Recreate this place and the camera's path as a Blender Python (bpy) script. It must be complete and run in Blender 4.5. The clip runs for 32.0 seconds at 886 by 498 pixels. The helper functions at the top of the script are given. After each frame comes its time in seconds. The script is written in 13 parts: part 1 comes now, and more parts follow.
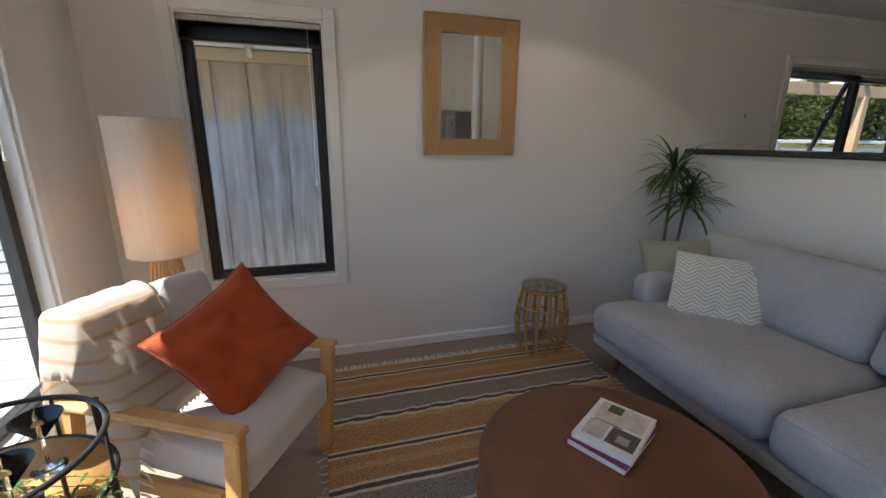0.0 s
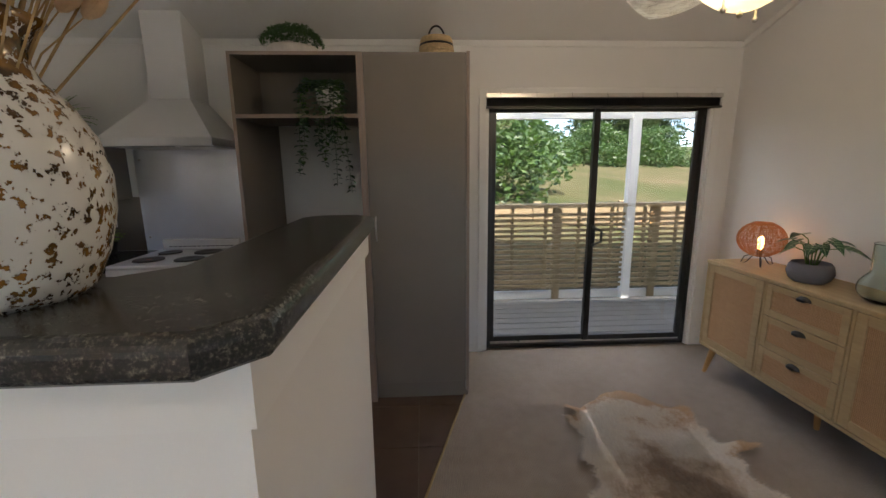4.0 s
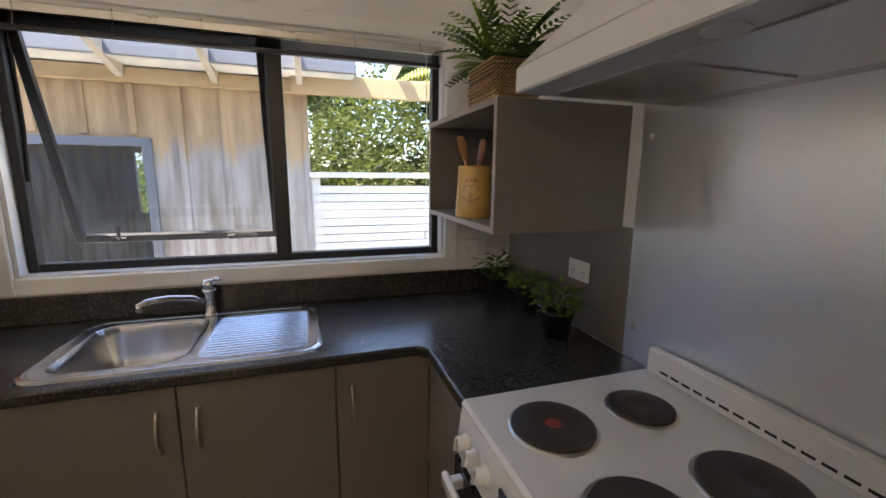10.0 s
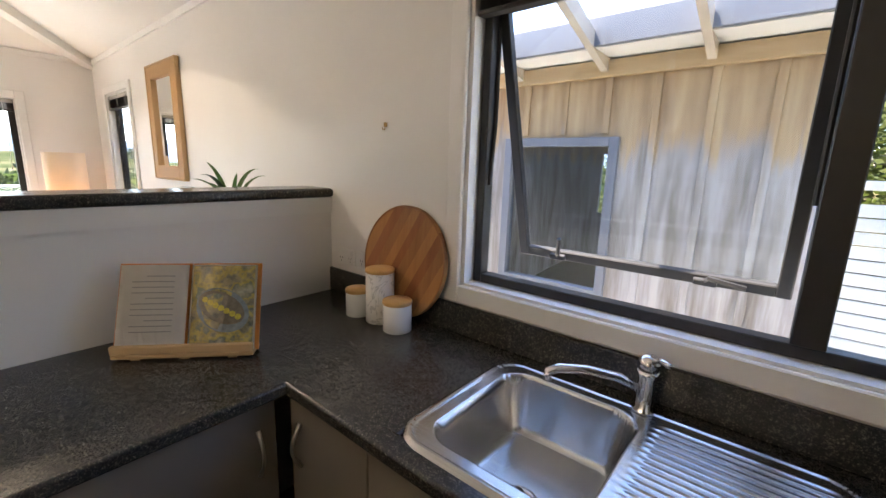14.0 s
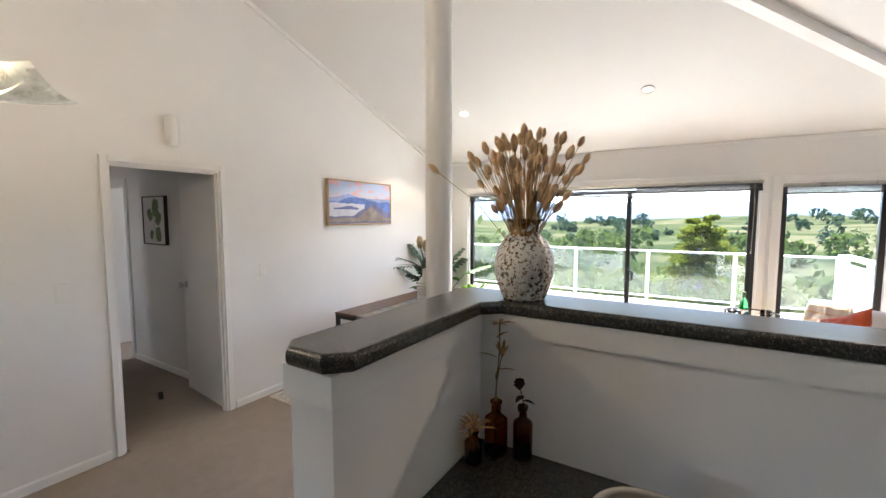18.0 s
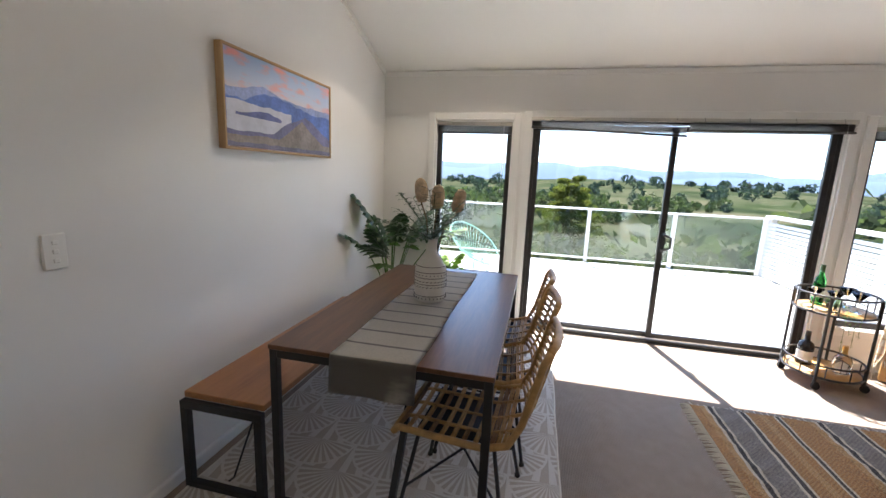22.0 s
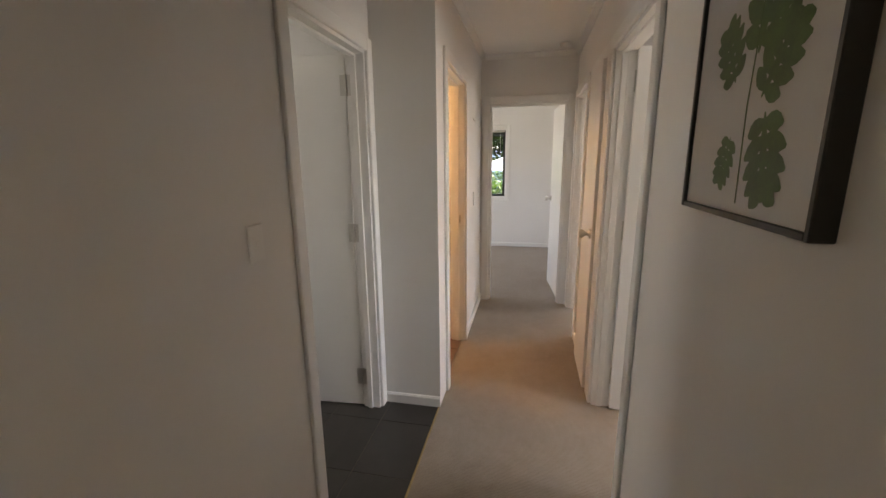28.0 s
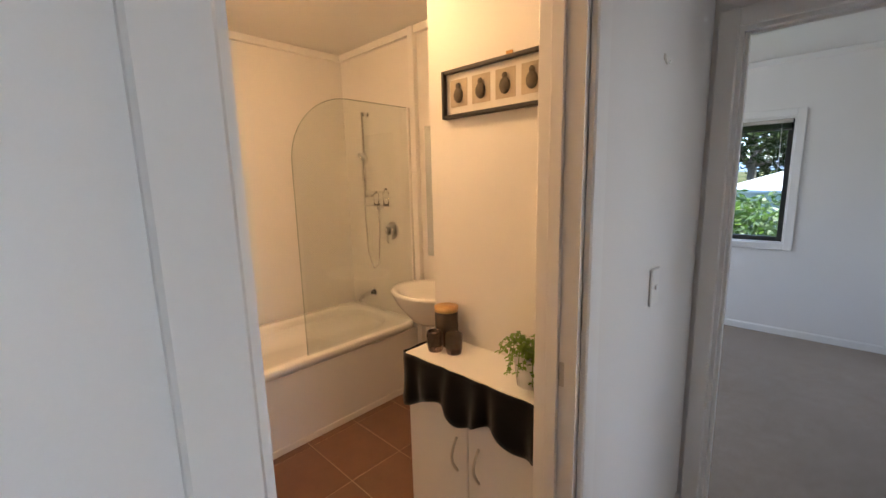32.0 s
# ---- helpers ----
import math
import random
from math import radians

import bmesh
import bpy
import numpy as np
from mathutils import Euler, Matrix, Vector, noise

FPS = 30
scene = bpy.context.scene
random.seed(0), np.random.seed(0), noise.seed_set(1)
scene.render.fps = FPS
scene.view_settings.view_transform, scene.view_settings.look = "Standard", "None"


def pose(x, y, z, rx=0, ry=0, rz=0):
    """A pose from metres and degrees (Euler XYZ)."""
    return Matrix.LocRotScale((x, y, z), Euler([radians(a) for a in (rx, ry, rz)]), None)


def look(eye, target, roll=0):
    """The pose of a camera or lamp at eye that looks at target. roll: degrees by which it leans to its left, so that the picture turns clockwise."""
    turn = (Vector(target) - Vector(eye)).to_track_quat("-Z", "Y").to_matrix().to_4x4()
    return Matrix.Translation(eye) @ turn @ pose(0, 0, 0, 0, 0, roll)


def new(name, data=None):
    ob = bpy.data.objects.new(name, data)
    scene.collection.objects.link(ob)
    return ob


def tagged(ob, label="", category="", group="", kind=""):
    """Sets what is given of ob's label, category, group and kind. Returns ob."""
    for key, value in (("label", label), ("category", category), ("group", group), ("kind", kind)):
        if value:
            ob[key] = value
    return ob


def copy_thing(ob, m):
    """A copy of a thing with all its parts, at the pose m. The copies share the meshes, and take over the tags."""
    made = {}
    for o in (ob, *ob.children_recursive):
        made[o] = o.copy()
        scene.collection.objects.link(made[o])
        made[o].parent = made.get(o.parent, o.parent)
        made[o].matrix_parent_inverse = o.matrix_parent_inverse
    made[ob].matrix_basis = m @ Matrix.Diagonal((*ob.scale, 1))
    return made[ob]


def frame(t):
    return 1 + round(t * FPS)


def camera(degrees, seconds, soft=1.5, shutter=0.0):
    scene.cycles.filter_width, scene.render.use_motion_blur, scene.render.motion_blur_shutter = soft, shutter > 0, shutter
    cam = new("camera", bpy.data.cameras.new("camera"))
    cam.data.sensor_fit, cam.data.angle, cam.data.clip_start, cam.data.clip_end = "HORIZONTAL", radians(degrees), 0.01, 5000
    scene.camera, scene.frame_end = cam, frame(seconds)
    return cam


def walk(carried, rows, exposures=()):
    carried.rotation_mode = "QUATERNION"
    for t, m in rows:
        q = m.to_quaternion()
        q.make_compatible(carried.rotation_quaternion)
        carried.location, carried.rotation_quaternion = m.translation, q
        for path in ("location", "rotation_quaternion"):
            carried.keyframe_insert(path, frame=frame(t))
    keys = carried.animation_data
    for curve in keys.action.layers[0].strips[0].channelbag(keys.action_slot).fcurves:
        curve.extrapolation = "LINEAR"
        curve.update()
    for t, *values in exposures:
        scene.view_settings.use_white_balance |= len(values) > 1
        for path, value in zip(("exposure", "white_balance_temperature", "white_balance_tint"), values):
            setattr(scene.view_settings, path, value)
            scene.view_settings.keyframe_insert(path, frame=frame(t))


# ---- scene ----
cam = camera(94.7, 32.0)
PATH = [
    (0, (-0.004, 0.033, 1.394), (0.541, 1.888, 0.884), 0.6),
    (0.5, (0.157, 0.137, 1.392), (0.994, 1.879, 0.877), 0.2),
    (1, (0.303, 0.192, 1.416), (1.457, 1.742, 0.899), -0.1),
    (1.5, (0.563, 0.152, 1.433), (2.008, 1.429, 0.903), -0.4),
    (2, (0.931, 0.064, 1.432), (2.611, 1.015, 0.91), -0.6),
    (2.5, (1.347, -0.06, 1.454), (3.159, 0.613, 0.939), -0.9),
    (3, (1.771, -0.167, 1.483), (3.663, 0.256, 0.989), -0.9),
    (3.5, (2.119, -0.235, 1.497), (4.061, -0.06, 1.049), -1.0),
    (4, (2.388, -0.288, 1.477), (4.348, -0.387, 1.094), -0.6),
    (4.5, (2.604, -0.375, 1.504), (4.531, -0.732, 1.109), -0.5),
    (6.5, (3.474, -0.516, 1.473), (5.451, -0.556, 1.175), -2.0),
    (7, (3.639, -0.45, 1.458), (5.558, 0.056, 1.209), -2.1),
    (7.5, (3.851, -0.299, 1.445), (5.534, 0.756, 1.212), -0.9),
    (8, (4.052, -0.089, 1.428), (5.386, 1.384, 1.2), -0.4),
    (8.5, (4.253, 0.134, 1.455), (5.239, 1.853, 1.187), 0.2),
    (9, (4.38, 0.4, 1.444), (5.112, 2.235, 1.135), 0.4),
    (9.5, (4.504, 0.631, 1.445), (5.143, 2.492, 1.088), 0.5),
    (10, (4.597, 0.801, 1.453), (5.206, 2.672, 1.095), 0.6),
    (10.5, (4.655, 0.939, 1.469), (5.159, 2.838, 1.092), 0.4),
    (11, (4.65, 1.062, 1.454), (4.975, 2.999, 1.079), 0.1),
    (11.5, (4.607, 1.198, 1.467), (4.734, 3.158, 1.089), 0.2),
    (12, (4.555, 1.301, 1.478), (4.465, 3.262, 1.097), 0.3),
    (12.5, (4.525, 1.399, 1.451), (4.198, 3.342, 1.105), 0.7),
    (13, (4.514, 1.496, 1.459), (3.89, 3.361, 1.096), 0.6),
    (13.5, (4.457, 1.532, 1.455), (3.516, 3.256, 1.08), 1.3),
    (15.5, (4.256, 1.33, 1.59), (2.383, 1.889, 1.168), 1.0),
    (16, (4.224, 1.191, 1.618), (2.269, 1.391, 1.248), 0.9),
    (16.5, (4.196, 1.055, 1.624), (2.223, 0.912, 1.328), 0.7),
    (17, (4.134, 0.898, 1.634), (2.204, 0.424, 1.416), 0.4),
    (17.5, (4.087, 0.743, 1.628), (2.251, -0.033, 1.461), 0.1),
    (18, (4.009, 0.564, 1.617), (2.314, -0.485, 1.461), -0.0),
    (18.5, (3.91, 0.334, 1.589), (2.395, -0.962, 1.428), -0.3),
    (19, (3.817, 0.11, 1.55), (2.406, -1.298, 1.393), -0.3),
    (19.5, (3.708, -0.14, 1.527), (2.256, -1.507, 1.377), -0.1),
    (20, (3.544, -0.386, 1.512), (1.973, -1.615, 1.362), -0.3),
    (20.5, (3.364, -0.577, 1.51), (1.674, -1.633, 1.342), 0.5),
    (21, (3.16, -0.81, 1.496), (1.363, -1.664, 1.299), 1.3),
    (21.5, (2.956, -0.999, 1.484), (1.084, -1.647, 1.209), 2.2),
    (22, (2.759, -1.188, 1.448), (0.84, -1.623, 1.09), 2.4),
    (22.5, (2.669, -1.389, 1.419), (0.734, -1.653, 0.989), 2.3),
    (23, (2.636, -1.58, 1.401), (0.712, -1.831, 0.917), 1.7),
    (23.5, (2.605, -1.774, 1.404), (0.699, -2.13, 0.916), 0.9),
    (24, (2.564, -1.965, 1.434), (0.721, -2.565, 0.942), 0.4),
    (24.5, (2.546, -2.13, 1.428), (0.831, -3.036, 0.939), 0.1),
    (25, (2.55, -2.289, 1.431), (1.028, -3.496, 0.95), 0.3),
    (25.5, (2.524, -2.431, 1.409), (1.281, -3.927, 0.94), 0.6),
    (26, (2.491, -2.582, 1.398), (1.57, -4.296, 0.937), 0.4),
    (26.5, (2.472, -2.716, 1.403), (1.913, -4.58, 0.944), 0.1),
    (28.5, (2.345, -3.6, 1.455), (2.913, -5.474, 1.049), -1.1),
    (29, (2.385, -3.877, 1.457), (3.034, -5.732, 1.084), -1.5),
    (29.5, (2.418, -4.165, 1.466), (3.186, -5.975, 1.1), -1.3),
    (30, (2.405, -4.479, 1.44), (3.325, -6.221, 1.098), -1.6),
    (30.5, (2.396, -4.77, 1.428), (3.485, -6.413, 1.09), -1.4),
    (31, (2.363, -5.055, 1.43), (3.595, -6.596, 1.098), -1.5),
    (31.5, (2.37, -5.352, 1.431), (3.666, -6.84, 1.107), -1.4),
    (32, (2.456, -5.578, 1.451), (3.823, -6.999, 1.118), -1.4),
]
EXPOSURES = [(0, 1.72, 6300, 13), (1, 2.05, 6400, 14), (2, 2.2, 6500, 15), (3, 2.35, 6700, 16), (4, 2.4, 6700, 15), (7, 3.15, 6100, 14), (8, 3.35, 6500, 15), (9, 3.25, 6700, 16), (11, 3.6, 7400, 16), (13, 3.4, 7200, 16), (16, 3.65, 6300, 14), (17, 3.6, 6200, 13), (18, 3.35, 6200, 14), (20, 3.0, 6200, 14), (21, 2.7, 6200, 15), (23, 2.25, 6100, 14), (25, 2.05, 6600, 15), (26, 2.9, 8600, 16), (28, 3.45, 7700, 16), (29, 3.65, 7300, 15), (30, 3.55, 6400, 14), (31, 3.3, 6400, 14), (32, 3.0, 6100, 13)]
walk(cam, [(t, look(eye, target, roll)) for t, eye, target, roll in PATH], EXPOSURES)

# ---- world, sun and lamps ----
world = bpy.data.worlds.new("sky")
world.use_nodes = True
scene.world = world
SUN_AZ, SUN_EL = -104.0, 60.0      # degrees from +y towards +x, and above the horizon
sky = world.node_tree.nodes.new("ShaderNodeTexSky")
sky.sky_type, sky.sun_disc = "NISHITA", False
sky.sun_elevation, sky.sun_rotation = radians(SUN_EL), radians(SUN_AZ)
sky.air_density, sky.dust_density, sky.ozone_density = 0.8, 0.2, 2.0
back = world.node_tree.nodes["Background"]
back.inputs["Strength"].default_value = 0.14
world.node_tree.links.new(sky.outputs["Color"], back.inputs["Color"])

sun = new("sun", bpy.data.lights.new("sun", "SUN"))
sun.data.energy, sun.data.angle, sun.data.color = 4.5, radians(0.53), (1.0, 0.95, 0.88)
ce = math.cos(radians(SUN_EL))
sun_way = Vector((math.sin(radians(SUN_AZ)) * ce, math.cos(radians(SUN_AZ)) * ce, math.sin(radians(SUN_EL))))
sun.matrix_basis = look(sun_way * 30, (0, 0, 0))


def lamp(name, kind, energy, m, color=(1, 1, 1), size=0.1, size_y=None):
    d = bpy.data.lights.new(name, kind)
    d.energy, d.color = energy, color
    if kind == "AREA":
        d.shape, d.size, d.size_y = "RECTANGLE", size, size_y or size
    elif kind in ("POINT", "SPOT"):
        d.shadow_soft_size = size
    ob = new(name, d)
    ob.matrix_basis = m
    return ob

# ---- place ----
# plan, in metres: main room
XW, XE, YN, YS = -1.11, 5.525, 2.605, -2.70
WT = 0.10                      # wall thickness
ZW = 2.385                     # wall plate
SLOPE = 0.355                  # ceiling pitch
XM = (XW + XE) / 2
HALF = (XE - XW) / 2
ZR = ZW + SLOPE * HALF         # ridge
YA = YN - HALF                 # hip apex
ZH = 2.39                      # hall ceiling
# hall and rooms off it
HXW, HXE, HXR, YC, YE = 1.96, 2.84, 3.19, -5.476, -7.44
BAXE, WCXE, WCY1, BEY, BRX0, R12 = 5.28, 5.28, -4.45, -10.2, -1.11, -6.30
# openings: (from, to, sill, head)
O_LW = (-0.69, 0.055, 0.56, 2.03)               # living window, north wall
O_KW = (3.585, 5.19, 1.07, 2.015)                # kitchen window, north wall
O_W1, O_SL, O_W3 = (-2.19, -1.45, 0.47, 1.96), (-1.30, 1.10, 0.0, 1.985), (1.25, 2.03, 0.33, 1.96)   # west wall
O_SD = (-2.51, -0.78, 0.0, 2.0)                 # east slider
O_HD = (2.138, 2.888, 0.0, 1.985)                # hall door, south wall
O_WC = (-5.41, -4.70, 0.0, 1.985)               # east side of the hall
O_BA = (-6.42, -5.703, 0.0, 1.985)
O_R1 = (-5.68, -4.91, 0.0, 1.985)               # west side of the hall
O_CU = (-6.325, -5.80, 0.0, 1.985)
O_R2 = (-7.34, -6.63, 0.0, 1.985)
O_BE = (2.03, 2.765, 0.0, 1.965)                 # end of the hall
O_BW = (2.748, 3.40, 0.826, 1.915)                 # bedroom window, south wall
O_WCW = (-5.40, -4.85, 1.21, 1.96)              # toilet window, east wall
# assumed bedroom openings, out of view, added to let daylight in
O_EW = (-9.4, -8.0, 0.9, 2.0)                    # end bedroom, east wall
O_R1W, O_R2W = (-5.7, -4.3, 0.9, 2.0), (-9.2, -7.6, 0.9, 2.0)
HD_SWING, WC_SWING, R1_SWING, BE_SWING = 96, 86, 80, 84
# bar and kitchen
BARX0, BARX1, BARY0, BARX2, BARZ = 2.672, 2.873, -0.162, 3.502, 1.36
BY, BX = 2.02, 4.935                            # front edges of the worktops
SINKX, STV0, STV1 = 4.215, 1.065, 1.665
TWX, TWY0, TWY1, PAN0, TWZ, SHZ = 4.815, 0.043, 0.756, -0.553, 2.118, 1.779
HOOD0, HOOD1, HOODX, HOODZ = 0.995, 1.676, 5.05, 1.635
CUB0, CUB1, CUBX, CUBZ0, CUBZ1 = 1.835, 2.487, 5.08, 1.29, 1.66


# ---- mesh helpers ----
def link(name, bm, mat, parent=None, label="", smooth=False):
    me = bpy.data.meshes.new(name)
    bm.normal_update()
    bm.to_mesh(me)
    bm.free()
    if smooth:
        for p in me.polygons:
            p.use_smooth = True
    for m in (mat if isinstance(mat, (list, tuple)) else [mat]):
        me.materials.append(m)
    ob = new(name, me)
    if parent is not None:
        ob.parent = parent
    if label:
        ob["label"] = label
    return ob


def part(name, bm, mat, parent, label="", smooth=False):
    """One mesh under a thing or a part."""
    return link(name, bm, mat, parent, label, smooth)


def thing(name, label, category, group="", x=0.0, y=0.0, z=0.0, rz=0.0, kind=""):
    """An empty at the base of a thing."""
    ob = new(name)
    ob.matrix_basis = pose(x, y, z, 0, 0, rz)
    ob.empty_display_size = 0.05
    return tagged(ob, label, category, group, kind)


def box(bm, x0, y0, z0, x1, y1, z1, c=0.0):
    """A box, with chamfered edges of width c."""
    lo, hi = (min(x0, x1), min(y0, y1), min(z0, z1)), (max(x0, x1), max(y0, y1), max(z0, z1))
    if c <= 0:
        v = [bm.verts.new((hi[0] if i & 1 else lo[0], hi[1] if i & 2 else lo[1], hi[2] if i & 4 else lo[2])) for i in range(8)]
        for f in ((0, 2, 3, 1), (4, 5, 7, 6), (0, 1, 5, 4), (2, 6, 7, 3), (0, 4, 6, 2), (1, 3, 7, 5)):
            bm.faces.new([v[i] for i in f])
        return v
    c = min(c, *(0.45 * (hi[i] - lo[i]) for i in range(3)))
    v = {}
    for i in range(8):
        s = [(i >> k) & 1 for k in range(3)]
        for a in range(3):
            p = [(hi[k] - (0 if k == a else c)) if s[k] else (lo[k] + (0 if k == a else c)) for k in range(3)]
            v[i, a] = bm.verts.new(p)
    made = []
    for a in range(3):
        b, d = (a + 1) % 3, (a + 2) % 3
        for side in (0, 1):
            base = side << a
            loop = [base, base | (1 << b), base | (1 << b) | (1 << d), base | (1 << d)]
            made.append(bm.faces.new([v[i, a] for i in (loop if side else loop[::-1])]))
        for s1 in (0, 1):
            for s2 in (0, 1):
                i = (s1 << b) | (s2 << d)
                j = i | (1 << a)
                f = [v[i, b], v[j, b], v[j, d], v[i, d]]
                made.append(bm.faces.new(f if s1 == s2 else f[::-1]))
    for i in range(8):
        f = [v[i, 0], v[i, 1], v[i, 2]]
        made.append(bm.faces.new(f if bin(i).count("1") % 2 else f[::-1]))
    return list(v.values())


def frame_of(p, q):
    """Two unit vectors square to q - p."""
    d = (Vector(q) - Vector(p)).normalized()
    a = d.cross(Vector((0, 0, 1)) if abs(d.z) < 0.9 else Vector((1, 0, 0))).normalized()
    return a, d.cross(a)


def rod(bm, p, q, r, r2=None, n=10, caps=True):
    """A round bar from p to q."""
    r2 = r if r2 is None else r2
    a, b = frame_of(p, q)
    rings = []
    for c, rad in ((Vector(p), r), (Vector(q), r2)):
        rings.append([bm.verts.new(c + rad * (math.cos(2 * math.pi * i / n) * a + math.sin(2 * math.pi * i / n) * b)) for i in range(n)])
    for i in range(n):
        bm.faces.new((rings[0][i], rings[1][i], rings[1][(i + 1) % n], rings[0][(i + 1) % n])[::-1])
    if caps:
        bm.faces.new(rings[0])
        bm.faces.new(rings[1][::-1])


def tube(bm, pts, r, n=8, closed=False, radii=None, caps=True):
    """A round bar along a line of points."""
    pts = [Vector(p) for p in pts]
    m = len(pts)
    rings, side = [], None
    for i, p in enumerate(pts):
        t = (pts[(i + 1) % m] - pts[i - 1]) if closed or 0 < i < m - 1 else (pts[1] - pts[0] if i == 0 else pts[-1] - pts[-2])
        t = t.normalized() if t.length > 1e-9 else Vector((0, 0, 1))
        if side is None:
            side = t.cross(Vector((0, 0, 1)) if abs(t.z) < 0.9 else Vector((1, 0, 0))).normalized()
        else:
            side = side - t * side.dot(t)
            side = side.normalized() if side.length > 1e-6 else t.orthogonal().normalized()
        up = t.cross(side)
        rad = radii[i] if radii else r
        rings.append([bm.verts.new(p + rad * (math.cos(2 * math.pi * k / n) * side + math.sin(2 * math.pi * k / n) * up)) for k in range(n)])
    for i in range(m if closed else m - 1):
        a, b = rings[i], rings[(i + 1) % m]
        for k in range(n):
            bm.faces.new((a[k], a[(k + 1) % n], b[(k + 1) % n], b[k]))
    if caps and not closed:
        bm.faces.new(rings[0][::-1])
        bm.faces.new(rings[-1])


def lathe(bm, profile, n=32, cx=0.0, cy=0.0, cz=0.0, close=True):
    """A turned body from (radius, height) rows, bottom to top."""
    rings = []
    for r, z in profile:
        if r < 1e-5:
            rings.append([bm.verts.new((cx, cy, cz + z))])
        else:
            rings.append([bm.verts.new((cx + r * math.cos(2 * math.pi * i / n), cy + r * math.sin(2 * math.pi * i / n), cz + z)) for i in range(n)])
    for a, b in zip(rings, rings[1:]):
        for i in range(n):
            j = (i + 1) % n
            if len(a) == 1 and len(b) == 1:
                continue
            if len(a) == 1:
                bm.faces.new((a[0], b[j], b[i]))
            elif len(b) == 1:
                bm.faces.new((a[i], a[j], b[0]))
            else:
                bm.faces.new((a[i], a[j], b[j], b[i]))
    if close and len(rings[0]) > 1:
        bm.faces.new(rings[0][::-1])
    return rings


def grid(bm, nu, nv, fn, wrap_u=False):
    """A sheet of quads through fn(u, v), u and v from 0 to 1."""
    g = [[bm.verts.new(fn(i / (nu if wrap_u else nu - 1), j / (nv - 1))) for j in range(nv)] for i in range(nu)]
    for i in range(nu if wrap_u else nu - 1):
        for j in range(nv - 1):
            k = (i + 1) % nu
            bm.faces.new((g[i][j], g[k][j], g[k][j + 1], g[i][j + 1]))
    return g


def prism(bm, poly, h0, h1, axis="z", c=0.0):
    """A polygon (two coordinates, anticlockwise) pulled from h0 to h1 along an axis."""
    def at(p, h):
        return {"z": (p[0], p[1], h), "y": (p[0], h, p[1]), "x": (h, p[0], p[1])}[axis]
    flip = axis == "y"
    n = len(poly)
    lo, hi = [bm.verts.new(at(p, h0)) for p in poly], [bm.verts.new(at(p, h1)) for p in poly]
    faces = [lo[::-1], hi] + [[lo[i], lo[(i + 1) % n], hi[(i + 1) % n], hi[i]] for i in range(n)]
    for f in faces:
        bm.faces.new(f[::-1] if flip else f)


def moved(bm, m, since=0):
    """Moves the vertices made after the first `since` ones."""
    bm.verts.ensure_lookup_table()
    for v in bm.verts[since:]:
        v.co = m @ v.co


def slab(bm, axis, a, b, u0, u1, z0, z1, holes=()):
    """A wall square to an axis, from a to b, with openings (u0, u1, z0, z1) right through it."""
    us = sorted({u0, u1, *[h[0] for h in holes], *[h[1] for h in holes]})
    us = [u for u in us if u0 <= u <= u1]
    for p, q in zip(us, us[1:]):
        mid = (p + q) / 2
        cuts = sorted((h[2], h[3]) for h in holes if h[0] < mid < h[1])
        z = z0
        for c0, c1 in [*cuts, (z1, z1)]:
            if c0 - z > 1e-4:
                if axis == "x":
                    box(bm, a, p, z, b, q, c0)
                else:
                    box(bm, p, a, z, q, b, c0)
            z = c1
    bmesh.ops.remove_doubles(bm, verts=bm.verts, dist=1e-5)


def structure(name, bm, mat, label, category="wall", smooth=False):
    return tagged(link(name, bm, mat, None, "", smooth), label, category, "", "structure")

# ---- materials ----
def material(name, color, rough=0.6, metal=0.0, spec=0.5):
    m = bpy.data.materials.new(name)
    m.use_nodes = True
    b = m.node_tree.nodes["Principled BSDF"]
    b.inputs["Base Color"].default_value = (*color, 1)
    b.inputs["Roughness"].default_value = rough
    b.inputs["Metallic"].default_value = metal
    b.inputs["Specular IOR Level"].default_value = spec
    return m


def nd(m, kind, **inputs):
    n = m.node_tree.nodes.new(kind)
    for k, v in inputs.items():
        n.inputs[k.replace("_", " ")].default_value = v
    return n


def wire(m, a, b):
    m.node_tree.links.new(a, b)


def bsdf(m):
    return m.node_tree.nodes["Principled BSDF"]


def coords(m, scale=(1, 1, 1), rot=(0, 0, 0), space="Object"):
    t = nd(m, "ShaderNodeTexCoord")
    p = nd(m, "ShaderNodeMapping")
    p.inputs["Scale"].default_value = scale
    p.inputs["Rotation"].default_value = rot
    wire(m, t.outputs[space], p.inputs["Vector"])
    return p.outputs["Vector"]


def ramp(m, fac, *stops):
    r = nd(m, "ShaderNodeValToRGB")
    els = r.color_ramp.elements
    while len(els) < len(stops):
        els.new(0.5)
    for e, (at, c) in zip(els, stops):
        e.position, e.color = at, (*c, 1)
    wire(m, fac, r.inputs["Fac"])
    return r.outputs["Color"]


def mixc(m, fac, a, b, blend="MIX"):
    n = nd(m, "ShaderNodeMix")
    n.data_type, n.blend_type = "RGBA", blend
    for sock, v in ((n.inputs[0], fac), (n.inputs[6], a), (n.inputs[7], b)):
        if isinstance(v, (int, float)):
            sock.default_value = v
        elif isinstance(v, tuple):
            sock.default_value = (*v, 1)
        else:
            wire(m, v, sock)
    return n.outputs[2]


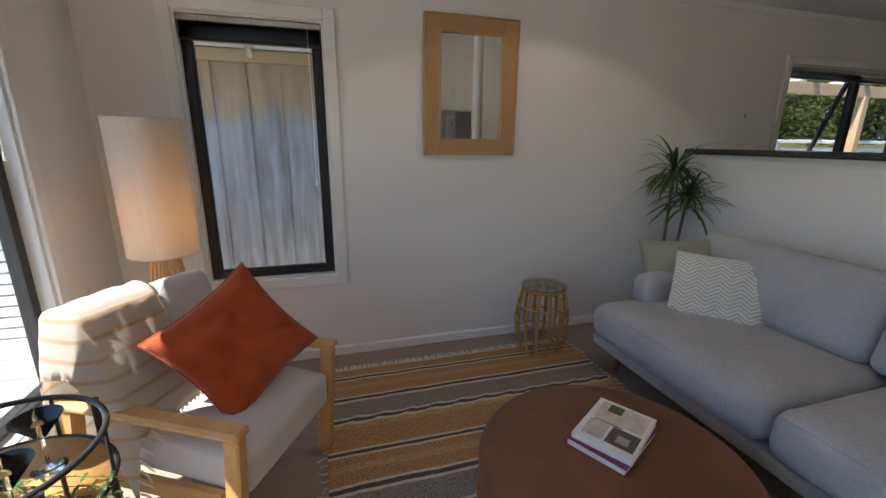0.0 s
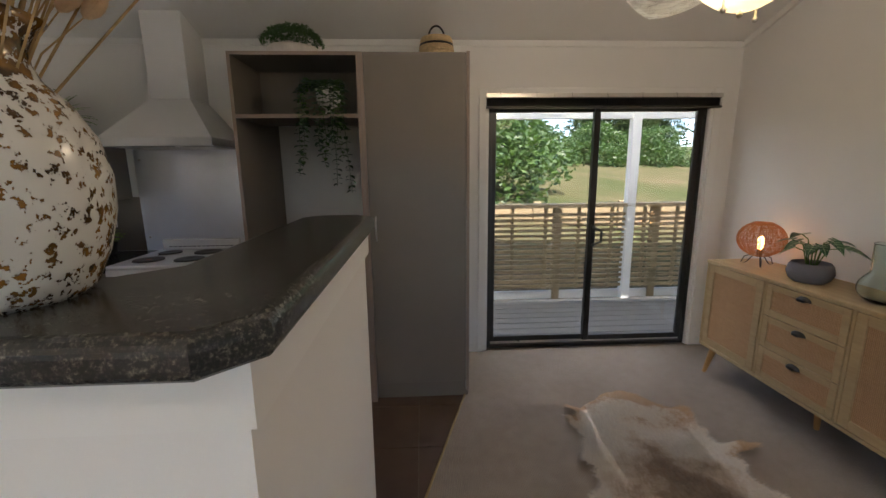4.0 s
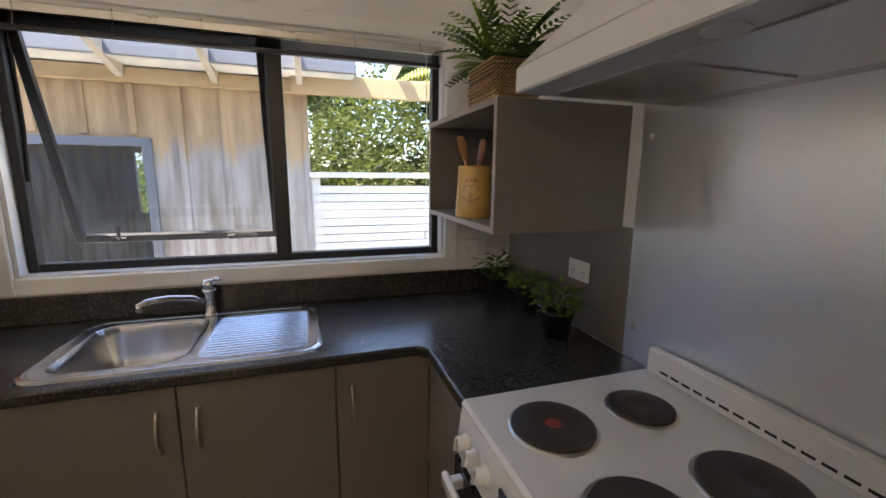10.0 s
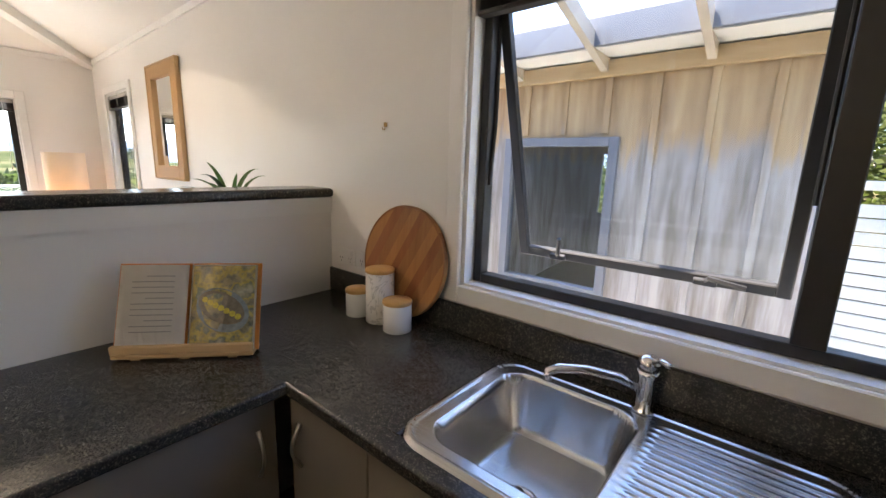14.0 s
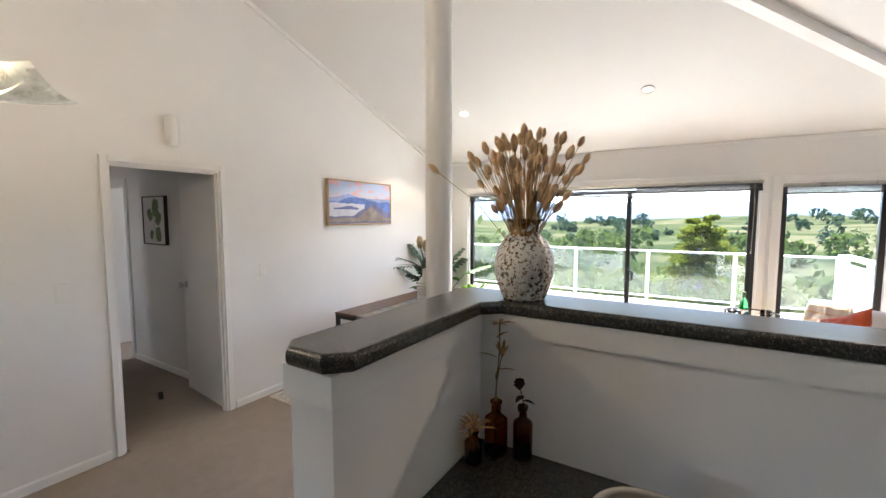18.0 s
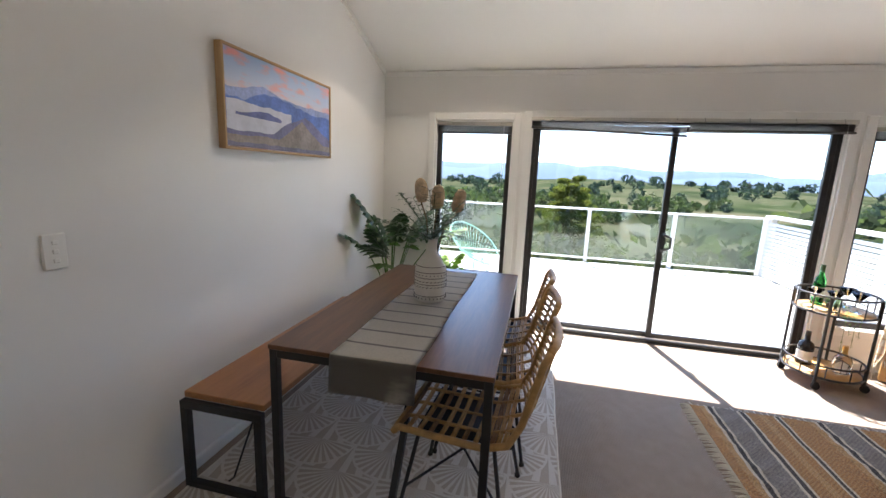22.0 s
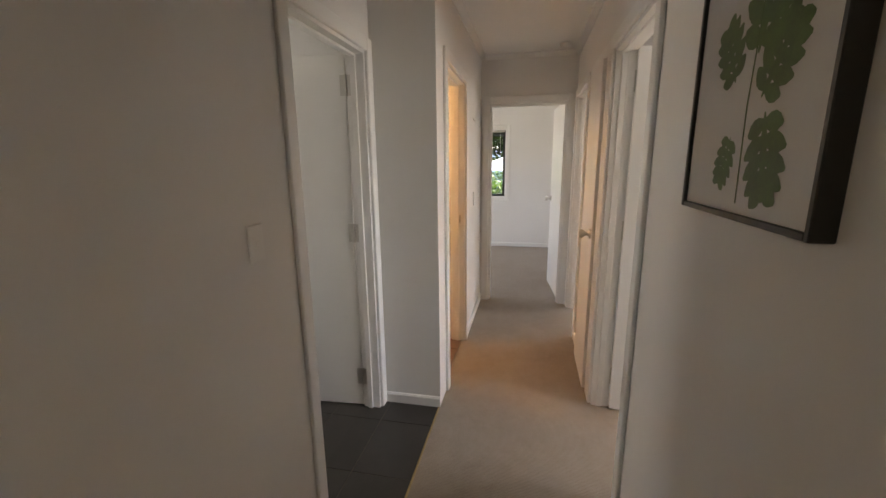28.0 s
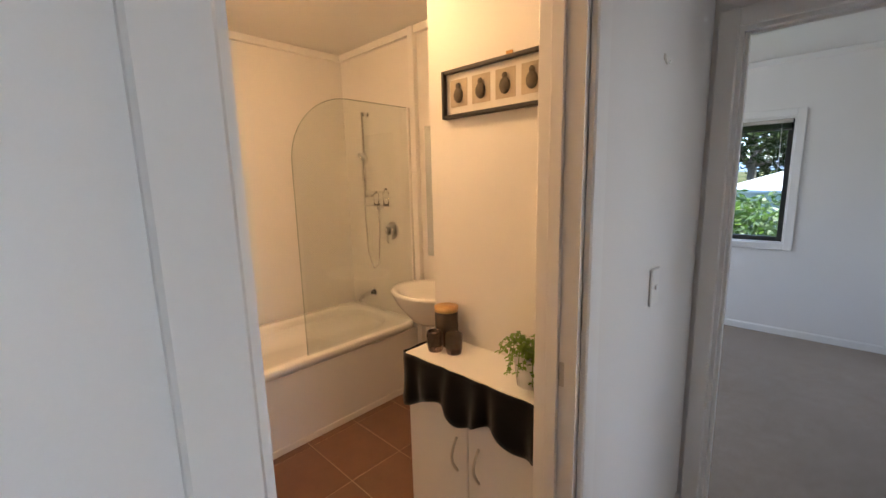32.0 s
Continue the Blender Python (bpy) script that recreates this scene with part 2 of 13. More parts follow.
def bump(m, height, strength=0.2, dist=0.002):
    b = nd(m, "ShaderNodeBump")
    b.inputs["Strength"].default_value = strength
    b.inputs["Distance"].default_value = dist
    wire(m, height, b.inputs["Height"])
    wire(m, b.outputs["Normal"], bsdf(m).inputs["Normal"])
    return b


def noise_of(m, vec, scale, detail=4, rough=0.55):
    n = nd(m, "ShaderNodeTexNoise", Scale=scale, Detail=detail, Roughness=rough)
    wire(m, vec, n.inputs["Vector"])
    return n.outputs["Fac"]


def mottled(name, color, rough=0.6, amount=0.06, scale=3.0, grain=120.0, bumps=0.12, metal=0.0, dist=0.001, spec=0.5, space="Object"):
    """A plain surface with faint clouds, and a fine grain."""
    m = material(name, color, rough, metal, spec)
    v = coords(m, space=space)
    big, fine = noise_of(m, v, scale, 5), noise_of(m, v, grain, 3)
    lo = tuple(c * (1 - amount * 2) for c in color)
    hi = tuple(min(1, c * (1 + amount)) for c in color)
    c = ramp(m, big, (0.3, lo), (0.7, hi))
    c = mixc(m, amount * 1.5, c, ramp(m, fine, (0.3, tuple(x * 0.7 for x in color)), (0.7, tuple(min(1, x * 1.2) for x in color))))
    wire(m, c, bsdf(m).inputs["Base Color"])
    r = nd(m, "ShaderNodeMapRange")
    r.inputs["To Min"].default_value, r.inputs["To Max"].default_value = max(0.02, rough - 0.08), min(1, rough + 0.08)
    wire(m, big, r.inputs["Value"])
    wire(m, r.outputs["Result"], bsdf(m).inputs["Roughness"])
    if bumps:
        bump(m, fine, bumps, dist)
    return m


def wood(name, light, dark, axis="x", rough=0.45, scale=1.0, knots=0.0, random_tone=0.0):
    """Grain that runs along an axis."""
    m = material(name, light, rough)
    s = {"x": (1.2, 14, 14), "y": (14, 1.2, 14), "z": (14, 14, 1.2)}[axis]
    v = coords(m, tuple(k * scale for k in s))
    info = nd(m, "ShaderNodeObjectInfo")
    off = nd(m, "ShaderNodeVectorMath")
    off.operation = "ADD"
    mul = nd(m, "ShaderNodeMath")
    mul.operation = "MULTIPLY"
    mul.inputs[1].default_value = 37.0
    wire(m, info.outputs["Random"], mul.inputs[0])
    wire(m, v, off.inputs[0])
    wire(m, mul.outputs[0], off.inputs[1])
    v = off.outputs[0]
    w = noise_of(m, v, 1.6, 6, 0.65)
    fine = noise_of(m, v, 7.0, 4, 0.7)
    mid = tuple((a + b) / 2 for a, b in zip(light, dark))
    c = ramp(m, w, (0.28, dark), (0.5, mid), (0.72, light))
    c = mixc(m, 0.25, c, ramp(m, fine, (0.35, dark), (0.65, light)))
    if random_tone:
        c = mixc(m, random_tone, c, ramp(m, info.outputs["Random"], (0.0, dark), (1.0, light)))
    wire(m, c, bsdf(m).inputs["Base Color"])
    bump(m, fine, 0.15, 0.001)
    return m


def woven(name, color, thread=420.0, rough=0.9, contrast=0.35, bumps=0.5, dist=0.0015, tint=None):
    """Cloth: two crossed sets of threads."""
    m = material(name, color, rough, 0, 0.2)
    bsdf(m).inputs["Sheen Weight"].default_value = 0.25
    v = coords(m)
    if thread > 800:                       # too fine to see thread by thread: slubs along and across
        p, q = noise_of(m, coords(m, (thread * 0.12, thread * 0.12, thread * 0.9)), 1.0, 3, 0.7), noise_of(m, coords(m, (thread * 0.9, thread * 0.9, thread * 0.12)), 1.0, 3, 0.7)
        s = ramp(m, mixc(m, 0.5, p, q), (0.36, (0, 0, 0)), (0.64, (1, 1, 1)))
        lo, hi = tuple(c * (1 - contrast) for c in color), tuple(min(1, c * (1 + contrast * 0.5)) for c in color)
        c = mixc(m, 0.3, ramp(m, s, (0.2, lo), (0.8, hi)), ramp(m, noise_of(m, v, 5.0, 4), (0.3, lo), (0.7, hi)))
        wire(m, c, bsdf(m).inputs["Base Color"])
        bump(m, s, bumps, dist * 0.6)
        return m
    a = nd(m, "ShaderNodeTexWave", Scale=thread / 6.28, Distortion=1.2, Detail=1.0)
    a.bands_direction = "X"
    b = nd(m, "ShaderNodeTexWave", Scale=thread / 6.28, Distortion=1.2, Detail=1.0)
    b.bands_direction = "Z"
    d = nd(m, "ShaderNodeTexWave", Scale=thread / 6.28, Distortion=1.2, Detail=1.0)
    d.bands_direction = "Y"
    for n in (a, b, d):
        wire(m, v, n.inputs["Vector"])
    s = mixc(m, 0.5, mixc(m, 0.5, a.outputs["Color"], b.outputs["Color"]), d.outputs["Color"])
    big = noise_of(m, v, 6.0, 4)
    lo = tuple(c * (1 - contrast) for c in color)
    hi = tint or tuple(min(1, c * (1 + contrast * 0.5)) for c in color)
    c = mixc(m, 0.25, ramp(m, s, (0.25, lo), (0.75, hi)), ramp(m, big, (0.3, lo), (0.7, hi)))
    wire(m, c, bsdf(m).inputs["Base Color"])
    bump(m, s, bumps, dist)
    return m


def speckled(name, base, spots, rough=0.35, scale=160.0):
    """Laminate with stone flecks at two sizes."""
    m = material(name, base, rough)
    v = coords(m)
    a, b = noise_of(m, v, scale, 3, 0.75), noise_of(m, v, scale * 0.4, 4, 0.75)
    mid = tuple((x + y) / 2 for x, y in zip(base, spots))
    c = ramp(m, a, (0.46, base), (0.55, tuple(x * 0.75 + y * 0.25 for x, y in zip(base, spots))), (0.60, mid), (0.66, spots))
    k = ramp(m, b, (0.42, (0.12, 0.12, 0.12)), (0.60, (1, 1, 1)))
    c = mixc(m, k, tuple(x * 0.8 for x in base), c)
    wire(m, c, bsdf(m).inputs["Base Color"])
    bump(m, a, 0.05, 0.0005)
    return m


def glowing(name, color, strength, base=(0.9, 0.88, 0.82)):
    m = material(name, base, 0.5)
    bsdf(m).inputs["Emission Color"].default_value = (*color, 1)
    bsdf(m).inputs["Emission Strength"].default_value = strength
    return m


def glass(name, color=(1, 1, 1), rough=0.0, ior=1.45):
    m = material(name, color, rough)
    bsdf(m).inputs["Transmission Weight"].default_value = 1.0
    bsdf(m).inputs["IOR"].default_value = ior
    return m


def pane_glass(name, tint=(1, 1, 1), gloss=0.06):
    """Window glass: clear, with a faint reflection."""
    m = bpy.data.materials.new(name)
    m.use_nodes = True
    t = m.node_tree
    t.nodes.clear()
    out, mix = t.nodes.new("ShaderNodeOutputMaterial"), t.nodes.new("ShaderNodeMixShader")
    clear, shine = t.nodes.new("ShaderNodeBsdfTransparent"), t.nodes.new("ShaderNodeBsdfGlossy")
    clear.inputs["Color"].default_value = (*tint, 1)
    shine.inputs["Roughness"].default_value = 0.01
    lay, power, scale_ = t.nodes.new("ShaderNodeLayerWeight"), t.nodes.new("ShaderNodeMath"), t.nodes.new("ShaderNodeMath")
    lay.inputs["Blend"].default_value = 0.5
    power.operation, scale_.operation = "POWER", "MULTIPLY_ADD"
    power.inputs[1].default_value = 5.0
    scale_.inputs[1].default_value, scale_.inputs[2].default_value = 0.6, gloss * 0.5
    t.links.new(lay.outputs["Facing"], power.inputs[0])
    t.links.new(power.outputs[0], scale_.inputs[0])
    t.links.new(scale_.outputs[0], mix.inputs[0])
    t.links.new(clear.outputs[0], mix.inputs[1])
    t.links.new(shine.outputs[0], mix.inputs[2])
    t.links.new(mix.outputs[0], out.inputs["Surface"])
    return m


M_WALL = mottled("wall_paint", (0.80, 0.785, 0.76), 0.5, 0.015, 1.5, 260, 0.08, dist=0.0006)
M_CEIL = mottled("ceiling_paint", (0.82, 0.81, 0.785), 0.7, 0.01, 1.5, 300, 0.06, dist=0.0006)
M_TRIM = mottled("white_gloss_trim", (0.82, 0.81, 0.785), 0.32, 0.012, 2.0, 90, 0.03)
M_DOOR = mottled("white_door_paint", (0.80, 0.785, 0.755), 0.33, 0.012, 1.2, 140, 0.03)
M_BLACK = mottled("black_aluminium", (0.022, 0.021, 0.02), 0.38, 0.05, 5, 300, 0.04)
M_STEELBLACK = mottled("black_powder_steel", (0.016, 0.016, 0.017), 0.45, 0.05, 8, 300, 0.06)
M_BLIND = mottled("dark_blind_slats", (0.035, 0.032, 0.03), 0.4, 0.05, 5, 200, 0.03)
M_CLIP = glass("clear_plastic_clip", (0.9, 0.9, 0.9), 0.15)
M_CORD = mottled("white_cord", (0.7, 0.7, 0.68), 0.6, 0.02)
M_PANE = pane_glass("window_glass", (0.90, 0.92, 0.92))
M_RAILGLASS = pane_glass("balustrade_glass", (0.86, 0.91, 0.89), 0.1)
M_TOP = speckled("dark_stone_laminate", (0.032, 0.032, 0.031), (0.20, 0.185, 0.15), 0.24, 240.0)
M_CAB = mottled("taupe_cabinet_laminate", (0.205, 0.18, 0.152), 0.36, 0.03, 2.5, 400, 0.05)
M_CABEDGE = mottled("pinkish_cabinet_edge", (0.34, 0.265, 0.225), 0.45, 0.03)
# the taupe laminate again, darkened for shade inside the open shelf
M_CABSHADE = mottled("shaded_cabinet_laminate", (0.135, 0.117, 0.098), 0.5, 0.04, 2.5, 300, 0.05)
M_CHROME = mottled("chrome", (0.78, 0.78, 0.79), 0.13, 0.02, 6, 60, 0.0, metal=1.0)
M_NICKEL = mottled("satin_nickel", (0.62, 0.60, 0.56), 0.30, 0.03, 6, 200, 0.02, metal=1.0)
M_ENAMEL = mottled("white_enamel", (0.80, 0.80, 0.79), 0.2, 0.01, 3, 60, 0.0)
M_CERAMIC = mottled("white_ceramic", (0.82, 0.82, 0.80), 0.14, 0.01, 3, 60, 0.0)
M_BLACKGLASS = mottled("black_oven_glass", (0.008, 0.008, 0.009), 0.08, 0.02, 3, 60, 0.0)
M_IRON = mottled("cast_iron_plate", (0.045, 0.036, 0.031), 0.55, 0.12, 20, 200, 0.2)
M_PLASTIC = mottled("white_plastic", (0.82, 0.81, 0.78), 0.35, 0.01)
M_RUBBER = mottled("black_rubber", (0.02, 0.02, 0.02), 0.8, 0.05)
M_DARK = mottled("dark_slot", (0.02, 0.02, 0.02), 0.8, 0.02)


def brushed(name):
    m = material(name, (0.58, 0.585, 0.59), 0.3, 1.0)
    v = coords(m, (2, 160, 160))
    f = noise_of(m, v, 3, 4, 0.7)
    w = noise_of(m, coords(m), 3.5, 4)
    wire(m, ramp(m, f, (0.3, (0.48, 0.485, 0.49)), (0.7, (0.66, 0.665, 0.67))), bsdf(m).inputs["Base Color"])
    r = nd(m, "ShaderNodeMapRange")
    r.inputs["To Min"].default_value, r.inputs["To Max"].default_value = 0.15, 0.32
    wire(m, w, r.inputs["Value"])
    wire(m, r.outputs["Result"], bsdf(m).inputs["Roughness"])
    bump(m, f, 0.05, 0.0004)
    return m


M_STEEL = brushed("brushed_steel")


def carpet(name, light, dark):
    """Looped wool in fine ribs."""
    m = material(name, light, 0.95, 0, 0.1)
    bsdf(m).inputs["Sheen Weight"].default_value = 0.2
    v = coords(m)
    w = nd(m, "ShaderNodeTexWave", Scale=38.0, Distortion=2.0, Detail=2.0)
    w.inputs["Detail Scale"].default_value = 3.0
    w.bands_direction = "Y"
    wire(m, v, w.inputs["Vector"])
    f, big, mid = noise_of(m, v, 190, 3, 0.75), noise_of(m, v, 1.1, 5), noise_of(m, v, 14, 4)
    c = ramp(m, f, (0.3, dark), (0.68, light))
    c = mixc(m, 0.22, c, ramp(m, w.outputs["Fac"], (0.2, dark), (0.7, light)))
    c = mixc(m, 0.3, c, ramp(m, big, (0.3, dark), (0.7, light)))
    c = mixc(m, 0.15, c, ramp(m, mid, (0.3, dark), (0.7, light)))
    wire(m, c, bsdf(m).inputs["Base Color"])
    h = mixc(m, 0.5, f, w.outputs["Fac"])
    bump(m, h, 0.8, 0.004)
    return m


M_CARPET = carpet("beige_loop_carpet", (0.44, 0.355, 0.28), (0.16, 0.123, 0.09))

# ---- structure: main room ----
bm = bmesh.new()
slab(bm, "y", YN, YN + WT, XW - WT, XE + WT, 0, ZW, [O_LW, O_KW])
structure("wall_north", bm, M_WALL, "off-white painted plasterboard wall with two windows")
bm = bmesh.new()
slab(bm, "x", XW - WT, XW, YS - WT, YN, 0, ZW, [O_W1, O_SL, O_W3])
structure("wall_west", bm, M_WALL, "off-white painted wall with sliding doors to the deck")
bm = bmesh.new()
slab(bm, "x", XE, XE + WT, YS - WT, YN, 0, ZW, [O_SD])
structure("wall_east", bm, M_WALL, "off-white painted wall with a sliding door")
bm = bmesh.new()
slab(bm, "y", YS - WT, YS, XW, XE, 0, ZW, [(O_HD[0] - 0.034, *O_HD[1:])])
prism(bm, [(XW, ZW), (XE, ZW), (XM, ZR)], YS - WT, YS, "y")
structure("wall_south", bm, M_WALL, "off-white painted gable wall with a doorway to the hall")

# hipped ceiling with its ridge
bm = bmesh.new()
t = 0.08
def ceiling_side(pts):
    lo = [bm.verts.new(p) for p in pts]
    hi = [bm.verts.new((p[0], p[1], p[2] + t)) for p in pts]
    bm.faces.new(lo[::-1])
    bm.faces.new(hi)
    for i in range(len(pts)):
        j = (i + 1) % len(pts)
        bm.faces.new((lo[i], lo[j], hi[j], hi[i]))
e = WT
ze = ZW - SLOPE * e
ceiling_side([(XW - e, YS, ze), (XM, YS, ZR), (XM, YA, ZR), (XW - e, YN + e, ze)][::-1])
ceiling_side([(XE + e, YS, ze), (XE + e, YN + e, ze), (XM, YA, ZR), (XM, YS, ZR)][::-1])
ceiling_side([(XW - e, YN + e, ze), (XM, YA, ZR), (XE + e, YN + e, ze)][::-1])
structure("ceiling", bm, M_CEIL, "white painted hipped plasterboard ceiling", "ceiling")

# the two hip beams
def hip(name, x0):
    bm = bmesh.new()
    p, q = Vector((x0, YN, ZW)), Vector((XM, YA, ZR))
    d = (q - p).normalized()
    s = d.cross(Vector((0, 0, 1))).normalized() * 0.045
    dn = Vector((0, 0, -0.085))
    vs = []
    for c in (p, q):
        vs.append([bm.verts.new(c + s + Vector((0, 0, 0.02))), bm.verts.new(c - s + Vector((0, 0, 0.02))), bm.verts.new(c - s + dn), bm.verts.new(c + s + dn)])
    a, b = vs
    for i in range(4):
        bm.faces.new((a[i], b[i], b[(i + 1) % 4], a[(i + 1) % 4]))
    bm.faces.new(a[::-1])
    bm.faces.new(b)
    return structure(name, bm, M_TRIM, "white painted hip beam under the ceiling", "beam")
hip("beam_1", XW)
hip("beam_2", XE)


# floors
bm = bmesh.new()
box(bm, XW - WT, BEY - WT, -0.12, XE + WT, YN + WT, -0.012)
structure("floor", bm, M_CARPET, "concrete and timber subfloor under the carpet", "floor")

# ---- windows, doors and trim ----
def on_wall(side):
    """The pose whose x runs along a wall of the main room, and whose y points out of the room."""
    return {"n": pose(0, YN, 0), "w": pose(XW, 0, 0, 0, 0, 90), "e": pose(XE, 0, 0, 0, 0, -90), "s": pose(0, YS, 0, 0, 0, 180)}[side]


def along(side, o):
    """An opening's ends along that x."""
    return (o[0], o[1]) if side in "nw" else (-o[1], -o[0])


def casing(bm, u0, u1, z0, z1, w=0.058, d=0.018, depth=WT, sill=True, reveal=0.018):
    """A mitred-looking architrave round an opening, on the room's side, and the lining inside it."""
    r = 0.004
    box(bm, u0 - w, -d, z0 - (w if sill else 0), u0 + r, 0, z1 + w, 0.004)
    box(bm, u1 - r, -d, z0 - (w if sill else 0), u1 + w, 0, z1 + w, 0.004)
    box(bm, u0 + r, -d + 0.001, z1 - r, u1 - r, 0, z1 + w, 0.004)
    if sill:
        box(bm, u0 + r, -d + 0.001, z0 - w, u1 - r, 0, z0 + r, 0.004)
        box(bm, u0 + r, 0, z0 - 0.01, u1 - r, depth, z0 + 0.012)
    box(bm, u0 - 0.002, 0.0005, z0, u0 + reveal, depth, z1)
    box(bm, u1 - reveal, 0.0005, z0, u1 + 0.002, depth, z1)
    box(bm, u0 + reveal, 0.0005, z1 - reveal, u1 - reveal, depth, z1 + 0.002)


def bar_frame(bm, u0, u1, z0, z1, y0, y1, w=0.04, c=0.003):
    box(bm, u0, y0, z0, u0 + w, y1, z1, c)
    box(bm, u1 - w, y0, z0, u1, y1, z1, c)
    box(bm, u0 + w, y0 + 0.001, z0, u1 - w, y1 - 0.001, z0 + w, c)
    box(bm, u0 + w, y0 + 0.001, z1 - w, u1 - w, y1 - 0.001, z1, c)


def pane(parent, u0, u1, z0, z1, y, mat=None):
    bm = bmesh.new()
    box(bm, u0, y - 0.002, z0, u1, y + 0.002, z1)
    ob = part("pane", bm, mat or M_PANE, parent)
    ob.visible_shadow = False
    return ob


def blind(m, u0, u1, ztop, slats=14, tilt=0.0, cord=0.9, label="dark venetian blind drawn up under its head rail", clips=3):
    """A venetian blind, drawn up: head rail, stack of slats, bottom rail, clips and cord."""
    b = tagged(new("venetian_blind"), label, "blind", "venetian blinds")
    b.matrix_basis = m
    bm = bmesh.new()
    box(bm, u0, -0.042, ztop - 0.03, u1, -0.004, ztop, 0.002)
    part("head_rail", bm, M_NICKEL, b, "silver-grey head rail")
    L = u1 - u0
    for i in range(slats):
        bm = bmesh.new()
        z = ztop - 0.034 - i * 0.0046
        dz = tilt * (i + 3) / slats
        g = grid(bm, 2, 4, lambda u, v: (u0 + 0.006 + u * (L - 0.012), -0.046 + 0.04 * v, z - 0.0035 * (2 * v - 1) ** 2 - dz * u))
        part("slat", bm, M_BLIND, b)
    zb = ztop - 0.034 - slats * 0.0046
    bm = bmesh.new()
    vs = box(bm, u0 + 0.004, -0.044, zb - 0.014, u1 - 0.004, -0.008, zb, 0.003)
    for v in vs:
        v.co.z -= tilt * 1.2 * (v.co.x - u0) / L
    part("bottom_rail", bm, M_BLIND, b)
    for i in range(clips):
        bm = bmesh.new()
        u = u0 + 0.10 + (L - 0.2) * i / max(1, clips - 1)
        tube(bm, [(u, -0.047, ztop + 0.004), (u + 0.004, -0.053, ztop - 0.03), (u - 0.003, -0.052, ztop - 0.075), (u + 0.006, -0.05, zb - 0.012)], 0.0035, 5)
        part("clip", bm, M_CLIP, b)
    if cord:
        bm = bmesh.new()
        u = u1 - 0.07
        tube(bm, [(u, -0.05, ztop - 0.02), (u + 0.004, -0.05, ztop - cord * 0.5), (u - 0.003, -0.048, ztop - cord)], 0.0018, 5)
        part("cord", bm, M_CORD, b)
        bm = bmesh.new()
        lathe(bm, [(0.0, 0), (0.006, 0.004), (0.0045, 0.028), (0.002, 0.034)], 8, u - 0.003, -0.048, ztop - cord - 0.03)
        part("cord_toggle", bm, M_CORD, b)
    return b


def fixed_window(name, side, o, label, w=0.045):
    u0, u1 = along(side, o)
    win = tagged(new(name), label, "window", "", "structure")
    win.matrix_basis = on_wall(side)
    bm = bmesh.new()
    casing(bm, u0, u1, o[2], o[3])
    part("architrave", bm, M_TRIM, win, "white painted window trim")
    a, b = u0 + 0.018, u1 - 0.018
    bm = bmesh.new()
    bar_frame(bm, a, b, o[2] + 0.012, o[3] - 0.018, 0.05, 0.098, w)
    part("window_frame", bm, M_BLACK, win, "black aluminium frame")
    return win, a, b


# living window, north wall, with an awning sash
win, a, b = fixed_window("window_1", "n", O_LW, "tall black aluminium window facing a timber fence")
bm = bmesh.new()
bar_frame(bm, a + 0.02, b - 0.02, O_LW[2] + 0.03, O_LW[3] - 0.05, 0.06, 0.09, 0.035)
part("sash", bm, M_BLACK, win)
pane(win, a + 0.05, b - 0.05, O_LW[2] + 0.06, O_LW[3] - 0.07, 0.075)
bm = bmesh.new()
for u in (a + 0.12, b - 0.14):
    box(bm, u - 0.03, 0.03, O_LW[2] + 0.03, u + 0.03, 0.06, O_LW[2] + 0.045, 0.003)
    tube(bm, [(u + 0.02, 0.05, O_LW[2] + 0.045), (u - 0.01, 0.03, O_LW[2] + 0.06), (u - 0.07, 0.028, O_LW[2] + 0.062)], 0.006, 6)
part("latch", bm, M_STEELBLACK, win, "black window latches")
blind(on_wall("n") @ pose(0, 0.045, 0), a + 0.005, b - 0.005, O_LW[3] - 0.022, 16, cord=0.85)

# kitchen window: a pushed-out awning sash beside a fixed pane
win, a, b = fixed_window("window_2", "n", O_KW, "wide black kitchen window with its left sash pushed open", 0.03)
KM = a + (b - a) * 0.56
z0, z1 = O_KW[2] + 0.012, O_KW[3] - 0.018
bm = bmesh.new()
box(bm, KM - 0.03, 0.045, z0 + 0.03, KM + 0.03, 0.1, z1 - 0.03, 0.003)
part("mullion", bm, M_BLACK, win)
pane(win, KM + 0.03, b - 0.03, z0 + 0.03, z1 - 0.03, 0.075)
sash = part("sash", bmesh.new(), M_BLACK, win, "open awning sash")
bm = bmesh.new()
sh = z1 - z0 - 0.06
bar_frame(bm, 0, KM - 0.03 - a - 0.03, -sh, 0, -0.014, 0.014, 0.034)
bm.to_mesh(sash.data)
bm.free()
sash.matrix_basis = pose(a + 0.03, 0.085, z1 - 0.03, 17, 0, 0)
bm = bmesh.new()
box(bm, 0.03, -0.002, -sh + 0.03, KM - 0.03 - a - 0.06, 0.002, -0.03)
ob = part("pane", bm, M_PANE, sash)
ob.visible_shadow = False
for u in (0.16, 0.62):
    bm = bmesh.new()
    box(bm, u - 0.03, -0.03, -sh + 0.006, u + 0.03, -0.012, -sh + 0.026, 0.003)
    tube(bm, [(u, -0.022, -sh + 0.02), (u + 0.01, -0.04, -sh + 0.04), (u + (0.02 if u < 0.3 else 0.1), -0.045, -sh + (0.1 if u < 0.3 else 0.03))], 0.0075, 6)
    part("latch", bm, M_STEELBLACK, sash, "black latch handle")
bm = bmesh.new()
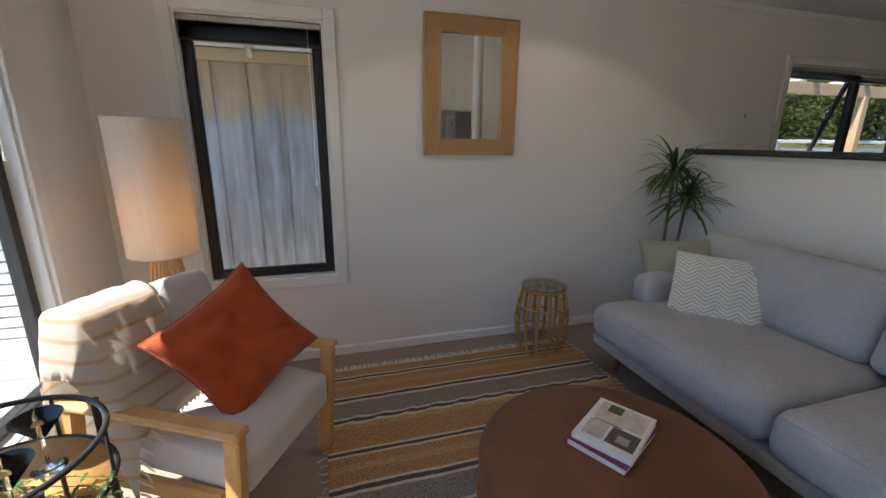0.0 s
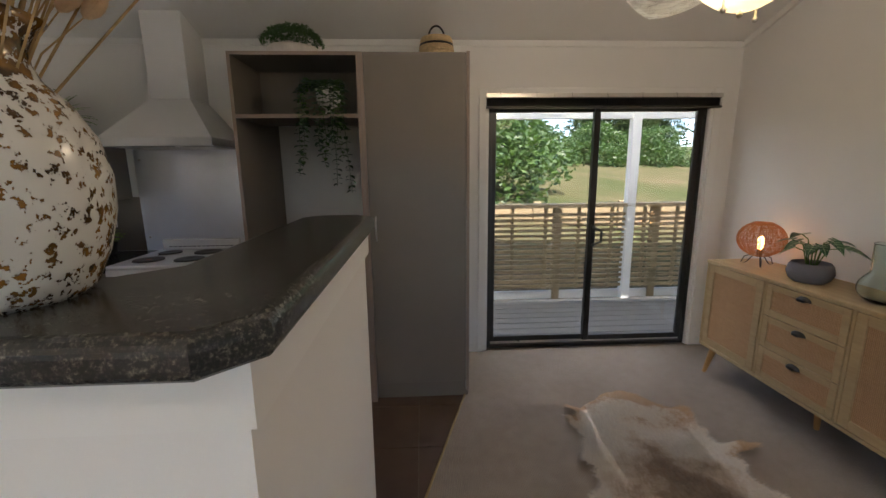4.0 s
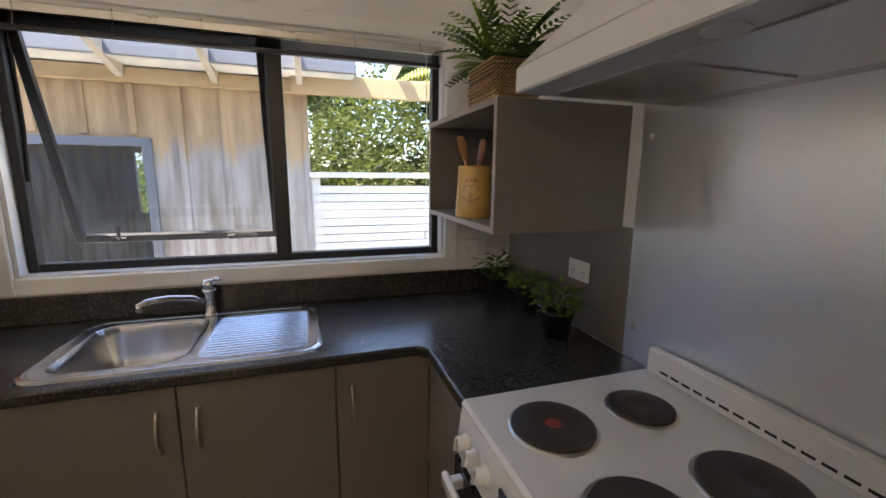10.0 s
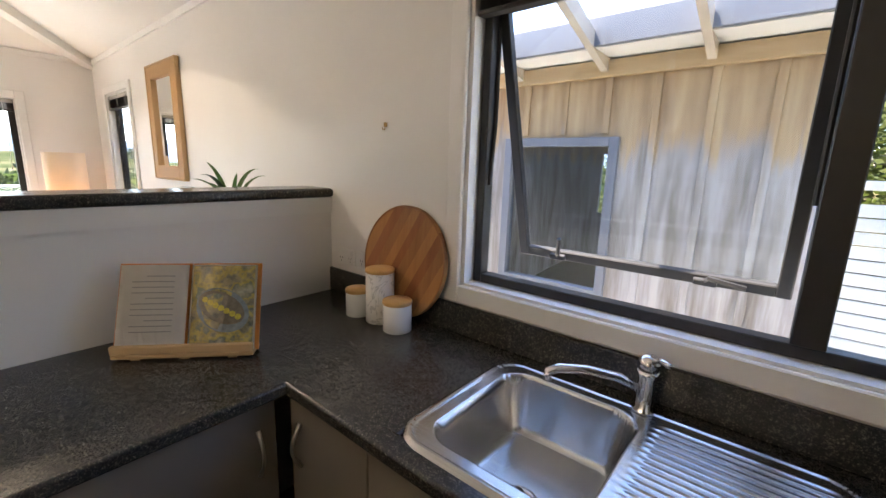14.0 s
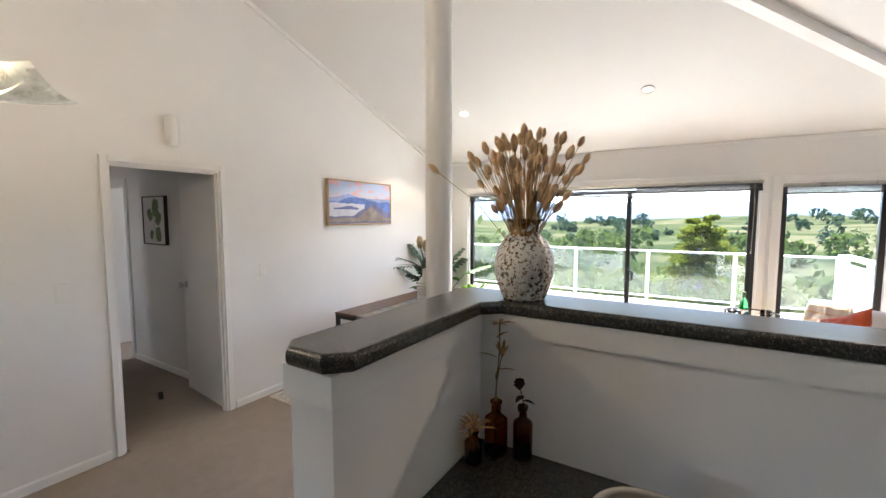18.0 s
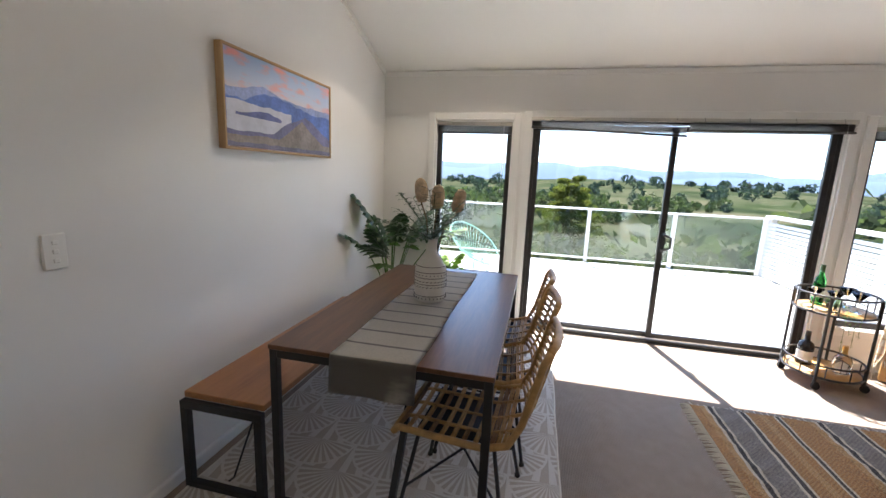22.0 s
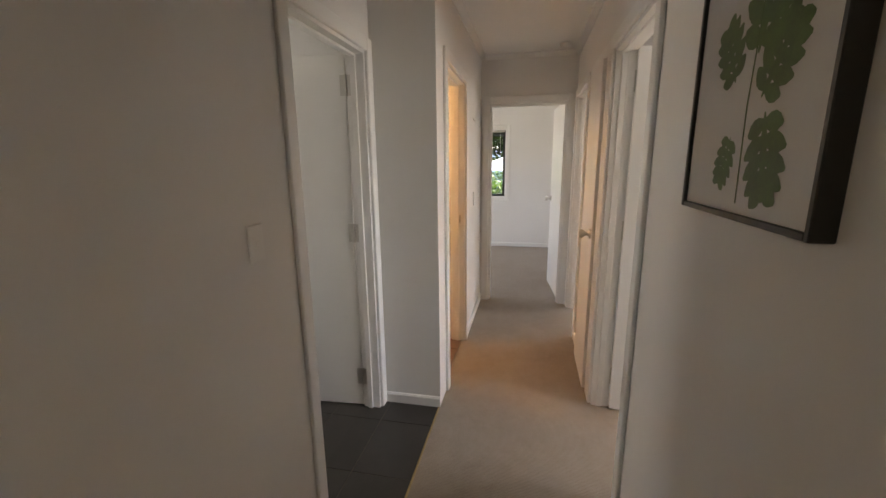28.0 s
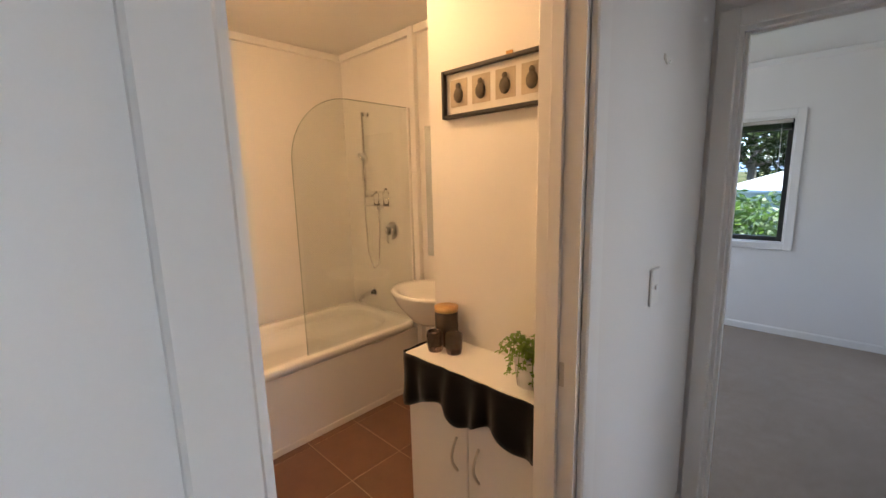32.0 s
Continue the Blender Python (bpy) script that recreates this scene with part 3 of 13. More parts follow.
for u in (a + 0.035, KM - 0.035):
    tube(bm, [(u, 0.07, z0 + 0.33), (u, 0.09, z0 + 0.52), (u, 0.088, z1 - 0.06)], 0.006, 6)
part("stay", bm, M_BLACK, win)
blind(on_wall("n") @ pose(0, 0.04, 0), a + 0.005, b - 0.005, O_KW[3] - 0.02, 8, cord=0.8, clips=6)

# west windows and the slider to the deck
for name, o in (("window_3", O_W1), ("window_4", O_W3)):
    win, a, b = fixed_window(name, "w", o, "tall narrow black window beside the deck doors")
    pane(win, a + 0.045, b - 0.045, o[2] + 0.05, o[3] - 0.06, 0.075)
    blind(on_wall("w") @ pose(0, 0.045, 0), a + 0.005, b - 0.005, o[3] - 0.022, 12, cord=0.6)


def slider(name, side, o, label, open_part=0.0, wide=0.046):
    u0, u1 = along(side, o)
    d = tagged(new(name), label, "sliding door", "", "structure")
    d.matrix_basis = on_wall(side)
    bm = bmesh.new()
    casing(bm, u0, u1, o[2], o[3], sill=False)
    part("architrave", bm, M_TRIM, d, "white painted door trim")
    a, b, z1 = u0 + 0.018, u1 - 0.018, o[3] - 0.018
    bm = bmesh.new()
    bar_frame(bm, a, b, 0.0, z1, 0.03, 0.1, 0.03)
    part("door_frame", bm, M_BLACK, d)
    bm = bmesh.new()
    for y in (0.042, 0.062, 0.082):
        box(bm, a + 0.04, y - 0.003, 0.04, b - 0.04, y + 0.003, 0.05)
    part("track", bm, M_NICKEL, d, "metal floor track")
    mid = (a + b) / 2
    for k, (p, q, y) in enumerate(((a + 0.022, mid + 0.025, 0.082), (mid - 0.025, b - 0.022, 0.055))):
        bm = bmesh.new()
        bar_frame(bm, p, q, 0.045, z1 - 0.04, y - 0.016, y + 0.016, wide)
        leaf = part("leaf", bm, M_BLACK, d)
        pane(leaf, p + wide, q - wide, 0.045 + wide, z1 - 0.04 - wide, y)
        if k == 1:
            bm = bmesh.new()
            h = 0.93
            box(bm, p + 0.012, y - 0.03, h - 0.08, p + 0.05, y - 0.014, h + 0.1, 0.004)
            tube(bm, [(p + 0.03, y - 0.03, h - 0.06), (p + 0.03, y - 0.06, h - 0.055), (p + 0.085, y - 0.062, h - 0.03), (p + 0.085, y - 0.062, h + 0.055), (p + 0.03, y - 0.06, h + 0.08), (p + 0.03, y - 0.03, h + 0.085)], 0.011, 8)
            part("handle", bm, M_STEELBLACK, leaf, "black pull handle")
    return d, a, b, z1


d, a, b, z1 = slider("door_1", "w", O_SL, "black aluminium sliding glass doors onto the sunny deck")
mid = (a + b) / 2
blind(on_wall("w") @ pose(0, -0.02, 0), a - 0.02, mid + 0.06, O_SL[3] - 0.005, 10, 0.045, 0, "dark blind hanging askew above the deck doors", 4)
blind(on_wall("w") @ pose(0, -0.02, 0), mid + 0.065, b + 0.03, O_SL[3] - 0.004, 12, 0.0, 0.7, clips=4)
d, a, b, z1 = slider("door_2", "e", O_SD, "black sliding glass door onto the timber porch")
blind(on_wall("e") @ pose(0, -0.02, 0), a - 0.03, b + 0.05, O_SD[3] + 0.012, 12, 0.0, 0, clips=7)


# doors off the hall
def hinge(bm, x, y, z, plate=0.032):
    box(bm, x - plate, y - 0.002, z - 0.05, x - 0.004, y + 0.002, z + 0.05, 0.001)
    box(bm, x + 0.004, y - 0.002, z - 0.05, x + plate, y + 0.002, z + 0.05, 0.001)
    rod(bm, (x, y - 0.004, z - 0.052), (x, y - 0.004, z + 0.052), 0.006, n=8)


def knob_at(parent, x, z, y0, y1):
    """Round knobs on both faces of a leaf."""
    for y, s in ((y0, -1), (y1, 1)):
        bm = bmesh.new()
        lathe(bm, [(0.0, 0), (0.031, 0.0), (0.030, 0.006), (0.014, 0.011), (0.011, 0.026), (0.018, 0.034), (0.026, 0.046), (0.027, 0.056), (0.020, 0.065), (0.0, 0.068)], 20)
        moved(bm, Matrix.Translation((x, y, z)) @ Matrix.Rotation(radians(90 if s < 0 else -90), 4, "X"))
        part("door_knob", bm, M_NICKEL, parent, "satin metal door knob", True)


def room_door(name, label, m, width, swing, height=1.97, hinge_right=False, thick=0.036, knob=True, start=0.004):
    """A flush leaf hung at the origin of m, its width along +x, opened by swing degrees."""
    d = tagged(new(name), label, "door", "", "structure")
    d.matrix_basis = m @ pose(0, 0, 0, 0, 0, swing)
    bm = bmesh.new()
    box(bm, start, -thick, 0.012, width, 0, height, 0.0025)
    part("leaf", bm, M_DOOR, d)
    if knob:
        knob_at(d, width - 0.062, 1.0, -thick, 0.0)
    for z in (0.2, 1.06, 1.82):
        bm = bmesh.new()
        box(bm, start - 0.034, 0.0005, z - 0.05, start + 0.03, 0.0035, z + 0.05, 0.001)
        rod(bm, (start - 0.004, 0.004, z - 0.052), (start - 0.004, 0.004, z + 0.052), 0.0065, n=8)
        part("hinge", bm, M_NICKEL, d, "steel butt hinge")
    return d


def door_casing(name, axis, pos, thick, o, sides=(0, 1), w=0.058, cut=0.0):
    """Linings, stops and architraves of a doorway in a wall from pos to pos + thick along an axis."""
    t = tagged(new(name), "white painted timber door frame and architrave", "door frame", "", "structure")
    u0, u1, z1 = o[0], o[1], o[3]
    for s in sides:
        bm = bmesh.new()
        dd = 0.018
        y0, y1 = (pos - dd, pos) if s == 0 else (pos + thick, pos + thick + dd)
        for p, q, za, zb in ((u0 - w, u0 + 0.006, 0, z1 + w), (u1 - 0.006, u1 + w, 0, z1 + w), (u0 + 0.006, u1 - 0.006, z1 - 0.006, z1 + w)):
            if axis == "y":
                box(bm, p, y0, za, q, y1, zb, 0.004)
            else:
                box(bm, y0, p, za, y1, q, zb, 0.004)
        part("architrave", bm, M_TRIM, t)
    bm = bmesh.new()
    j = 0.02
    for p, q, za, zb in ((u0, u0 + j, 0, z1), (u1 - j, u1, 0, z1), (u0 + j, u1 - j, z1 - j, z1)):
        if axis == "y":
            box(bm, p - 0.002 * (p == u0), pos + cut + 0.0005, za, q + 0.002 * (q == u1), pos + thick - 0.0005, zb)
        else:
            box(bm, pos + 0.0005, p - 0.002 * (p == u0), za, pos + thick - 0.0005, q + 0.002 * (q == u1), zb)
    part("jamb", bm, M_TRIM, t)
    bm = bmesh.new()
    c = pos + max(thick * 0.42, cut + 0.003)
    for p, q, za, zb in ((u0 + j, u0 + j + 0.012, 0, z1 - j), (u1 - j - 0.012, u1 - j, 0, z1 - j), (u0 + j + 0.012, u1 - j - 0.012, z1 - j - 0.012, z1 - j)):
        if axis == "y":
            box(bm, p, c, za, q, c + 0.03, zb, 0.002)
        else:
            box(bm, c, p, za, c + 0.03, q, zb, 0.002)
    part("door_stop", bm, M_TRIM, t)
    return t


# skirting boards
def skirting(name, runs, h=0.062, d=0.014):
    """Runs (x0, y0, x1, y1) along the walls, the room on the left of each run's way."""
    s = tagged(new(name), "white painted timber skirting board", "skirting", "", "structure")
    for x0, y0, x1, y1 in runs:
        bm = bmesh.new()
        L = math.hypot(x1 - x0, y1 - y0)
        prism(bm, [(0, 0), (d, 0), (d, h - 0.01), (d - 0.007, h), (0, h)], 0, L, "x")
        # local: x along, y into the room
        part("board", bm, M_TRIM, s).matrix_basis = pose(x0, y0, 0, 0, 0, math.degrees(math.atan2(y1 - y0, x1 - x0)))
    return s

# ---- kitchen ----
Z9 = 0.90


def worktop_part(bm, poly, z0, z1, r=0.012):
    """A worktop from a plan outline (anticlockwise), with its edge rolled at top and bottom."""
    n = len(poly)
    def inset(d):
        out = []
        for i in range(n):
            p, a, b = Vector(poly[i]), Vector(poly[i - 1]), Vector(poly[(i + 1) % n])
            e1, e2 = (p - a).normalized(), (b - p).normalized()
            n1, n2 = Vector((-e1.y, e1.x)), Vector((-e2.y, e2.x))
            k = (n1 + n2)
            k = k / max(0.3, k.dot(n1))
            out.append(p + k * d)
        return out
    rings = []
    arc = [(r - r * math.sin(math.pi / 2 * k / 5), r - r * math.cos(math.pi / 2 * k / 5)) for k in range(6)]
    for d, z in [(d, z0 + e) for d, e in arc] + [(d, z1 - e) for d, e in arc[::-1]]:
        rings.append([bm.verts.new((p[0], p[1], z)) for p in inset(d)])
    for a, b in zip(rings, rings[1:]):
        for i in range(n):
            j = (i + 1) % n
            bm.faces.new((a[i], a[j], b[j], b[i]))
    bm.faces.new(rings[0][::-1])
    bm.faces.new(rings[-1])


def bow_handle(parent, x, y, z, L=0.13, m=None):
    """A bowed metal pull, standing, on a front that faces -y."""
    bm = bmesh.new()
    pts = [(x, y - 0.026 * math.sin(math.pi * k / 8) - 0.001, z - L / 2 + L * k / 8) for k in range(9)]
    tube(bm, pts, 0.005, 6, radii=[0.0065, 0.0058, 0.005, 0.005, 0.005, 0.005, 0.005, 0.0058, 0.0065])
    return part("handle", bm, M_NICKEL, parent, "bowed satin metal handle", True)


def base_unit(m, width, depth=0.56, doors=1, handles=("r",), label="taupe laminate base cabinet with a bowed handle", h=Z9 - 0.036, kick=0.12, inner=None):
    """A base cabinet: origin at the front left corner on the floor, front facing -y."""
    c = tagged(new("base_cabinet"), label, "cabinet", "kitchen base cabinets")
    c.matrix_basis = m
    bm = bmesh.new()
    box(bm, 0.001, 0.02, kick, width - 0.001, depth, inner or h)
    part("body", bm, M_CAB, c)
    bm = bmesh.new()
    box(bm, 0, 0.06, 0, width, 0.075, kick)
    part("kickboard", bm, M_CAB, c)
    w = width / doors
    for i in range(doors):
        bm = bmesh.new()
        box(bm, i * w + 0.002, 0.0, kick + 0.002, (i + 1) * w - 0.002, 0.018, h - 0.006, 0.0015)
        d = part("door", bm, M_CAB, c)
        s = handles[i]
        if s:
            bow_handle(d, i * w + (0.05 if s == "l" else w - 0.05), 0.0, h - 0.14)
    return c


# the half wall under the bar, and the bar top
wb0, wb1 = BARX0 + 0.055, BARX1 - 0.021         # faces of the long wall
ws0, ws1, we1 = BARY0 + 0.032, BARY0 + 0.152, BARX2 - 0.02   # faces of the short wall, and its end
bm = bmesh.new()
prism(bm, [(wb0, ws0), (we1, ws0), (we1, ws1), (wb1, ws1), (wb1, YN), (wb0, YN)], 0, BARZ - 0.04)
structure("half_wall", bm, M_WALL, "white painted L-shaped half wall between living room and kitchen", "half wall")
bm = bmesh.new()
k = 0.010
prism(bm, [(wb0 - k, ws0 - k), (we1 + k, ws0 - k), (we1 + k, ws1 + k), (wb1 + k, ws1 + k), (wb1 + k, YN), (wb0 - k, YN)], BARZ - 0.105, BARZ - 0.0405)
structure("half_wall_capping", bm, M_TRIM, "white painted capping board under the bar top", "trim")
bm = bmesh.new()
ch = 0.045
bw = 0.188
worktop_part(bm, [(BARX0, BARY0 + ch), (BARX0 + ch, BARY0), (BARX2 - ch, BARY0), (BARX2, BARY0 + ch), (BARX2, BARY0 + bw - ch), (BARX2 - ch, BARY0 + bw), (BARX1 + ch, BARY0 + bw), (BARX1, BARY0 + bw + ch), (BARX1, YN - 0.001), (BARX0, YN - 0.001)], BARZ - 0.04, BARZ, 0.014)
bart = thing("breakfast_bar", "dark speckled laminate bar top on the half wall", "bar top")
part("top", bm, M_TOP, bart)

# worktop: one sheet along three sides, with a hole for the sink
SX0, SX1, SY0, SY1 = SINKX - 0.40, SINKX + 0.40, BY + 0.04, BY + 0.525
WBX = 3.47                                # front of the bench along the half wall
bench = thing("worktop", "dark speckled stone-look laminate kitchen worktop", "worktop")
bm = bmesh.new()
zt, zb = Z9, Z9 - 0.036
worktop_part(bm, [(wb1 + 0.001, ws1 + 0.001), (WBX, ws1 + 0.001), (WBX, BY), (SX0 + 0.02, BY), (SX0 + 0.02, YN - 0.001), (wb1 + 0.001, YN - 0.001)], zb, zt, 0.009)
part("top", bm, M_TOP, bench)
bm = bmesh.new()
worktop_part(bm, [(SX0 - 0.03, BY - 0.0004), (SX1 + 0.03, BY - 0.0004), (SX1 + 0.03, SY0 + 0.02), (SX0 - 0.03, SY0 + 0.02)], zb, zt + 0.0004, 0.009)
part("top", bm, M_TOP, bench)
bm = bmesh.new()
box(bm, SX0 - 0.03, SY1 - 0.02, zb + 0.0003, SX1 + 0.03, YN - 0.0015, zt + 0.0003)
part("top", bm, M_TOP, bench)
bm = bmesh.new()
worktop_part(bm, [(SX1 - 0.02, BY), (BX - 0.03, BY), (BX, BY - 0.03), (BX, STV1 + 0.003), (XE - 0.001, STV1 + 0.003), (XE - 0.001, YN - 0.001), (SX1 - 0.02, YN - 0.001)], zb, zt, 0.009)
part("top", bm, M_TOP, bench)
bm = bmesh.new()
box(bm, BX, TWY1 + 0.003, zb, XE - 0.001, STV0 - 0.003, zt, 0.008)
part("top", bm, M_TOP, bench)
bm = bmesh.new()
box(bm, wb1 + 0.002, YN - 0.016, zt + 0.0005, XE - 0.002, YN - 0.001, zt + 0.105, 0.003)
part("upstand", bm, M_TOP, bench)

# base cabinets below it
run0, run1 = WBX - 0.02, BX + 0.02
w4 = (run1 - run0) / 4
S1, S3 = 3.773, 4.648
base_unit(pose(run0, BY + 0.02, 0), S1 - run0, handles=("l",))
base_unit(pose(S1, BY + 0.02, 0), S3 - S1, doors=2, handles=("r", "l"), label="double taupe laminate cabinet under the sink", inner=0.66)
base_unit(pose(S3, BY + 0.02, 0), run1 - S3, handles=("l",))
base_unit(pose(BX + 0.02, BY + 0.02, 0, 0, 0, -90), BY + 0.02 - STV1 - 0.004, handles=(None,), label="narrow blank taupe corner panel beside the cooker")
base_unit(pose(BX + 0.02, STV0 - 0.004, 0, 0, 0, -90), STV0 - TWY1 - 0.008, handles=("l",), label="slim taupe cabinet between cooker and tall unit")
L = BY - 0.02 - ws1
for i in range(2):
    base_unit(pose(WBX - 0.02, ws1 + 0.004 + i * L / 2, 0, 0, 0, 90), L / 2 - 0.004, handles=("r" if i else "l",))

# sink: pressed steel with bowl and ribbed drainer
sink = thing("sink", "stainless steel sink with a single bowl and ribbed drainer", "sink")
def sheet_sink():
    bm = bmesh.new()
    bx0, bx1, by0, by1, dep = SX0 + 0.06, SX0 + 0.40, SY0 + 0.05, SY1 - 0.05, 0.16
    nx, ny = 110, 160
    def rr(x, y, x0, x1, y0, y1, r):
        cx, cy, hx, hy = (x0 + x1) / 2, (y0 + y1) / 2, (x1 - x0) / 2 - r, (y1 - y0) / 2 - r
        dx, dy = max(abs(x - cx) - hx, 0), max(abs(y - cy) - hy, 0)
        inside = min(max(abs(x - cx) - hx - r, abs(y - cy) - hy - r), 0)
        return (math.hypot(dx, dy) - r) if (dx > 0 or dy > 0) else inside
    def f(u, v):
        x, y = SX0 + u * (SX1 - SX0), SY0 + v * (SY1 - SY0)
        z = zt + 0.008
        e = rr(x, y, SX0, SX1, SY0, SY1, 0.085)
        if e > -0.012:
            z -= 0.007 * min(1, (e + 0.012) / 0.012)
        elif e < -0.02:
            z -= 0.003
        d = rr(x, y, bx0, bx1, by0, by1, 0.07)
        if d < 0:
            k = min(1, -d / 0.05)
            z -= dep * (1 - (1 - k) ** 2.2) - 0.003 * k
        dx0 = SX0 + 0.43
        d2 = rr(x, y, dx0, SX1 - 0.04, SY0 + 0.045, SY1 - 0.045, 0.04)
        if d2 < 0:
            k = min(1, -d2 / 0.02)
            z -= 0.003 * k
            z += 0.0045 * k * max(0, math.sin((y - SY0) * 2 * math.pi / 0.0215)) ** 1.5
        return (x, y, z)
    grid(bm, nx, ny, f)
    # round off the corners of the sheet
    for vtx in list(bm.verts):
        e = rr(vtx.co.x, vtx.co.y, SX0, SX1, SY0, SY1, 0.085)
        if e > 0.0005:
            c = Vector(((SX0 + SX1) / 2, (SY0 + SY1) / 2))
            hx, hy = (SX1 - SX0) / 2 - 0.085, (SY1 - SY0) / 2 - 0.085
            cc = Vector((c.x + math.copysign(hx, vtx.co.x - c.x), c.y + math.copysign(hy, vtx.co.y - c.y)))
            d = Vector((vtx.co.x, vtx.co.y)) - cc
            d = d.normalized() * 0.085
            vtx.co.x, vtx.co.y = cc.x + d.x, cc.y + d.y
    return bm, (bx0 + bx1) / 2, by0 + 0.125, zt + 0.008 - dep
bm, bcx, bcy, bz = sheet_sink()
part("basin", bm, M_STEEL, sink, "", True)
bm = bmesh.new()
lathe(bm, [(0.0, 0.0), (0.045, 0.0), (0.046, 0.004), (0.038, 0.006), (0.034, 0.001), (0.0, 0.001)], 28, bcx, bcy, bz + 0.001)
part("drain_ring", bm, M_CHROME, sink, "", True)
bm = bmesh.new()
lathe(bm, [(0.0, 0.002), (0.033, 0.002), (0.031, 0.0035), (0.012, 0.0035), (0.015, 0.012), (0.016, 0.022), (0.011, 0.03), (0.0, 0.031)], 24, bcx, bcy, bz + 0.002)
part("plug", bm, M_DARK, sink, "dark plug with a steel knob", True)

# mixer tap
tap = thing("tap", "chrome single-lever kitchen mixer tap", "tap", x=SINKX - 0.005, y=SY1 - 0.015, z=zt + 0.006)
bm = bmesh.new()
lathe(bm, [(0.0, 0), (0.027, 0.0), (0.026, 0.006), (0.021, 0.012), (0.021, 0.085), (0.024, 0.092), (0.024, 0.105), (0.0, 0.106)], 24)
part("body", bm, M_CHROME, tap, "", True)
bm = bmesh.new()
tube(bm, [(0, 0, 0.045), (-0.05, -0.045, 0.085), (-0.11, -0.10, 0.105), (-0.16, -0.145, 0.108), (-0.178, -0.16, 0.10), (-0.18, -0.162, 0.078)], 0.011, 12)
part("spout", bm, M_CHROME, tap, "", True)
bm = bmesh.new()
lathe(bm, [(0.0235, 0.107), (0.024, 0.125), (0.016, 0.14), (0.0, 0.143)], 24)
tube(bm, [(0, 0.0, 0.132), (0.03, -0.03, 0.148), (0.05, -0.055, 0.152)], 0.007, 8, radii=[0.009, 0.007, 0.006])
part("lever", bm, M_CHROME, tap, "", True)

# cooker
ck = thing("cooker", "white freestanding electric cooker with four solid hotplates", "cooker", x=BX - 0.005, y=STV1, rz=-90)
sw, sd = STV1 - STV0, XE - BX - 0.01
bm = bmesh.new()
box(bm, 0.002, 0.01, 0.05, sw - 0.002, sd, 0.885, 0.003)
part("body", bm, M_ENAMEL, ck)
bm = bmesh.new()
box(bm, 0, -0.002, 0.887, sw, sd, 0.912, 0.008)
cooktop = part("cooktop", bm, M_ENAMEL, ck)
for x, y, r in ((0.17, 0.15, 0.09), (0.43, 0.15, 0.09), (0.17, 0.39, 0.073), (0.43, 0.39, 0.09)):
    bm = bmesh.new()
    lathe(bm, [(r + 0.009, 0.0), (r + 0.007, 0.004), (r + 0.001, 0.004)], 36, x, y, 0.912, close=False)
    ring = part("ring", bm, M_NICKEL, cooktop, "steel hotplate rim", True)
    bm = bmesh.new()
    lathe(bm, [(r, 0.0), (r, 0.009), (r - 0.004, 0.011), (0.022, 0.011), (0.018, 0.009), (0.0, 0.009)], 36, x, y, 0.912)
    part("hotplate", bm, M_IRON, cooktop, "dark cast-iron hotplate", True)
bm = bmesh.new()
lathe(bm, [(0.018, 0.0), (0.0, 0.0008)], 20, 0.17, 0.15, 0.9215, close=False)
part("heat_spot", bm, mottled("red_spot", (0.32, 0.05, 0.03), 0.5), cooktop, "red dot on a fast hotplate")
bm = bmesh.new()
box(bm, 0.02, sd - 0.03, 0.912, sw - 0.02, sd, 0.985, 0.004)
back_rail = part("back_rail", bm, M_ENAMEL, ck)
for i in range(14):
    bm = bmesh.new()
    u = 0.08 + i * (sw - 0.16) / 13
    box(bm, u - 0.012, sd - 0.0315, 0.93, u + 0.012, sd - 0.0305, 0.936)
    part("vent_slot", bm, M_DARK, back_rail)
bm = bmesh.new()
prism(bm, [(-0.012, 0.775), (0.012, 0.775), (0.012, 0.886), (0.002, 0.886)], 0.0, sw, "x")
panel = part("control_panel", bm, M_ENAMEL, ck)
for u in (0.06, 0.115, 0.17, 0.37, 0.43, 0.50):
    bm = bmesh.new()
    lathe(bm, [(0.023, 0.0), (0.023, 0.006), (0.018, 0.009), (0.017, 0.026), (0.014, 0.028), (0.0, 0.028)], 20)
    box(bm, -0.004, -0.017, 0.026, 0.004, 0.017, 0.034, 0.002)
    moved(bm, Matrix.Translation((u, -0.006, 0.83)) @ Matrix.Rotation(radians(83), 4, "X"))
    part("knob", bm, M_PLASTIC, panel, "white control knob", True)
bm = bmesh.new()
box(bm, 0.235, -0.0105, 0.81, 0.325, -0.004, 0.855, 0.002)
part("clock", bm, M_BLACKGLASS, panel, "black clock display")
bm = bmesh.new()
box(bm, 0.004, -0.018, 0.25, sw - 0.004, 0.009, 0.765, 0.004)
door = part("oven_door", bm, M_BLACKGLASS, ck, "black glass oven door")
bm = bmesh.new()
box(bm, 0.03, -0.062, 0.715, sw - 0.03, -0.045, 0.75, 0.006)
for u in (0.06, sw - 0.06):
    box(bm, u - 0.012, -0.046, 0.72, u + 0.012, -0.017, 0.745, 0.002)
part("handle", bm, M_ENAMEL, door, "white oven handle")
for z in (0.6, 0.45):
    bm = bmesh.new()
    rod(bm, (0.15, -0.0188, z), (sw - 0.1, -0.0188, z), 0.0025, n=6)
    part("rack_line", bm, M_NICKEL, door, "oven rack behind the glass")
bm = bmesh.new()
box(bm, 0.26, -0.0188, 0.285, 0.33, -0.018, 0.298)
part("badge", bm, M_NICKEL, door, "small silver maker's badge")
bm = bmesh.new()
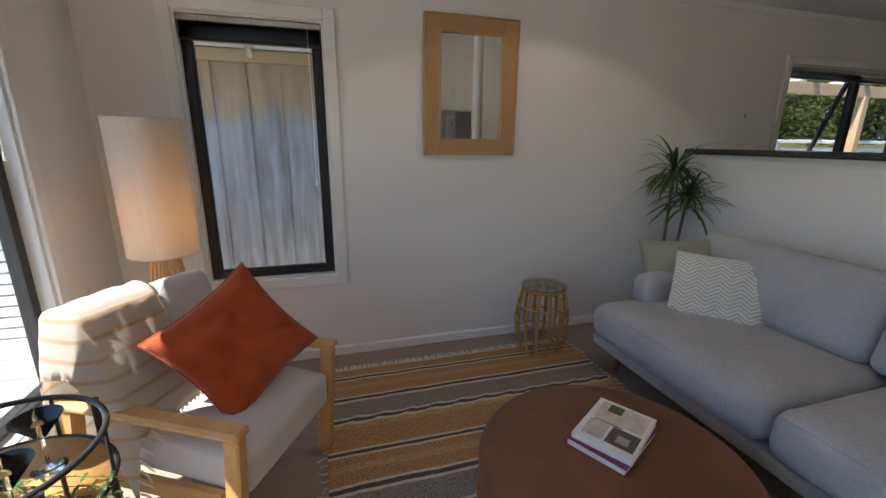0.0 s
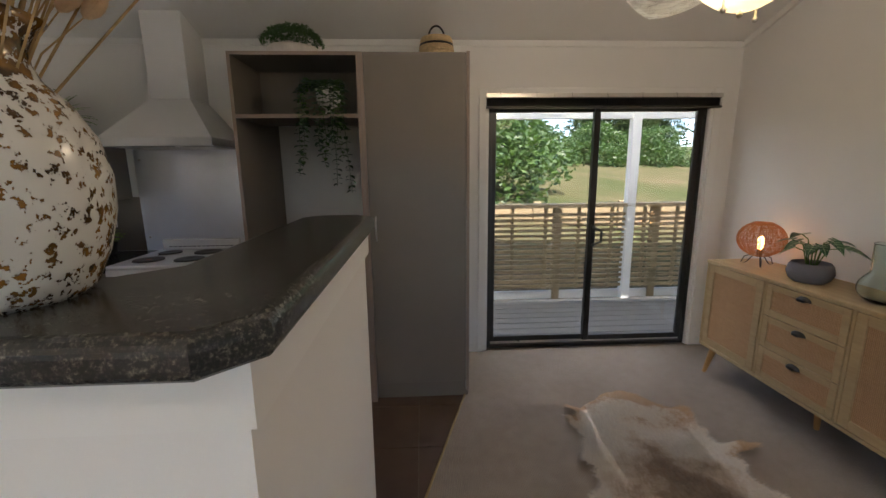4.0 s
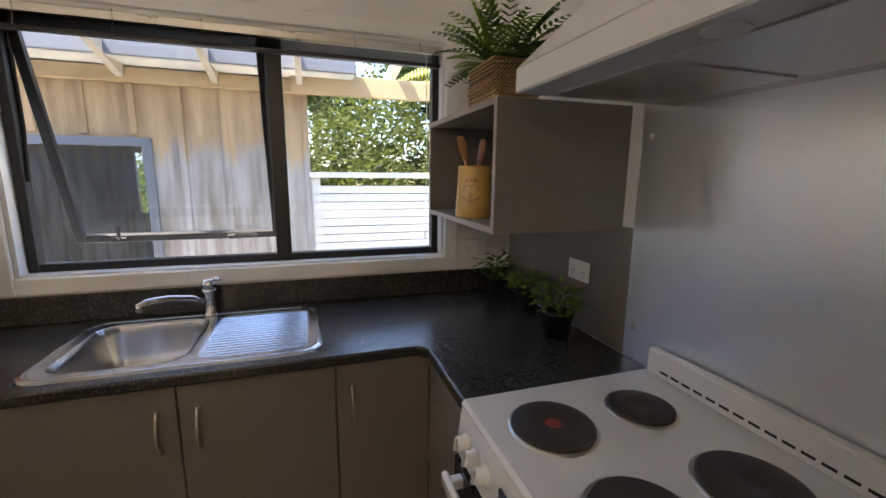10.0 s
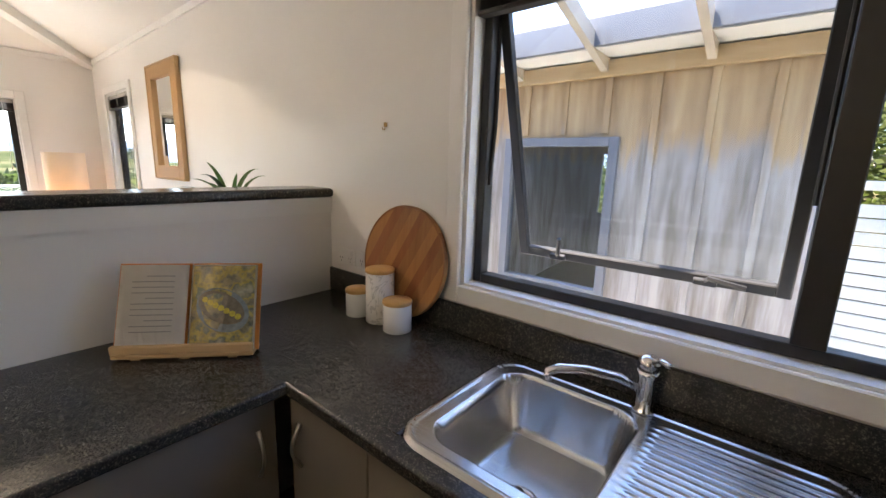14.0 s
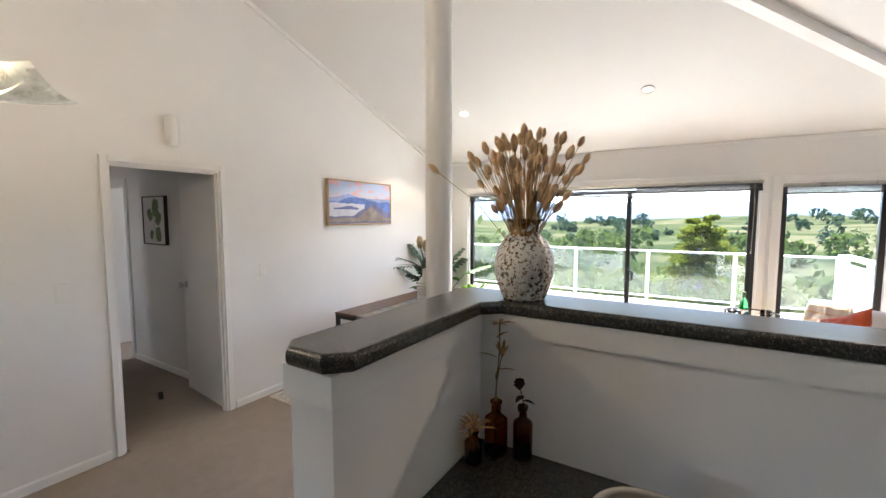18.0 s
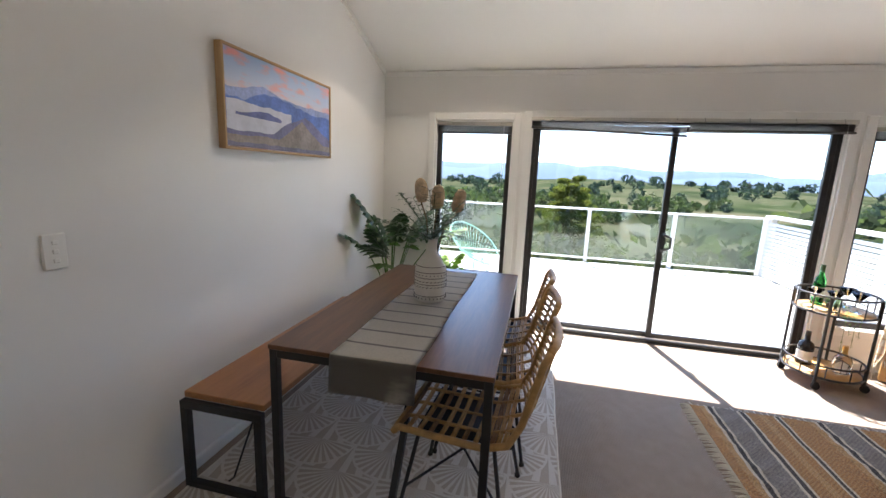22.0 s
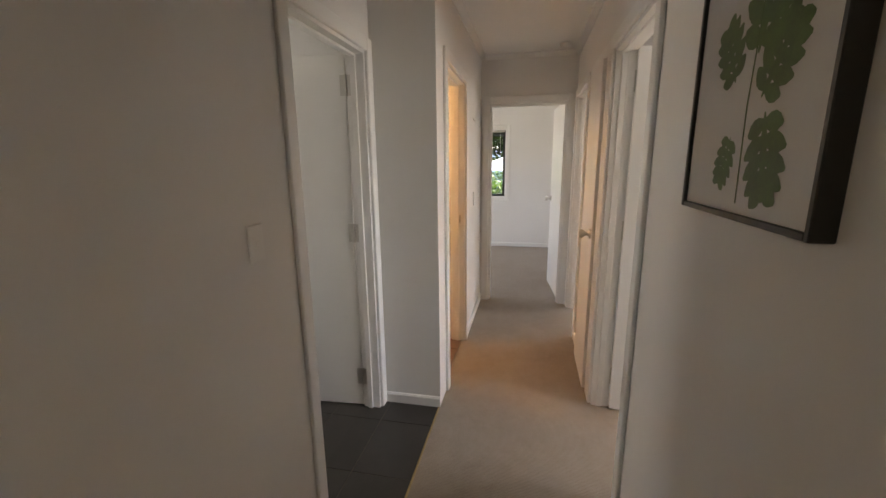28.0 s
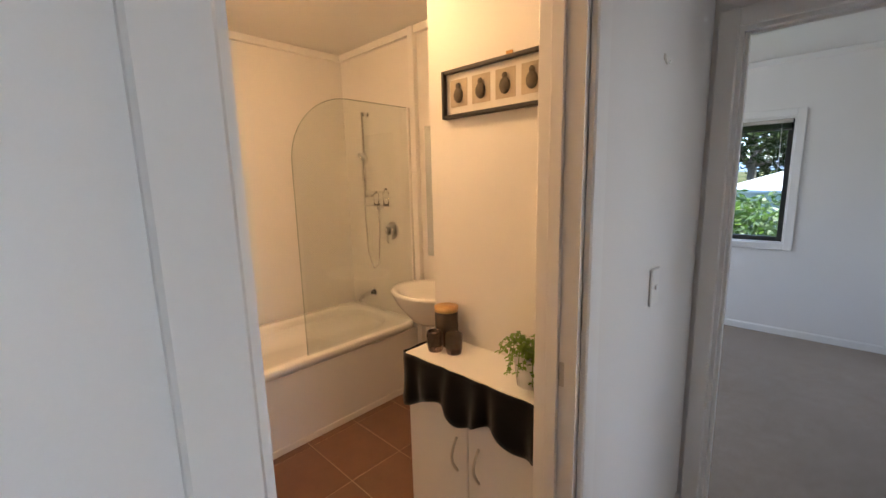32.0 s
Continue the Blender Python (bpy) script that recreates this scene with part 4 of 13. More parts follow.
box(bm, 0.004, -0.012, 0.06, sw - 0.004, 0.009, 0.242, 0.004)
part("drawer", bm, M_ENAMEL, ck, "white warming drawer")

# splashback
bm = bmesh.new()
box(bm, XE - 0.004, TWY1 + 0.003, zt + 0.0005, XE - 0.0005, STV1 + 0.12, HOODZ + 0.02)
M_SATIN = mottled("satin_steel_sheet", (0.90, 0.92, 0.95), 0.36, 0.03, 3, 250, 0.05, metal=1.0)
sp = tagged(link("splashback", bm, M_SATIN), "brushed stainless steel splashback behind the cooker", "splashback")
for y, z in ((STV1 + 0.085, HOODZ - 0.07), (STV1 + 0.085, 1.0), (TWY1 + 0.06, HOODZ - 0.07), (TWY1 + 0.06, 1.0)):
    bm = bmesh.new()
    lathe(bm, [(0.0, 0), (0.009, 0), (0.007, 0.004), (0.0, 0.006)], 12)
    moved(bm, Matrix.Translation((XE - 0.004, y, z)) @ Matrix.Rotation(radians(-90), 4, "Y"))
    part("screw", bm, M_NICKEL, sp, "", True)
bm = bmesh.new()
box(bm, XE - 0.004, STV1 + 0.121, zt + 0.0005, XE - 0.0005, YN - 0.02, 1.30)
tagged(link("corner_splashback", bm, M_CAB), "taupe laminate splashback panel in the corner", "splashback")

# range hood
hood = thing("range_hood", "white canopy range hood with a square flue", "range hood", x=XE - 0.001, y=(HOOD0 + HOOD1) / 2, z=HOODZ)
hw, hd = (HOOD1 - HOOD0) / 2, XE - HOODX
bm = bmesh.new()
box(bm, -hd, -hw, 0.0, 0, hw, 0.055, 0.004)
part("rim", bm, M_ENAMEL, hood)
bm = bmesh.new()
f = 0.125
lo = [(-hd + 0.004, -hw + 0.004, 0.056), (0, -hw + 0.004, 0.056), (0, hw - 0.004, 0.056), (-hd + 0.004, hw - 0.004, 0.056)]
hi = [(-0.25, -f, 0.31), (0, -f, 0.31), (0, f, 0.31), (-0.25, f, 0.31)]
a, b = [bm.verts.new(p) for p in lo], [bm.verts.new(p) for p in hi]
for i in range(4):
    bm.faces.new((a[i], a[(i + 1) % 4], b[(i + 1) % 4], b[i]))
bm.faces.new(b)
part("canopy", bm, M_ENAMEL, hood)
bm = bmesh.new()
box(bm, -0.25, -f, 0.311, 0, f, ZW + 0.10 - HOODZ, 0.002)
part("flue", bm, M_ENAMEL, hood)
for s in (-1, 1):
    bm = bmesh.new()
    box(bm, -hd + 0.08, s * 0.01, -0.004, -0.08, s * (hw - 0.05), 0.001, 0.001)
    part("filter", bm, M_NICKEL, hood, "grey mesh grease filter")
bm = bmesh.new()
rod(bm, (-hd + 0.05, -0.12, -0.003), (-hd + 0.05, -0.12, 0.001), 0.028, n=20)
part("hood_light", bm, M_PLASTIC, hood, "round hood lamp, unlit")

# tall unit: open shelf over a fridge recess, and a pantry beside it
tall = thing("tall_cabinet", "tall taupe laminate unit with an open shelf over a fridge recess", "cabinet")
pt = 0.018
tx = TWX
def board(name, *b, mat=None, lab=""):
    bm = bmesh.new()
    box(bm, *b, 0.001)
    return part(name, bm, mat or [M_CAB], tall, lab)
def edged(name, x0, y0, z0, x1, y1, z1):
    """A panel with a pinkish band on its front edge. Shelf and top get the shade-darkened laminate."""
    p = board(name, x0 + 0.0012, y0, z0, x1, y1, z1, mat=M_CABSHADE if name != "side_panel" else M_CAB)
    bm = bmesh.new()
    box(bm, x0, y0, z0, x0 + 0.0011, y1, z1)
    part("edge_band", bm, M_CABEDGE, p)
SHB = 5.25                                      # back of the shelf box
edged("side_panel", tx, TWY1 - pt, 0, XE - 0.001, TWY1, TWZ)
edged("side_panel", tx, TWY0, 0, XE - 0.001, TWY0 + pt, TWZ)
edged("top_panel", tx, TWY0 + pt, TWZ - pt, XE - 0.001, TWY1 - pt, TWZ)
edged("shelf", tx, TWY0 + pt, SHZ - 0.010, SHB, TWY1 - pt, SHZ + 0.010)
board("back_panel", SHB - 0.016, TWY0 + pt, SHZ + 0.010, SHB, TWY1 - pt, TWZ - pt, mat=M_CAB)
pantry = thing("pantry_cabinet", "tall taupe laminate pantry cupboard with one closed door", "cabinet")
bm = bmesh.new()
box(bm, tx + 0.02, PAN0 + 0.001, 0.13, XE - 0.001, TWY0 - 0.020, TWZ, 0.001)
part("body", bm, M_CAB, pantry)
bm = bmesh.new()
box(bm, tx + 0.0012, TWY0 - 0.0195, 0.0, XE - 0.001, TWY0 - 0.001, TWZ, 0.001)
ob = part("side_panel", bm, M_CAB, pantry)
bm = bmesh.new()
box(bm, tx, TWY0 - 0.0195, 0.0, tx + 0.0011, TWY0 - 0.001, TWZ)
part("edge_band", bm, M_CABEDGE, ob)
bm = bmesh.new()
box(bm, tx, PAN0 - 0.018, 0.06, XE - 0.001, PAN0, TWZ + 0.003, 0.001)
ob = part("side_panel", bm, M_CAB, pantry)
bm = bmesh.new()
box(bm, tx - 0.0012, PAN0 - 0.018, 0.06, tx - 0.0001, PAN0, TWZ + 0.003)
part("edge_band", bm, M_CABEDGE, ob)
bm = bmesh.new()
box(bm, tx + 0.05, PAN0 - 0.018, 0, XE - 0.001, TWY0 - 0.0205, 0.1295)
part("kickboard", bm, M_CAB, pantry)
bm = bmesh.new()
box(bm, tx, PAN0 + 0.003, 0.13, tx + 0.018, TWY0 - 0.0225, TWZ - 0.002, 0.0015)
pd = part("door", bm, M_CAB, pantry)
bm = bmesh.new()
tube(bm, [(tx - 0.028 * math.sin(math.pi * k / 8), TWY0 - 0.058, 1.06 + 0.145 * k / 8) for k in range(9)], 0.005, 6)
part("handle", bm, M_NICKEL, pd, "bowed satin metal handle", True)

# open wall box beside the window
wbx = thing("wall_cupboard", "open-fronted taupe laminate wall cupboard", "cupboard")
def wboard(name, *b):
    bm = bmesh.new()
    box(bm, *b, 0.001)
    p = part(name, bm, M_CAB, wbx)
    return p
for nm, y0, y1, z0, z1 in (("side_panel", CUB0, CUB0 + pt, CUBZ0, CUBZ1), ("side_panel", CUB1 - pt, CUB1, CUBZ0, CUBZ1), ("bottom_panel", CUB0 + pt, CUB1 - pt, CUBZ0, CUBZ0 + pt), ("top_panel", CUB0 + pt, CUB1 - pt, CUBZ1 - pt, CUBZ1)):
    p = wboard(nm, CUBX + 0.0012, y0, z0, XE - 0.001, y1, z1)
    bm = bmesh.new()
    box(bm, CUBX, y0, z0, CUBX + 0.0011, y1, z1)
    part("edge_band", bm, M_CABEDGE, p)
wboard("back_panel", XE - 0.018, CUB0 + pt, CUBZ0 + pt, XE - 0.001, CUB1 - pt, CUBZ1 - pt)

# ---- hall, toilet, bathroom and bedrooms ----
y0h = YS - WT
bm = bmesh.new()
slab(bm, "x", HXW - WT, HXW, BEY, y0h, 0, ZH, [O_R1, O_CU, O_R2])
structure("wall_hall_west", bm, M_WALL, "off-white hall wall with three doorways")
bm = bmesh.new()
slab(bm, "x", HXR, HXR + WT, YC, y0h, 0, ZH, [O_WC])
structure("wall_hall_recess", bm, M_WALL, "off-white hall wall with the toilet doorway")
bm = bmesh.new()
box(bm, HXE, YC - WT, 0, BAXE + WT, YC, ZH)
structure("wall_toilet_south", bm, M_WALL, "off-white wall between toilet and bathroom")
bm = bmesh.new()
slab(bm, "x", HXE, HXE + WT, YE - WT, YC - WT, 0, ZH, [O_BA])
structure("wall_hall_east", bm, M_WALL, "off-white hall wall with the bathroom doorway")
bm = bmesh.new()
slab(bm, "y", YE - WT, YE, HXW, HXE, 0, ZH, [O_BE])
slab(bm, "y", YE - WT, YE, HXE + WT, BAXE + WT, 0, ZH, [])
structure("wall_hall_end", bm, M_WALL, "off-white wall at the end of the hall with a bedroom doorway")
# outer walls
bm = bmesh.new()
slab(bm, "x", BAXE, BAXE + WT, YE, YC - WT, 0, ZH, [])
slab(bm, "x", WCXE, WCXE + WT, YC, WCY1 + WT, 0, ZH, [O_WCW])
box(bm, HXR + WT, WCY1, 0, WCXE, WCY1 + WT, ZH)
structure("wall_wet_rooms", bm, M_WALL, "off-white outer walls of toilet and bathroom")
bm = bmesh.new()
slab(bm, "y", BEY - WT, BEY, BRX0 - WT, BAXE + WT, 0, ZH, [O_BW])
slab(bm, "x", BAXE, BAXE + WT, BEY, YE - WT, 0, ZH, [O_EW])
slab(bm, "x", BRX0 - WT, BRX0, BEY, y0h, 0, ZH, [O_R1W, O_R2W])
box(bm, BRX0, R12 - WT, 0, HXW - WT, R12, ZH)
structure("wall_bedrooms", bm, M_WALL, "off-white bedroom walls")
bm = bmesh.new()
box(bm, BRX0 - WT, BEY - WT, ZH, BAXE + WT, y0h, ZH + 0.1)
structure("ceiling_hall", bm, M_CEIL, "white painted flat hall ceiling", "ceiling")

# cornices in hall and bedroom
bm = bmesh.new()
def cornice(x0, y0, x1, y1, z, s=0.04):
    L = math.hypot(x1 - x0, y1 - y0)
    n = len(bm.verts)
    prism(bm, [(0, z), (0, z - s), (0.008, z - s), (s, z - 0.008), (s, z)], 0, L, "x")
    moved(bm, pose(x0, y0, 0, 0, 0, math.degrees(math.atan2(y1 - y0, x1 - x0))), n)
cornice(HXW, y0h, HXW, YE, ZH - 0.001)
cornice(HXE, YE, HXE, YC, ZH - 0.001)
cornice(HXW + 0.04, YE, HXE - 0.04, YE, ZH - 0.001)
cornice(HXW, BEY, BAXE, BEY, ZH - 0.001)
structure("cornice_hall", bm, M_TRIM, "small white cornice along the hall ceiling", "trim")

for nm, ax, pos, o in (("door_frame_1", "y", YS - WT, O_HD), ("door_frame_2", "x", HXR, O_WC), ("door_frame_3", "x", HXE, O_BA), ("door_frame_4", "x", HXW - WT, O_R1),
                       ("door_frame_5", "x", HXW - WT, O_CU), ("door_frame_6", "x", HXW - WT, O_R2), ("door_frame_7", "y", YE - WT, O_BE)):
    door_casing(nm, ax, pos, WT, o, *(((1,), 0.036, 0.044) if o == O_HD else ()))

# leaves
room_door("door_3", "white flush door standing open into the hall", pose(O_HD[0] + 0.014, YS - 0.062, 0, 0, 0, 0), O_HD[1] - O_HD[0] - 0.036, -HD_SWING, start=0.003)
room_door("door_4", "white flush toilet door standing open", pose(HXR + WT - 0.002, O_WC[0] + 0.02, 0, 0, 0, 90), O_WC[1] - O_WC[0] - 0.045, -WC_SWING)
room_door("door_5", "white flush bedroom door standing open, sunlit", pose(HXW - WT + 0.002, O_R1[0] + 0.02, 0, 0, 0, 90), O_R1[1] - O_R1[0] - 0.045, R1_SWING)
room_door("door_6", "white flush hall cupboard door, closed", pose(HXW - 0.002, O_CU[0] + 0.02, 0, 0, 0, 90), O_CU[1] - O_CU[0] - 0.045, 0)
room_door("door_7", "white flush bedroom door at the hall's end, open", pose(O_BE[0] + 0.02, YE - WT + 0.002, 0, 0, 0, 0), O_BE[1] - O_BE[0] - 0.045, -BE_SWING)
bm = bmesh.new()
box(bm, HXW - WT - 0.5, O_CU[0] - 0.1, 0, HXW - WT - 0.48, O_CU[1] + 0.1, ZH)
structure("wall_cupboard_back", bm, M_WALL, "plain back of the hall cupboard")

# skirtings
skirting("baseboard", [(wb0, YN, XW, YN), (XW, YN, XW, O_SL[1] + 0.06), (XW, O_SL[0] - 0.06, XW, YS), (XW, YS, O_HD[0] - 0.06, YS), (O_HD[1] + 0.06, YS, XE, YS), (XE, YS, XE, O_SD[0] - 0.06),
                       (XE, O_SD[1] + 0.06, XE, PAN0 - 0.02), (XE, TWY0 + 0.02, XE, TWY1 - 0.02), (wb0, ws0, wb0, YN), (we1, ws0, wb0, ws0), (we1, ws1, we1, ws0)])
skirting("baseboard_hall", [(HXW, y0h, HXW, O_R1[1] + 0.06), (HXR, O_WC[1] + 0.06, HXR, y0h), (HXR, YC, HXR, O_WC[0] - 0.06), (HXE, YC, HXR, YC), (HXE, YE, HXE, O_BA[0] - 0.06), (O_BE[1] + 0.06, YE, HXE, YE),
                            (HXW, O_R1[0] - 0.06, HXW, O_CU[1] + 0.06), (HXW, O_CU[0] - 0.06, HXW, O_R2[1] + 0.06), (HXW, O_R2[0] - 0.06, HXW, YE), (HXW, BEY, BAXE, BEY), (HXW, YE - WT, HXW, BEY), (HXR + WT, YC, WCXE, YC), (WCXE, YC, WCXE, WCY1)])

# ---- shapes for soft and growing things ----
def soft(bm, lx, ly, lz, r, n=10, puff=(0, 0, 0), wob=0.0, m=None, seed=0.0):
    """A cushion: a box with round edges of radius r, its faces bulging by puff, and slightly uneven."""
    h = Vector((lx / 2, ly / 2, lz / 2))
    inner = Vector((h.x - r, h.y - r, h.z - r))
    made = {}
    def vert(p):
        key = (round(p[0], 5), round(p[1], 5), round(p[2], 5))
        if key in made:
            return made[key]
        q = Vector((p[0] * h.x, p[1] * h.y, p[2] * h.z))
        c = Vector((max(-inner.x, min(inner.x, q.x)), max(-inner.y, min(inner.y, q.y)), max(-inner.z, min(inner.z, q.z))))
        d = q - c
        q = c + d.normalized() * r if d.length > 1e-9 else q
        a = [1 - p[i] * p[i] for i in range(3)]
        q += Vector((math.copysign(puff[0] * a[1] * a[2], p[0]) * abs(p[0]), math.copysign(puff[1] * a[0] * a[2], p[1]) * abs(p[1]), math.copysign(puff[2] * a[0] * a[1], p[2]) * abs(p[2])))
        if wob:
            q += wob * noise.noise_vector(q * 5.0 + Vector((seed, seed * 2, 0)))
        if m is not None:
            q = m @ q
        made[key] = bm.verts.new(q)
        return made[key]
    t = [-math.cos(math.pi * (0.12 + 0.76 * i / n)) / math.cos(math.pi * 0.12) for i in range(n + 1)]
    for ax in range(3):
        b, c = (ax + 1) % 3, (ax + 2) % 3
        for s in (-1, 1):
            for i in range(n):
                for j in range(n):
                    f = []
                    for u, v in ((i, j), (i + 1, j), (i + 1, j + 1), (i, j + 1)):
                        p = [0, 0, 0]
                        p[ax], p[b], p[c] = s, t[u], t[v]
                        f.append(vert(p))
                    bm.faces.new(f if s > 0 else f[::-1])


def pillow(bm, w, h, t, m=None, n=22, seed=0.0, wrinkle=0.012, pinch=0.05, relief=None):
    """A scatter cushion standing in its x-z plane, corners pulled out, with creases."""
    cols = []
    for s in (1, -1):
        rows = []
        for i in range(n + 1):
            row = []
            for j in range(n + 1):
                u, v = 2 * i / n - 1, 2 * j / n - 1
                k = max(0.0, (1 - u * u) * (1 - v * v))
                y = s * t / 2 * k ** 0.42
                x = u * w / 2 * (1 - pinch * (1 - v * v))
                z = v * h / 2 * (1 - pinch * (1 - u * u))
                q = Vector((x, y, z))
                if 0 < i < n and 0 < j < n:
                    e = noise.noise(Vector((x * 7 + seed, z * 7, s * 3.0 + seed))) + 0.5 * noise.noise(Vector((x * 17 + seed, z * 15, s)))
                    fold = 0.30 - abs(noise.noise(Vector((x * 6 + z * 3 + seed * 2, z * 8 - x * 4, s + seed))))
                    q.y += wrinkle * (e + 1.1 * fold) * min(1, 3 * k)
                    if relief is not None:
                        q.y += s * relief(x, z) * min(1, 4 * k)
                row.append(q)
            rows.append(row)
        cols.append(rows)
    cache = {}
    def vert(s, i, j):
        key = (i, j) if i in (0, n) or j in (0, n) else (s, i, j)
        if key not in cache:
            q = cols[s][i][j]
            if len(key) == 2:
                q = Vector((q.x, 0, q.z))
            cache[key] = bm.verts.new(m @ q if m is not None else q)
        return cache[key]
    for s in (0, 1):
        for i in range(n):
            for j in range(n):
                f = [vert(s, i, j), vert(s, i + 1, j), vert(s, i + 1, j + 1), vert(s, i, j + 1)]
                bm.faces.new(f[::-1] if s == 0 else f)


def blade(bm, base, way, length, width, droop=0.4, n=6, fold=0.15, up=Vector((0, 0, 1)), taper=1.0, curl=0.0):
    """A long leaf: a strip that narrows to a point and hangs over."""
    p, d = Vector(base), Vector(way).normalized()
    prev = None
    step = length / n
    for i in range(n + 1):
        f = i / n
        w = width / 2 * (math.sin(math.pi * min(1, 0.12 + 0.88 * f)) ** 0.6 if taper > 0 else 1) * (1 if i < n else 0.05)
        side = d.cross(up)
        side = side.normalized() if side.length > 1e-4 else Vector((1, 0, 0))
        nrm = side.cross(d)
        row = [bm.verts.new(p - side * w + nrm * w * fold), bm.verts.new(p), bm.verts.new(p + side * w + nrm * w * fold)]
        if prev:
            bm.faces.new((prev[0], prev[1], row[1], row[0]))
            bm.faces.new((prev[1], prev[2], row[2], row[1]))
        prev = row
        p = p + d * step
        d = (d + Vector((0, 0, -droop / n)) + side * curl / n).normalized()


def oval_leaf(bm, base, way, up, length, width, bend=0.15, n=5):
    p0, d = Vector(base), Vector(way).normalized()
    side = d.cross(Vector(up))
    side = side.normalized() if side.length > 1e-4 else d.orthogonal().normalized()
    nrm = side.cross(d)
    prev = None
    for i in range(n + 1):
        f = i / n
        w = width / 2 * math.sin(math.pi * (0.04 + 0.93 * f)) ** 0.75
        c = p0 + d * (length * f) - nrm * bend * length * f * f
        row = [bm.verts.new(c - side * w + nrm * w * 0.25), bm.verts.new(c), bm.verts.new(c + side * w + nrm * w * 0.25)]
        if prev:
            bm.faces.new((prev[0], prev[1], row[1], row[0]))
            bm.faces.new((prev[1], prev[2], row[2], row[1]))
        prev = row


def rnd(a, b):
    return random.uniform(a, b)


def leaf_mat(name, light, dark, rough=0.45, through_light=0.0):
    m = material(name, light, rough, 0, 0.5 if rough < 0.8 else 0.05)
    bsdf(m).inputs["Subsurface Weight"].default_value = 0.0
    g = nd(m, "ShaderNodeNewGeometry")
    v = coords(m)
    c = ramp(m, g.outputs["Random Per Island"], (0.0, dark), (1.0, light))
    c = mixc(m, 0.35, c, ramp(m, noise_of(m, v, 40, 3), (0.3, dark), (0.7, light)))
    wire(m, c, bsdf(m).inputs["Base Color"])
    if through_light:                       # thin leaves pass some sun from behind
        tl, mx = nd(m, "ShaderNodeBsdfTranslucent"), nd(m, "ShaderNodeMixShader")
        mx.inputs[0].default_value = through_light
        wire(m, mixc(m, 1.0, c, (1.25, 1.35, 0.8), "MULTIPLY"), tl.inputs["Color"])
        wire(m, bsdf(m).outputs[0], mx.inputs[1])
        wire(m, tl.outputs[0], mx.inputs[2])
        wire(m, mx.outputs[0], m.node_tree.nodes["Material Output"].inputs["Surface"])
    return m


M_LEAF = leaf_mat("green_leaf", (0.12, 0.23, 0.055), (0.035, 0.09, 0.022), 0.45, 0.25)
M_LEAFDK = leaf_mat("dark_green_leaf", (0.045, 0.11, 0.035), (0.012, 0.04, 0.016), 0.35)
M_LEAFBR = leaf_mat("bright_green_leaf", (0.26, 0.40, 0.06), (0.10, 0.21, 0.03), 0.45, 0.3)
M_LEAFBL = leaf_mat("blue_green_leaf", (0.11, 0.19, 0.12), (0.035, 0.08, 0.05))
M_STEM = mottled("woody_stem", (0.16, 0.12, 0.06), 0.8, 0.2, 30, 200, 0.4)
M_OAK = wood("pale_oak", (0.56, 0.37, 0.19), (0.40, 0.25, 0.115), "x", 0.5)
M_OAKZ = wood("pale_oak_upright", (0.56, 0.37, 0.19), (0.40, 0.25, 0.115), "z", 0.5)
M_ARMWOOD = wood("honey_timber", (0.66, 0.40, 0.15), (0.50, 0.27, 0.085), "x", 0.4)
M_REDWOOD = wood("reddish_timber", (0.26, 0.09, 0.04), (0.15, 0.045, 0.02), "z", 0.4)
M_RATTAN = mottled("honey_rattan", (0.50, 0.29, 0.10), 0.5, 0.2, 25, 250, 0.3)
M_RATTANDK = mottled("dark_rattan", (0.30, 0.17, 0.07), 0.55, 0.25, 25, 250, 0.3)
M_TERRA = woven("rust_linen", (0.40, 0.066, 0.017), 1500, 0.9, 0.15, 0.2)
M_SAGE = woven("sage_linen", (0.33, 0.33, 0.25), 900, 0.9, 0.15, 0.25)
M_CREAM = woven("cream_cotton", (0.74, 0.70, 0.62), 600, 0.9, 0.12, 0.4)
M_IVORY = woven("ivory_linen", (0.74, 0.69, 0.58), 900, 0.9, 0.1, 0.2)
M_OCHRE = woven("ochre_linen", (0.56, 0.21, 0.02), 900, 0.9, 0.16, 0.25)
M_SOFA = woven("pale_grey_sofa_weave", (0.45, 0.445, 0.45), 850, 0.92, 0.34, 0.9)
M_SEAT = woven("pale_grey_chair_weave", (0.58, 0.56, 0.55), 1500, 0.92, 0.14, 0.25)
M_LINENSHADE = woven("linen_shade", (0.76, 0.70, 0.60), 700, 0.95, 0.1, 0.3)

# ---- living room ----
# sofa
sofa = thing("sofa", "pale grey fabric two-seat sofa on reddish wooden legs", "sofa", x=1.555, y=-0.10, z=0)
SW = 2.14
bm = bmesh.new()
soft(bm, 0.96, SW, 0.085, 0.03, 8, m=Matrix.Translation((0.50, SW / 2, 0.205)))
part("base", bm, M_SOFA, sofa, "", True)
for i in range(2):
    bm = bmesh.new()
    soft(bm, 0.80, SW / 2 - 0.008, 0.215, 0.075, 14, (0.012, 0.0, 0.022), 0.006, Matrix.Translation((0.385, SW * (0.25 + 0.5 * i), 0.345)), i * 3.0)
    c = part("seat_cushion", bm, M_SOFA, sofa, "", True)
    bm = bmesh.new()
    z = 0.425
    y0, y1 = SW * 0.5 * i + 0.02, SW * 0.5 * (i + 1) - 0.02
    tube(bm, [(0.01, y0 + 0.02, z), (0.0, (y0 + y1) / 2, z + 0.004), (0.01, y1 - 0.02, z)], 0.0035, 5)
    part("piping", bm, M_SOFA, c, "", True)
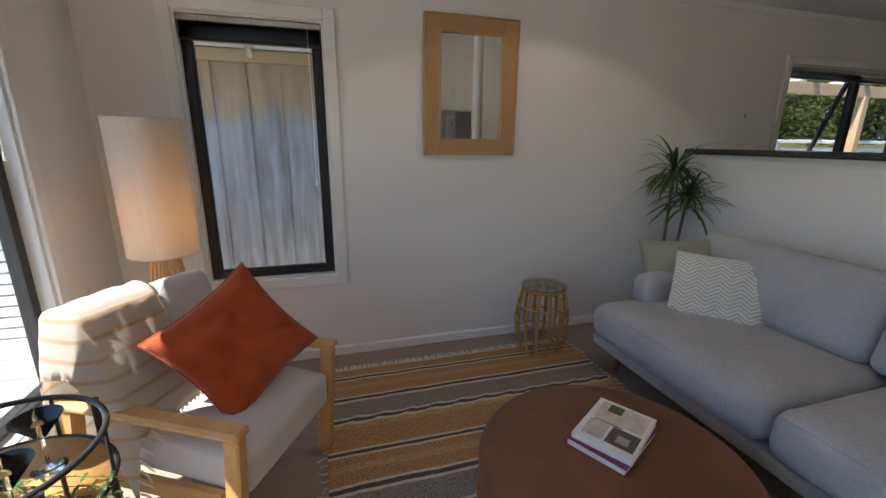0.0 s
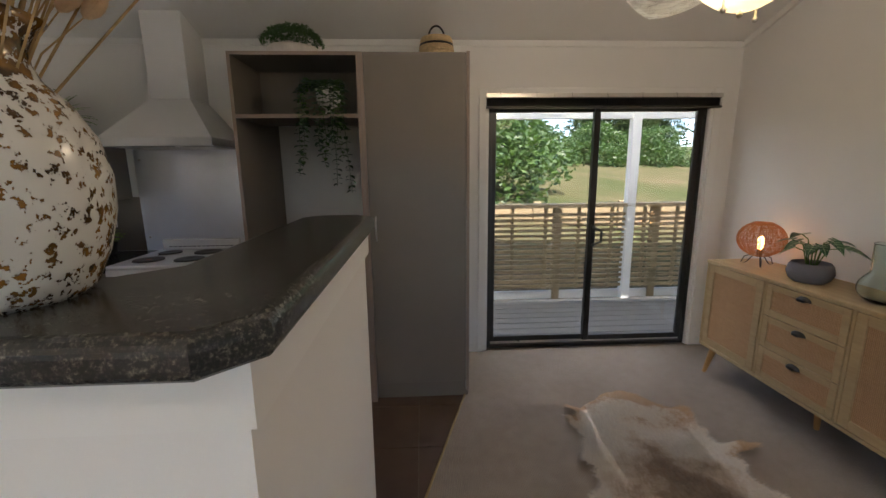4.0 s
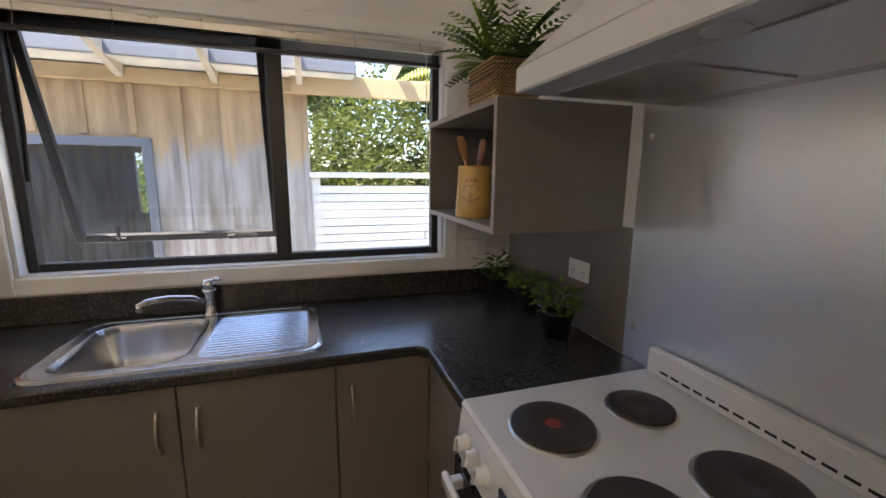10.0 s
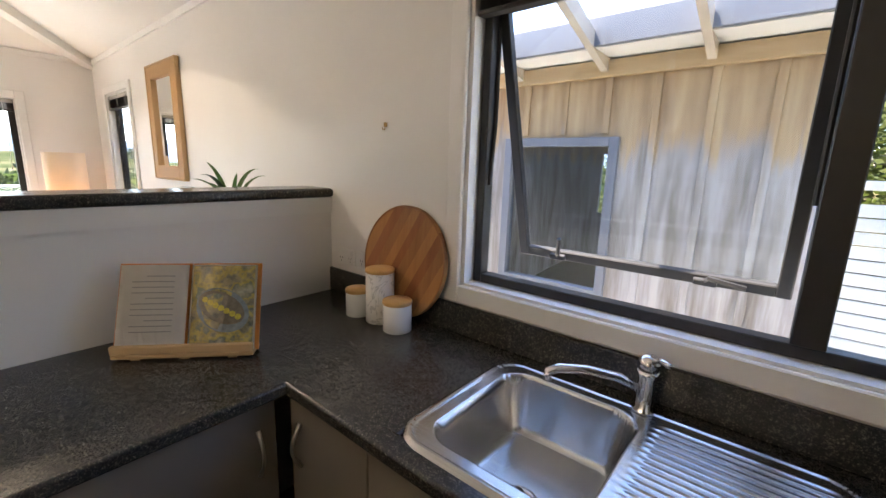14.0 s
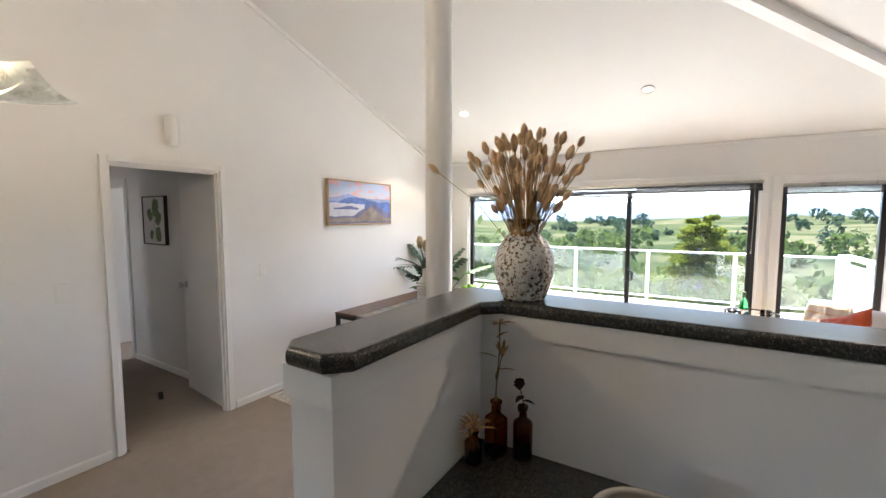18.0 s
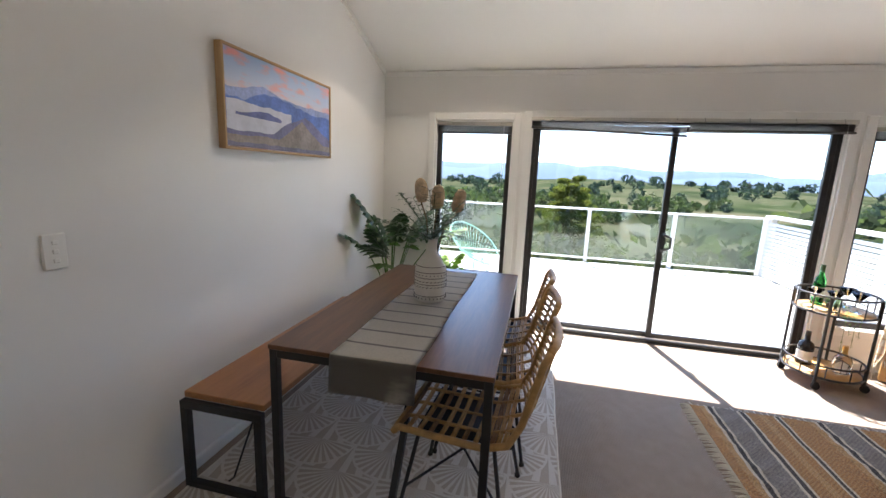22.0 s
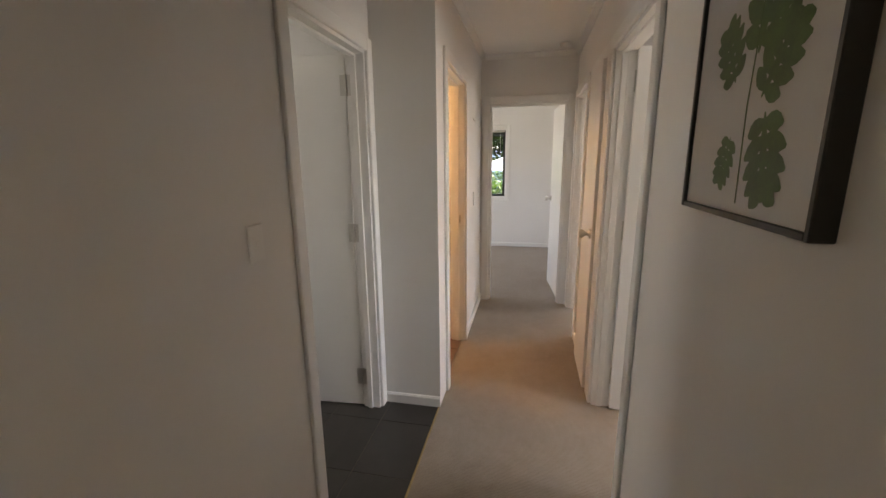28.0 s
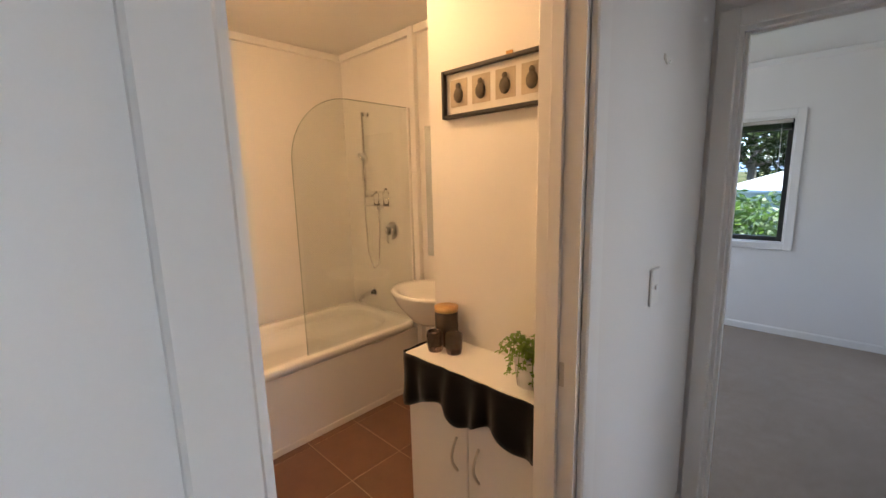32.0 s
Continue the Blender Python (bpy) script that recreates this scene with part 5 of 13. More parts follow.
for i in range(2):
    bm = bmesh.new()
    soft(bm, 0.235, 0.945, 0.42, 0.055, 14, (0.024, 0.0, 0.008), 0.008, Matrix.Translation((0.795, 0.20 + 0.475 + 0.95 * i, 0.64)) @ Matrix.Rotation(radians(13), 4, "Y"), 7 + i * 3.0)
    part("back_cushion", bm, M_SOFA, sofa, "", True)
bm = bmesh.new()
soft(bm, 0.13, SW - 0.03, 0.36, 0.04, 8, m=Matrix.Translation((0.95, SW / 2, 0.42)) @ Matrix.Rotation(radians(6), 4, "Y"))
part("backrest_frame", bm, M_SOFA, sofa, "", True)
for i, y in enumerate((0.075, SW - 0.075)):
    bm = bmesh.new()
    soft(bm, 0.70 if i else 0.48, 0.15, 0.21, 0.06, 10, (0.0, 0.008, 0.006), 0.004, Matrix.Translation((0.61 if i else 0.72, y, 0.515)), 20 + i)
    part("armrest", bm, M_SOFA, sofa, "", True)
for x, y in ((0.14, 0.12), (0.86, 0.12), (0.14, SW - 0.13), (0.86, SW - 0.13)):
    bm = bmesh.new()
    rod(bm, (x - 0.02, y, 0), (x, y, 0.165), 0.014, 0.024, 14)
    part("leg", bm, M_REDWOOD, sofa, "reddish tapered wooden leg", True)


def cushion(label, mat, w, h, t, m, seed, wrinkle=0.012, pinch=0.05, relief=None, n=22, flange=False):
    c = tagged(new("cushion"), label, "cushion", "scatter cushions")
    c.matrix_basis = m
    bm = bmesh.new()
    pillow(bm, w, h, t, None, n, seed, wrinkle, pinch, relief)
    part("cover", bm, mat, c, "", True)
    bm = bmesh.new()
    pts = []
    for k in range(48):
        s, f = divmod(k, 12)
        f = f / 12 * 2 - 1
        u, v = ((f, -1), (1, f), (-f, 1), (-1, -f))[s]
        pts.append((u * w / 2 * (1 - pinch * (1 - v * v)), 0.0, v * h / 2 * (1 - pinch * (1 - u * u))))
    tube(bm, pts, 0.004 if flange else 0.003, 5, True)
    part("seam", bm, mat, c, "", True)
    return c


def knotted():
    """Cream cord worked into zigzags, with the shadow between the cords painted into the colour."""
    m = woven("knotted_cream_cord", (0.82, 0.80, 0.75), 500, 0.9, 0.1, 0.3)
    t = nd(m, "ShaderNodeTexCoord")
    sep = nd(m, "ShaderNodeSeparateXYZ")
    wire(m, t.outputs["Object"], sep.inputs[0])
    def op(kind, a, b):
        n = nd(m, "ShaderNodeMath")
        n.operation = kind
        for s, v in zip(n.inputs, (a, b)):
            if isinstance(v, (int, float)):
                s.default_value = v
            else:
                wire(m, v, s)
        return n.outputs[0]
    tri = op("PINGPONG", op("MULTIPLY", sep.outputs["X"], 19.0), 1.0)
    zig = op("PINGPONG", op("ADD", op("MULTIPLY", sep.outputs["Z"], 44.0), op("MULTIPLY", tri, 1.6)), 0.5)
    cord = op("PINGPONG", op("ADD", op("MULTIPLY", sep.outputs["X"], 90.0), op("MULTIPLY", sep.outputs["Z"], 60.0)), 0.5)
    h = op("MULTIPLY", zig, op("ADD", cord, 0.5))
    old = bsdf(m).inputs["Base Color"].links[0].from_socket
    wire(m, mixc(m, ramp(m, h, (0.06, (0, 0, 0)), (0.22, (1, 1, 1))), (0.52, 0.49, 0.43), old), bsdf(m).inputs["Base Color"])
    bump(m, h, 1.0, 0.012)
    return m


M_MACRAME = knotted()
M_QUILT = mottled("white_crinkled_cotton", (0.77, 0.76, 0.74), 0.9, 0.05, 20, 45, 0.9, dist=0.012)


def macrame(x, z):
    a = abs(((z * 9.0) % 1.0) - 0.5)
    zig = abs((((x * 7.0) + (0.5 if int(z * 9) % 2 else 0)) % 1.0) - 0.5)
    if abs(z) < 0.085:
        return 0.008 * (0.5 + 0.5 * math.cos((x + abs((z * 14) % 1 - 0.5) * 0.06) * 260))
    return 0.010 * (1 if abs(zig - a) < 0.12 else 0.35)


def lean(x, y, z, tilt, spin, rz):
    """Stands at a place, turned by rz, leaning back by tilt, and spun in its own plane."""
    return pose(x, y, z, 0, 0, rz) @ pose(0, 0, 0, -tilt) @ pose(0, 0, 0, 0, spin)


# cushions on the sofa
cushion("sage green linen cushion leaning in the sofa corner", M_SAGE, 0.49, 0.45, 0.12, lean(2.13, 1.945, 0.61, 24, -7, -36), 1.0, 0.02, 0.09, flange=True)
cushion("cream macrame cushion with knotted zigzag pattern", M_MACRAME, 0.47, 0.42, 0.12, lean(2.105, 1.685, 0.585, 31, 1, -48), 2.0, 0.006, 0.045, macrame, 56)
cushion("white quilted cushion standing on its corner", M_QUILT, 0.40, 0.40, 0.12, lean(1.90, 0.49, 0.69, 30, 28, -106), 3.0, 0.012, 0.09, lambda x, z: 0.010 * math.cos(x * 55) * math.cos(z * 55 + 1.5 * math.sin(x * 20)), 40)
cushion("ochre linen cushion standing on its corner", M_OCHRE, 0.42, 0.42, 0.11, lean(2.04, 0.325, 0.69, 30, 25, -94), 4.0, 0.022, 0.09, flange=True)
cushion("ivory cotton cushion slumped on the sofa", M_IVORY, 0.37, 0.36, 0.14, lean(2.08, 0.03, 0.665, 30, 33, -84), 5.0, 0.026, 0.09)

# armchair, with its back to the corner of the room
CH = pose(-0.445, 1.60, 0, 0, 0, 61)
chair = tagged(new("armchair"), "honey timber armchair with pale grey upholstered seat and back", "armchair")
chair.matrix_basis = CH @ pose(0, 0, 0, 0, 0, 0)
W2, SD = 0.285, 0.62
bm = bmesh.new()
soft(bm, 0.53, 0.54, 0.15, 0.035, 12, (0, 0, 0.012), 0.003, Matrix.Translation((0, -0.06, 0.375)) @ Matrix.Rotation(radians(4), 4, "X"))
part("seat", bm, M_SEAT, chair, "pale grey upholstered seat", True)
bm = bmesh.new()
soft(bm, 0.53, 0.13, 0.50, 0.05, 12, (0, 0.012, 0.006), 0.003, Matrix.Translation((0, 0.20, 0.61)) @ Matrix.Rotation(radians(-18), 4, "X"))
part("backrest", bm, M_SEAT, chair, "pale grey upholstered backrest", True)
for s in (-1, 1):
    bm = bmesh.new()
    box(bm, s * W2 - 0.022, -0.30, 0.0, s * W2 + 0.022, -0.245, 0.535, 0.006)
    moved(bm, Matrix.Translation((0, -0.27, 0)) @ Matrix.Rotation(radians(5), 4, "X") @ Matrix.Translation((0, 0.27, 0)))
    part("leg", bm, M_ARMWOOD, chair)
    bm = bmesh.new()
    box(bm, s * W2 - 0.022, 0.28, 0.0, s * W2 + 0.022, 0.335, 0.54, 0.006)
    moved(bm, Matrix.Translation((0, 0.30, 0.5)) @ Matrix.Rotation(radians(9), 4, "X") @ Matrix.Translation((0, -0.30, -0.5)))
    part("leg", bm, M_ARMWOOD, chair)
    bm = bmesh.new()
    box(bm, s * W2 - 0.033, -0.355, 0.535, s * W2 + 0.033, 0.34, 0.565, 0.010)
    part("armrest", bm, M_ARMWOOD, chair)
    bm = bmesh.new()
    box(bm, s * W2 - 0.014, -0.25, 0.255, s * W2 + 0.014, 0.32, 0.315, 0.004)
    part("side_rail", bm, M_ARMWOOD, chair)
for y in (-0.27, 0.33):
    bm = bmesh.new()
    box(bm, -W2 + 0.02, y - 0.012, 0.25, W2 - 0.02, y + 0.012, 0.31, 0.004)
    part("rail", bm, M_ARMWOOD, chair)
# rust cushion on it
cushion("rust linen cushion resting on its corner in the armchair", M_TERRA, 0.43, 0.43, 0.16, lean(-0.345, 1.585, 0.66, 26, 60, 26), 8.0, 0.035, 0.10, None, 34, True)


def throw_fn(u, v):
    """A blanket over the near side of the chair's back: down the front, over the top and down behind."""
    x = -0.40 + 0.36 * u + 0.03 * math.sin(v * 5)
    s = v * 1.30
    if s < 0.40:
        f = s / 0.40
        y, z = 0.04 + 0.15 * f, 0.47 + 0.36 * f
    elif s < 0.60:
        a = (s - 0.40) / 0.20 * math.pi
        y, z = 0.275 - 0.085 * math.cos(a), 0.83 + 0.055 * math.sin(a)
    else:
        y, z = 0.362 + 0.015 * math.sin(s * 9), 0.83 - (s - 0.60) * 0.8
    over = max(0.0, -0.29 - x)
    z -= over * (1.9 + 0.8 * math.sin(v * 4))
    k = 0.010 * noise.noise(Vector((u * 5, v * 5, 1.0))) + 0.005 * noise.noise(Vector((u * 16, v * 14, 4.0)))
    return Vector((x + over * 0.55, y + k - 0.012, z + k))


m = material("cream_throw_cloth", (0.72, 0.66, 0.56), 0.95)
g = nd(m, "ShaderNodeTexWave", Scale=5.0, Distortion=0.6)
g.bands_direction = "Z"
wire(m, coords(m), g.inputs["Vector"])
wire(m, mixc(m, noise_of(m, coords(m), 9, 3), ramp(m, g.outputs["Fac"], (0.0, (0.74, 0.69, 0.60)), (0.86, (0.72, 0.66, 0.56)), (0.93, (0.62, 0.36, 0.10)), (1.0, (0.60, 0.33, 0.08))), (0.74, 0.69, 0.60)), bsdf(m).inputs["Base Color"])
bump(m, noise_of(m, coords(m, (260, 260, 260)), 1.0, 2), 0.5, 0.002)
M_THROW = m
throw = tagged(new("throw_blanket"), "cream woven throw with yellow stripes draped over the chair", "blanket")
throw.matrix_basis = CH
bm = bmesh.new()
grid(bm, 26, 46, throw_fn)
bmesh.ops.solidify(bm, geom=bm.faces[:], thickness=0.008)
part("cloth", bm, M_THROW, throw, "", True)
bm = bmesh.new()
for i in range(40):
    for v, dz in ((1.0, -1), (0.0, -0.4)):
        if v == 0.0 and i % 2:
            continue
        p = throw_fn(i / 39, v)
        q = p + Vector((rnd(-0.012, 0.012), rnd(-0.02, 0.01) + (0.0 if v else -0.05), -0.085 * (1 if v else 0.3)))
        tube(bm, [p, (p + q) / 2 + Vector((rnd(-0.006, 0.006), rnd(-0.006, 0.006), 0)), q], 0.003, 5, radii=[0.0035, 0.0035, 0.0015])
part("fringe", bm, M_IVORY, throw, "knotted cream fringe")

# ottoman and the books on it
OX, OY, OR = 0.885, 0.98, 0.455
ott = thing("ottoman", "round tan leather ottoman", "ottoman", x=OX, y=OY)
m = mottled("tan_leather", (0.175, 0.066, 0.023), 0.40, 0.22, 5, 240, 0.3, dist=0.0012)
bm = bmesh.new()
prof = [(OR - 0.02, 0.02)] + [(OR - 0.004 + 0.006 * math.sin(k / 8 * math.pi), 0.02 + k * 0.0375) for k in range(1, 9)]
for k in range(1, 7):
    a = k / 6 * math.pi / 2
    prof.append((OR - 0.03 + 0.03 * math.cos(a), 0.33 + 0.03 * math.sin(a)))
prof += [(OR * f, 0.36 + 0.008 * (1 - f * f)) for f in (0.8, 0.5, 0.25)] + [(0.0, 0.368)]
lathe(bm, prof, 72)
part("body", bm, m, ott, "", True)
bm = bmesh.new()
tube(bm, [((OR - 0.004) * math.cos(2 * math.pi * i / 72), (OR - 0.004) * math.sin(2 * math.pi * i / 72), 0.338) for i in range(72)], 0.0045, 6, True)
part("piping", bm, m, ott, "", True)
bm = bmesh.new()
lathe(bm, [(OR - 0.04, 0), (OR - 0.03, 0.021)], 48)
part("plinth", bm, M_STEELBLACK, ott)
M_PAGE = mottled("book_pages", (0.78, 0.75, 0.68), 0.85, 0.03, 4, 300, 0.2)
M_COVERW = mottled("white_book_cover", (0.78, 0.77, 0.75), 0.3, 0.02)
M_COVERM = mottled("maroon_book_cover", (0.19, 0.02, 0.06), 0.35, 0.04)
def book(label, m, w, h, t, cover):
    b = tagged(new("book"), label, "book", "books on the ottoman")
    b.matrix_basis = m
    bm = bmesh.new()
    box(bm, 0.004, 0.004, 0.003, w - 0.005, h - 0.004, t - 0.003)
    part("page_block", bm, M_PAGE, b)
    for z in (0, t - 0.003):
        bm = bmesh.new()
        box(bm, 0, 0, z, w, h, z + 0.003, 0.001)
        part("cover", bm, cover, b)
    bm = bmesh.new()
    box(bm, 0, 0, 0.003, 0.004, h, t - 0.003, 0.001)
    part("spine", bm, cover, b)
    return b
b1 = book("maroon hardback book lying on the ottoman", pose(0.755, 0.985, 0.366, 0, 0, -62) @ pose(-0.08, 0.05, 0), 0.21, 0.275, 0.028, M_COVERM)
for i in range(9):
    bm = bmesh.new()
    box(bm, -0.0006, 0.04 + i * 0.02, 0.009, 0.0, 0.054 + i * 0.02, 0.019)
    part("lettering", bm, M_COVERW, b1, "white lettering on the spine")
b2 = book("white magazine-style book with an interior photograph", b1.matrix_basis @ pose(0.012, 0.012, 0.0285, 0, 0, 4), 0.205, 0.27, 0.022, M_COVERW)
def blot(parent, x0, y0, x1, y1, z, color, name="picture"):
    bm = bmesh.new()
    box(bm, x0, y0, z, x1, y1, z + 0.0006)
    return part(name, bm, mottled("print", color, 0.35, 0.15, 30, 200, 0), parent, "printed picture")
blot(b2, 0.02, 0.14, 0.19, 0.255, 0.022, (0.62, 0.56, 0.48))
blot(b2, 0.05, 0.20, 0.10, 0.25, 0.0227, (0.08, 0.12, 0.05))
blot(b2, 0.10, 0.03, 0.195, 0.125, 0.022, (0.12, 0.10, 0.085))
blot(b2, 0.13, 0.05, 0.17, 0.09, 0.0227, (0.45, 0.38, 0.3))
blot(b2, 0.02, 0.03, 0.09, 0.125, 0.022, (0.55, 0.5, 0.44))
blot(b2, 0.03, 0.128, 0.13, 0.136, 0.022, (0.25, 0.2, 0.2), "lettering")

# rattan stool with a glass top
st = thing("rattan_side_table", "barrel-shaped rattan side table with a glass top", "side table", x=1.375, y=2.32)
def barrel(z):
    return 0.135 + 0.04 * math.sin(math.pi * min(1, max(0, z / 0.46)))
for i in range(14):
    bm = bmesh.new()
    a = 2 * math.pi * i / 14
    for da in (-0.03, 0.03):
        tube(bm, [(barrel(z) * math.cos(a + da), barrel(z) * math.sin(a + da), z) for z in (0.01, 0.08, 0.15, 0.23, 0.31, 0.38, 0.45)], 0.006, 6)
    part("stave", bm, M_RATTAN, st, "", True)
for z, r in ((0.02, 0.009), (0.13, 0.006), (0.24, 0.006), (0.34, 0.006), (0.455, 0.011)):
    bm = bmesh.new()
    R = barrel(z) + (0.004 if 0.05 < z < 0.4 else 0)
    tube(bm, [(R * math.cos(2 * math.pi * i / 40), R * math.sin(2 * math.pi * i / 40), z) for i in range(40)], r, 6, True)
    part("hoop", bm, M_RATTAN, st, "", True)
bm = bmesh.new()
for i in range(16):
    a = 2 * math.pi * i / 16
    tube(bm, [(0.02 * math.cos(a), 0.02 * math.sin(a), 0.455), (0.08 * math.cos(a + 0.2), 0.08 * math.sin(a + 0.2), 0.458), (0.135 * math.cos(a), 0.135 * math.sin(a), 0.456)], 0.004, 5)
part("woven_top", bm, M_RATTANDK, st, "radiating cane under the glass", True)
bm = bmesh.new()
lathe(bm, [(0.0, 0.469), (0.150, 0.469), (0.152, 0.472), (0.150, 0.476), (0.0, 0.476)], 48)
part("glass_top", bm, glass("green_edge_glass", (0.86, 0.94, 0.92)), st, "round clear glass top")

# floor lamp in the corner
fl = thing("floor_lamp", "tall floor lamp with linen drum shade on a slatted timber base", "floor lamp", x=-0.765, y=2.25)
bm = bmesh.new()
lathe(bm, [(0.150, 0.855), (0.152, 1.48)], 48, close=False)
lathe(bm, [(0.149, 0.855), (0.150, 1.48)], 48, close=False)
sh = part("shade", bm, M_LINENSHADE, fl, "cream linen drum shade", True)
t_ = nd(M_LINENSHADE, "ShaderNodeBsdfTranslucent")
t_.inputs["Color"].default_value = (0.85, 0.74, 0.58, 1)
mx = nd(M_LINENSHADE, "ShaderNodeMixShader")
mx.inputs[0].default_value = 0.45
out = M_LINENSHADE.node_tree.nodes["Material Output"]
wire(M_LINENSHADE, bsdf(M_LINENSHADE).outputs[0], mx.inputs[1])
wire(M_LINENSHADE, t_.outputs[0], mx.inputs[2])
wire(M_LINENSHADE, mx.outputs[0], out.inputs["Surface"])
for z in (0.857, 1.479):
    bm = bmesh.new()
    tube(bm, [(0.151 * math.cos(2 * math.pi * i / 48), 0.151 * math.sin(2 * math.pi * i / 48), z) for i in range(48)], 0.003, 5, True)
    part("shade_ring", bm, M_LINENSHADE, sh)
for i in range(18):
    bm = bmesh.new()
    a = 2 * math.pi * i / 18
    tube(bm, [(0.145 * math.cos(a), 0.145 * math.sin(a), 0.02), (0.105 * math.cos(a), 0.105 * math.sin(a), 0.42), (0.055 * math.cos(a), 0.055 * math.sin(a), 0.86)], 0.007, 6)
    part("slat", bm, M_ARMWOOD, fl, "thin honey timber slat")
bm = bmesh.new()
lathe(bm, [(0.0, 0.0), (0.155, 0.0), (0.155, 0.02), (0.0, 0.02)], 36)
rod(bm, (0, 0, 0.02), (0, 0, 1.12), 0.008)
part("stand", bm, M_ARMWOOD, fl)
bm = bmesh.new()
lathe(bm, [(0.013, 0), (0.014, 0.03), (0.03, 0.07), (0.03, 0.09), (0.02, 0.115), (0.0, 0.12)], 16, 0, 0, 0.90)
part("bulb", bm, glowing("lamp_bulb", (1.0, 0.62, 0.3), 3.0), fl, "lit warm bulb", True)

# framed mirror on the north wall
mir = thing("mirror", "rectangular mirror in a woven rattan frame", "mirror", x=0.615, y=YN - 0.001, z=1.31)
MW, MH, FW = 0.61, 0.81, 0.10
m = material("woven_rattan_frame", (0.55, 0.33, 0.14), 0.6)
v = coords(m)
bk = nd(m, "ShaderNodeTexChecker", Scale=130.0)
wire(m, v, bk.inputs["Vector"])
wire(m, mixc(m, noise_of(m, v, 60, 4), ramp(m, bk.outputs["Fac"], (0.0, (0.34, 0.19, 0.075)), (1.0, (0.60, 0.37, 0.17))), (0.46, 0.27, 0.11)), bsdf(m).inputs["Base Color"])
bump(m, bk.outputs["Fac"], 0.6, 0.002)
for x0, x1, z0, z1 in ((0.012, FW, 0.012, MH - 0.012), (MW - FW, MW - 0.012, 0.012, MH - 0.012), (FW, MW - FW, 0.012, FW), (FW, MW - FW, MH - FW, MH - 0.012)):
    bm = bmesh.new()
    box(bm, x0, -0.028, z0, x1, 0, z1, 0.003)
    part("frame_panel", bm, m, mir)
for x0, x1, z0, z1 in ((0, 0.012, 0, MH), (MW - 0.012, MW, 0, MH), (0.012, MW - 0.012, 0, 0.012), (0.012, MW - 0.012, MH - 0.012, MH), (FW - 0.01, FW + 0.004, FW - 0.01, MH - FW + 0.01), (MW - FW - 0.004, MW - FW + 0.01, FW - 0.01, MH - FW + 0.01)):
    bm = bmesh.new()
    box(bm, x0, -0.033, z0, x1, 0, z1, 0.004)
    part("edge_moulding", bm, M_OAKZ, mir)
bm = bmesh.new()
box(bm, FW, -0.012, FW, MW - FW, -0.008, MH - FW)
part("mirror_glass", bm, material("mirror_silver", (0.92, 0.93, 0.92), 0.01, 1.0), mir, "silvered mirror glass")

# tall plant between sofa and half wall
pl = thing("potted_plant", "tall spiky-leaved dracaena in a pot behind the sofa", "plant", x=2.42, y=2.38)
bm = bmesh.new()
lathe(bm, [(0.0, 0), (0.11, 0.0), (0.14, 0.26), (0.135, 0.27), (0.12, 0.25), (0.0, 0.24)], 32)
part("pot", bm, mottled("grey_pot", (0.3, 0.3, 0.29), 0.7, 0.1), pl, "", True)
for x, y, z in ((-0.04, 0.0, 1.20), (0.11, 0.0, 1.00)):
    bm = bmesh.new()
    tube(bm, [(x * 0.3, y, 0.24), (x * 0.8, y + 0.01, z * 0.6), (x, y, z)], 0.011, 8)
    stem = part("stem", bm, M_STEM, pl, "", True)
    for i in range(58):
        bm = bmesh.new()
        a, el = i * 2.4 + rnd(-0.3, 0.3), rnd(-0.1, 1.25)
        blade(bm, (x + 0.01 * math.cos(a), y + 0.01 * math.sin(a), z + rnd(-0.07, 0.05)), (math.cos(a) * math.cos(el), math.sin(a) * math.cos(el) * 0.85, math.sin(el)), rnd(0.20, 0.36), rnd(0.018, 0.026), rnd(0.9, 2.1), 8, 0.3)
        part("leaf", bm, M_LEAF if i % 3 else M_LEAFDK, stem, "", True)


# picture hook beside the kitchen window
hk = thing("picture_hook", "small brass picture hook in the wall", "hook", x=3.21, y=YN, z=1.61)
bm = bmesh.new()
box(bm, -0.008, -0.003, -0.004, 0.008, 0, 0.012)
tube(bm, [(0, -0.003, 0.0), (0, -0.006, -0.014), (0, -0.014, -0.016), (0, -0.016, -0.006)], 0.002, 5)
part("hook", bm, mottled("brass", (0.4, 0.26, 0.1), 0.35, 0.1, metal=1.0), hk)


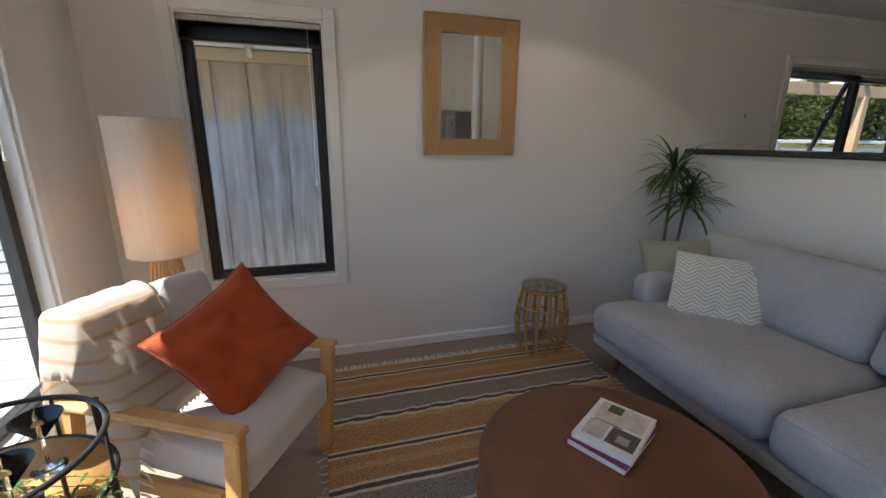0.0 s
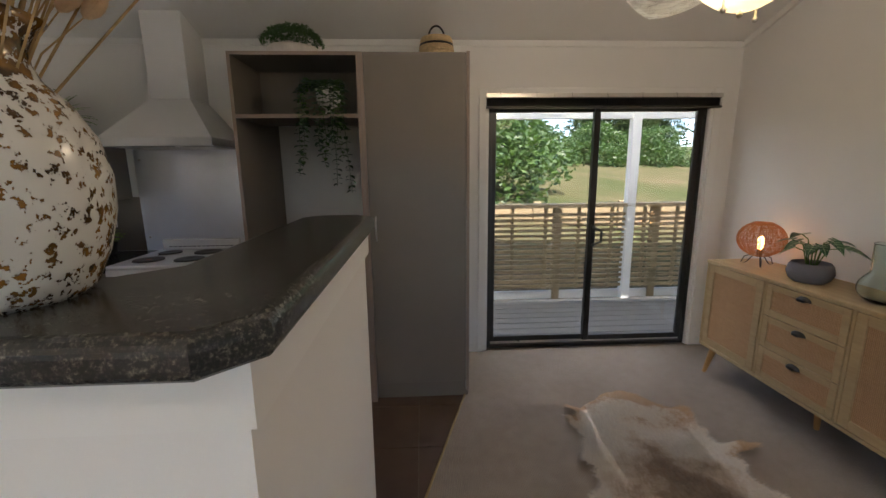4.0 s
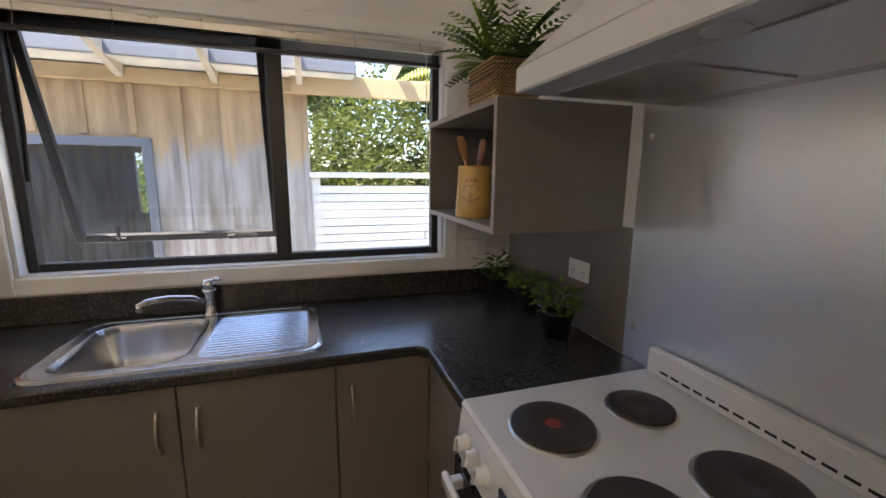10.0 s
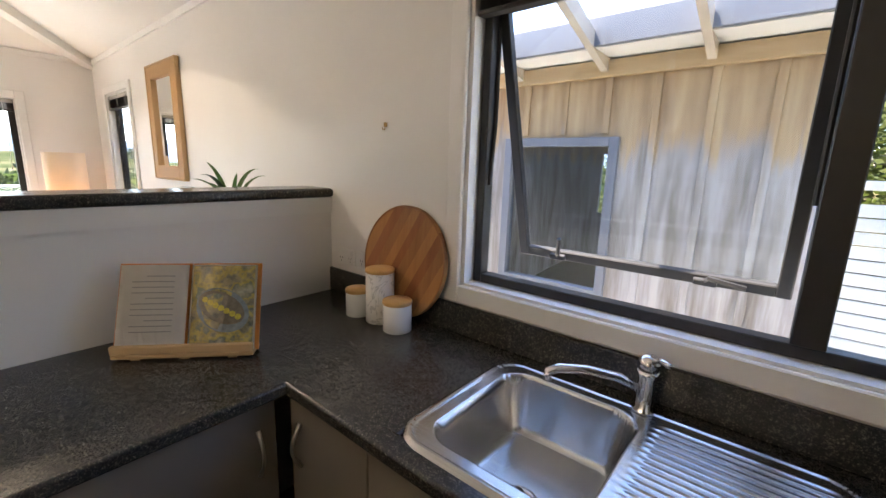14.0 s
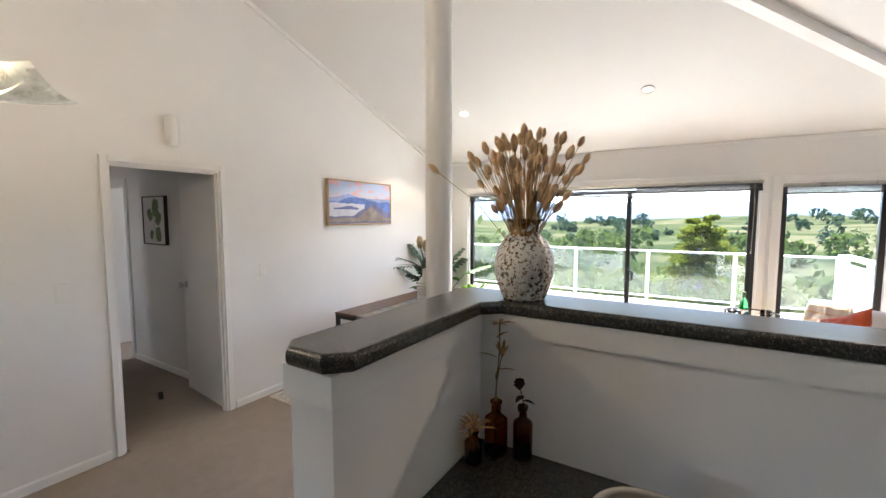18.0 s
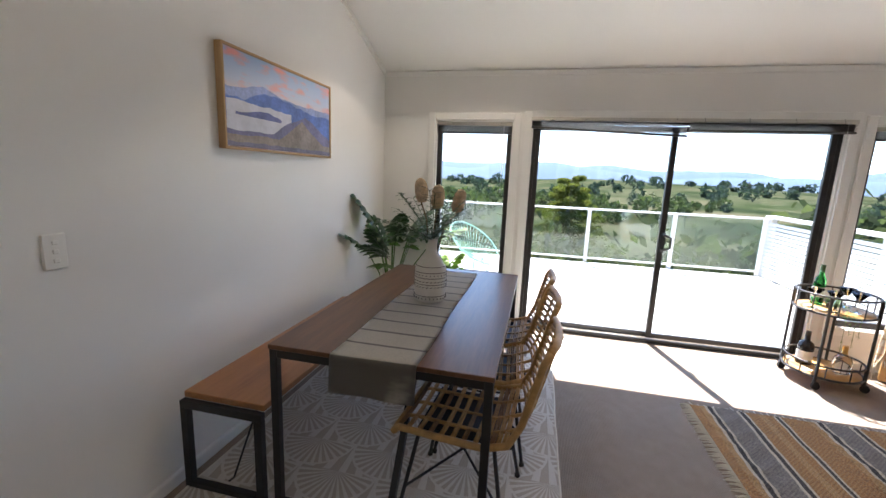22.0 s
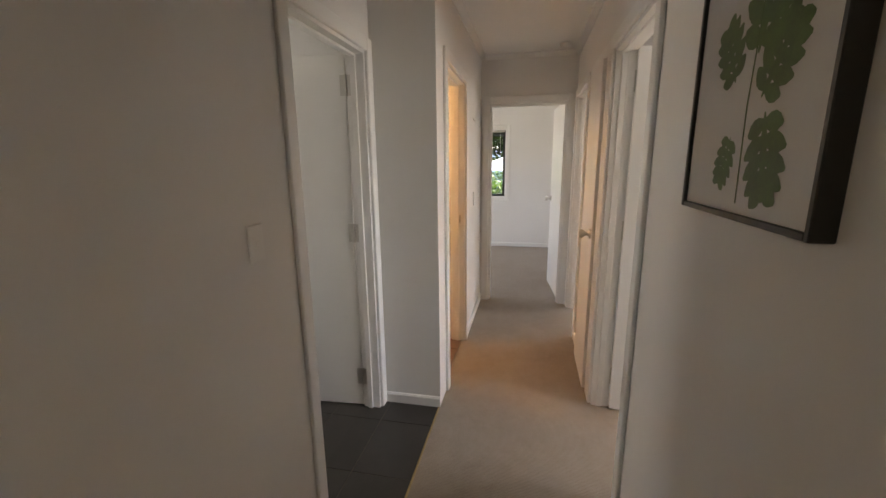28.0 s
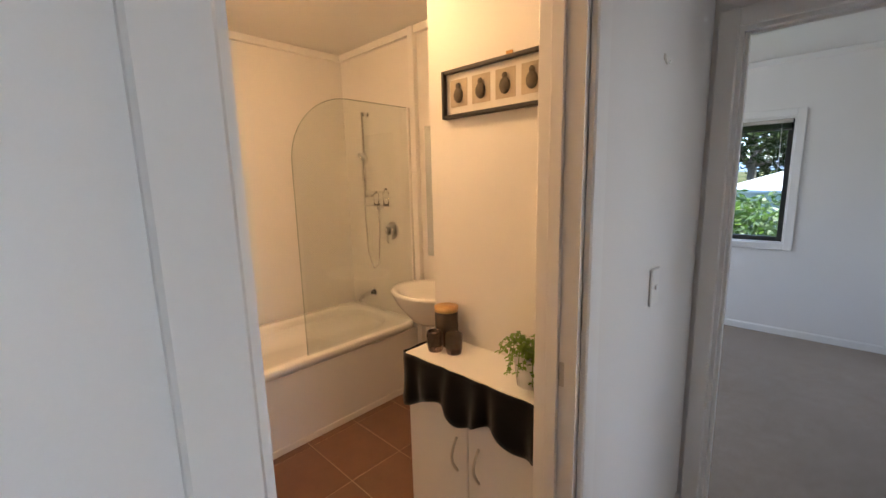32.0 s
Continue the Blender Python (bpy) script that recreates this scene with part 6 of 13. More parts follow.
# striped rug
RX0, RX1, RY0, RY1 = -0.06, 1.60, -0.10, 2.36
def rug_weave():
    m = material("striped_jute_rug", (0.5, 0.4, 0.28), 0.95, 0, 0.1)
    t = nd(m, "ShaderNodeTexCoord")
    sep = nd(m, "ShaderNodeSeparateXYZ")
    wire(m, t.outputs["Object"], sep.inputs[0])
    wob = noise_of(m, coords(m), 6, 2)
    add = nd(m, "ShaderNodeMath")
    add.operation = "MULTIPLY_ADD"
    add.inputs[1].default_value = 0.02
    wire(m, wob, add.inputs[0])
    wire(m, sep.outputs["Y"], add.inputs[2])
    fr = nd(m, "ShaderNodeMath")
    fr.operation = "DIVIDE"
    fr.inputs[1].default_value = 0.62
    wire(m, add.outputs[0], fr.inputs[0])
    fc = nd(m, "ShaderNodeMath")
    fc.operation = "FRACT"
    wire(m, fr.outputs[0], fc.inputs[0])
    tan, tan2, gry, blk, wht = (0.45, 0.235, 0.075), (0.52, 0.32, 0.13), (0.24, 0.225, 0.21), (0.03, 0.03, 0.035), (0.68, 0.62, 0.52)
    r = nd(m, "ShaderNodeValToRGB")
    r.color_ramp.interpolation = "CONSTANT"
    stops = [(0.0, tan), (0.10, tan2), (0.16, wht), (0.185, blk), (0.225, wht), (0.25, gry), (0.46, wht), (0.485, blk), (0.525, wht), (0.55, tan), (0.66, tan2), (0.72, tan), (0.80, wht), (0.82, blk), (0.85, wht), (0.87, tan)]
    els = r.color_ramp.elements
    while len(els) < len(stops):
        els.new(0.5)
    for e_, (at, c) in zip(els, stops):
        e_.position, e_.color = at, (*c, 1)
    wire(m, fc.outputs[0], r.inputs["Fac"])
    v = coords(m)
    ch = nd(m, "ShaderNodeTexChecker", Scale=90.0)
    wire(m, v, ch.inputs["Vector"])
    n1 = noise_of(m, v, 110, 4, 0.8)
    c = mixc(m, 0.60, r.outputs["Color"], ramp(m, n1, (0.38, (0.08, 0.07, 0.06)), (0.62, (0.78, 0.70, 0.60))), "OVERLAY")
    c = mixc(m, 0.18, c, ramp(m, ch.outputs["Fac"], (0.0, (0.25, 0.22, 0.19)), (1.0, (0.62, 0.54, 0.44))))
    wire(m, c, bsdf(m).inputs["Base Color"])
    bump(m, mixc(m, 0.5, ch.outputs["Fac"], n1), 0.9, 0.005)
    return m
M_RUG = rug_weave()
rug = thing("striped_rug", "jute rug with tan, black and white stripes and fringed ends", "rug", x=RX0, y=RY0)
bm = bmesh.new()
RW, RL = RX1 - RX0, RY1 - RY0
def rug_fn(u, v):
    x, y = u * RW, v * RL
    ex = 0.012 * noise.noise(Vector((0, y * 4, 3)))
    k = 0.5 + 0.5 * math.sin(y / 0.62 * 2 * math.pi)
    z = 0.010 + 0.004 * noise.noise(Vector((x * 3, y * 3, 0))) + 0.004 * abs(noise.noise(Vector((x * 30, y * 40, 1)))) * (k > 0.4)
    z += 0.007 * max(0, math.sin((x * 7 + 2 * abs(((y * 3.2) % 1) - 0.5)) * 6.28)) * (k > 0.72)
    return (x + ex, y, z)
grid(bm, 90, 150, rug_fn)
part("weave", bm, M_RUG, rug, "", True)
bm = bmesh.new()
for e_ in range(2):
    for i in range(150):
        x = RW * (i + 0.5) / 150
        y = RL if e_ else 0.0
        d = 1 if e_ else -1
        dx = rnd(-0.015, 0.015)
        tube(bm, [(x, y, 0.010), (x + dx * 0.5, y + d * 0.03, 0.011), (x + dx, y + d * rnd(0.055, 0.075), 0.004)], 0.0032, 4, radii=[0.004, 0.0035, 0.002])
for sx in (0, 1):
    for i in range(60):
        y = RL * (i + 0.5) / 60
        x, d = (RW, 1) if sx else (0.0, -1)
        tube(bm, [(x, y, 0.010), (x + d * 0.012, y + rnd(-0.01, 0.01), 0.009), (x + d * rnd(0.015, 0.05), y + rnd(-0.015, 0.015), 0.003)], 0.003, 4)
tagged(part("fringe", bm, M_IVORY, rug, "cream knotted fringe"), kind="stuff")

# ---- dining end ----
# round column under the ridge
bm = bmesh.new()
lathe(bm, [(0.070, 0.0), (0.070, ZR - 0.06)], 40, 2.172, -0.598, 0.0)
structure("column", bm, M_TRIM, "round white painted column from floor to ridge", "column", True)
bm = bmesh.new()
tube(bm, [(2.172 + 0.072 * math.cos(2 * math.pi * i / 40), -0.598 + 0.072 * math.sin(2 * math.pi * i / 40), 0.012) for i in range(40)], 0.008, 6, True)
structure("trim_column", bm, M_TRIM, "thin ring at the column's foot", "trim", True)

TX0, TX1, TY0, TY1, TZ = -0.17, 1.425, -2.19, -1.285, 0.757
def table_top_mat(name, l, d, ax):
    m = wood(name, l, d, ax, 0.36, 0.9)
    bsdf(m).inputs["Specular IOR Level"].default_value = 0.6
    return m
M_TABLE = table_top_mat("rustic_brown_tabletop", (0.20, 0.092, 0.038), (0.075, 0.033, 0.016), "x")
M_BENCH = table_top_mat("orange_brown_bench_top", (0.42, 0.19, 0.065), (0.24, 0.095, 0.03), "x")
tab = thing("dining_table", "rustic brown dining table on a black square-tube steel frame", "table")
bm = bmesh.new()
box(bm, TX0, TY0, TZ - 0.02, TX1, TY1, TZ, 0.002)
part("tabletop", bm, M_TABLE, tab)
q = 0.016
for x in (TX0 + 0.02, TX1 - 0.02):
    for y in (TY0 + 0.02, TY1 - 0.02):
        bm = bmesh.new()
        box(bm, x - q, y - q, 0.014, x + q, y + q, TZ - 0.021, 0.002)
        part("leg", bm, M_STEELBLACK, tab)
    bm = bmesh.new()
    box(bm, x - q, TY0 + 0.036, 0.014, x + q, TY1 - 0.036, 0.014 + 2 * q, 0.002)
    part("foot_rail", bm, M_STEELBLACK, tab)
    bm = bmesh.new()
    box(bm, x - q, TY0 + 0.036, TZ - 0.055, x + q, TY1 - 0.036, TZ - 0.0215, 0.002)
    part("end_rail", bm, M_STEELBLACK, tab)
    s = 1 if x < 0.5 else -1
    for yy in ((TY0 + TY1) / 2 + 0.06,):
        bm = bmesh.new()
        p, e_ = Vector((x, yy, 0.04)), Vector((x + s * 0.42, yy, TZ - 0.05))
        d = (e_ - p).normalized()
        w_ = Vector((0, 0.014, 0))
        n_ = d.cross(Vector((0, 1, 0))) * 0.014
        a, b = [bm.verts.new(p + k) for k in (w_ + n_, -w_ + n_, -w_ - n_, w_ - n_)], [bm.verts.new(e_ + k) for k in (w_ + n_, -w_ + n_, -w_ - n_, w_ - n_)]
        for i in range(4):
            bm.faces.new((a[i], a[(i + 1) % 4], b[(i + 1) % 4], b[i]))
        part("brace", bm, M_STEELBLACK, tab)
for y in (TY0 + 0.02, TY1 - 0.02):
    bm = bmesh.new()
    box(bm, TX0 + 0.036, y - q, TZ - 0.055, TX1 - 0.036, y + q, TZ - 0.0215, 0.002)
    part("side_rail", bm, M_STEELBLACK, tab)

ben = thing("dining_bench", "orange-brown timber bench on black steel end frames", "bench")
BX0, BX1, BY0, BY1, BZ = -0.135, 1.405, -2.645, -2.24, 0.462
bm = bmesh.new()
box(bm, BX0 + 0.012, BY0, BZ - 0.03, BX1 - 0.012, BY1, BZ, 0.003)
part("seat", bm, M_BENCH, ben)
for x in (BX0, BX1):
    for z0, z1, y0, y1 in ((0.0, 0.036, BY0, BY1), (BZ - 0.066, BZ - 0.031, BY0, BY1), (0.036, BZ - 0.066, BY0, BY0 + 0.036), (0.036, BZ - 0.066, BY1 - 0.036, BY1)):
        bm = bmesh.new()
        box(bm, x - 0.016, y0, z0, x + 0.016, y1, z1, 0.002)
        part("end_frame", bm, M_STEELBLACK, ben)
    s = 1 if x < 0.5 else -1
    bm = bmesh.new()
    tube(bm, [(x + s * 0.02, (BY0 + BY1) / 2, 0.05), (x + s * 0.05, (BY0 + BY1) / 2, 0.045), (x + s * 0.32, (BY0 + BY1) / 2, BZ - 0.04)], 0.005, 6)
    part("brace", bm, M_STEELBLACK, ben)

# rattan dining chairs
dc = thing("dining_chair", "woven rattan dining chair on thin black steel legs", "chair", "chairs at the table", x=1.15, y=-1.42, rz=0)
def chair_curve(k):
    """Profile from the seat's front over its back: y away from the table, z up."""
    pts = [(-0.24, 0.425), (-0.22, 0.45), (-0.05, 0.445), (0.12, 0.44), (0.21, 0.47), (0.255, 0.56), (0.285, 0.68), (0.315, 0.80), (0.335, 0.835)]
    f = k * (len(pts) - 1)
    i = min(int(f), len(pts) - 2)
    f -= i
    return Vector(pts[i]).lerp(Vector(pts[i + 1]), f)
def half_w(k):
    return 0.235 - 0.02 * abs(k - 0.25) - 0.05 * max(0, k - 0.75) * 4 * (k > 0.75) * 0.6
for k in range(30):
    f = 0.02 + 0.96 * k / 29
    c, w_ = chair_curve(f), half_w(f)
    dip = 0.018 if f < 0.5 else 0.035
    bm = bmesh.new()
    ax = Vector((0, 0, -1)) if f < 0.5 else Vector((0, 1, 0))
    for off in (-0.005, 0.005):
        tube(bm, [Vector((w_ * u, c[0], c[1])) + ax * dip * (1 - u * u) + (Vector((0, off, 0)) if f < 0.5 else Vector((0, 0, off))) for u in (-1, -0.6, -0.2, 0.2, 0.6, 1)], 0.0052, 5)
    part("cane", bm, M_RATTAN if k % 3 else M_RATTANDK, dc, "", True)
for u in (-0.5, 0.0, 0.5):
    bm = bmesh.new()
    tube(bm, [Vector((half_w(f / 20) * u, chair_curve(f / 20)[0], chair_curve(f / 20)[1])) + (Vector((0, 0, -1)) if f < 10 else Vector((0, 1, 0))) * (0.018 if f < 10 else 0.035) * (1 - u * u) for f in range(21)], 0.008, 6)
    part("rib", bm, M_RATTAN, dc, "", True)
for s in (-1, 1):
    bm = bmesh.new()
    tube(bm, [(s * half_w(f / 24), chair_curve(f / 24)[0], chair_curve(f / 24)[1]) for f in range(25)], 0.014, 8)
    part("side_rail", bm, M_RATTAN, dc, "", True)
for k in (0.0, 1.0):
    bm = bmesh.new()
    c = chair_curve(k)
    tube(bm, [(half_w(k) * u, c[0] + (0.02 * (1 - u * u) if k else 0), c[1]) for u in (-1, -0.5, 0, 0.5, 1)], 0.014, 8)
    part("edge_rail", bm, M_RATTAN, dc, "", True)
for x, y in ((-1, -1), (1, -1), (-1, 1), (1, 1)):
    bm = bmesh.new()
    tube(bm, [(x * 0.16, y * 0.15, 0.425), (x * 0.225, y * 0.225, 0.012)], 0.0085, 8)
    leg = part("leg", bm, M_STEELBLACK, dc)
    bm = bmesh.new()
    rod(bm, (x * 0.2255, y * 0.2255, 0.0), (x * 0.2235, y * 0.2235, 0.014), 0.013, n=10)
    part("rubber_foot", bm, M_RUBBER, leg)
bm = bmesh.new()
tube(bm, [(-0.2, -0.2, 0.16), (0.0, 0.0, 0.25), (0.2, 0.2, 0.16)], 0.006, 6)
tube(bm, [(-0.2, 0.2, 0.16), (0.0, 0.0, 0.252), (0.2, -0.2, 0.16)], 0.006, 6)
part("cross_brace", bm, M_STEELBLACK, dc)
bm = bmesh.new()
box(bm, -0.17, -0.16, 0.415, 0.17, 0.16, 0.425)
part("seat_frame", bm, M_STEELBLACK, dc)
copy_thing(dc, pose(0.65, -1.40, 0.012, 0, 0, 3))
copy_thing(dc, pose(0.17, -1.41, 0.012, 0, 0, -2))
dc.matrix_basis = pose(1.15, -1.42, 0.012, 0, 0, -4)

# fan-patterned rug
def fan_rug():
    m = material("fan_pattern_rug", (0.6, 0.54, 0.45), 0.95, 0, 0.1)
    t = nd(m, "ShaderNodeTexCoord")
    sep = nd(m, "ShaderNodeSeparateXYZ")
    wire(m, t.outputs["Object"], sep.inputs[0])
    def op(kind, a, b=None, c=None):
        n = nd(m, "ShaderNodeMath")
        n.operation = kind
        for i, v in enumerate((a, b, c)):
            if v is None:
                continue
            if isinstance(v, (int, float)):
                n.inputs[i].default_value = v
            else:
                wire(m, v, n.inputs[i])
        return n.outputs[0]
    W, H = 0.40, 0.20
    def fan(row_shift):
        yy = op("DIVIDE", sep.outputs["X"], H)
        row = op("FLOOR", op("ADD", yy, row_shift))
        fy = op("FRACT", op("ADD", yy, row_shift))
        off = op("MULTIPLY", op("FLOORED_MODULO", row, 2.0), 0.5)
        fx = op("SUBTRACT", op("FRACT", op("ADD", op("DIVIDE", sep.outputs["Y"], W), off)), 0.5)
        ax, ay = op("MULTIPLY", fx, W), op("MULTIPLY", fy, H)
        r = op("SQRT", op("ADD", op("MULTIPLY", ax, ax), op("MULTIPLY", ay, ay)))
        ang = op("ARCTAN2", ay, ax)
        st = op("GREATER_THAN", op("SINE", op("MULTIPLY", ang, 30.0)), 0.15)
        inside = op("LESS_THAN", r, W * 0.47)
        rim = op("LESS_THAN", op("ABSOLUTE", op("SUBTRACT", r, W * 0.485)), 0.006)
        return op("MAXIMUM", op("MULTIPLY", st, inside), rim), inside
    s1, in1 = fan(0.0)
    yy = op("DIVIDE", sep.outputs["X"], H)
    # the row behind shows where the front fan is not
    row = op("SUBTRACT", op("FLOOR", yy), 1.0)
    off = op("MULTIPLY", op("FLOORED_MODULO", row, 2.0), 0.5)
    fx = op("SUBTRACT", op("FRACT", op("ADD", op("DIVIDE", sep.outputs["Y"], W), off)), 0.5)
    ax, ay = op("MULTIPLY", fx, W), op("MULTIPLY", op("ADD", op("FRACT", yy), 1.0), H)
    r = op("SQRT", op("ADD", op("MULTIPLY", ax, ax), op("MULTIPLY", ay, ay)))
    st = op("GREATER_THAN", op("SINE", op("MULTIPLY", op("ARCTAN2", ay, ax), 30.0)), 0.15)
    s2 = op("MULTIPLY", st, op("SUBTRACT", 1.0, in1))
    f = op("MAXIMUM", s1, s2)
    v = coords(m)
    n1 = noise_of(m, v, 240, 3, 0.7)
    f = op("MULTIPLY", f, op("ADD", op("MULTIPLY", n1, 0.5), 0.6))
    c = mixc(m, f, (0.47, 0.41, 0.34), (0.74, 0.71, 0.66))
    c = mixc(m, 0.2, c, ramp(m, n1, (0.3, (0.3, 0.26, 0.21)), (0.7, (0.75, 0.7, 0.62))))
    wire(m, c, bsdf(m).inputs["Base Color"])
    bump(m, mixc(m, 0.4, n1, f), 0.7, 0.003)
    return m
M_FAN = fan_rug()
rg2 = thing("fan_rug", "beige rug with white fan pattern under the table", "rug", x=-0.45, y=-2.63)
bm = bmesh.new()
def rug2(u, v):
    x, y = 2.25 * u, 1.65 * v
    return (x + 0.006 * noise.noise(Vector((y * 3, 0, 0))), y + 0.006 * noise.noise(Vector((x * 3, 2, 0))), 0.010 + 0.0025 * noise.noise(Vector((x * 2.5, y * 2.5, 0))))
grid(bm, 60, 44, rug2)
part("weave_relief", bm, M_FAN, rg2, "", True)
bm = bmesh.new()
pts = [rug2(k / 40, 0) for k in range(41)] + [rug2(1, k / 30) for k in range(1, 31)] + [rug2(1 - k / 40, 1) for k in range(1, 41)] + [rug2(0, 1 - k / 30) for k in range(1, 30)]
tube(bm, [(p[0], p[1], 0.006) for p in pts], 0.006, 6, True)
part("binding", bm, M_IVORY, rg2, "", True)
mat = thing("door_mat", "pale cotton mat inside the deck doors", "mat", x=-1.05, y=-1.18)
bm = bmesh.new()
grid(bm, 20, 26, lambda u, v: (0.66 * u, 1.03 * v, 0.007 + 0.002 * noise.noise(Vector((u * 5, v * 6, 0)))))
part("weave", bm, M_CREAM, mat, "", True)
bm = bmesh.new()
for i in range(60):
    y = 1.03 * (i + 0.5) / 60
    tube(bm, [(0.66, y, 0.007), (0.675, y + rnd(-0.006, 0.006), 0.006), (0.695, y + rnd(-0.008, 0.008), 0.003)], 0.0025, 4)
part("fringe", bm, M_IVORY, mat)

# runner with grey stripes, hanging over the table's end
def runner_mat():
    m = woven("cream_runner", (0.80, 0.76, 0.68), 900, 0.95, 0.15, 0.5)
    old = bsdf(m).inputs["Base Color"].links[0].from_socket
    w_ = nd(m, "ShaderNodeTexWave", Scale=2.3, Distortion=0.5)
    w_.inputs["Detail"].default_value = 3.0
    w_.inputs["Detail Scale"].default_value = 6.0
    wire(m, coords(m, (1, 0.25, 0.7), (0, radians(0), 0)), w_.inputs["Vector"])
    f = ramp(m, w_.outputs["Fac"], (0.955, (0, 0, 0)), (0.985, (1, 1, 1)))
    wire(m, mixc(m, f, old, (0.24, 0.225, 0.21)), bsdf(m).inputs["Base Color"])
    tl, mx = nd(m, "ShaderNodeBsdfTranslucent"), nd(m, "ShaderNodeMixShader")
    tl.inputs["Color"].default_value = (0.74, 0.70, 0.62, 1)
    mx.inputs[0].default_value = 0.08
    wire(m, bsdf(m).outputs[0], mx.inputs[1])
    wire(m, tl.outputs[0], mx.inputs[2])
    wire(m, mx.outputs[0], m.node_tree.nodes["Material Output"].inputs["Surface"])
    return m
run = thing("table_runner", "cream woven runner with thin dark stripes on the table", "table runner")
bm = bmesh.new()
RY0, RY1 = -1.915, -1.57
def runner_fn(u, v):
    s = u * 1.665
    y = RY0 + (RY1 - RY0) * v + 0.004 * math.sin(s * 6)
    top = 1.50
    if s < top:
        return (TX0 + 0.10 + s * (TX1 - TX0 - 0.10) / top, y, TZ + 0.0035 + 0.0015 * noise.noise(Vector((s * 6, y * 9, 0))))
    d = s - top
    a = min(1, d / 0.025) * math.pi / 2
    return (TX1 + 0.012 * math.sin(a) + 0.006 * math.sin(v * 9 + 1) * d * 5, y, TZ + 0.0035 - 0.012 * (1 - math.cos(a)) - max(0, d - 0.02))
grid(bm, 120, 16, runner_fn)
bmesh.ops.solidify(bm, geom=bm.faces[:], thickness=0.003)
part("cloth", bm, runner_mat(), run, "", True)

# vase of proteas
vz = thing("bottle_vase", "white ceramic bottle vase with dark banded patterns", "vase", x=0.63, y=-1.735, z=TZ + 0.006)
M_MATTE = mottled("matte_white_clay", (0.76, 0.73, 0.68), 0.75, 0.04, 8, 200, 0.2)
M_INK = mottled("brown_black_glaze", (0.07, 0.055, 0.045), 0.7, 0.1)
vprof = [(0.0, 0.0), (0.078, 0.0), (0.086, 0.008), (0.088, 0.16), (0.082, 0.19), (0.055, 0.235), (0.034, 0.262), (0.030, 0.29), (0.031, 0.33), (0.037, 0.345), (0.033, 0.345), (0.027, 0.33), (0.026, 0.28)]
bm = bmesh.new()
lathe(bm, vprof, 40)
part("body", bm, M_MATTE, vz, "", True)
for z, kind in ((0.022, "dots"), (0.036, "line"), (0.085, "dash"), (0.10, "line"), (0.115, "dash"), (0.135, "line"), (0.15, "dots"), (0.165, "line"), (0.195, "line")):
    bm = bmesh.new()
    r = 0.0885 if z < 0.17 else 0.0795
    if kind == "line":
        tube(bm, [(r * math.cos(2 * math.pi * i / 40), r * math.sin(2 * math.pi * i / 40), z) for i in range(40)], 0.0017, 4, True)
    else:
        for i in range(26):
            a = 2 * math.pi * i / 26
            rod(bm, (r * math.cos(a), r * math.sin(a), z - (0.004 if kind == "dots" else 0.003)), (r * math.cos(a + (0 if kind == "dots" else 0.12)), r * math.sin(a + (0 if kind == "dots" else 0.12)), z + (0.004 if kind == "dots" else -0.003 + 0.006)), 0.0022, n=4)
    part("painted_band", bm, M_INK, vz, "dark painted band")
flo = thing("flower_bouquet", "cream banksia heads with green foliage in the bottle vase", "flowers", x=0.63, y=-1.735, z=TZ + 0.30)
M_BANK = mottled("cream_banksia", (0.66, 0.50, 0.33), 0.9, 0.2, 40, 300, 0.6, dist=0.004)
for x, y, z, tx, ty in ((-0.01, -0.07, 0.30, -4, 8), (0.02, 0.03, 0.27, 5, -3), (-0.05, 0.13, 0.25, 2, -14)):
    bm = bmesh.new()
    tube(bm, [(0, 0, -0.15), (x * 0.5, y * 0.5, z * 0.5), (x, y, z - 0.06)], 0.004, 6)
    stem = part("stem", bm, M_STEM, flo)
    bm = bmesh.new()
    lathe(bm, [(0.0, -0.062), (0.022, -0.058), (0.034, -0.035), (0.037, 0.0), (0.034, 0.035), (0.024, 0.058), (0.010, 0.068), (0.0, 0.07)], 20)
    for v in bm.verts:
        v.co += v.co.normalized() * 0.002 * noise.noise(v.co * 180)
    moved(bm, Matrix.Translation((x, y, z)) @ Matrix.Rotation(radians(ty), 4, "X") @ Matrix.Rotation(radians(tx), 4, "Y"))
    part("flower_head", bm, M_BANK, stem, "cream banksia cone", True)
bm = bmesh.new()
for i in range(24):
    a, el = i * 2.4 + 0.3, rnd(0.1, 1.25)
    d = Vector((math.cos(a) * math.cos(el), math.sin(a) * math.cos(el), math.sin(el)))
    p = Vector((0, 0, 0.03))
    pts = [p.copy()]
    for k in range(9):
        p = p + d * 0.034
        d = (d + Vector((0, 0, -0.05))).normalized()
        pts.append(p.copy())
        for s in (-1, 1):
            sd = d.cross(Vector((0, 0, 1))).normalized() * s + d * 0.5 + Vector((0, 0, rnd(-0.2, 0.3)))
            oval_leaf(bm, p, sd, (0, 0, 1), rnd(0.035, 0.06), rnd(0.013, 0.02), 0.2, 3)
    tube(bm, pts, 0.0018, 4)
part("foliage", bm, M_LEAFDK, flo)


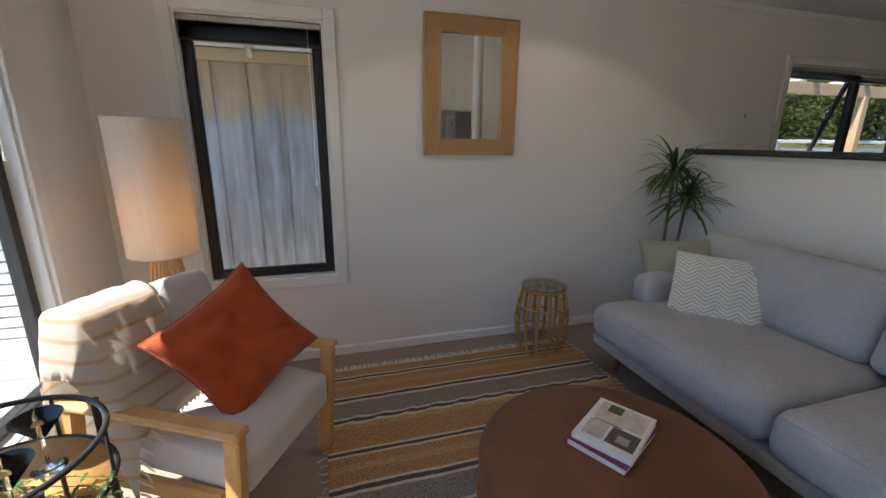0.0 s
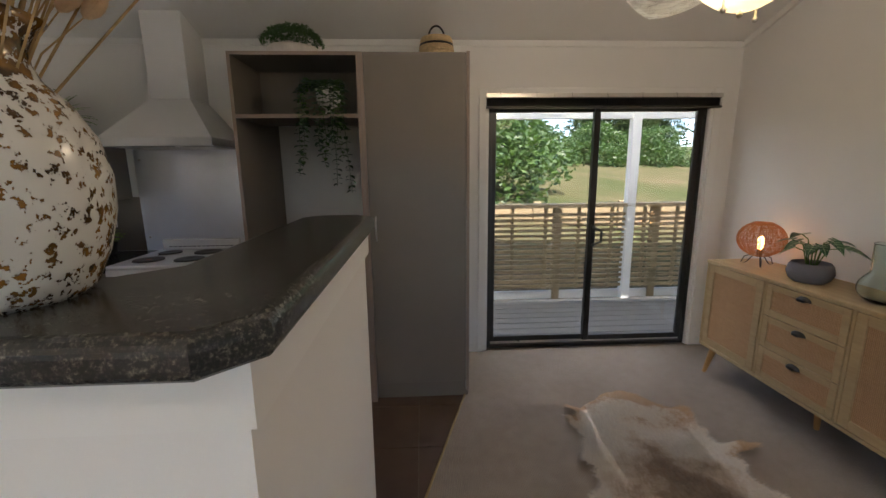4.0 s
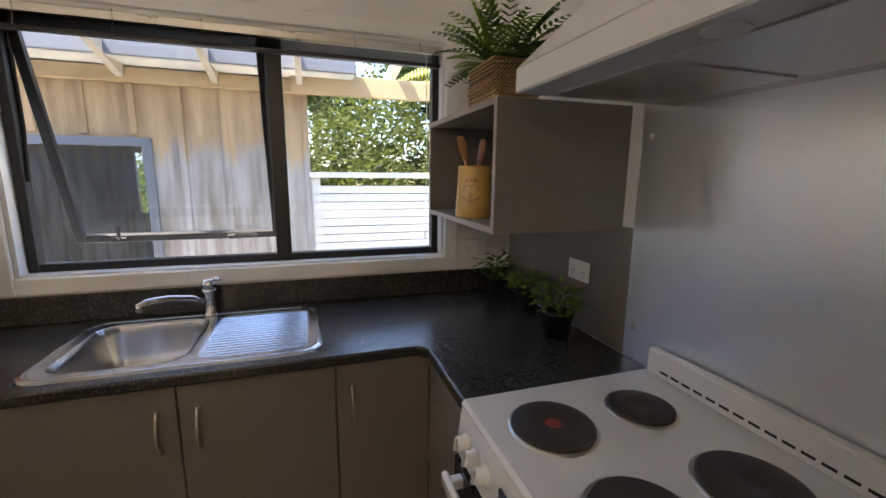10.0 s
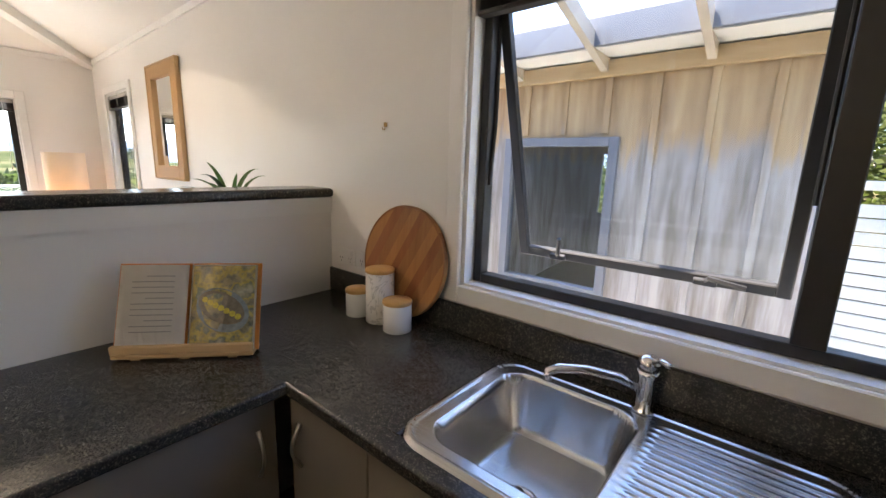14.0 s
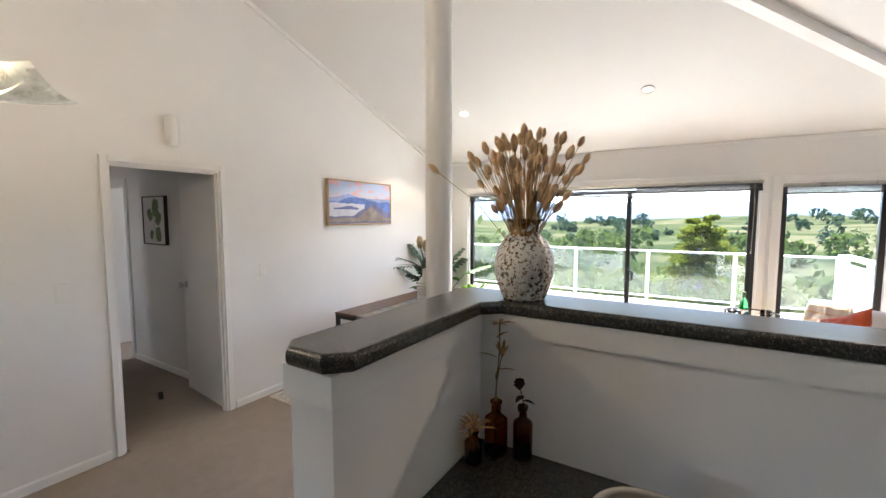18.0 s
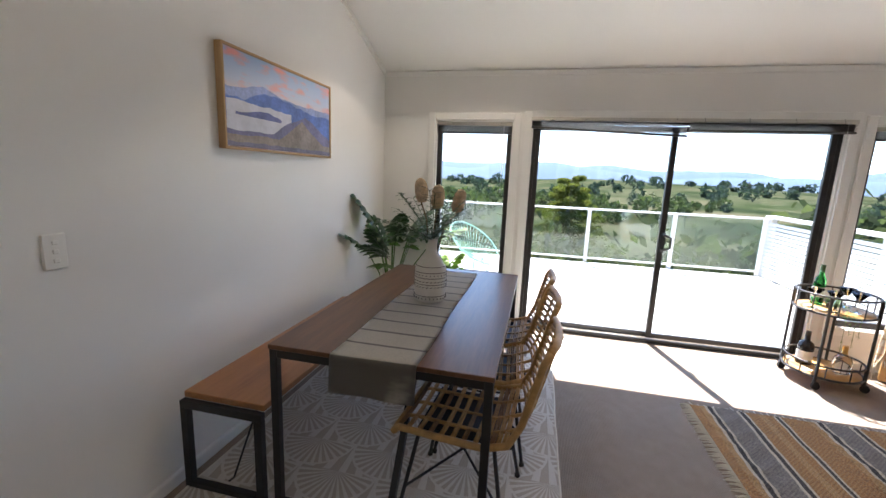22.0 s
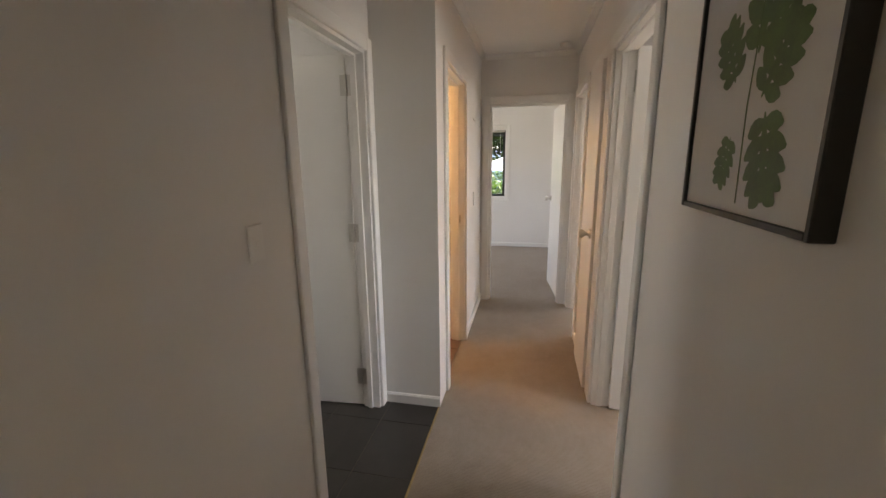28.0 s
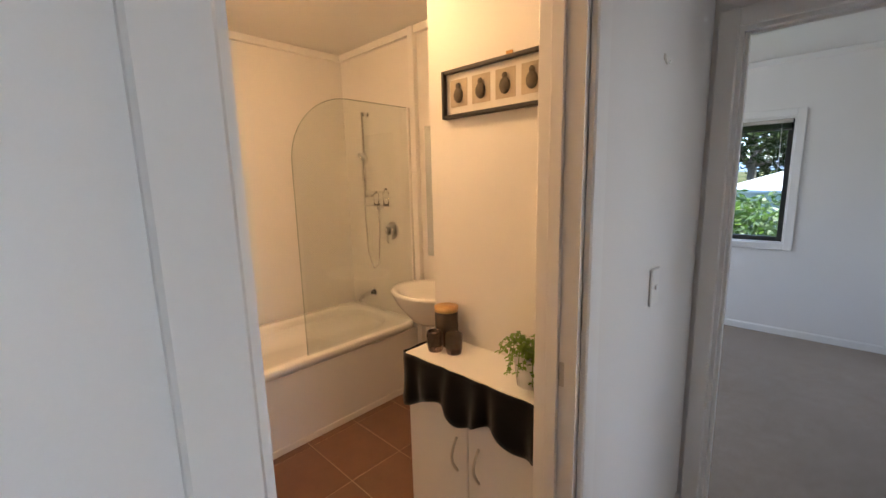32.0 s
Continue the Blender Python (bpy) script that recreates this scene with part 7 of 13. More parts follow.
# big-leaved plant in a basket in the corner
def split_leaf(bm, base, way, up, length, width, lobes=6):
    d = Vector(way).normalized()
    side = d.cross(Vector(up)).normalized()
    nrm = side.cross(d)
    p0 = Vector(base)
    for i in range(lobes):
        f = (i + 0.5) / lobes
        w = width * math.sin(math.pi * (0.15 + 0.75 * f)) ** 0.6
        c = p0 + d * length * f - nrm * 0.25 * length * f * f
        for s in (-1, 1):
            oval_leaf(bm, c, side * s + d * (0.25 + 0.6 * f) - nrm * 0.15, nrm, w, length / lobes * 1.25, 0.25, 4)
    oval_leaf(bm, p0 + d * length * 0.82 - nrm * 0.17 * length, d - nrm * 0.4, nrm, length * 0.3, length / lobes * 1.3, 0.2, 4)
    oval_leaf(bm, p0 + nrm * 0.002, d - nrm * 0.12, nrm, length * 0.95, width * 0.28, 0.2, 6)


bp = thing("basket_plant", "split-leaved green plant in a wicker basket", "plant", x=-0.62, y=-2.42)
bm = bmesh.new()
lathe(bm, [(0.0, 0.0), (0.12, 0.0), (0.14, 0.14), (0.135, 0.30), (0.13, 0.30), (0.12, 0.26), (0.0, 0.26)], 30)
part("inner_pot", bm, M_STEM, bp, "", True)
for k in range(12):
    bm = bmesh.new()
    z = 0.015 + k * 0.026
    r = 0.125 + 0.02 * math.sin(z * 9)
    tube(bm, [((r + 0.004 * (-1) ** i) * math.cos(2 * math.pi * i / 44), (r + 0.004 * (-1) ** i) * math.sin(2 * math.pi * i / 44), z + 0.004 * (-1) ** (i + k)) for i in range(44)], 0.008, 5, True)
    part("wicker_ring", bm, M_RATTAN, bp, "", True)
for i in range(15):
    a, el = i * 2.4 + 0.3, (0.75 if i % 3 == 0 else 1.0 if i % 3 == 1 else 1.25) + rnd(-0.1, 0.1)
    L = rnd(0.46, 0.76)
    d = Vector((math.cos(a) * math.cos(el), math.sin(a) * math.cos(el) * 0.7, math.sin(el)))
    if d.y < -0.3:
        d.y = -0.15
    e_ = Vector((0, 0, 0.28)) + d * L
    bm = bmesh.new()
    tube(bm, [(0, 0, 0.26), Vector((0, 0, 0.28)) + d * L * 0.5 + Vector((0, 0, 0.04)), e_], 0.005, 6)
    stem = part("stem", bm, M_LEAF, bp, "", True)
    bm = bmesh.new()
    split_leaf(bm, e_, d * 0.7 + Vector((d.x * 0.5, d.y * 0.5, -0.15)), (0, 0, 1), rnd(0.28, 0.38), rnd(0.10, 0.14))
    part("leaf", bm, M_LEAFDK if i % 3 else M_LEAF, stem)
fp = thing("trailing_plant", "bright green feathery plant low in the corner", "plant", x=-0.80, y=-1.98)
bm = bmesh.new()
lathe(bm, [(0.0, 0.0), (0.09, 0.0), (0.11, 0.16), (0.10, 0.16), (0.09, 0.13), (0.0, 0.13)], 24)
part("pot", bm, mottled("dark_pot", (0.06, 0.06, 0.06), 0.6), fp, "", True)
bm = bmesh.new()
tube(bm, [(0, 0, 0.12), (0.01, 0, 0.35), (0, 0.01, 0.52)], 0.012, 7)
part("stem", bm, M_STEM, fp)
for i in range(22):
    bm = bmesh.new()
    a, el = i * 2.4, rnd(0.0, 1.1)
    split_leaf(bm, (0.01 * math.cos(a), 0.01 * math.sin(a), rnd(0.42, 0.54)), (math.cos(a) * math.cos(el), math.sin(a) * math.cos(el), math.sin(el)), (0, 0, 1), rnd(0.18, 0.28), rnd(0.06, 0.09), 6)
    part("leaf", bm, M_LEAFBR, fp)

# mountain lake painting
pa = thing("painting", "mountain lake landscape canvas in a thin oak frame", "painting", x=1.045, y=YS + 0.001, z=1.53, rz=180)
PW, PH = 1.02, 0.485
for x0, x1, z0, z1 in ((0, 0.012, 0, PH), (PW - 0.012, PW, 0, PH), (0.012, PW - 0.012, 0, 0.012), (0.012, PW - 0.012, PH - 0.012, PH)):
    bm = bmesh.new()
    box(bm, x0, -0.042, z0, x1, 0, z1, 0.002)
    part("frame", bm, M_OAKZ if x1 - x0 < 0.1 else M_OAK, pa, "oak floater frame")
bm = bmesh.new()
box(bm, 0.014, -0.034, 0.014, PW - 0.014, -0.004, PH - 0.014)
m = material("painted_sky", (0.6, 0.65, 0.8), 0.6)
v = coords(m)
t = nd(m, "ShaderNodeTexCoord")
sep = nd(m, "ShaderNodeSeparateXYZ")
wire(m, t.outputs["Object"], sep.inputs[0])
mr = nd(m, "ShaderNodeMapRange")
mr.inputs["From Min"].default_value, mr.inputs["From Max"].default_value = 0.26, 0.48
wire(m, sep.outputs["Z"], mr.inputs["Value"])
base = ramp(m, mr.outputs["Result"], (0.0, (0.78, 0.62, 0.60)), (0.35, (0.55, 0.62, 0.78)), (1.0, (0.34, 0.48, 0.72)))
wire(m, mixc(m, ramp(m, noise_of(m, coords(m, (3.5, 1, 12)), 1.6, 5), (0.5, (0, 0, 0)), (0.68, (1, 1, 1))), base, (0.80, 0.36, 0.36)), bsdf(m).inputs["Base Color"])
canvas = part("canvas", bm, m, pa, "painted sky with pink cloud")
def ridge(z0, amp, seed, color, x0=0.016, x1=PW - 0.016, low=0.016, layer=1, peak=None, contrast=0.35):
    bm = bmesh.new()
    y = -0.034 - 0.0006 * layer
    n = 70
    prev = None
    for i in range(n + 1):
        x = x0 + (x1 - x0) * i / n
        z = z0 + amp * (noise.noise(Vector((x * 5 + seed, seed, 0))) + 0.4 * noise.noise(Vector((x * 16, seed, 1))))
        if peak:
            z += peak[2] * max(0, 1 - abs(x - peak[0]) / peak[1])
        z = max(low + 0.002, min(PH - 0.02, z))
        row = (bm.verts.new((x, y, low)), bm.verts.new((x, y, z)))
        if prev:
            bm.faces.new((prev[0], row[0], row[1], prev[1]))
        prev = row
    mm = mottled("paint", color, 0.6, contrast, 9, 60, 0.1)
    part("painted_ridge", bm, mm, canvas)
ridge(0.30, 0.02, 1.0, (0.34, 0.42, 0.72), layer=1, peak=(0.30, 0.25, 0.03))
ridge(0.26, 0.03, 4.0, (0.13, 0.22, 0.60), layer=2, peak=(0.45, 0.3, 0.05))
ridge(0.235, 0.012, 8.0, (0.62, 0.64, 0.74), 0.02, 0.55, layer=3, contrast=0.1)
ridge(0.195, 0.02, 9.0, (0.16, 0.19, 0.44), 0.08, 0.45, 0.17, layer=4)
ridge(0.14, 0.015, 11.0, (0.60, 0.62, 0.72), 0.016, 0.5, layer=4.5, contrast=0.1)
ridge(0.10, 0.02, 13.0, (0.20, 0.20, 0.36), layer=5, peak=(0.70, 0.34, 0.14))
ridge(0.075, 0.015, 17.0, (0.30, 0.26, 0.24), layer=6, peak=(0.66, 0.24, 0.13))
ridge(0.04, 0.012, 19.0, (0.19, 0.18, 0.27), layer=7)


# wall fittings
def plate(name, label, x, y, z, rz, w=0.072, h=0.118, kind="switch", rockers=2):
    s = thing(name, label, kind, x=x, y=y, z=z, rz=rz)
    bm = bmesh.new()
    box(bm, -w / 2, -0.009, -h / 2, w / 2, 0, h / 2, 0.004)
    pl_ = part("plate", bm, M_PLASTIC, s)
    for i in range(rockers):
        bm = bmesh.new()
        zc = (i - (rockers - 1) / 2) * 0.03
        box(bm, -0.009, -0.014, zc - 0.007, 0.009, -0.0085, zc + 0.007, 0.002)
        part("rocker", bm, M_PLASTIC, pl_)
    return s
plate("light_switch", "white plastic light switch with a dimmer knob", 1.782, YS, 1.152, 180, rockers=3)
plate("light_switch", "white plastic light switch beside the hall door", 3.14, YS, 1.156, 180, rockers=1)
sc = thing("wall_light", "white half-cylinder wall light above the hall door", "wall light", x=2.482, y=YS, z=2.13, rz=180)
bm = bmesh.new()
n = 16
prof = [(0.0, 0.034), (0.012, 0.042), (0.2, 0.044), (0.215, 0.040), (0.22, 0.03)]
rows = []
for z, r in prof:
    rows.append([bm.verts.new((r * math.cos(math.pi * i / n), -r * 1.5 * math.sin(math.pi * i / n), z)) for i in range(n + 1)])
for a, b in zip(rows, rows[1:]):
    for i in range(n):
        bm.faces.new((a[i + 1], a[i], b[i], b[i + 1]))
bm.faces.new(rows[0])
bm.faces.new(rows[-1][::-1])
part("cover", bm, M_PLASTIC, sc, "", True)
bm = bmesh.new()
box(bm, -0.03, -0.012, 0.01, 0.03, 0, 0.205)
part("base_plate", bm, M_PLASTIC, sc)

# recessed downlights
def downlight(x, y, lit):
    d = min(x - XW, XE - x, YN - y)
    z = ZW + SLOPE * d
    tilt = (0, -math.degrees(math.atan(SLOPE)), 0) if x - XW == d else ((0, math.degrees(math.atan(SLOPE)), 0) if XE - x == d else (-math.degrees(math.atan(SLOPE)), 0, 0))
    o = tagged(new("downlight"), "round recessed white ceiling downlight", "downlight", "ceiling downlights")
    o.matrix_basis = pose(x, y, z - 0.002, *tilt)
    bm = bmesh.new()
    lathe(bm, [(0.058, 0.0), (0.058, -0.006), (0.052, -0.009), (0.042, -0.006), (0.040, 0.0)], 32, close=False)
    part("bezel", bm, M_TRIM, o, "", True)
    bm = bmesh.new()
    lathe(bm, [(0.0405, -0.002), (0.020, 0.001), (0.0, 0.001)], 32, close=False)
    part("lens", bm, glowing("downlight_lens", (1.0, 0.86, 0.66), 4.0 if lit else 0.15), o, "glowing lens" if lit else "")
    if lit:
        lamp("downlight_lamp", "SPOT", 5, pose(x, y, z - 0.03), (1.0, 0.84, 0.64), 0.04).data.spot_size = radians(120)
    return o
downlight(-0.05, -1.67, True)
downlight(-0.10, 0.155, False)
downlight(1.27, 1.39, True)

# hanging light of frosted glass sheets
ZL = 1.952
cl = thing("pendant_light", "lit pendant of curved frosted glass sheets on metal studs", "pendant light", x=3.728, y=-1.29, z=ZL, rz=25)
zc = ZW + SLOPE * (XE - 3.71)
bm = bmesh.new()
rod(bm, (0, 0, 0.06), (0, 0, zc - ZL - 0.002), 0.008)
lathe(bm, [(0.055, -0.03), (0.05, -0.005), (0.0, 0.0)], 24, 0, 0, zc - ZL - 0.02)
part("rod", bm, M_NICKEL, cl)
m = glass("frosted_glass", (0.80, 0.87, 0.84), 0.45)
M_FROST = m
def glass_sheet(w, d, sag, m4, name, lab, mat):
    bm = bmesh.new()
    grid(bm, 12, 12, lambda u, v: (w * (u - 0.5), d * (v - 0.5), sag * ((2 * u - 1) ** 2) + 0.5 * sag * ((2 * v - 1) ** 2)))
    bmesh.ops.solidify(bm, geom=bm.faces[:], thickness=0.005)
    moved(bm, m4)
    return part(name, bm, mat, cl, lab, True)
M_GLOWGLASS = glowing("glowing_frosted_glass", (1.0, 0.76, 0.42), 0.20, (0.8, 0.74, 0.6))
glass_sheet(0.22, 0.22, 0.06, pose(0, 0, 0.0), "shade", "glowing curved frosted glass", M_GLOWGLASS)
for s in (-1, 1):
    glass_sheet(0.26, 0.30, 0.03, pose(s * 0.17, s * 0.05, 0.075, 0, s * 14, 20), "wing", "pale green frosted glass sheet", M_FROST)
for y in (-0.09, 0.0, 0.09):
    bm = bmesh.new()
    lathe(bm, [(0.0, -0.022), (0.008, -0.018), (0.009, -0.008), (0.004, -0.004), (0.004, 0.05)], 12, 0, y, 0.0)
    part("stud", bm, M_NICKEL, cl, "", True)
bm = bmesh.new()
box(bm, -0.05, -0.05, 0.04, 0.05, 0.05, 0.085, 0.004)
part("lamp_holder", bm, M_NICKEL, cl)
lamp("pendant_lamp", "POINT", 2.8, pose(3.728, -1.23, ZL + 0.17), (1.0, 0.80, 0.55), 0.06)
lamp("floor_lamp_bulb", "POINT", 0.4, pose(-0.765, 2.25, 1.09), (1.0, 0.62, 0.32), 0.03)

# ---- sideboard and the things on it ----
def ball(bm, c, r, n=10, sz=1.0, m=6):
    lathe(bm, [(r * math.sin(math.pi * i / m), -r * sz * math.cos(math.pi * i / m)) for i in range(m + 1)], n, *c, close=False)


def cane(name):
    """Woven cane webbing."""
    m = material(name, (0.52, 0.30, 0.13), 0.6)
    v = coords(m)
    a = nd(m, "ShaderNodeTexWave", Scale=42.0, Distortion=2.0, Detail=2.0)
    a.bands_direction = "X"
    b = nd(m, "ShaderNodeTexWave", Scale=42.0, Distortion=2.0, Detail=2.0)
    b.bands_direction = "Z"
    wire(m, v, a.inputs["Vector"])
    wire(m, v, b.inputs["Vector"])
    s = mixc(m, 0.5, a.outputs["Color"], b.outputs["Color"])
    st = noise_of(m, coords(m, (3, 3, 60)), 2.0, 4, 0.7)
    st2 = noise_of(m, coords(m, (60, 3, 3)), 2.0, 4, 0.7)
    c = ramp(m, s, (0.2, (0.30, 0.15, 0.055)), (0.7, (0.60, 0.36, 0.17)))
    c = mixc(m, 0.35, c, ramp(m, mixc(m, 0.5, st, st2), (0.38, (0.34, 0.17, 0.07)), (0.62, (0.64, 0.41, 0.22))))
    wire(m, c, bsdf(m).inputs["Base Color"])
    bump(m, s, 0.7, 0.002)
    return m


M_CANE = cane("cane_webbing")
M_SBOAK = wood("washed_oak", (0.56, 0.40, 0.21), (0.41, 0.275, 0.13), "x", 0.5)
M_SBOAKZ = wood("washed_oak_upright", (0.56, 0.40, 0.21), (0.41, 0.275, 0.13), "z", 0.5)
M_ORANGEWOOD = wood("honey_leg_wood", (0.60, 0.32, 0.10), (0.46, 0.22, 0.06), "z", 0.45)
M_GUN = mottled("pewter_pull", (0.20, 0.19, 0.175), 0.32, 0.1, 20, 200, 0.05, metal=1.0)
SBX0, SBX1, SBF, SBB, SBT, SBZ = 3.61, 5.115, -2.31, YS + 0.012, 0.83, 0.20
sb = thing("sideboard", "pale oak sideboard with woven cane doors and three drawers", "sideboard", x=SBX0, y=SBF, z=0)
SL, SDp = SBX1 - SBX0, SBF - SBB
def sbp(name, x0, y0, z0, x1, y1, z1, mat=M_SBOAK, c=0.003, parent=None, label=""):
    bm = bmesh.new()
    box(bm, x0, y0, z0, x1, y1, z1, c)
    return part(name, bm, mat, parent or sb, label)
sbp("top", -0.004, -SDp, SBT - 0.022, SL + 0.004, 0.004, SBT)
sbp("bottom", 0, -SDp, SBZ, SL, 0, SBZ + 0.02)
for x in (0, SL - 0.02):
    sbp("side_panel", x, -SDp, SBZ + 0.02, x + 0.02, 0, SBT - 0.022, M_SBOAKZ)
sbp("back_panel", 0.02, -SDp, SBZ + 0.02, SL - 0.02, -SDp + 0.01, SBT - 0.022)
D1, D2 = 0.50, 1.005
for x in (D1, D2):
    sbp("divider", x - 0.01, -SDp + 0.01, SBZ + 0.02, x + 0.01, -0.002, SBT - 0.022, M_SBOAKZ)
def framed(name, x0, x1, z0, z1, fw):
    """A frame with cane in it."""
    d = new(name)
    d.parent = sb
    bm = bmesh.new()
    box(bm, x0, -0.018, z0, x0 + fw, 0, z1, 0.002)
    box(bm, x1 - fw, -0.018, z0, x1, 0, z1, 0.002)
    box(bm, x0 + fw, -0.018, z0, x1 - fw, 0, z0 + fw, 0.002)
    box(bm, x0 + fw, -0.018, z1 - fw, x1 - fw, 0, z1, 0.002)
    f = part(name, bm, M_SBOAK, sb)
    bm = bmesh.new()
    box(bm, x0 + fw, -0.016, z0 + fw, x1 - fw, -0.007, z1 - fw)
    part("cane_panel", bm, M_CANE, f, "woven cane panel")
    bpy.data.objects.remove(d)
    return f
zt, zb = SBT - 0.026, SBZ + 0.024
framed("door", 0.024, D1 - 0.013, zb, zt, 0.05)
framed("door", D2 + 0.013, SL - 0.024, zb, zt, 0.05)
dh = (zt - zb - 0.008) / 3
for i in range(3):
    z0 = zb + i * (dh + 0.004)
    f = framed("drawer", D1 + 0.013, D2 - 0.013, z0, z0 + dh, 0.038)
    bm = bmesh.new()
    rows, nn = [], 12
    for k in range(nn + 1):
        a = math.pi * k / nn
        rows.append([(0.042 * math.cos(a), 0.0, 0.024 * math.sin(a)), (0.036 * math.cos(a), 0.012, 0.022 * math.sin(a)), (0.022 * math.cos(a), 0.021, 0.010 * math.sin(a)), (0.020 * math.cos(a), 0.021, -0.004)])
    vs = [[bm.verts.new(p) for p in r] for r in rows]
    for a, b in zip(vs, vs[1:]):
        for k in range(3):
            bm.faces.new((a[k], a[k + 1], b[k + 1], b[k]))
    bmesh.ops.solidify(bm, geom=bm.faces[:], thickness=0.0015)
    moved(bm, Matrix.Translation(((D1 + D2) / 2, 0.001, z0 + dh - 0.035)))
    part("cup_pull", bm, M_GUN, f, "dark pewter cup pull", True)
for x, y, sx in ((0.10, -0.045, -1), (0.10, -SDp + 0.05, -1), (SL - 0.10, -0.045, 1), (SL - 0.10, -SDp + 0.05, 1), (SL / 2, -SDp / 2, 0)):
    bm = bmesh.new()
    rod(bm, (x + sx * 0.045, y + (0.02 if y > -0.1 else -0.01), 0), (x, y, SBZ), 0.013, 0.024, 14)
    part("leg", bm, M_ORANGEWOOD, sb, "tapered honey-coloured leg", True)

# rattan globe lamp
GLX, GLY, GLR = 4.93, -2.52, 0.135
gl = thing("table_lamp", "round woven rattan globe lamp, lit, on a wire stand", "table lamp", x=GLX, y=GLY, z=SBT)
M_GLOBE = mottled("orange_rattan_strands", (0.46, 0.19, 0.055), 0.55, 0.2, 25, 250, 0.3)
rg = random.Random(4)
def globe_at(th, ph):
    return Vector((GLR * math.sin(ph) * math.cos(th), GLR * math.sin(ph) * math.sin(th), 0.175 + GLR * 0.86 * math.cos(ph)))
bm = bmesh.new()
for i in range(44):
    th = 2 * math.pi * i / 44 + rg.uniform(-0.03, 0.03)
    tw = rg.uniform(-0.12, 0.12)
    tube(bm, [globe_at(th + tw * k / 9, 0.42 + 2.3 * k / 9) for k in range(10)], 0.0017, 4, caps=False)
for i in range(24):
    ph = 0.42 + 2.3 * i / 23 + rg.uniform(-0.02, 0.02)
    tube(bm, [globe_at(2 * math.pi * k / 28, ph + rg.uniform(-0.012, 0.012)) for k in range(28)], 0.0017, 4, True)
for i in range(26):
    th, w = rg.uniform(0, 6.28), rg.uniform(0.5, 1.6)
    tube(bm, [globe_at(th + w * k / 9, 0.45 + 2.25 * k / 9) for k in range(10)], 0.0015, 4, caps=False)
shade = part("shade", bm, M_GLOBE, gl, "open-woven orange rattan globe")
for ph, r in ((0.42, 0.004), (2.72, 0.004)):
    bm = bmesh.new()
    tube(bm, [globe_at(2 * math.pi * k / 30, ph) for k in range(30)], r, 6, True)
    part("ring", bm, M_GLOBE, shade)
for k in range(3):
    bm = bmesh.new()
    a = 2 * math.pi * k / 3 + 0.5
    ca, sa = math.cos(a), math.sin(a)
    tube(bm, [(0.05 * ca, 0.05 * sa, 0.062), (0.085 * ca, 0.085 * sa, 0.045), (0.10 * ca, 0.10 * sa, 0.003), (0.075 * ca, 0.075 * sa, 0.003), (0.035 * ca, 0.035 * sa, 0.055)], 0.003, 6)
    part("wire_foot", bm, M_STEELBLACK, gl)
bm = bmesh.new()
rod(bm, (0, 0, 0.055), (0, 0, 0.105), 0.016, 0.018, 14)
part("lamp_holder", bm, M_STEELBLACK, gl)
bm = bmesh.new()
lathe(bm, [(0.012, 0.105), (0.014, 0.12), (0.017, 0.15), (0.017, 0.175), (0.010, 0.19), (0.0, 0.194)], 14, close=False)
part("bulb", bm, glowing("warm_tube_bulb", (1.0, 0.45, 0.13), 3.0), gl, "lit amber bulb", True)
lamp("globe_lamp_bulb", "POINT", 0.05, pose(GLX, GLY, SBT + 0.215), (1.0, 0.55, 0.22), 0.02)

# dark-leaved plant in a grey bowl
ap = thing("potted_plant", "arrow-leaved plant with pale veins in a round grey pot", "plant", x=4.52, y=-2.475, z=SBT)
bm = bmesh.new()
lathe(bm, [(0.0, 0), (0.07, 0), (0.095, 0.02), (0.108, 0.055), (0.10, 0.095), (0.088, 0.112), (0.08, 0.105), (0.078, 0.09), (0.0, 0.088)], 36)
part("pot", bm, mottled("lilac_grey_ceramic", (0.20, 0.185, 0.20), 0.75, 0.08, 6, 120, 0.2), ap, "round matt grey pot", True)
m = leaf_mat("veined_dark_leaf", (0.055, 0.16, 0.075), (0.015, 0.055, 0.028), 0.35)
M_VEIN = leaf_mat("pale_leaf_vein", (0.40, 0.52, 0.34), (0.30, 0.42, 0.26), 0.4)
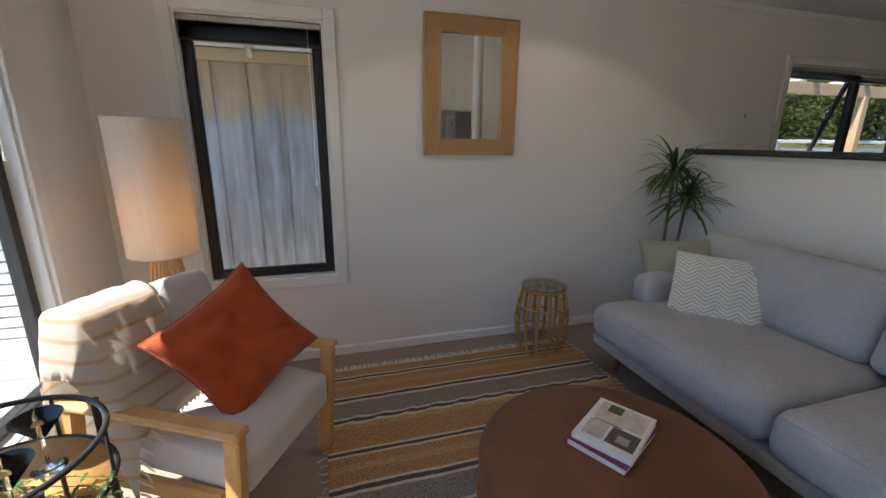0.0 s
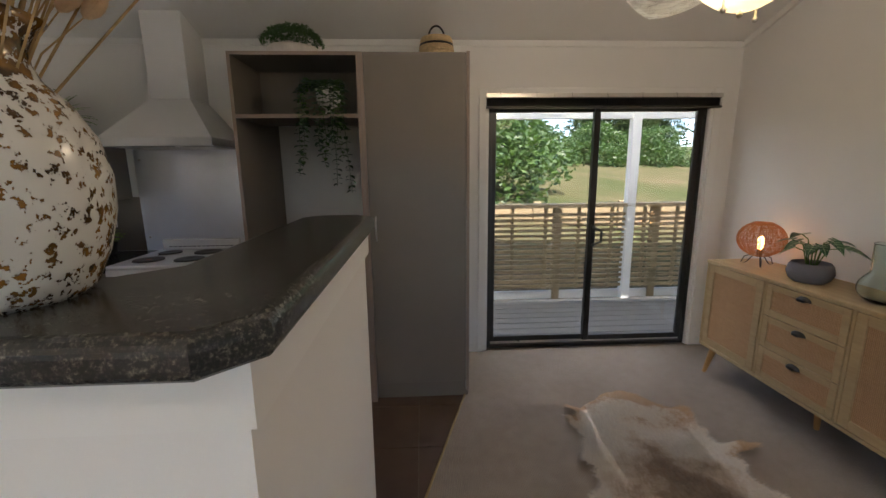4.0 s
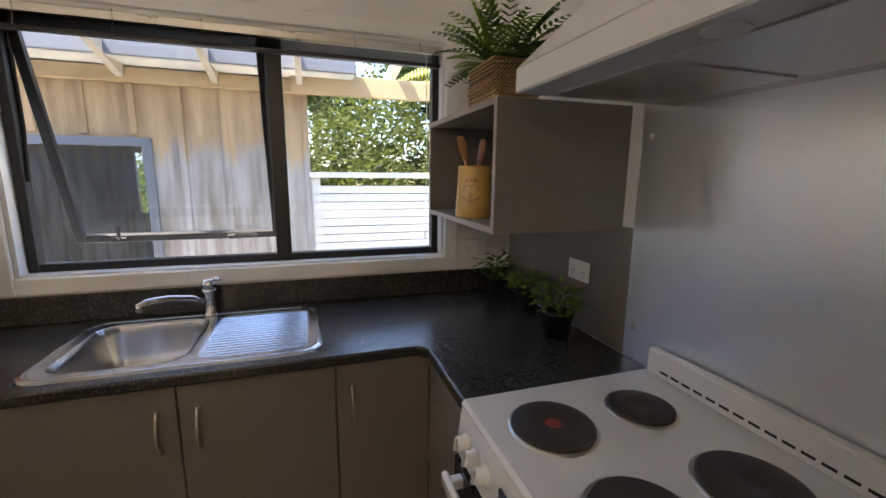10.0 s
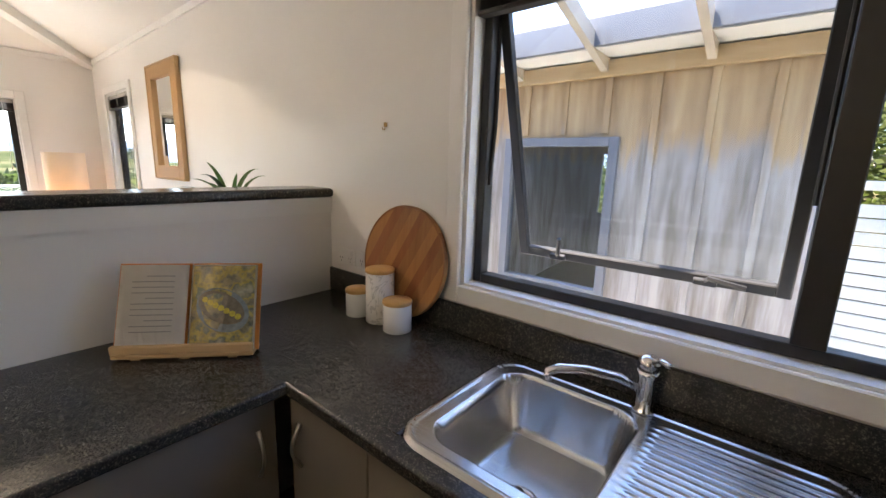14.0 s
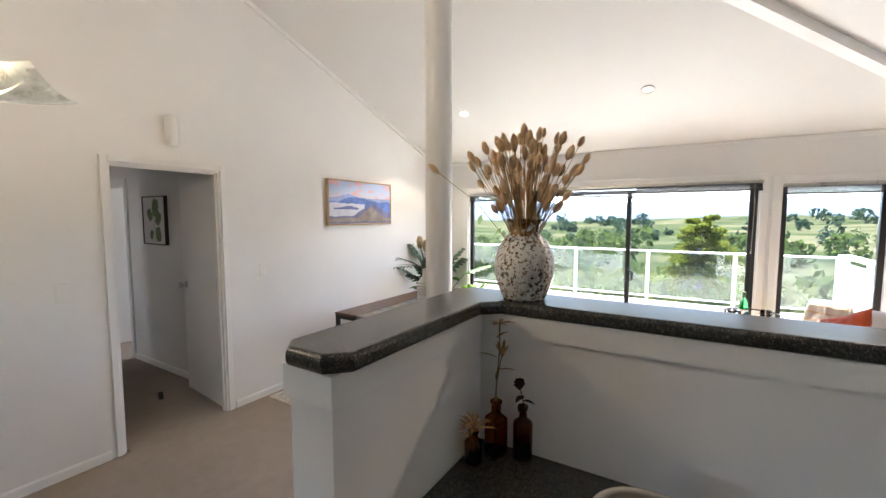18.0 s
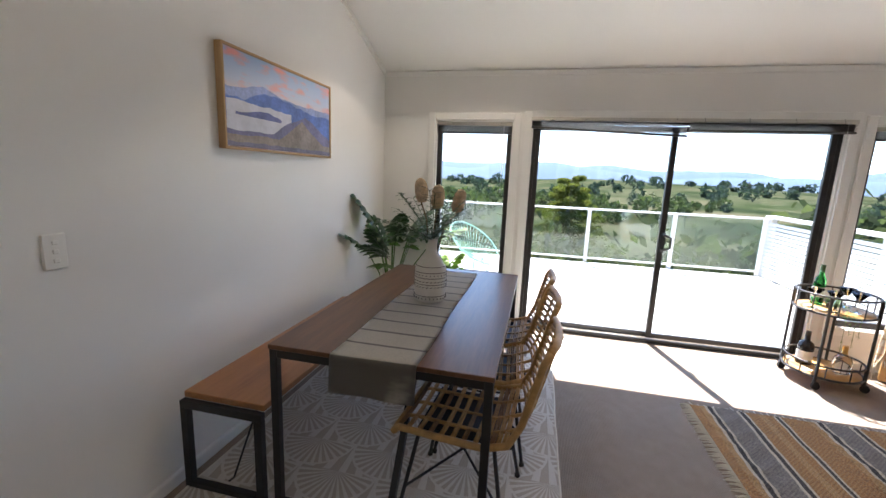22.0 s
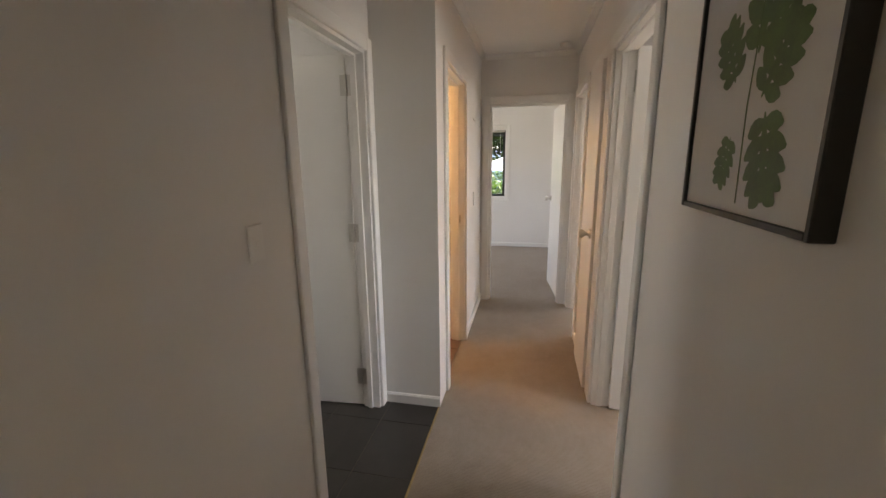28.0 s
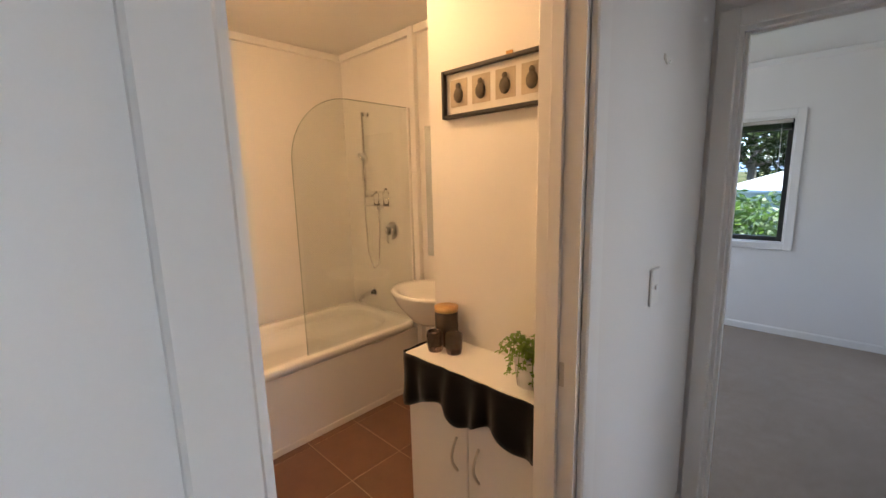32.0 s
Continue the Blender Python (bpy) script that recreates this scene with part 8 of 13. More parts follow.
def arrow_leaf(parent, base, tip_way, size):
    """A broad pointed leaf with raised pale veins on a thin stalk."""
    d = Vector(tip_way).normalized()
    side = d.cross(Vector((0, 0, 1))).normalized()
    nrm = side.cross(d)
    p0 = Vector(base)
    outline = [(0.0, 0.0), (-0.12, 0.16), (-0.18, 0.26), (-0.02, 0.36), (0.2, 0.33), (0.45, 0.25), (0.7, 0.14), (0.88, 0.05), (1.0, 0.0)]
    def pt(u, v, lift=0.0):
        return p0 + d * (u * size) + side * (v * size) + nrm * (lift - 0.25 * u * u * size + 0.25 * abs(v) * size)
    bm = bmesh.new()
    for s in (-1, 1):
        for a, b in zip(outline, outline[1:]):
            c1, c2 = (max(0, a[0]), 0), (max(0, b[0]), 0)
            f = [pt(c1[0], 0), pt(a[0], s * a[1]), pt(b[0], s * b[1]), pt(c2[0], 0)]
            f = [q for k, q in enumerate(f) if (q - f[k - 1]).length > 1e-6]
            if len(f) < 3:
                continue
            bm.faces.new([bm.verts.new(q) for q in (f if s > 0 else f[::-1])])
    bmesh.ops.remove_doubles(bm, verts=bm.verts, dist=1e-5)
    lf = part("leaf", bm, m, parent, "", True)
    bm = bmesh.new()
    tube(bm, [pt(0, 0, 0.0012), pt(0.5, 0, 0.0012), pt(0.97, 0, 0.0012)], 0.0016, 4)
    for u, v in ((0.12, 0.28), (0.32, 0.26), (0.52, 0.19)):
        for s in (-1, 1):
            tube(bm, [pt(max(0, u - 0.14), 0, 0.0012), pt(u, s * v * 0.9, 0.0012)], 0.0013, 4)
    part("vein", bm, M_VEIN, lf)
for i in range(13):
    a, el = i * 2.4 + 0.3, rnd(0.15, 0.9)
    R = rnd(0.05, 0.16)
    b = Vector((R * math.cos(a), R * math.sin(a) * 0.7, 0.13 + 0.12 * el + 0.03))
    bm = bmesh.new()
    tube(bm, [(0.02 * math.cos(a), 0.02 * math.sin(a), 0.085), (b.x * 0.5, b.y * 0.5, b.z * 0.92), b], 0.003, 5)
    part("stalk", bm, M_LEAF, ap)
    arrow_leaf(ap, b, (math.cos(a), math.sin(a), -0.35 + rnd(-0.2, 0.3)), rnd(0.085, 0.13))

# green glass vases
M_VASEGLASS = glass("sea_green_glass", (0.86, 0.95, 0.92), 0.0, 1.3)
def glass_vase(label, x, y, prof, t=0.003):
    v = thing("glass_vase", label, "vase", "green glass vases", x=x, y=y, z=SBT)
    bm = bmesh.new()
    inner = [(max(0.001, r - t), max(z, 0.006)) for r, z in prof[1:]][::-1]
    lathe(bm, [(0.0, 0.0), *prof, *inner, (0.0, 0.006)], 40)
    part("body", bm, M_VASEGLASS, v, "", True)
    return v
def bulge(r0, r1, z0, z1, k=8):
    return [(r0 + (r1 - r0) * math.sin(math.pi * i / k) ** 0.7, z0 + (z1 - z0) * i / k) for i in range(1, k)]
glass_vase("tall sea-green glass vase with a wide bulb near its foot", 4.13, -2.47, [(0.055, 0), *bulge(0.06, 0.105, 0.0, 0.14), (0.066, 0.145), (0.068, 0.28), (0.070, 0.285)])
glass_vase("sea-green glass vase with a wide round belly", 3.775, -2.54, [(0.065, 0), (0.066, 0.085), (0.068, 0.10), *bulge(0.065, 0.115, 0.10, 0.24), (0.062, 0.245), (0.062, 0.285), (0.066, 0.30)])
glass_vase("low sea-green glass vase with a flared neck", 3.875, -2.445, [(0.04, 0), *bulge(0.045, 0.085, 0.0, 0.12), (0.043, 0.125), (0.055, 0.185), (0.058, 0.195)])
glass_vase("straight sea-green glass vase with a bulbous foot", 3.995, -2.54, [(0.05, 0), *bulge(0.055, 0.09, 0.0, 0.13), (0.05, 0.135), (0.052, 0.24), (0.054, 0.25)])

# hide rug on the carpet
def hide_r(a):
    """Reach of the hide's edge in each direction, with legs and neck."""
    r = 0.47 + 0.13 * math.cos(2 * a)
    for at, k, w in ((0.62, 0.09, 0.05), (0.80, 0.07, 0.05), (1.02, -0.04, 0.08), (-0.66, 0.12, 0.10), (-1.32, 0.24, 0.07), (-1.05, -0.03, 0.08), (2.19, 0.42, 0.10), (-2.2, 0.36, 0.10), (0.0, 0.07, 0.20), (-0.22, 0.06, 0.10), (math.pi, 0.05, 0.2), (1.5, 0.05, 0.12), (-1.6, 0.05, 0.10)):
        d = (a - at + math.pi) % (2 * math.pi) - math.pi
        r += k * math.exp(-(d / w) ** 2)
    return r + 0.03 * noise.noise(Vector((math.cos(a) * 6, math.sin(a) * 6, 3))) + 0.012 * noise.noise(Vector((math.cos(a) * 30, math.sin(a) * 30, 1)))
HX, HY = 4.15, -1.48
hide = thing("hide_rug", "cream and brown animal hide rug with shaggy fur", "rug", x=HX, y=HY, rz=-4)
def hide_z(f, a):
    x, y = f * hide_r(a) * math.cos(a), f * hide_r(a) * math.sin(a)
    e = 1 - f ** 6
    return 0.004 + e * (0.026 + 0.016 * noise.noise(Vector((x * 6, y * 6, 0)))) + 0.075 * max(0, noise.noise(Vector((x * 6, y * 6, 5)))) * max(0, f - 0.72) / 0.28
def furred():
    m = material("cream_brown_fur", (0.6, 0.5, 0.38), 0.9, 0, 0.2)
    bsdf(m).inputs["Sheen Weight"].default_value = 0.08
    v = coords(m)
    t = nd(m, "ShaderNodeTexCoord")
    sep = nd(m, "ShaderNodeSeparateXYZ")
    wire(m, t.outputs["Object"], sep.inputs[0])
    sh = nd(m, "ShaderNodeVectorMath")
    sh.inputs[1].default_value = (0.16, -0.03, 0)
    wire(m, coords(m, (0.72, 1, 0)), sh.inputs[0])
    ab = nd(m, "ShaderNodeVectorMath")
    ab.operation = "LENGTH"
    wire(m, sh.outputs[0], ab.inputs[0])
    n1, n2, n3 = noise_of(m, v, 5.0, 5, 0.65), noise_of(m, coords(m, (14, 60, 20)), 2.0, 4, 0.7), noise_of(m, v, 2.2, 3)
    k = nd(m, "ShaderNodeMath")
    k.operation = "MULTIPLY_ADD"
    k.inputs[1].default_value = 0.85
    wire(m, n1, k.inputs[0])
    wire(m, ab.outputs["Value"], k.inputs[2])
    c = ramp(m, k.outputs[0], (0.42, (0.14, 0.085, 0.05)), (0.54, (0.32, 0.21, 0.13)), (0.64, (0.64, 0.51, 0.38)), (0.75, (0.82, 0.75, 0.66)), (0.92, (0.80, 0.70, 0.58)), (1.06, (0.52, 0.31, 0.16)))
    c = mixc(m, 0.22, c, ramp(m, n2, (0.35, (0.36, 0.22, 0.12)), (0.65, (0.90, 0.82, 0.70))))
    wire(m, c, bsdf(m).inputs["Base Color"])
    bump(m, n2, 0.6, 0.006)
    return m
M_FUR = furred()
bm = bmesh.new()
NF, NAh = 14, 128
vs = [[bm.verts.new((i / NF * hide_r(2 * math.pi * j / NAh) * math.cos(2 * math.pi * j / NAh), i / NF * hide_r(2 * math.pi * j / NAh) * math.sin(2 * math.pi * j / NAh), hide_z(i / NF, 2 * math.pi * j / NAh))) for j in range(NAh)] for i in range(1, NF + 1)]
c0 = bm.verts.new((0, 0, 0.026))
for j in range(NAh):
    k = (j + 1) % NAh
    bm.faces.new((c0, vs[0][j], vs[0][k]))
    for i in range(NF - 1):
        bm.faces.new((vs[i][j], vs[i + 1][j], vs[i + 1][k], vs[i][k]))
part("skin", bm, M_FUR, hide, "", True)
vv, ff = [], []
rg = random.Random(8)
for i in range(30000):
    a, f = rg.uniform(0, 2 * math.pi), math.sqrt(rg.random())
    R = f * hide_r(a)
    x, y, z = R * math.cos(a), R * math.sin(a), hide_z(f, a)
    w = -2.6 + 1.2 * noise.noise(Vector((x * 3.5, y * 3.5, 7))) + rg.uniform(-0.4, 0.4) if abs(y) < 0.25 else (1.0 if y > 0 else -1.0) * 1.9 + rg.uniform(-0.6, 0.6)
    L = rg.uniform(0.022, 0.055)
    d = Vector((math.cos(w), math.sin(w), rg.uniform(0.15, 0.55))).normalized() * L
    s = Vector((-math.sin(w), math.cos(w), 0)) * 0.0022
    p = Vector((x, y, z - 0.001))
    k = len(vv)
    vv += [p - s, p + s, p + d]
    ff.append((k, k + 1, k + 2))
me = bpy.data.meshes.new("fur")
me.from_pydata([tuple(v) for v in vv], [], ff)
me.materials.append(M_FUR)
fur = new("fur", me)
fur.parent = hide
tagged(fur, kind="stuff")

# ---- things on the bar and the kitchen bench ----
def place(name, label, category, x, y, z, rz=0.0, group=""):
    return thing(name, label, category, group, x=x, y=y, z=z, rz=rz)


def pitted():
    """White glaze broken by brown pits, browner towards the neck."""
    m = material("pitted_white_glaze", (0.7, 0.67, 0.6), 0.22)
    v = coords(m)
    vo = nd(m, "ShaderNodeTexVoronoi", Scale=88.0)
    wire(m, mixc(m, 0.02, v, nd(m, "ShaderNodeTexNoise", Scale=40.0).outputs["Color"]), vo.inputs["Vector"])
    n1 = noise_of(m, v, 26, 4, 0.6)
    t = nd(m, "ShaderNodeTexCoord")
    sep = nd(m, "ShaderNodeSeparateXYZ")
    wire(m, t.outputs["Object"], sep.inputs[0])
    up = nd(m, "ShaderNodeMapRange")
    up.inputs["From Min"].default_value, up.inputs["From Max"].default_value, up.inputs["To Max"].default_value = 0.165, 0.212, 0.30
    wire(m, sep.outputs["Z"], up.inputs["Value"])
    sub = nd(m, "ShaderNodeMath")
    sub.operation = "SUBTRACT"
    wire(m, vo.outputs["Distance"], sub.inputs[0])
    wire(m, up.outputs["Result"], sub.inputs[1])
    patch = ramp(m, noise_of(m, v, 9, 3), (0.46, (0, 0, 0)), (0.66, (0.22, 0.22, 0.22)))
    less = nd(m, "ShaderNodeMath")
    less.operation = "SUBTRACT"
    wire(m, sub.outputs[0], less.inputs[0])
    wire(m, patch, less.inputs[1])
    k = ramp(m, less.outputs[0], (0.29, (0, 0, 0)), (0.37, (1, 1, 1)))
    wire(m, mixc(m, k, ramp(m, n1, (0.40, (0.05, 0.028, 0.010)), (0.62, (0.30, 0.15, 0.03))), (0.70, 0.68, 0.63)), bsdf(m).inputs["Base Color"])
    bump(m, k, 0.9, 0.004)
    return m


vs_ = place("ceramic_vase", "white pitted-glaze ceramic vase with a flared brown neck", "vase", 2.782, 0.107, BARZ)
bm = bmesh.new()
prof = [(0.0, 0.0), (0.060, 0.0), (0.069, 0.008), (0.083, 0.04), (0.093, 0.08), (0.094, 0.115), (0.087, 0.15), (0.070, 0.182), (0.053, 0.20), (0.047, 0.215), (0.047, 0.228), (0.055, 0.243), (0.063, 0.252)]
lathe(bm, prof + [(r - 0.006, z) for r, z in prof[:5:-1]] + [(0.0, 0.13)], 48, close=False)
part("body", bm, pitted(), vs_, "", True)
bun = place("dried_grass", "bunch of dried tan bunny-tail grasses in the vase", "dried flowers", 2.782, 0.107, BARZ + 0.13)
M_TAIL = mottled("tan_grass_head", (0.82, 0.64, 0.43), 0.95, 0.15, 60, 400, 0.8, dist=0.003)
tl, mx = nd(M_TAIL, "ShaderNodeBsdfTranslucent"), nd(M_TAIL, "ShaderNodeMixShader")
tl.inputs["Color"].default_value = (0.86, 0.68, 0.46, 1)
mx.inputs[0].default_value = 0.5
wire(M_TAIL, bsdf(M_TAIL).outputs[0], mx.inputs[1])
wire(M_TAIL, tl.outputs[0], mx.inputs[2])
wire(M_TAIL, mx.outputs[0], M_TAIL.node_tree.nodes["Material Output"].inputs["Surface"])
M_STRAW = mottled("straw_stem", (0.42, 0.28, 0.12), 0.8, 0.2, 40, 200, 0.2)
bm = bmesh.new()
lathe(bm, [(0.0, -0.002), (0.006, 0.003), (0.0105, 0.014), (0.011, 0.024), (0.008, 0.036), (0.003, 0.043), (0.0, 0.045)], 9, close=False)
rg = random.Random(21)
for i in range(70):
    a, f = rg.uniform(0, 6.283), rg.uniform(0, 1)
    r = 0.0105 * math.sin(math.pi * (0.1 + 0.8 * f))
    p = Vector((r * math.cos(a), r * math.sin(a), 0.043 * f))
    d = Vector((math.cos(a) * 0.7, math.sin(a) * 0.7, 1.0)).normalized() * 0.011
    s = Vector((-math.sin(a), math.cos(a), 0)) * 0.0006
    bm.faces.new([bm.verts.new(q) for q in (p - s, p + s, p + d)])
head = part("seed_head", bm, M_TAIL, bun, "", True)
first = True
for i in range(110):
    a = i * 2.4 + rg.uniform(-0.3, 0.3)
    lean = 0.03 + 0.50 * ((i + 0.5) / 110) ** 0.8 + (0.22 if i % 23 == 7 else 0)
    L = rg.uniform(0.15, 0.36) + (0.05 if i % 23 == 7 else 0)
    way = Vector((math.sin(lean) * math.cos(a), math.sin(lean) * math.sin(a), math.cos(lean)))
    base = Vector((0.028 * math.cos(a) * lean / 0.7, 0.028 * math.sin(a) * lean / 0.7, 0.02))
    tip = base + way * L + Vector((0, 0, -0.05 * lean))
    bm = bmesh.new()
    tube(bm, [base, base + way * L * 0.5 + Vector((0, 0, 0.015 * lean)), tip], 0.0012, 4, radii=[0.0014, 0.0012, 0.0009])
    part("stem", bm, M_STRAW, bun)
    d = (tip - (base + way * L * 0.5)).normalized()
    h = head if first else new("seed_head", head.data)
    first = False
    h.parent = bun
    s = rg.uniform(0.75, 1.05)
    h.matrix_basis = Matrix.Translation(tip) @ d.to_track_quat("Z", "Y").to_matrix().to_4x4() @ Matrix.Diagonal((s, s, s * rg.uniform(0.9, 1.2), 1))

# amber bottles with dried stems
M_AMBER = glass("amber_glass", (0.66, 0.27, 0.05), 0.02, 1.48)
M_AMBERDK = glass("dark_amber_glass", (0.40, 0.12, 0.05), 0.02, 1.48)
M_DRY = leaf_mat("dried_brown_leaf", (0.40, 0.24, 0.11), (0.20, 0.11, 0.05), 0.8)
M_DRYDK = leaf_mat("dried_dark_petal", (0.05, 0.025, 0.015), (0.02, 0.012, 0.01), 0.8)
def bottle(label, x, y, r, h, neck, mat, square=False, z=0.90, group="amber bottles"):
    b = place("glass_bottle", label, "bottle", x, y, z, 20, group)
    bm = bmesh.new()
    sh = h * 0.66
    prof = [(0.0, 0.0), (r * 0.92, 0.0), (r, 0.006), (r, sh), (r * 0.85, sh + h * 0.05), (neck, sh + h * 0.11), (neck, h * 0.93), (neck * 1.25, h * 0.935), (neck * 1.25, h)]
    lathe(bm, prof + [(neck * 0.75, h), (neck * 0.7, sh + h * 0.1), (r * 0.84, sh), (r * 0.85, 0.012), (0.0, 0.010)], 4 if square else 26, close=False)
    part("body", bm, mat, b, "", not square)
    return b
bottle("small round amber glass bottle", 2.985, 0.035, 0.026, 0.095, 0.013, M_AMBER)
bottle("tall square amber glass bottle", 2.915, 0.075, 0.034, 0.17, 0.014, M_AMBER, True)
bottle("dark brown glass bottle", 2.888, 0.15, 0.029, 0.16, 0.012, M_AMBERDK)
d1 = place("dried_sprig", "tuft of dried golden leaves in the small bottle", "dried flowers", 2.985, 0.035, 0.90)
bm = bmesh.new()
for i in range(22):
    a = i * 2.4
    oval_leaf(bm, (0.004 * math.cos(a), 0.004 * math.sin(a), 0.09 + 0.0015 * i), (math.cos(a), math.sin(a), rnd(0.2, 1.2)), (0, 0, 1), rnd(0.035, 0.065), 0.010, 0.3, 4)
tube(bm, [(0, 0, 0.03), (0, 0, 0.11)], 0.002, 4)
part("leaves", bm, mottled("golden_dried_leaf", (0.48, 0.27, 0.10), 0.85, 0.2, 30), d1)
d2 = place("dried_flower", "tall dried brown protea stem in the amber bottle", "dried flowers", 2.915, 0.075, 0.90)
bm = bmesh.new()
tube(bm, [(0, 0, 0.02), (0.002, 0.0, 0.2), (-0.004, 0.008, 0.33), (-0.02, 0.0, 0.40)], 0.0022, 5)
tube(bm, [(0.0, 0.004, 0.24), (0.004, 0.014, 0.29), (0.002, 0.018, 0.31)], 0.0018, 5)
st = part("stem", bm, M_STEM, d2)
for c, way, n_ in (((0.0, 0.018, 0.305), 1, 9), ((-0.02, 0.0, 0.395), 1, 7)):
    bm = bmesh.new()
    for i in range(n_):
        a = i * 2.4
        blade(bm, c, (math.cos(a) * 0.6, math.sin(a) * 0.6, 1.0 if c[2] < 0.35 else 0.25), rnd(0.035, 0.055), 0.012, -0.2 if c[2] < 0.35 else 0.6, 4)
    part("flower", bm, M_DRY, st)
for z, a in ((0.18, 0.4), (0.23, 3.5), (0.26, 1.8), (0.30, 5.0), (0.33, 0.9), (0.36, 2.8)):
    bm = bmesh.new()
    blade(bm, (0, 0, z), (math.cos(a), math.sin(a), 0.4), 0.06, 0.011, 0.7, 4)
    part("leaf", bm, M_DRY, st)
d3 = place("dried_flower", "small dark dried rose in the brown bottle", "dried flowers", 2.888, 0.15, 0.90)
bm = bmesh.new()
tube(bm, [(0, 0, 0.03), (0, 0, 0.17), (0.002, -0.012, 0.22)], 0.002, 5)
st = part("stem", bm, M_STEM, d3)
bm = bmesh.new()
for i in range(14):
    a = i * 2.4
    oval_leaf(bm, (0.002, -0.012, 0.205), (math.cos(a) * 0.5, math.sin(a) * 0.5, 1.0 - i * 0.05), (0, 0, 1), 0.034, 0.022, -0.2, 4)
for i in range(4):
    oval_leaf(bm, (0, 0, 0.165 + i * 0.008), (math.cos(i * 2), math.sin(i * 2), 0.1), (0, 0, 1), 0.034, 0.02, 0.4, 4)
part("petals", bm, M_DRYDK, st)

# bowl of hazelnuts
BWX, BWY = 3.125, 0.51
bw = place("bowl", "cream ceramic bowl with an inturned rim on small feet", "bowl", BWX, BWY, 0.90)
bm = bmesh.new()
prof = [(0.0, 0.012), (0.07, 0.012), (0.105, 0.028), (0.126, 0.058), (0.127, 0.078), (0.117, 0.097), (0.103, 0.103), (0.098, 0.099), (0.112, 0.082), (0.117, 0.062), (0.098, 0.036), (0.06, 0.022), (0.0, 0.020)]
lathe(bm, prof, 56, close=False)
part("body", bm, mottled("cream_glaze", (0.72, 0.64, 0.50), 0.22, 0.03, 5, 80, 0.03), bw, "", True)
for k in range(3):
    bm = bmesh.new()
    a = 2.1 * k
    rod(bm, (0.07 * math.cos(a), 0.07 * math.sin(a), 0), (0.07 * math.cos(a), 0.07 * math.sin(a), 0.016), 0.012, 0.014, 12)
    part("foot", bm, mottled("cream_foot", (0.70, 0.62, 0.48), 0.3, 0.03), bw)
bm = bmesh.new()
lathe(bm, [(0.0, -0.0095), (0.005, -0.0088), (0.0085, -0.004), (0.0095, 0.001), (0.0075, 0.006), (0.003, 0.0095), (0.0, 0.0108)], 12, close=False)
m = mottled("hazelnut_shell", (0.26, 0.095, 0.032), 0.4, 0.2, 60, 200, 0.1)
rg = random.Random(3)
nut = None
for lay, (n_, R, z) in enumerate(((26, 0.088, 0.052), (28, 0.090, 0.067), (26, 0.084, 0.081), (16, 0.066, 0.092))):
    for i in range(n_):
        f = math.sqrt((i + 0.5) / n_)
        a = i * 2.4 + lay
        if nut is None:
            nut = link("hazelnut", bm, m, None, "", True)
            o = nut
        else:
            o = new("hazelnut", nut.data)
        tagged(o, "shiny brown hazelnut in the cream bowl", "nut", "hazelnuts")
        s = rg.uniform(0.85, 1.12)
        o.matrix_basis = pose(BWX + R * f * math.cos(a), BWY + R * f * math.sin(a), 0.90 + z + rg.uniform(-0.003, 0.003), rg.uniform(0, 180), rg.uniform(0, 180), 0) @ Matrix.Diagonal((s, s, s, 1))

# cookbook on its stand
CB = pose(3.115, 1.915, 0.90, 0, 0, 48)
cbs = tagged(new("book_stand"), "small blond timber cookbook stand", "book stand")
cbs.matrix_basis = CB
M_BLOND = wood("blond_timber", (0.62, 0.42, 0.22), (0.48, 0.30, 0.14), "x", 0.5)
bm = bmesh.new()
box(bm, -0.19, -0.035, 0.006, 0.19, 0.035, 0.020, 0.003)
for x in (-0.13, 0.0, 0.13):
    box(bm, x - 0.012, -0.028, 0.0, x + 0.012, 0.03, 0.0055)
part("base", bm, M_BLOND, cbs)
bm = bmesh.new()
box(bm, -0.19, -0.037, 0.0205, 0.19, -0.022, 0.046, 0.003)
part("lip", bm, M_BLOND, cbs)
bm = bmesh.new()
box(bm, -0.11, 0.0, 0.0, 0.11, 0.012, 0.20, 0.003)
moved(bm, Matrix.Translation((0, 0.035, 0.012)) @ Matrix.Rotation(radians(-22), 4, "X"))
part("back_rest", bm, M_BLOND, cbs)
cb = tagged(new("cookbook"), "open cookbook with recipe text and a food photograph", "book")
cb.matrix_basis = CB @ pose(0, -0.018, 0.021, -20, 0, 0)
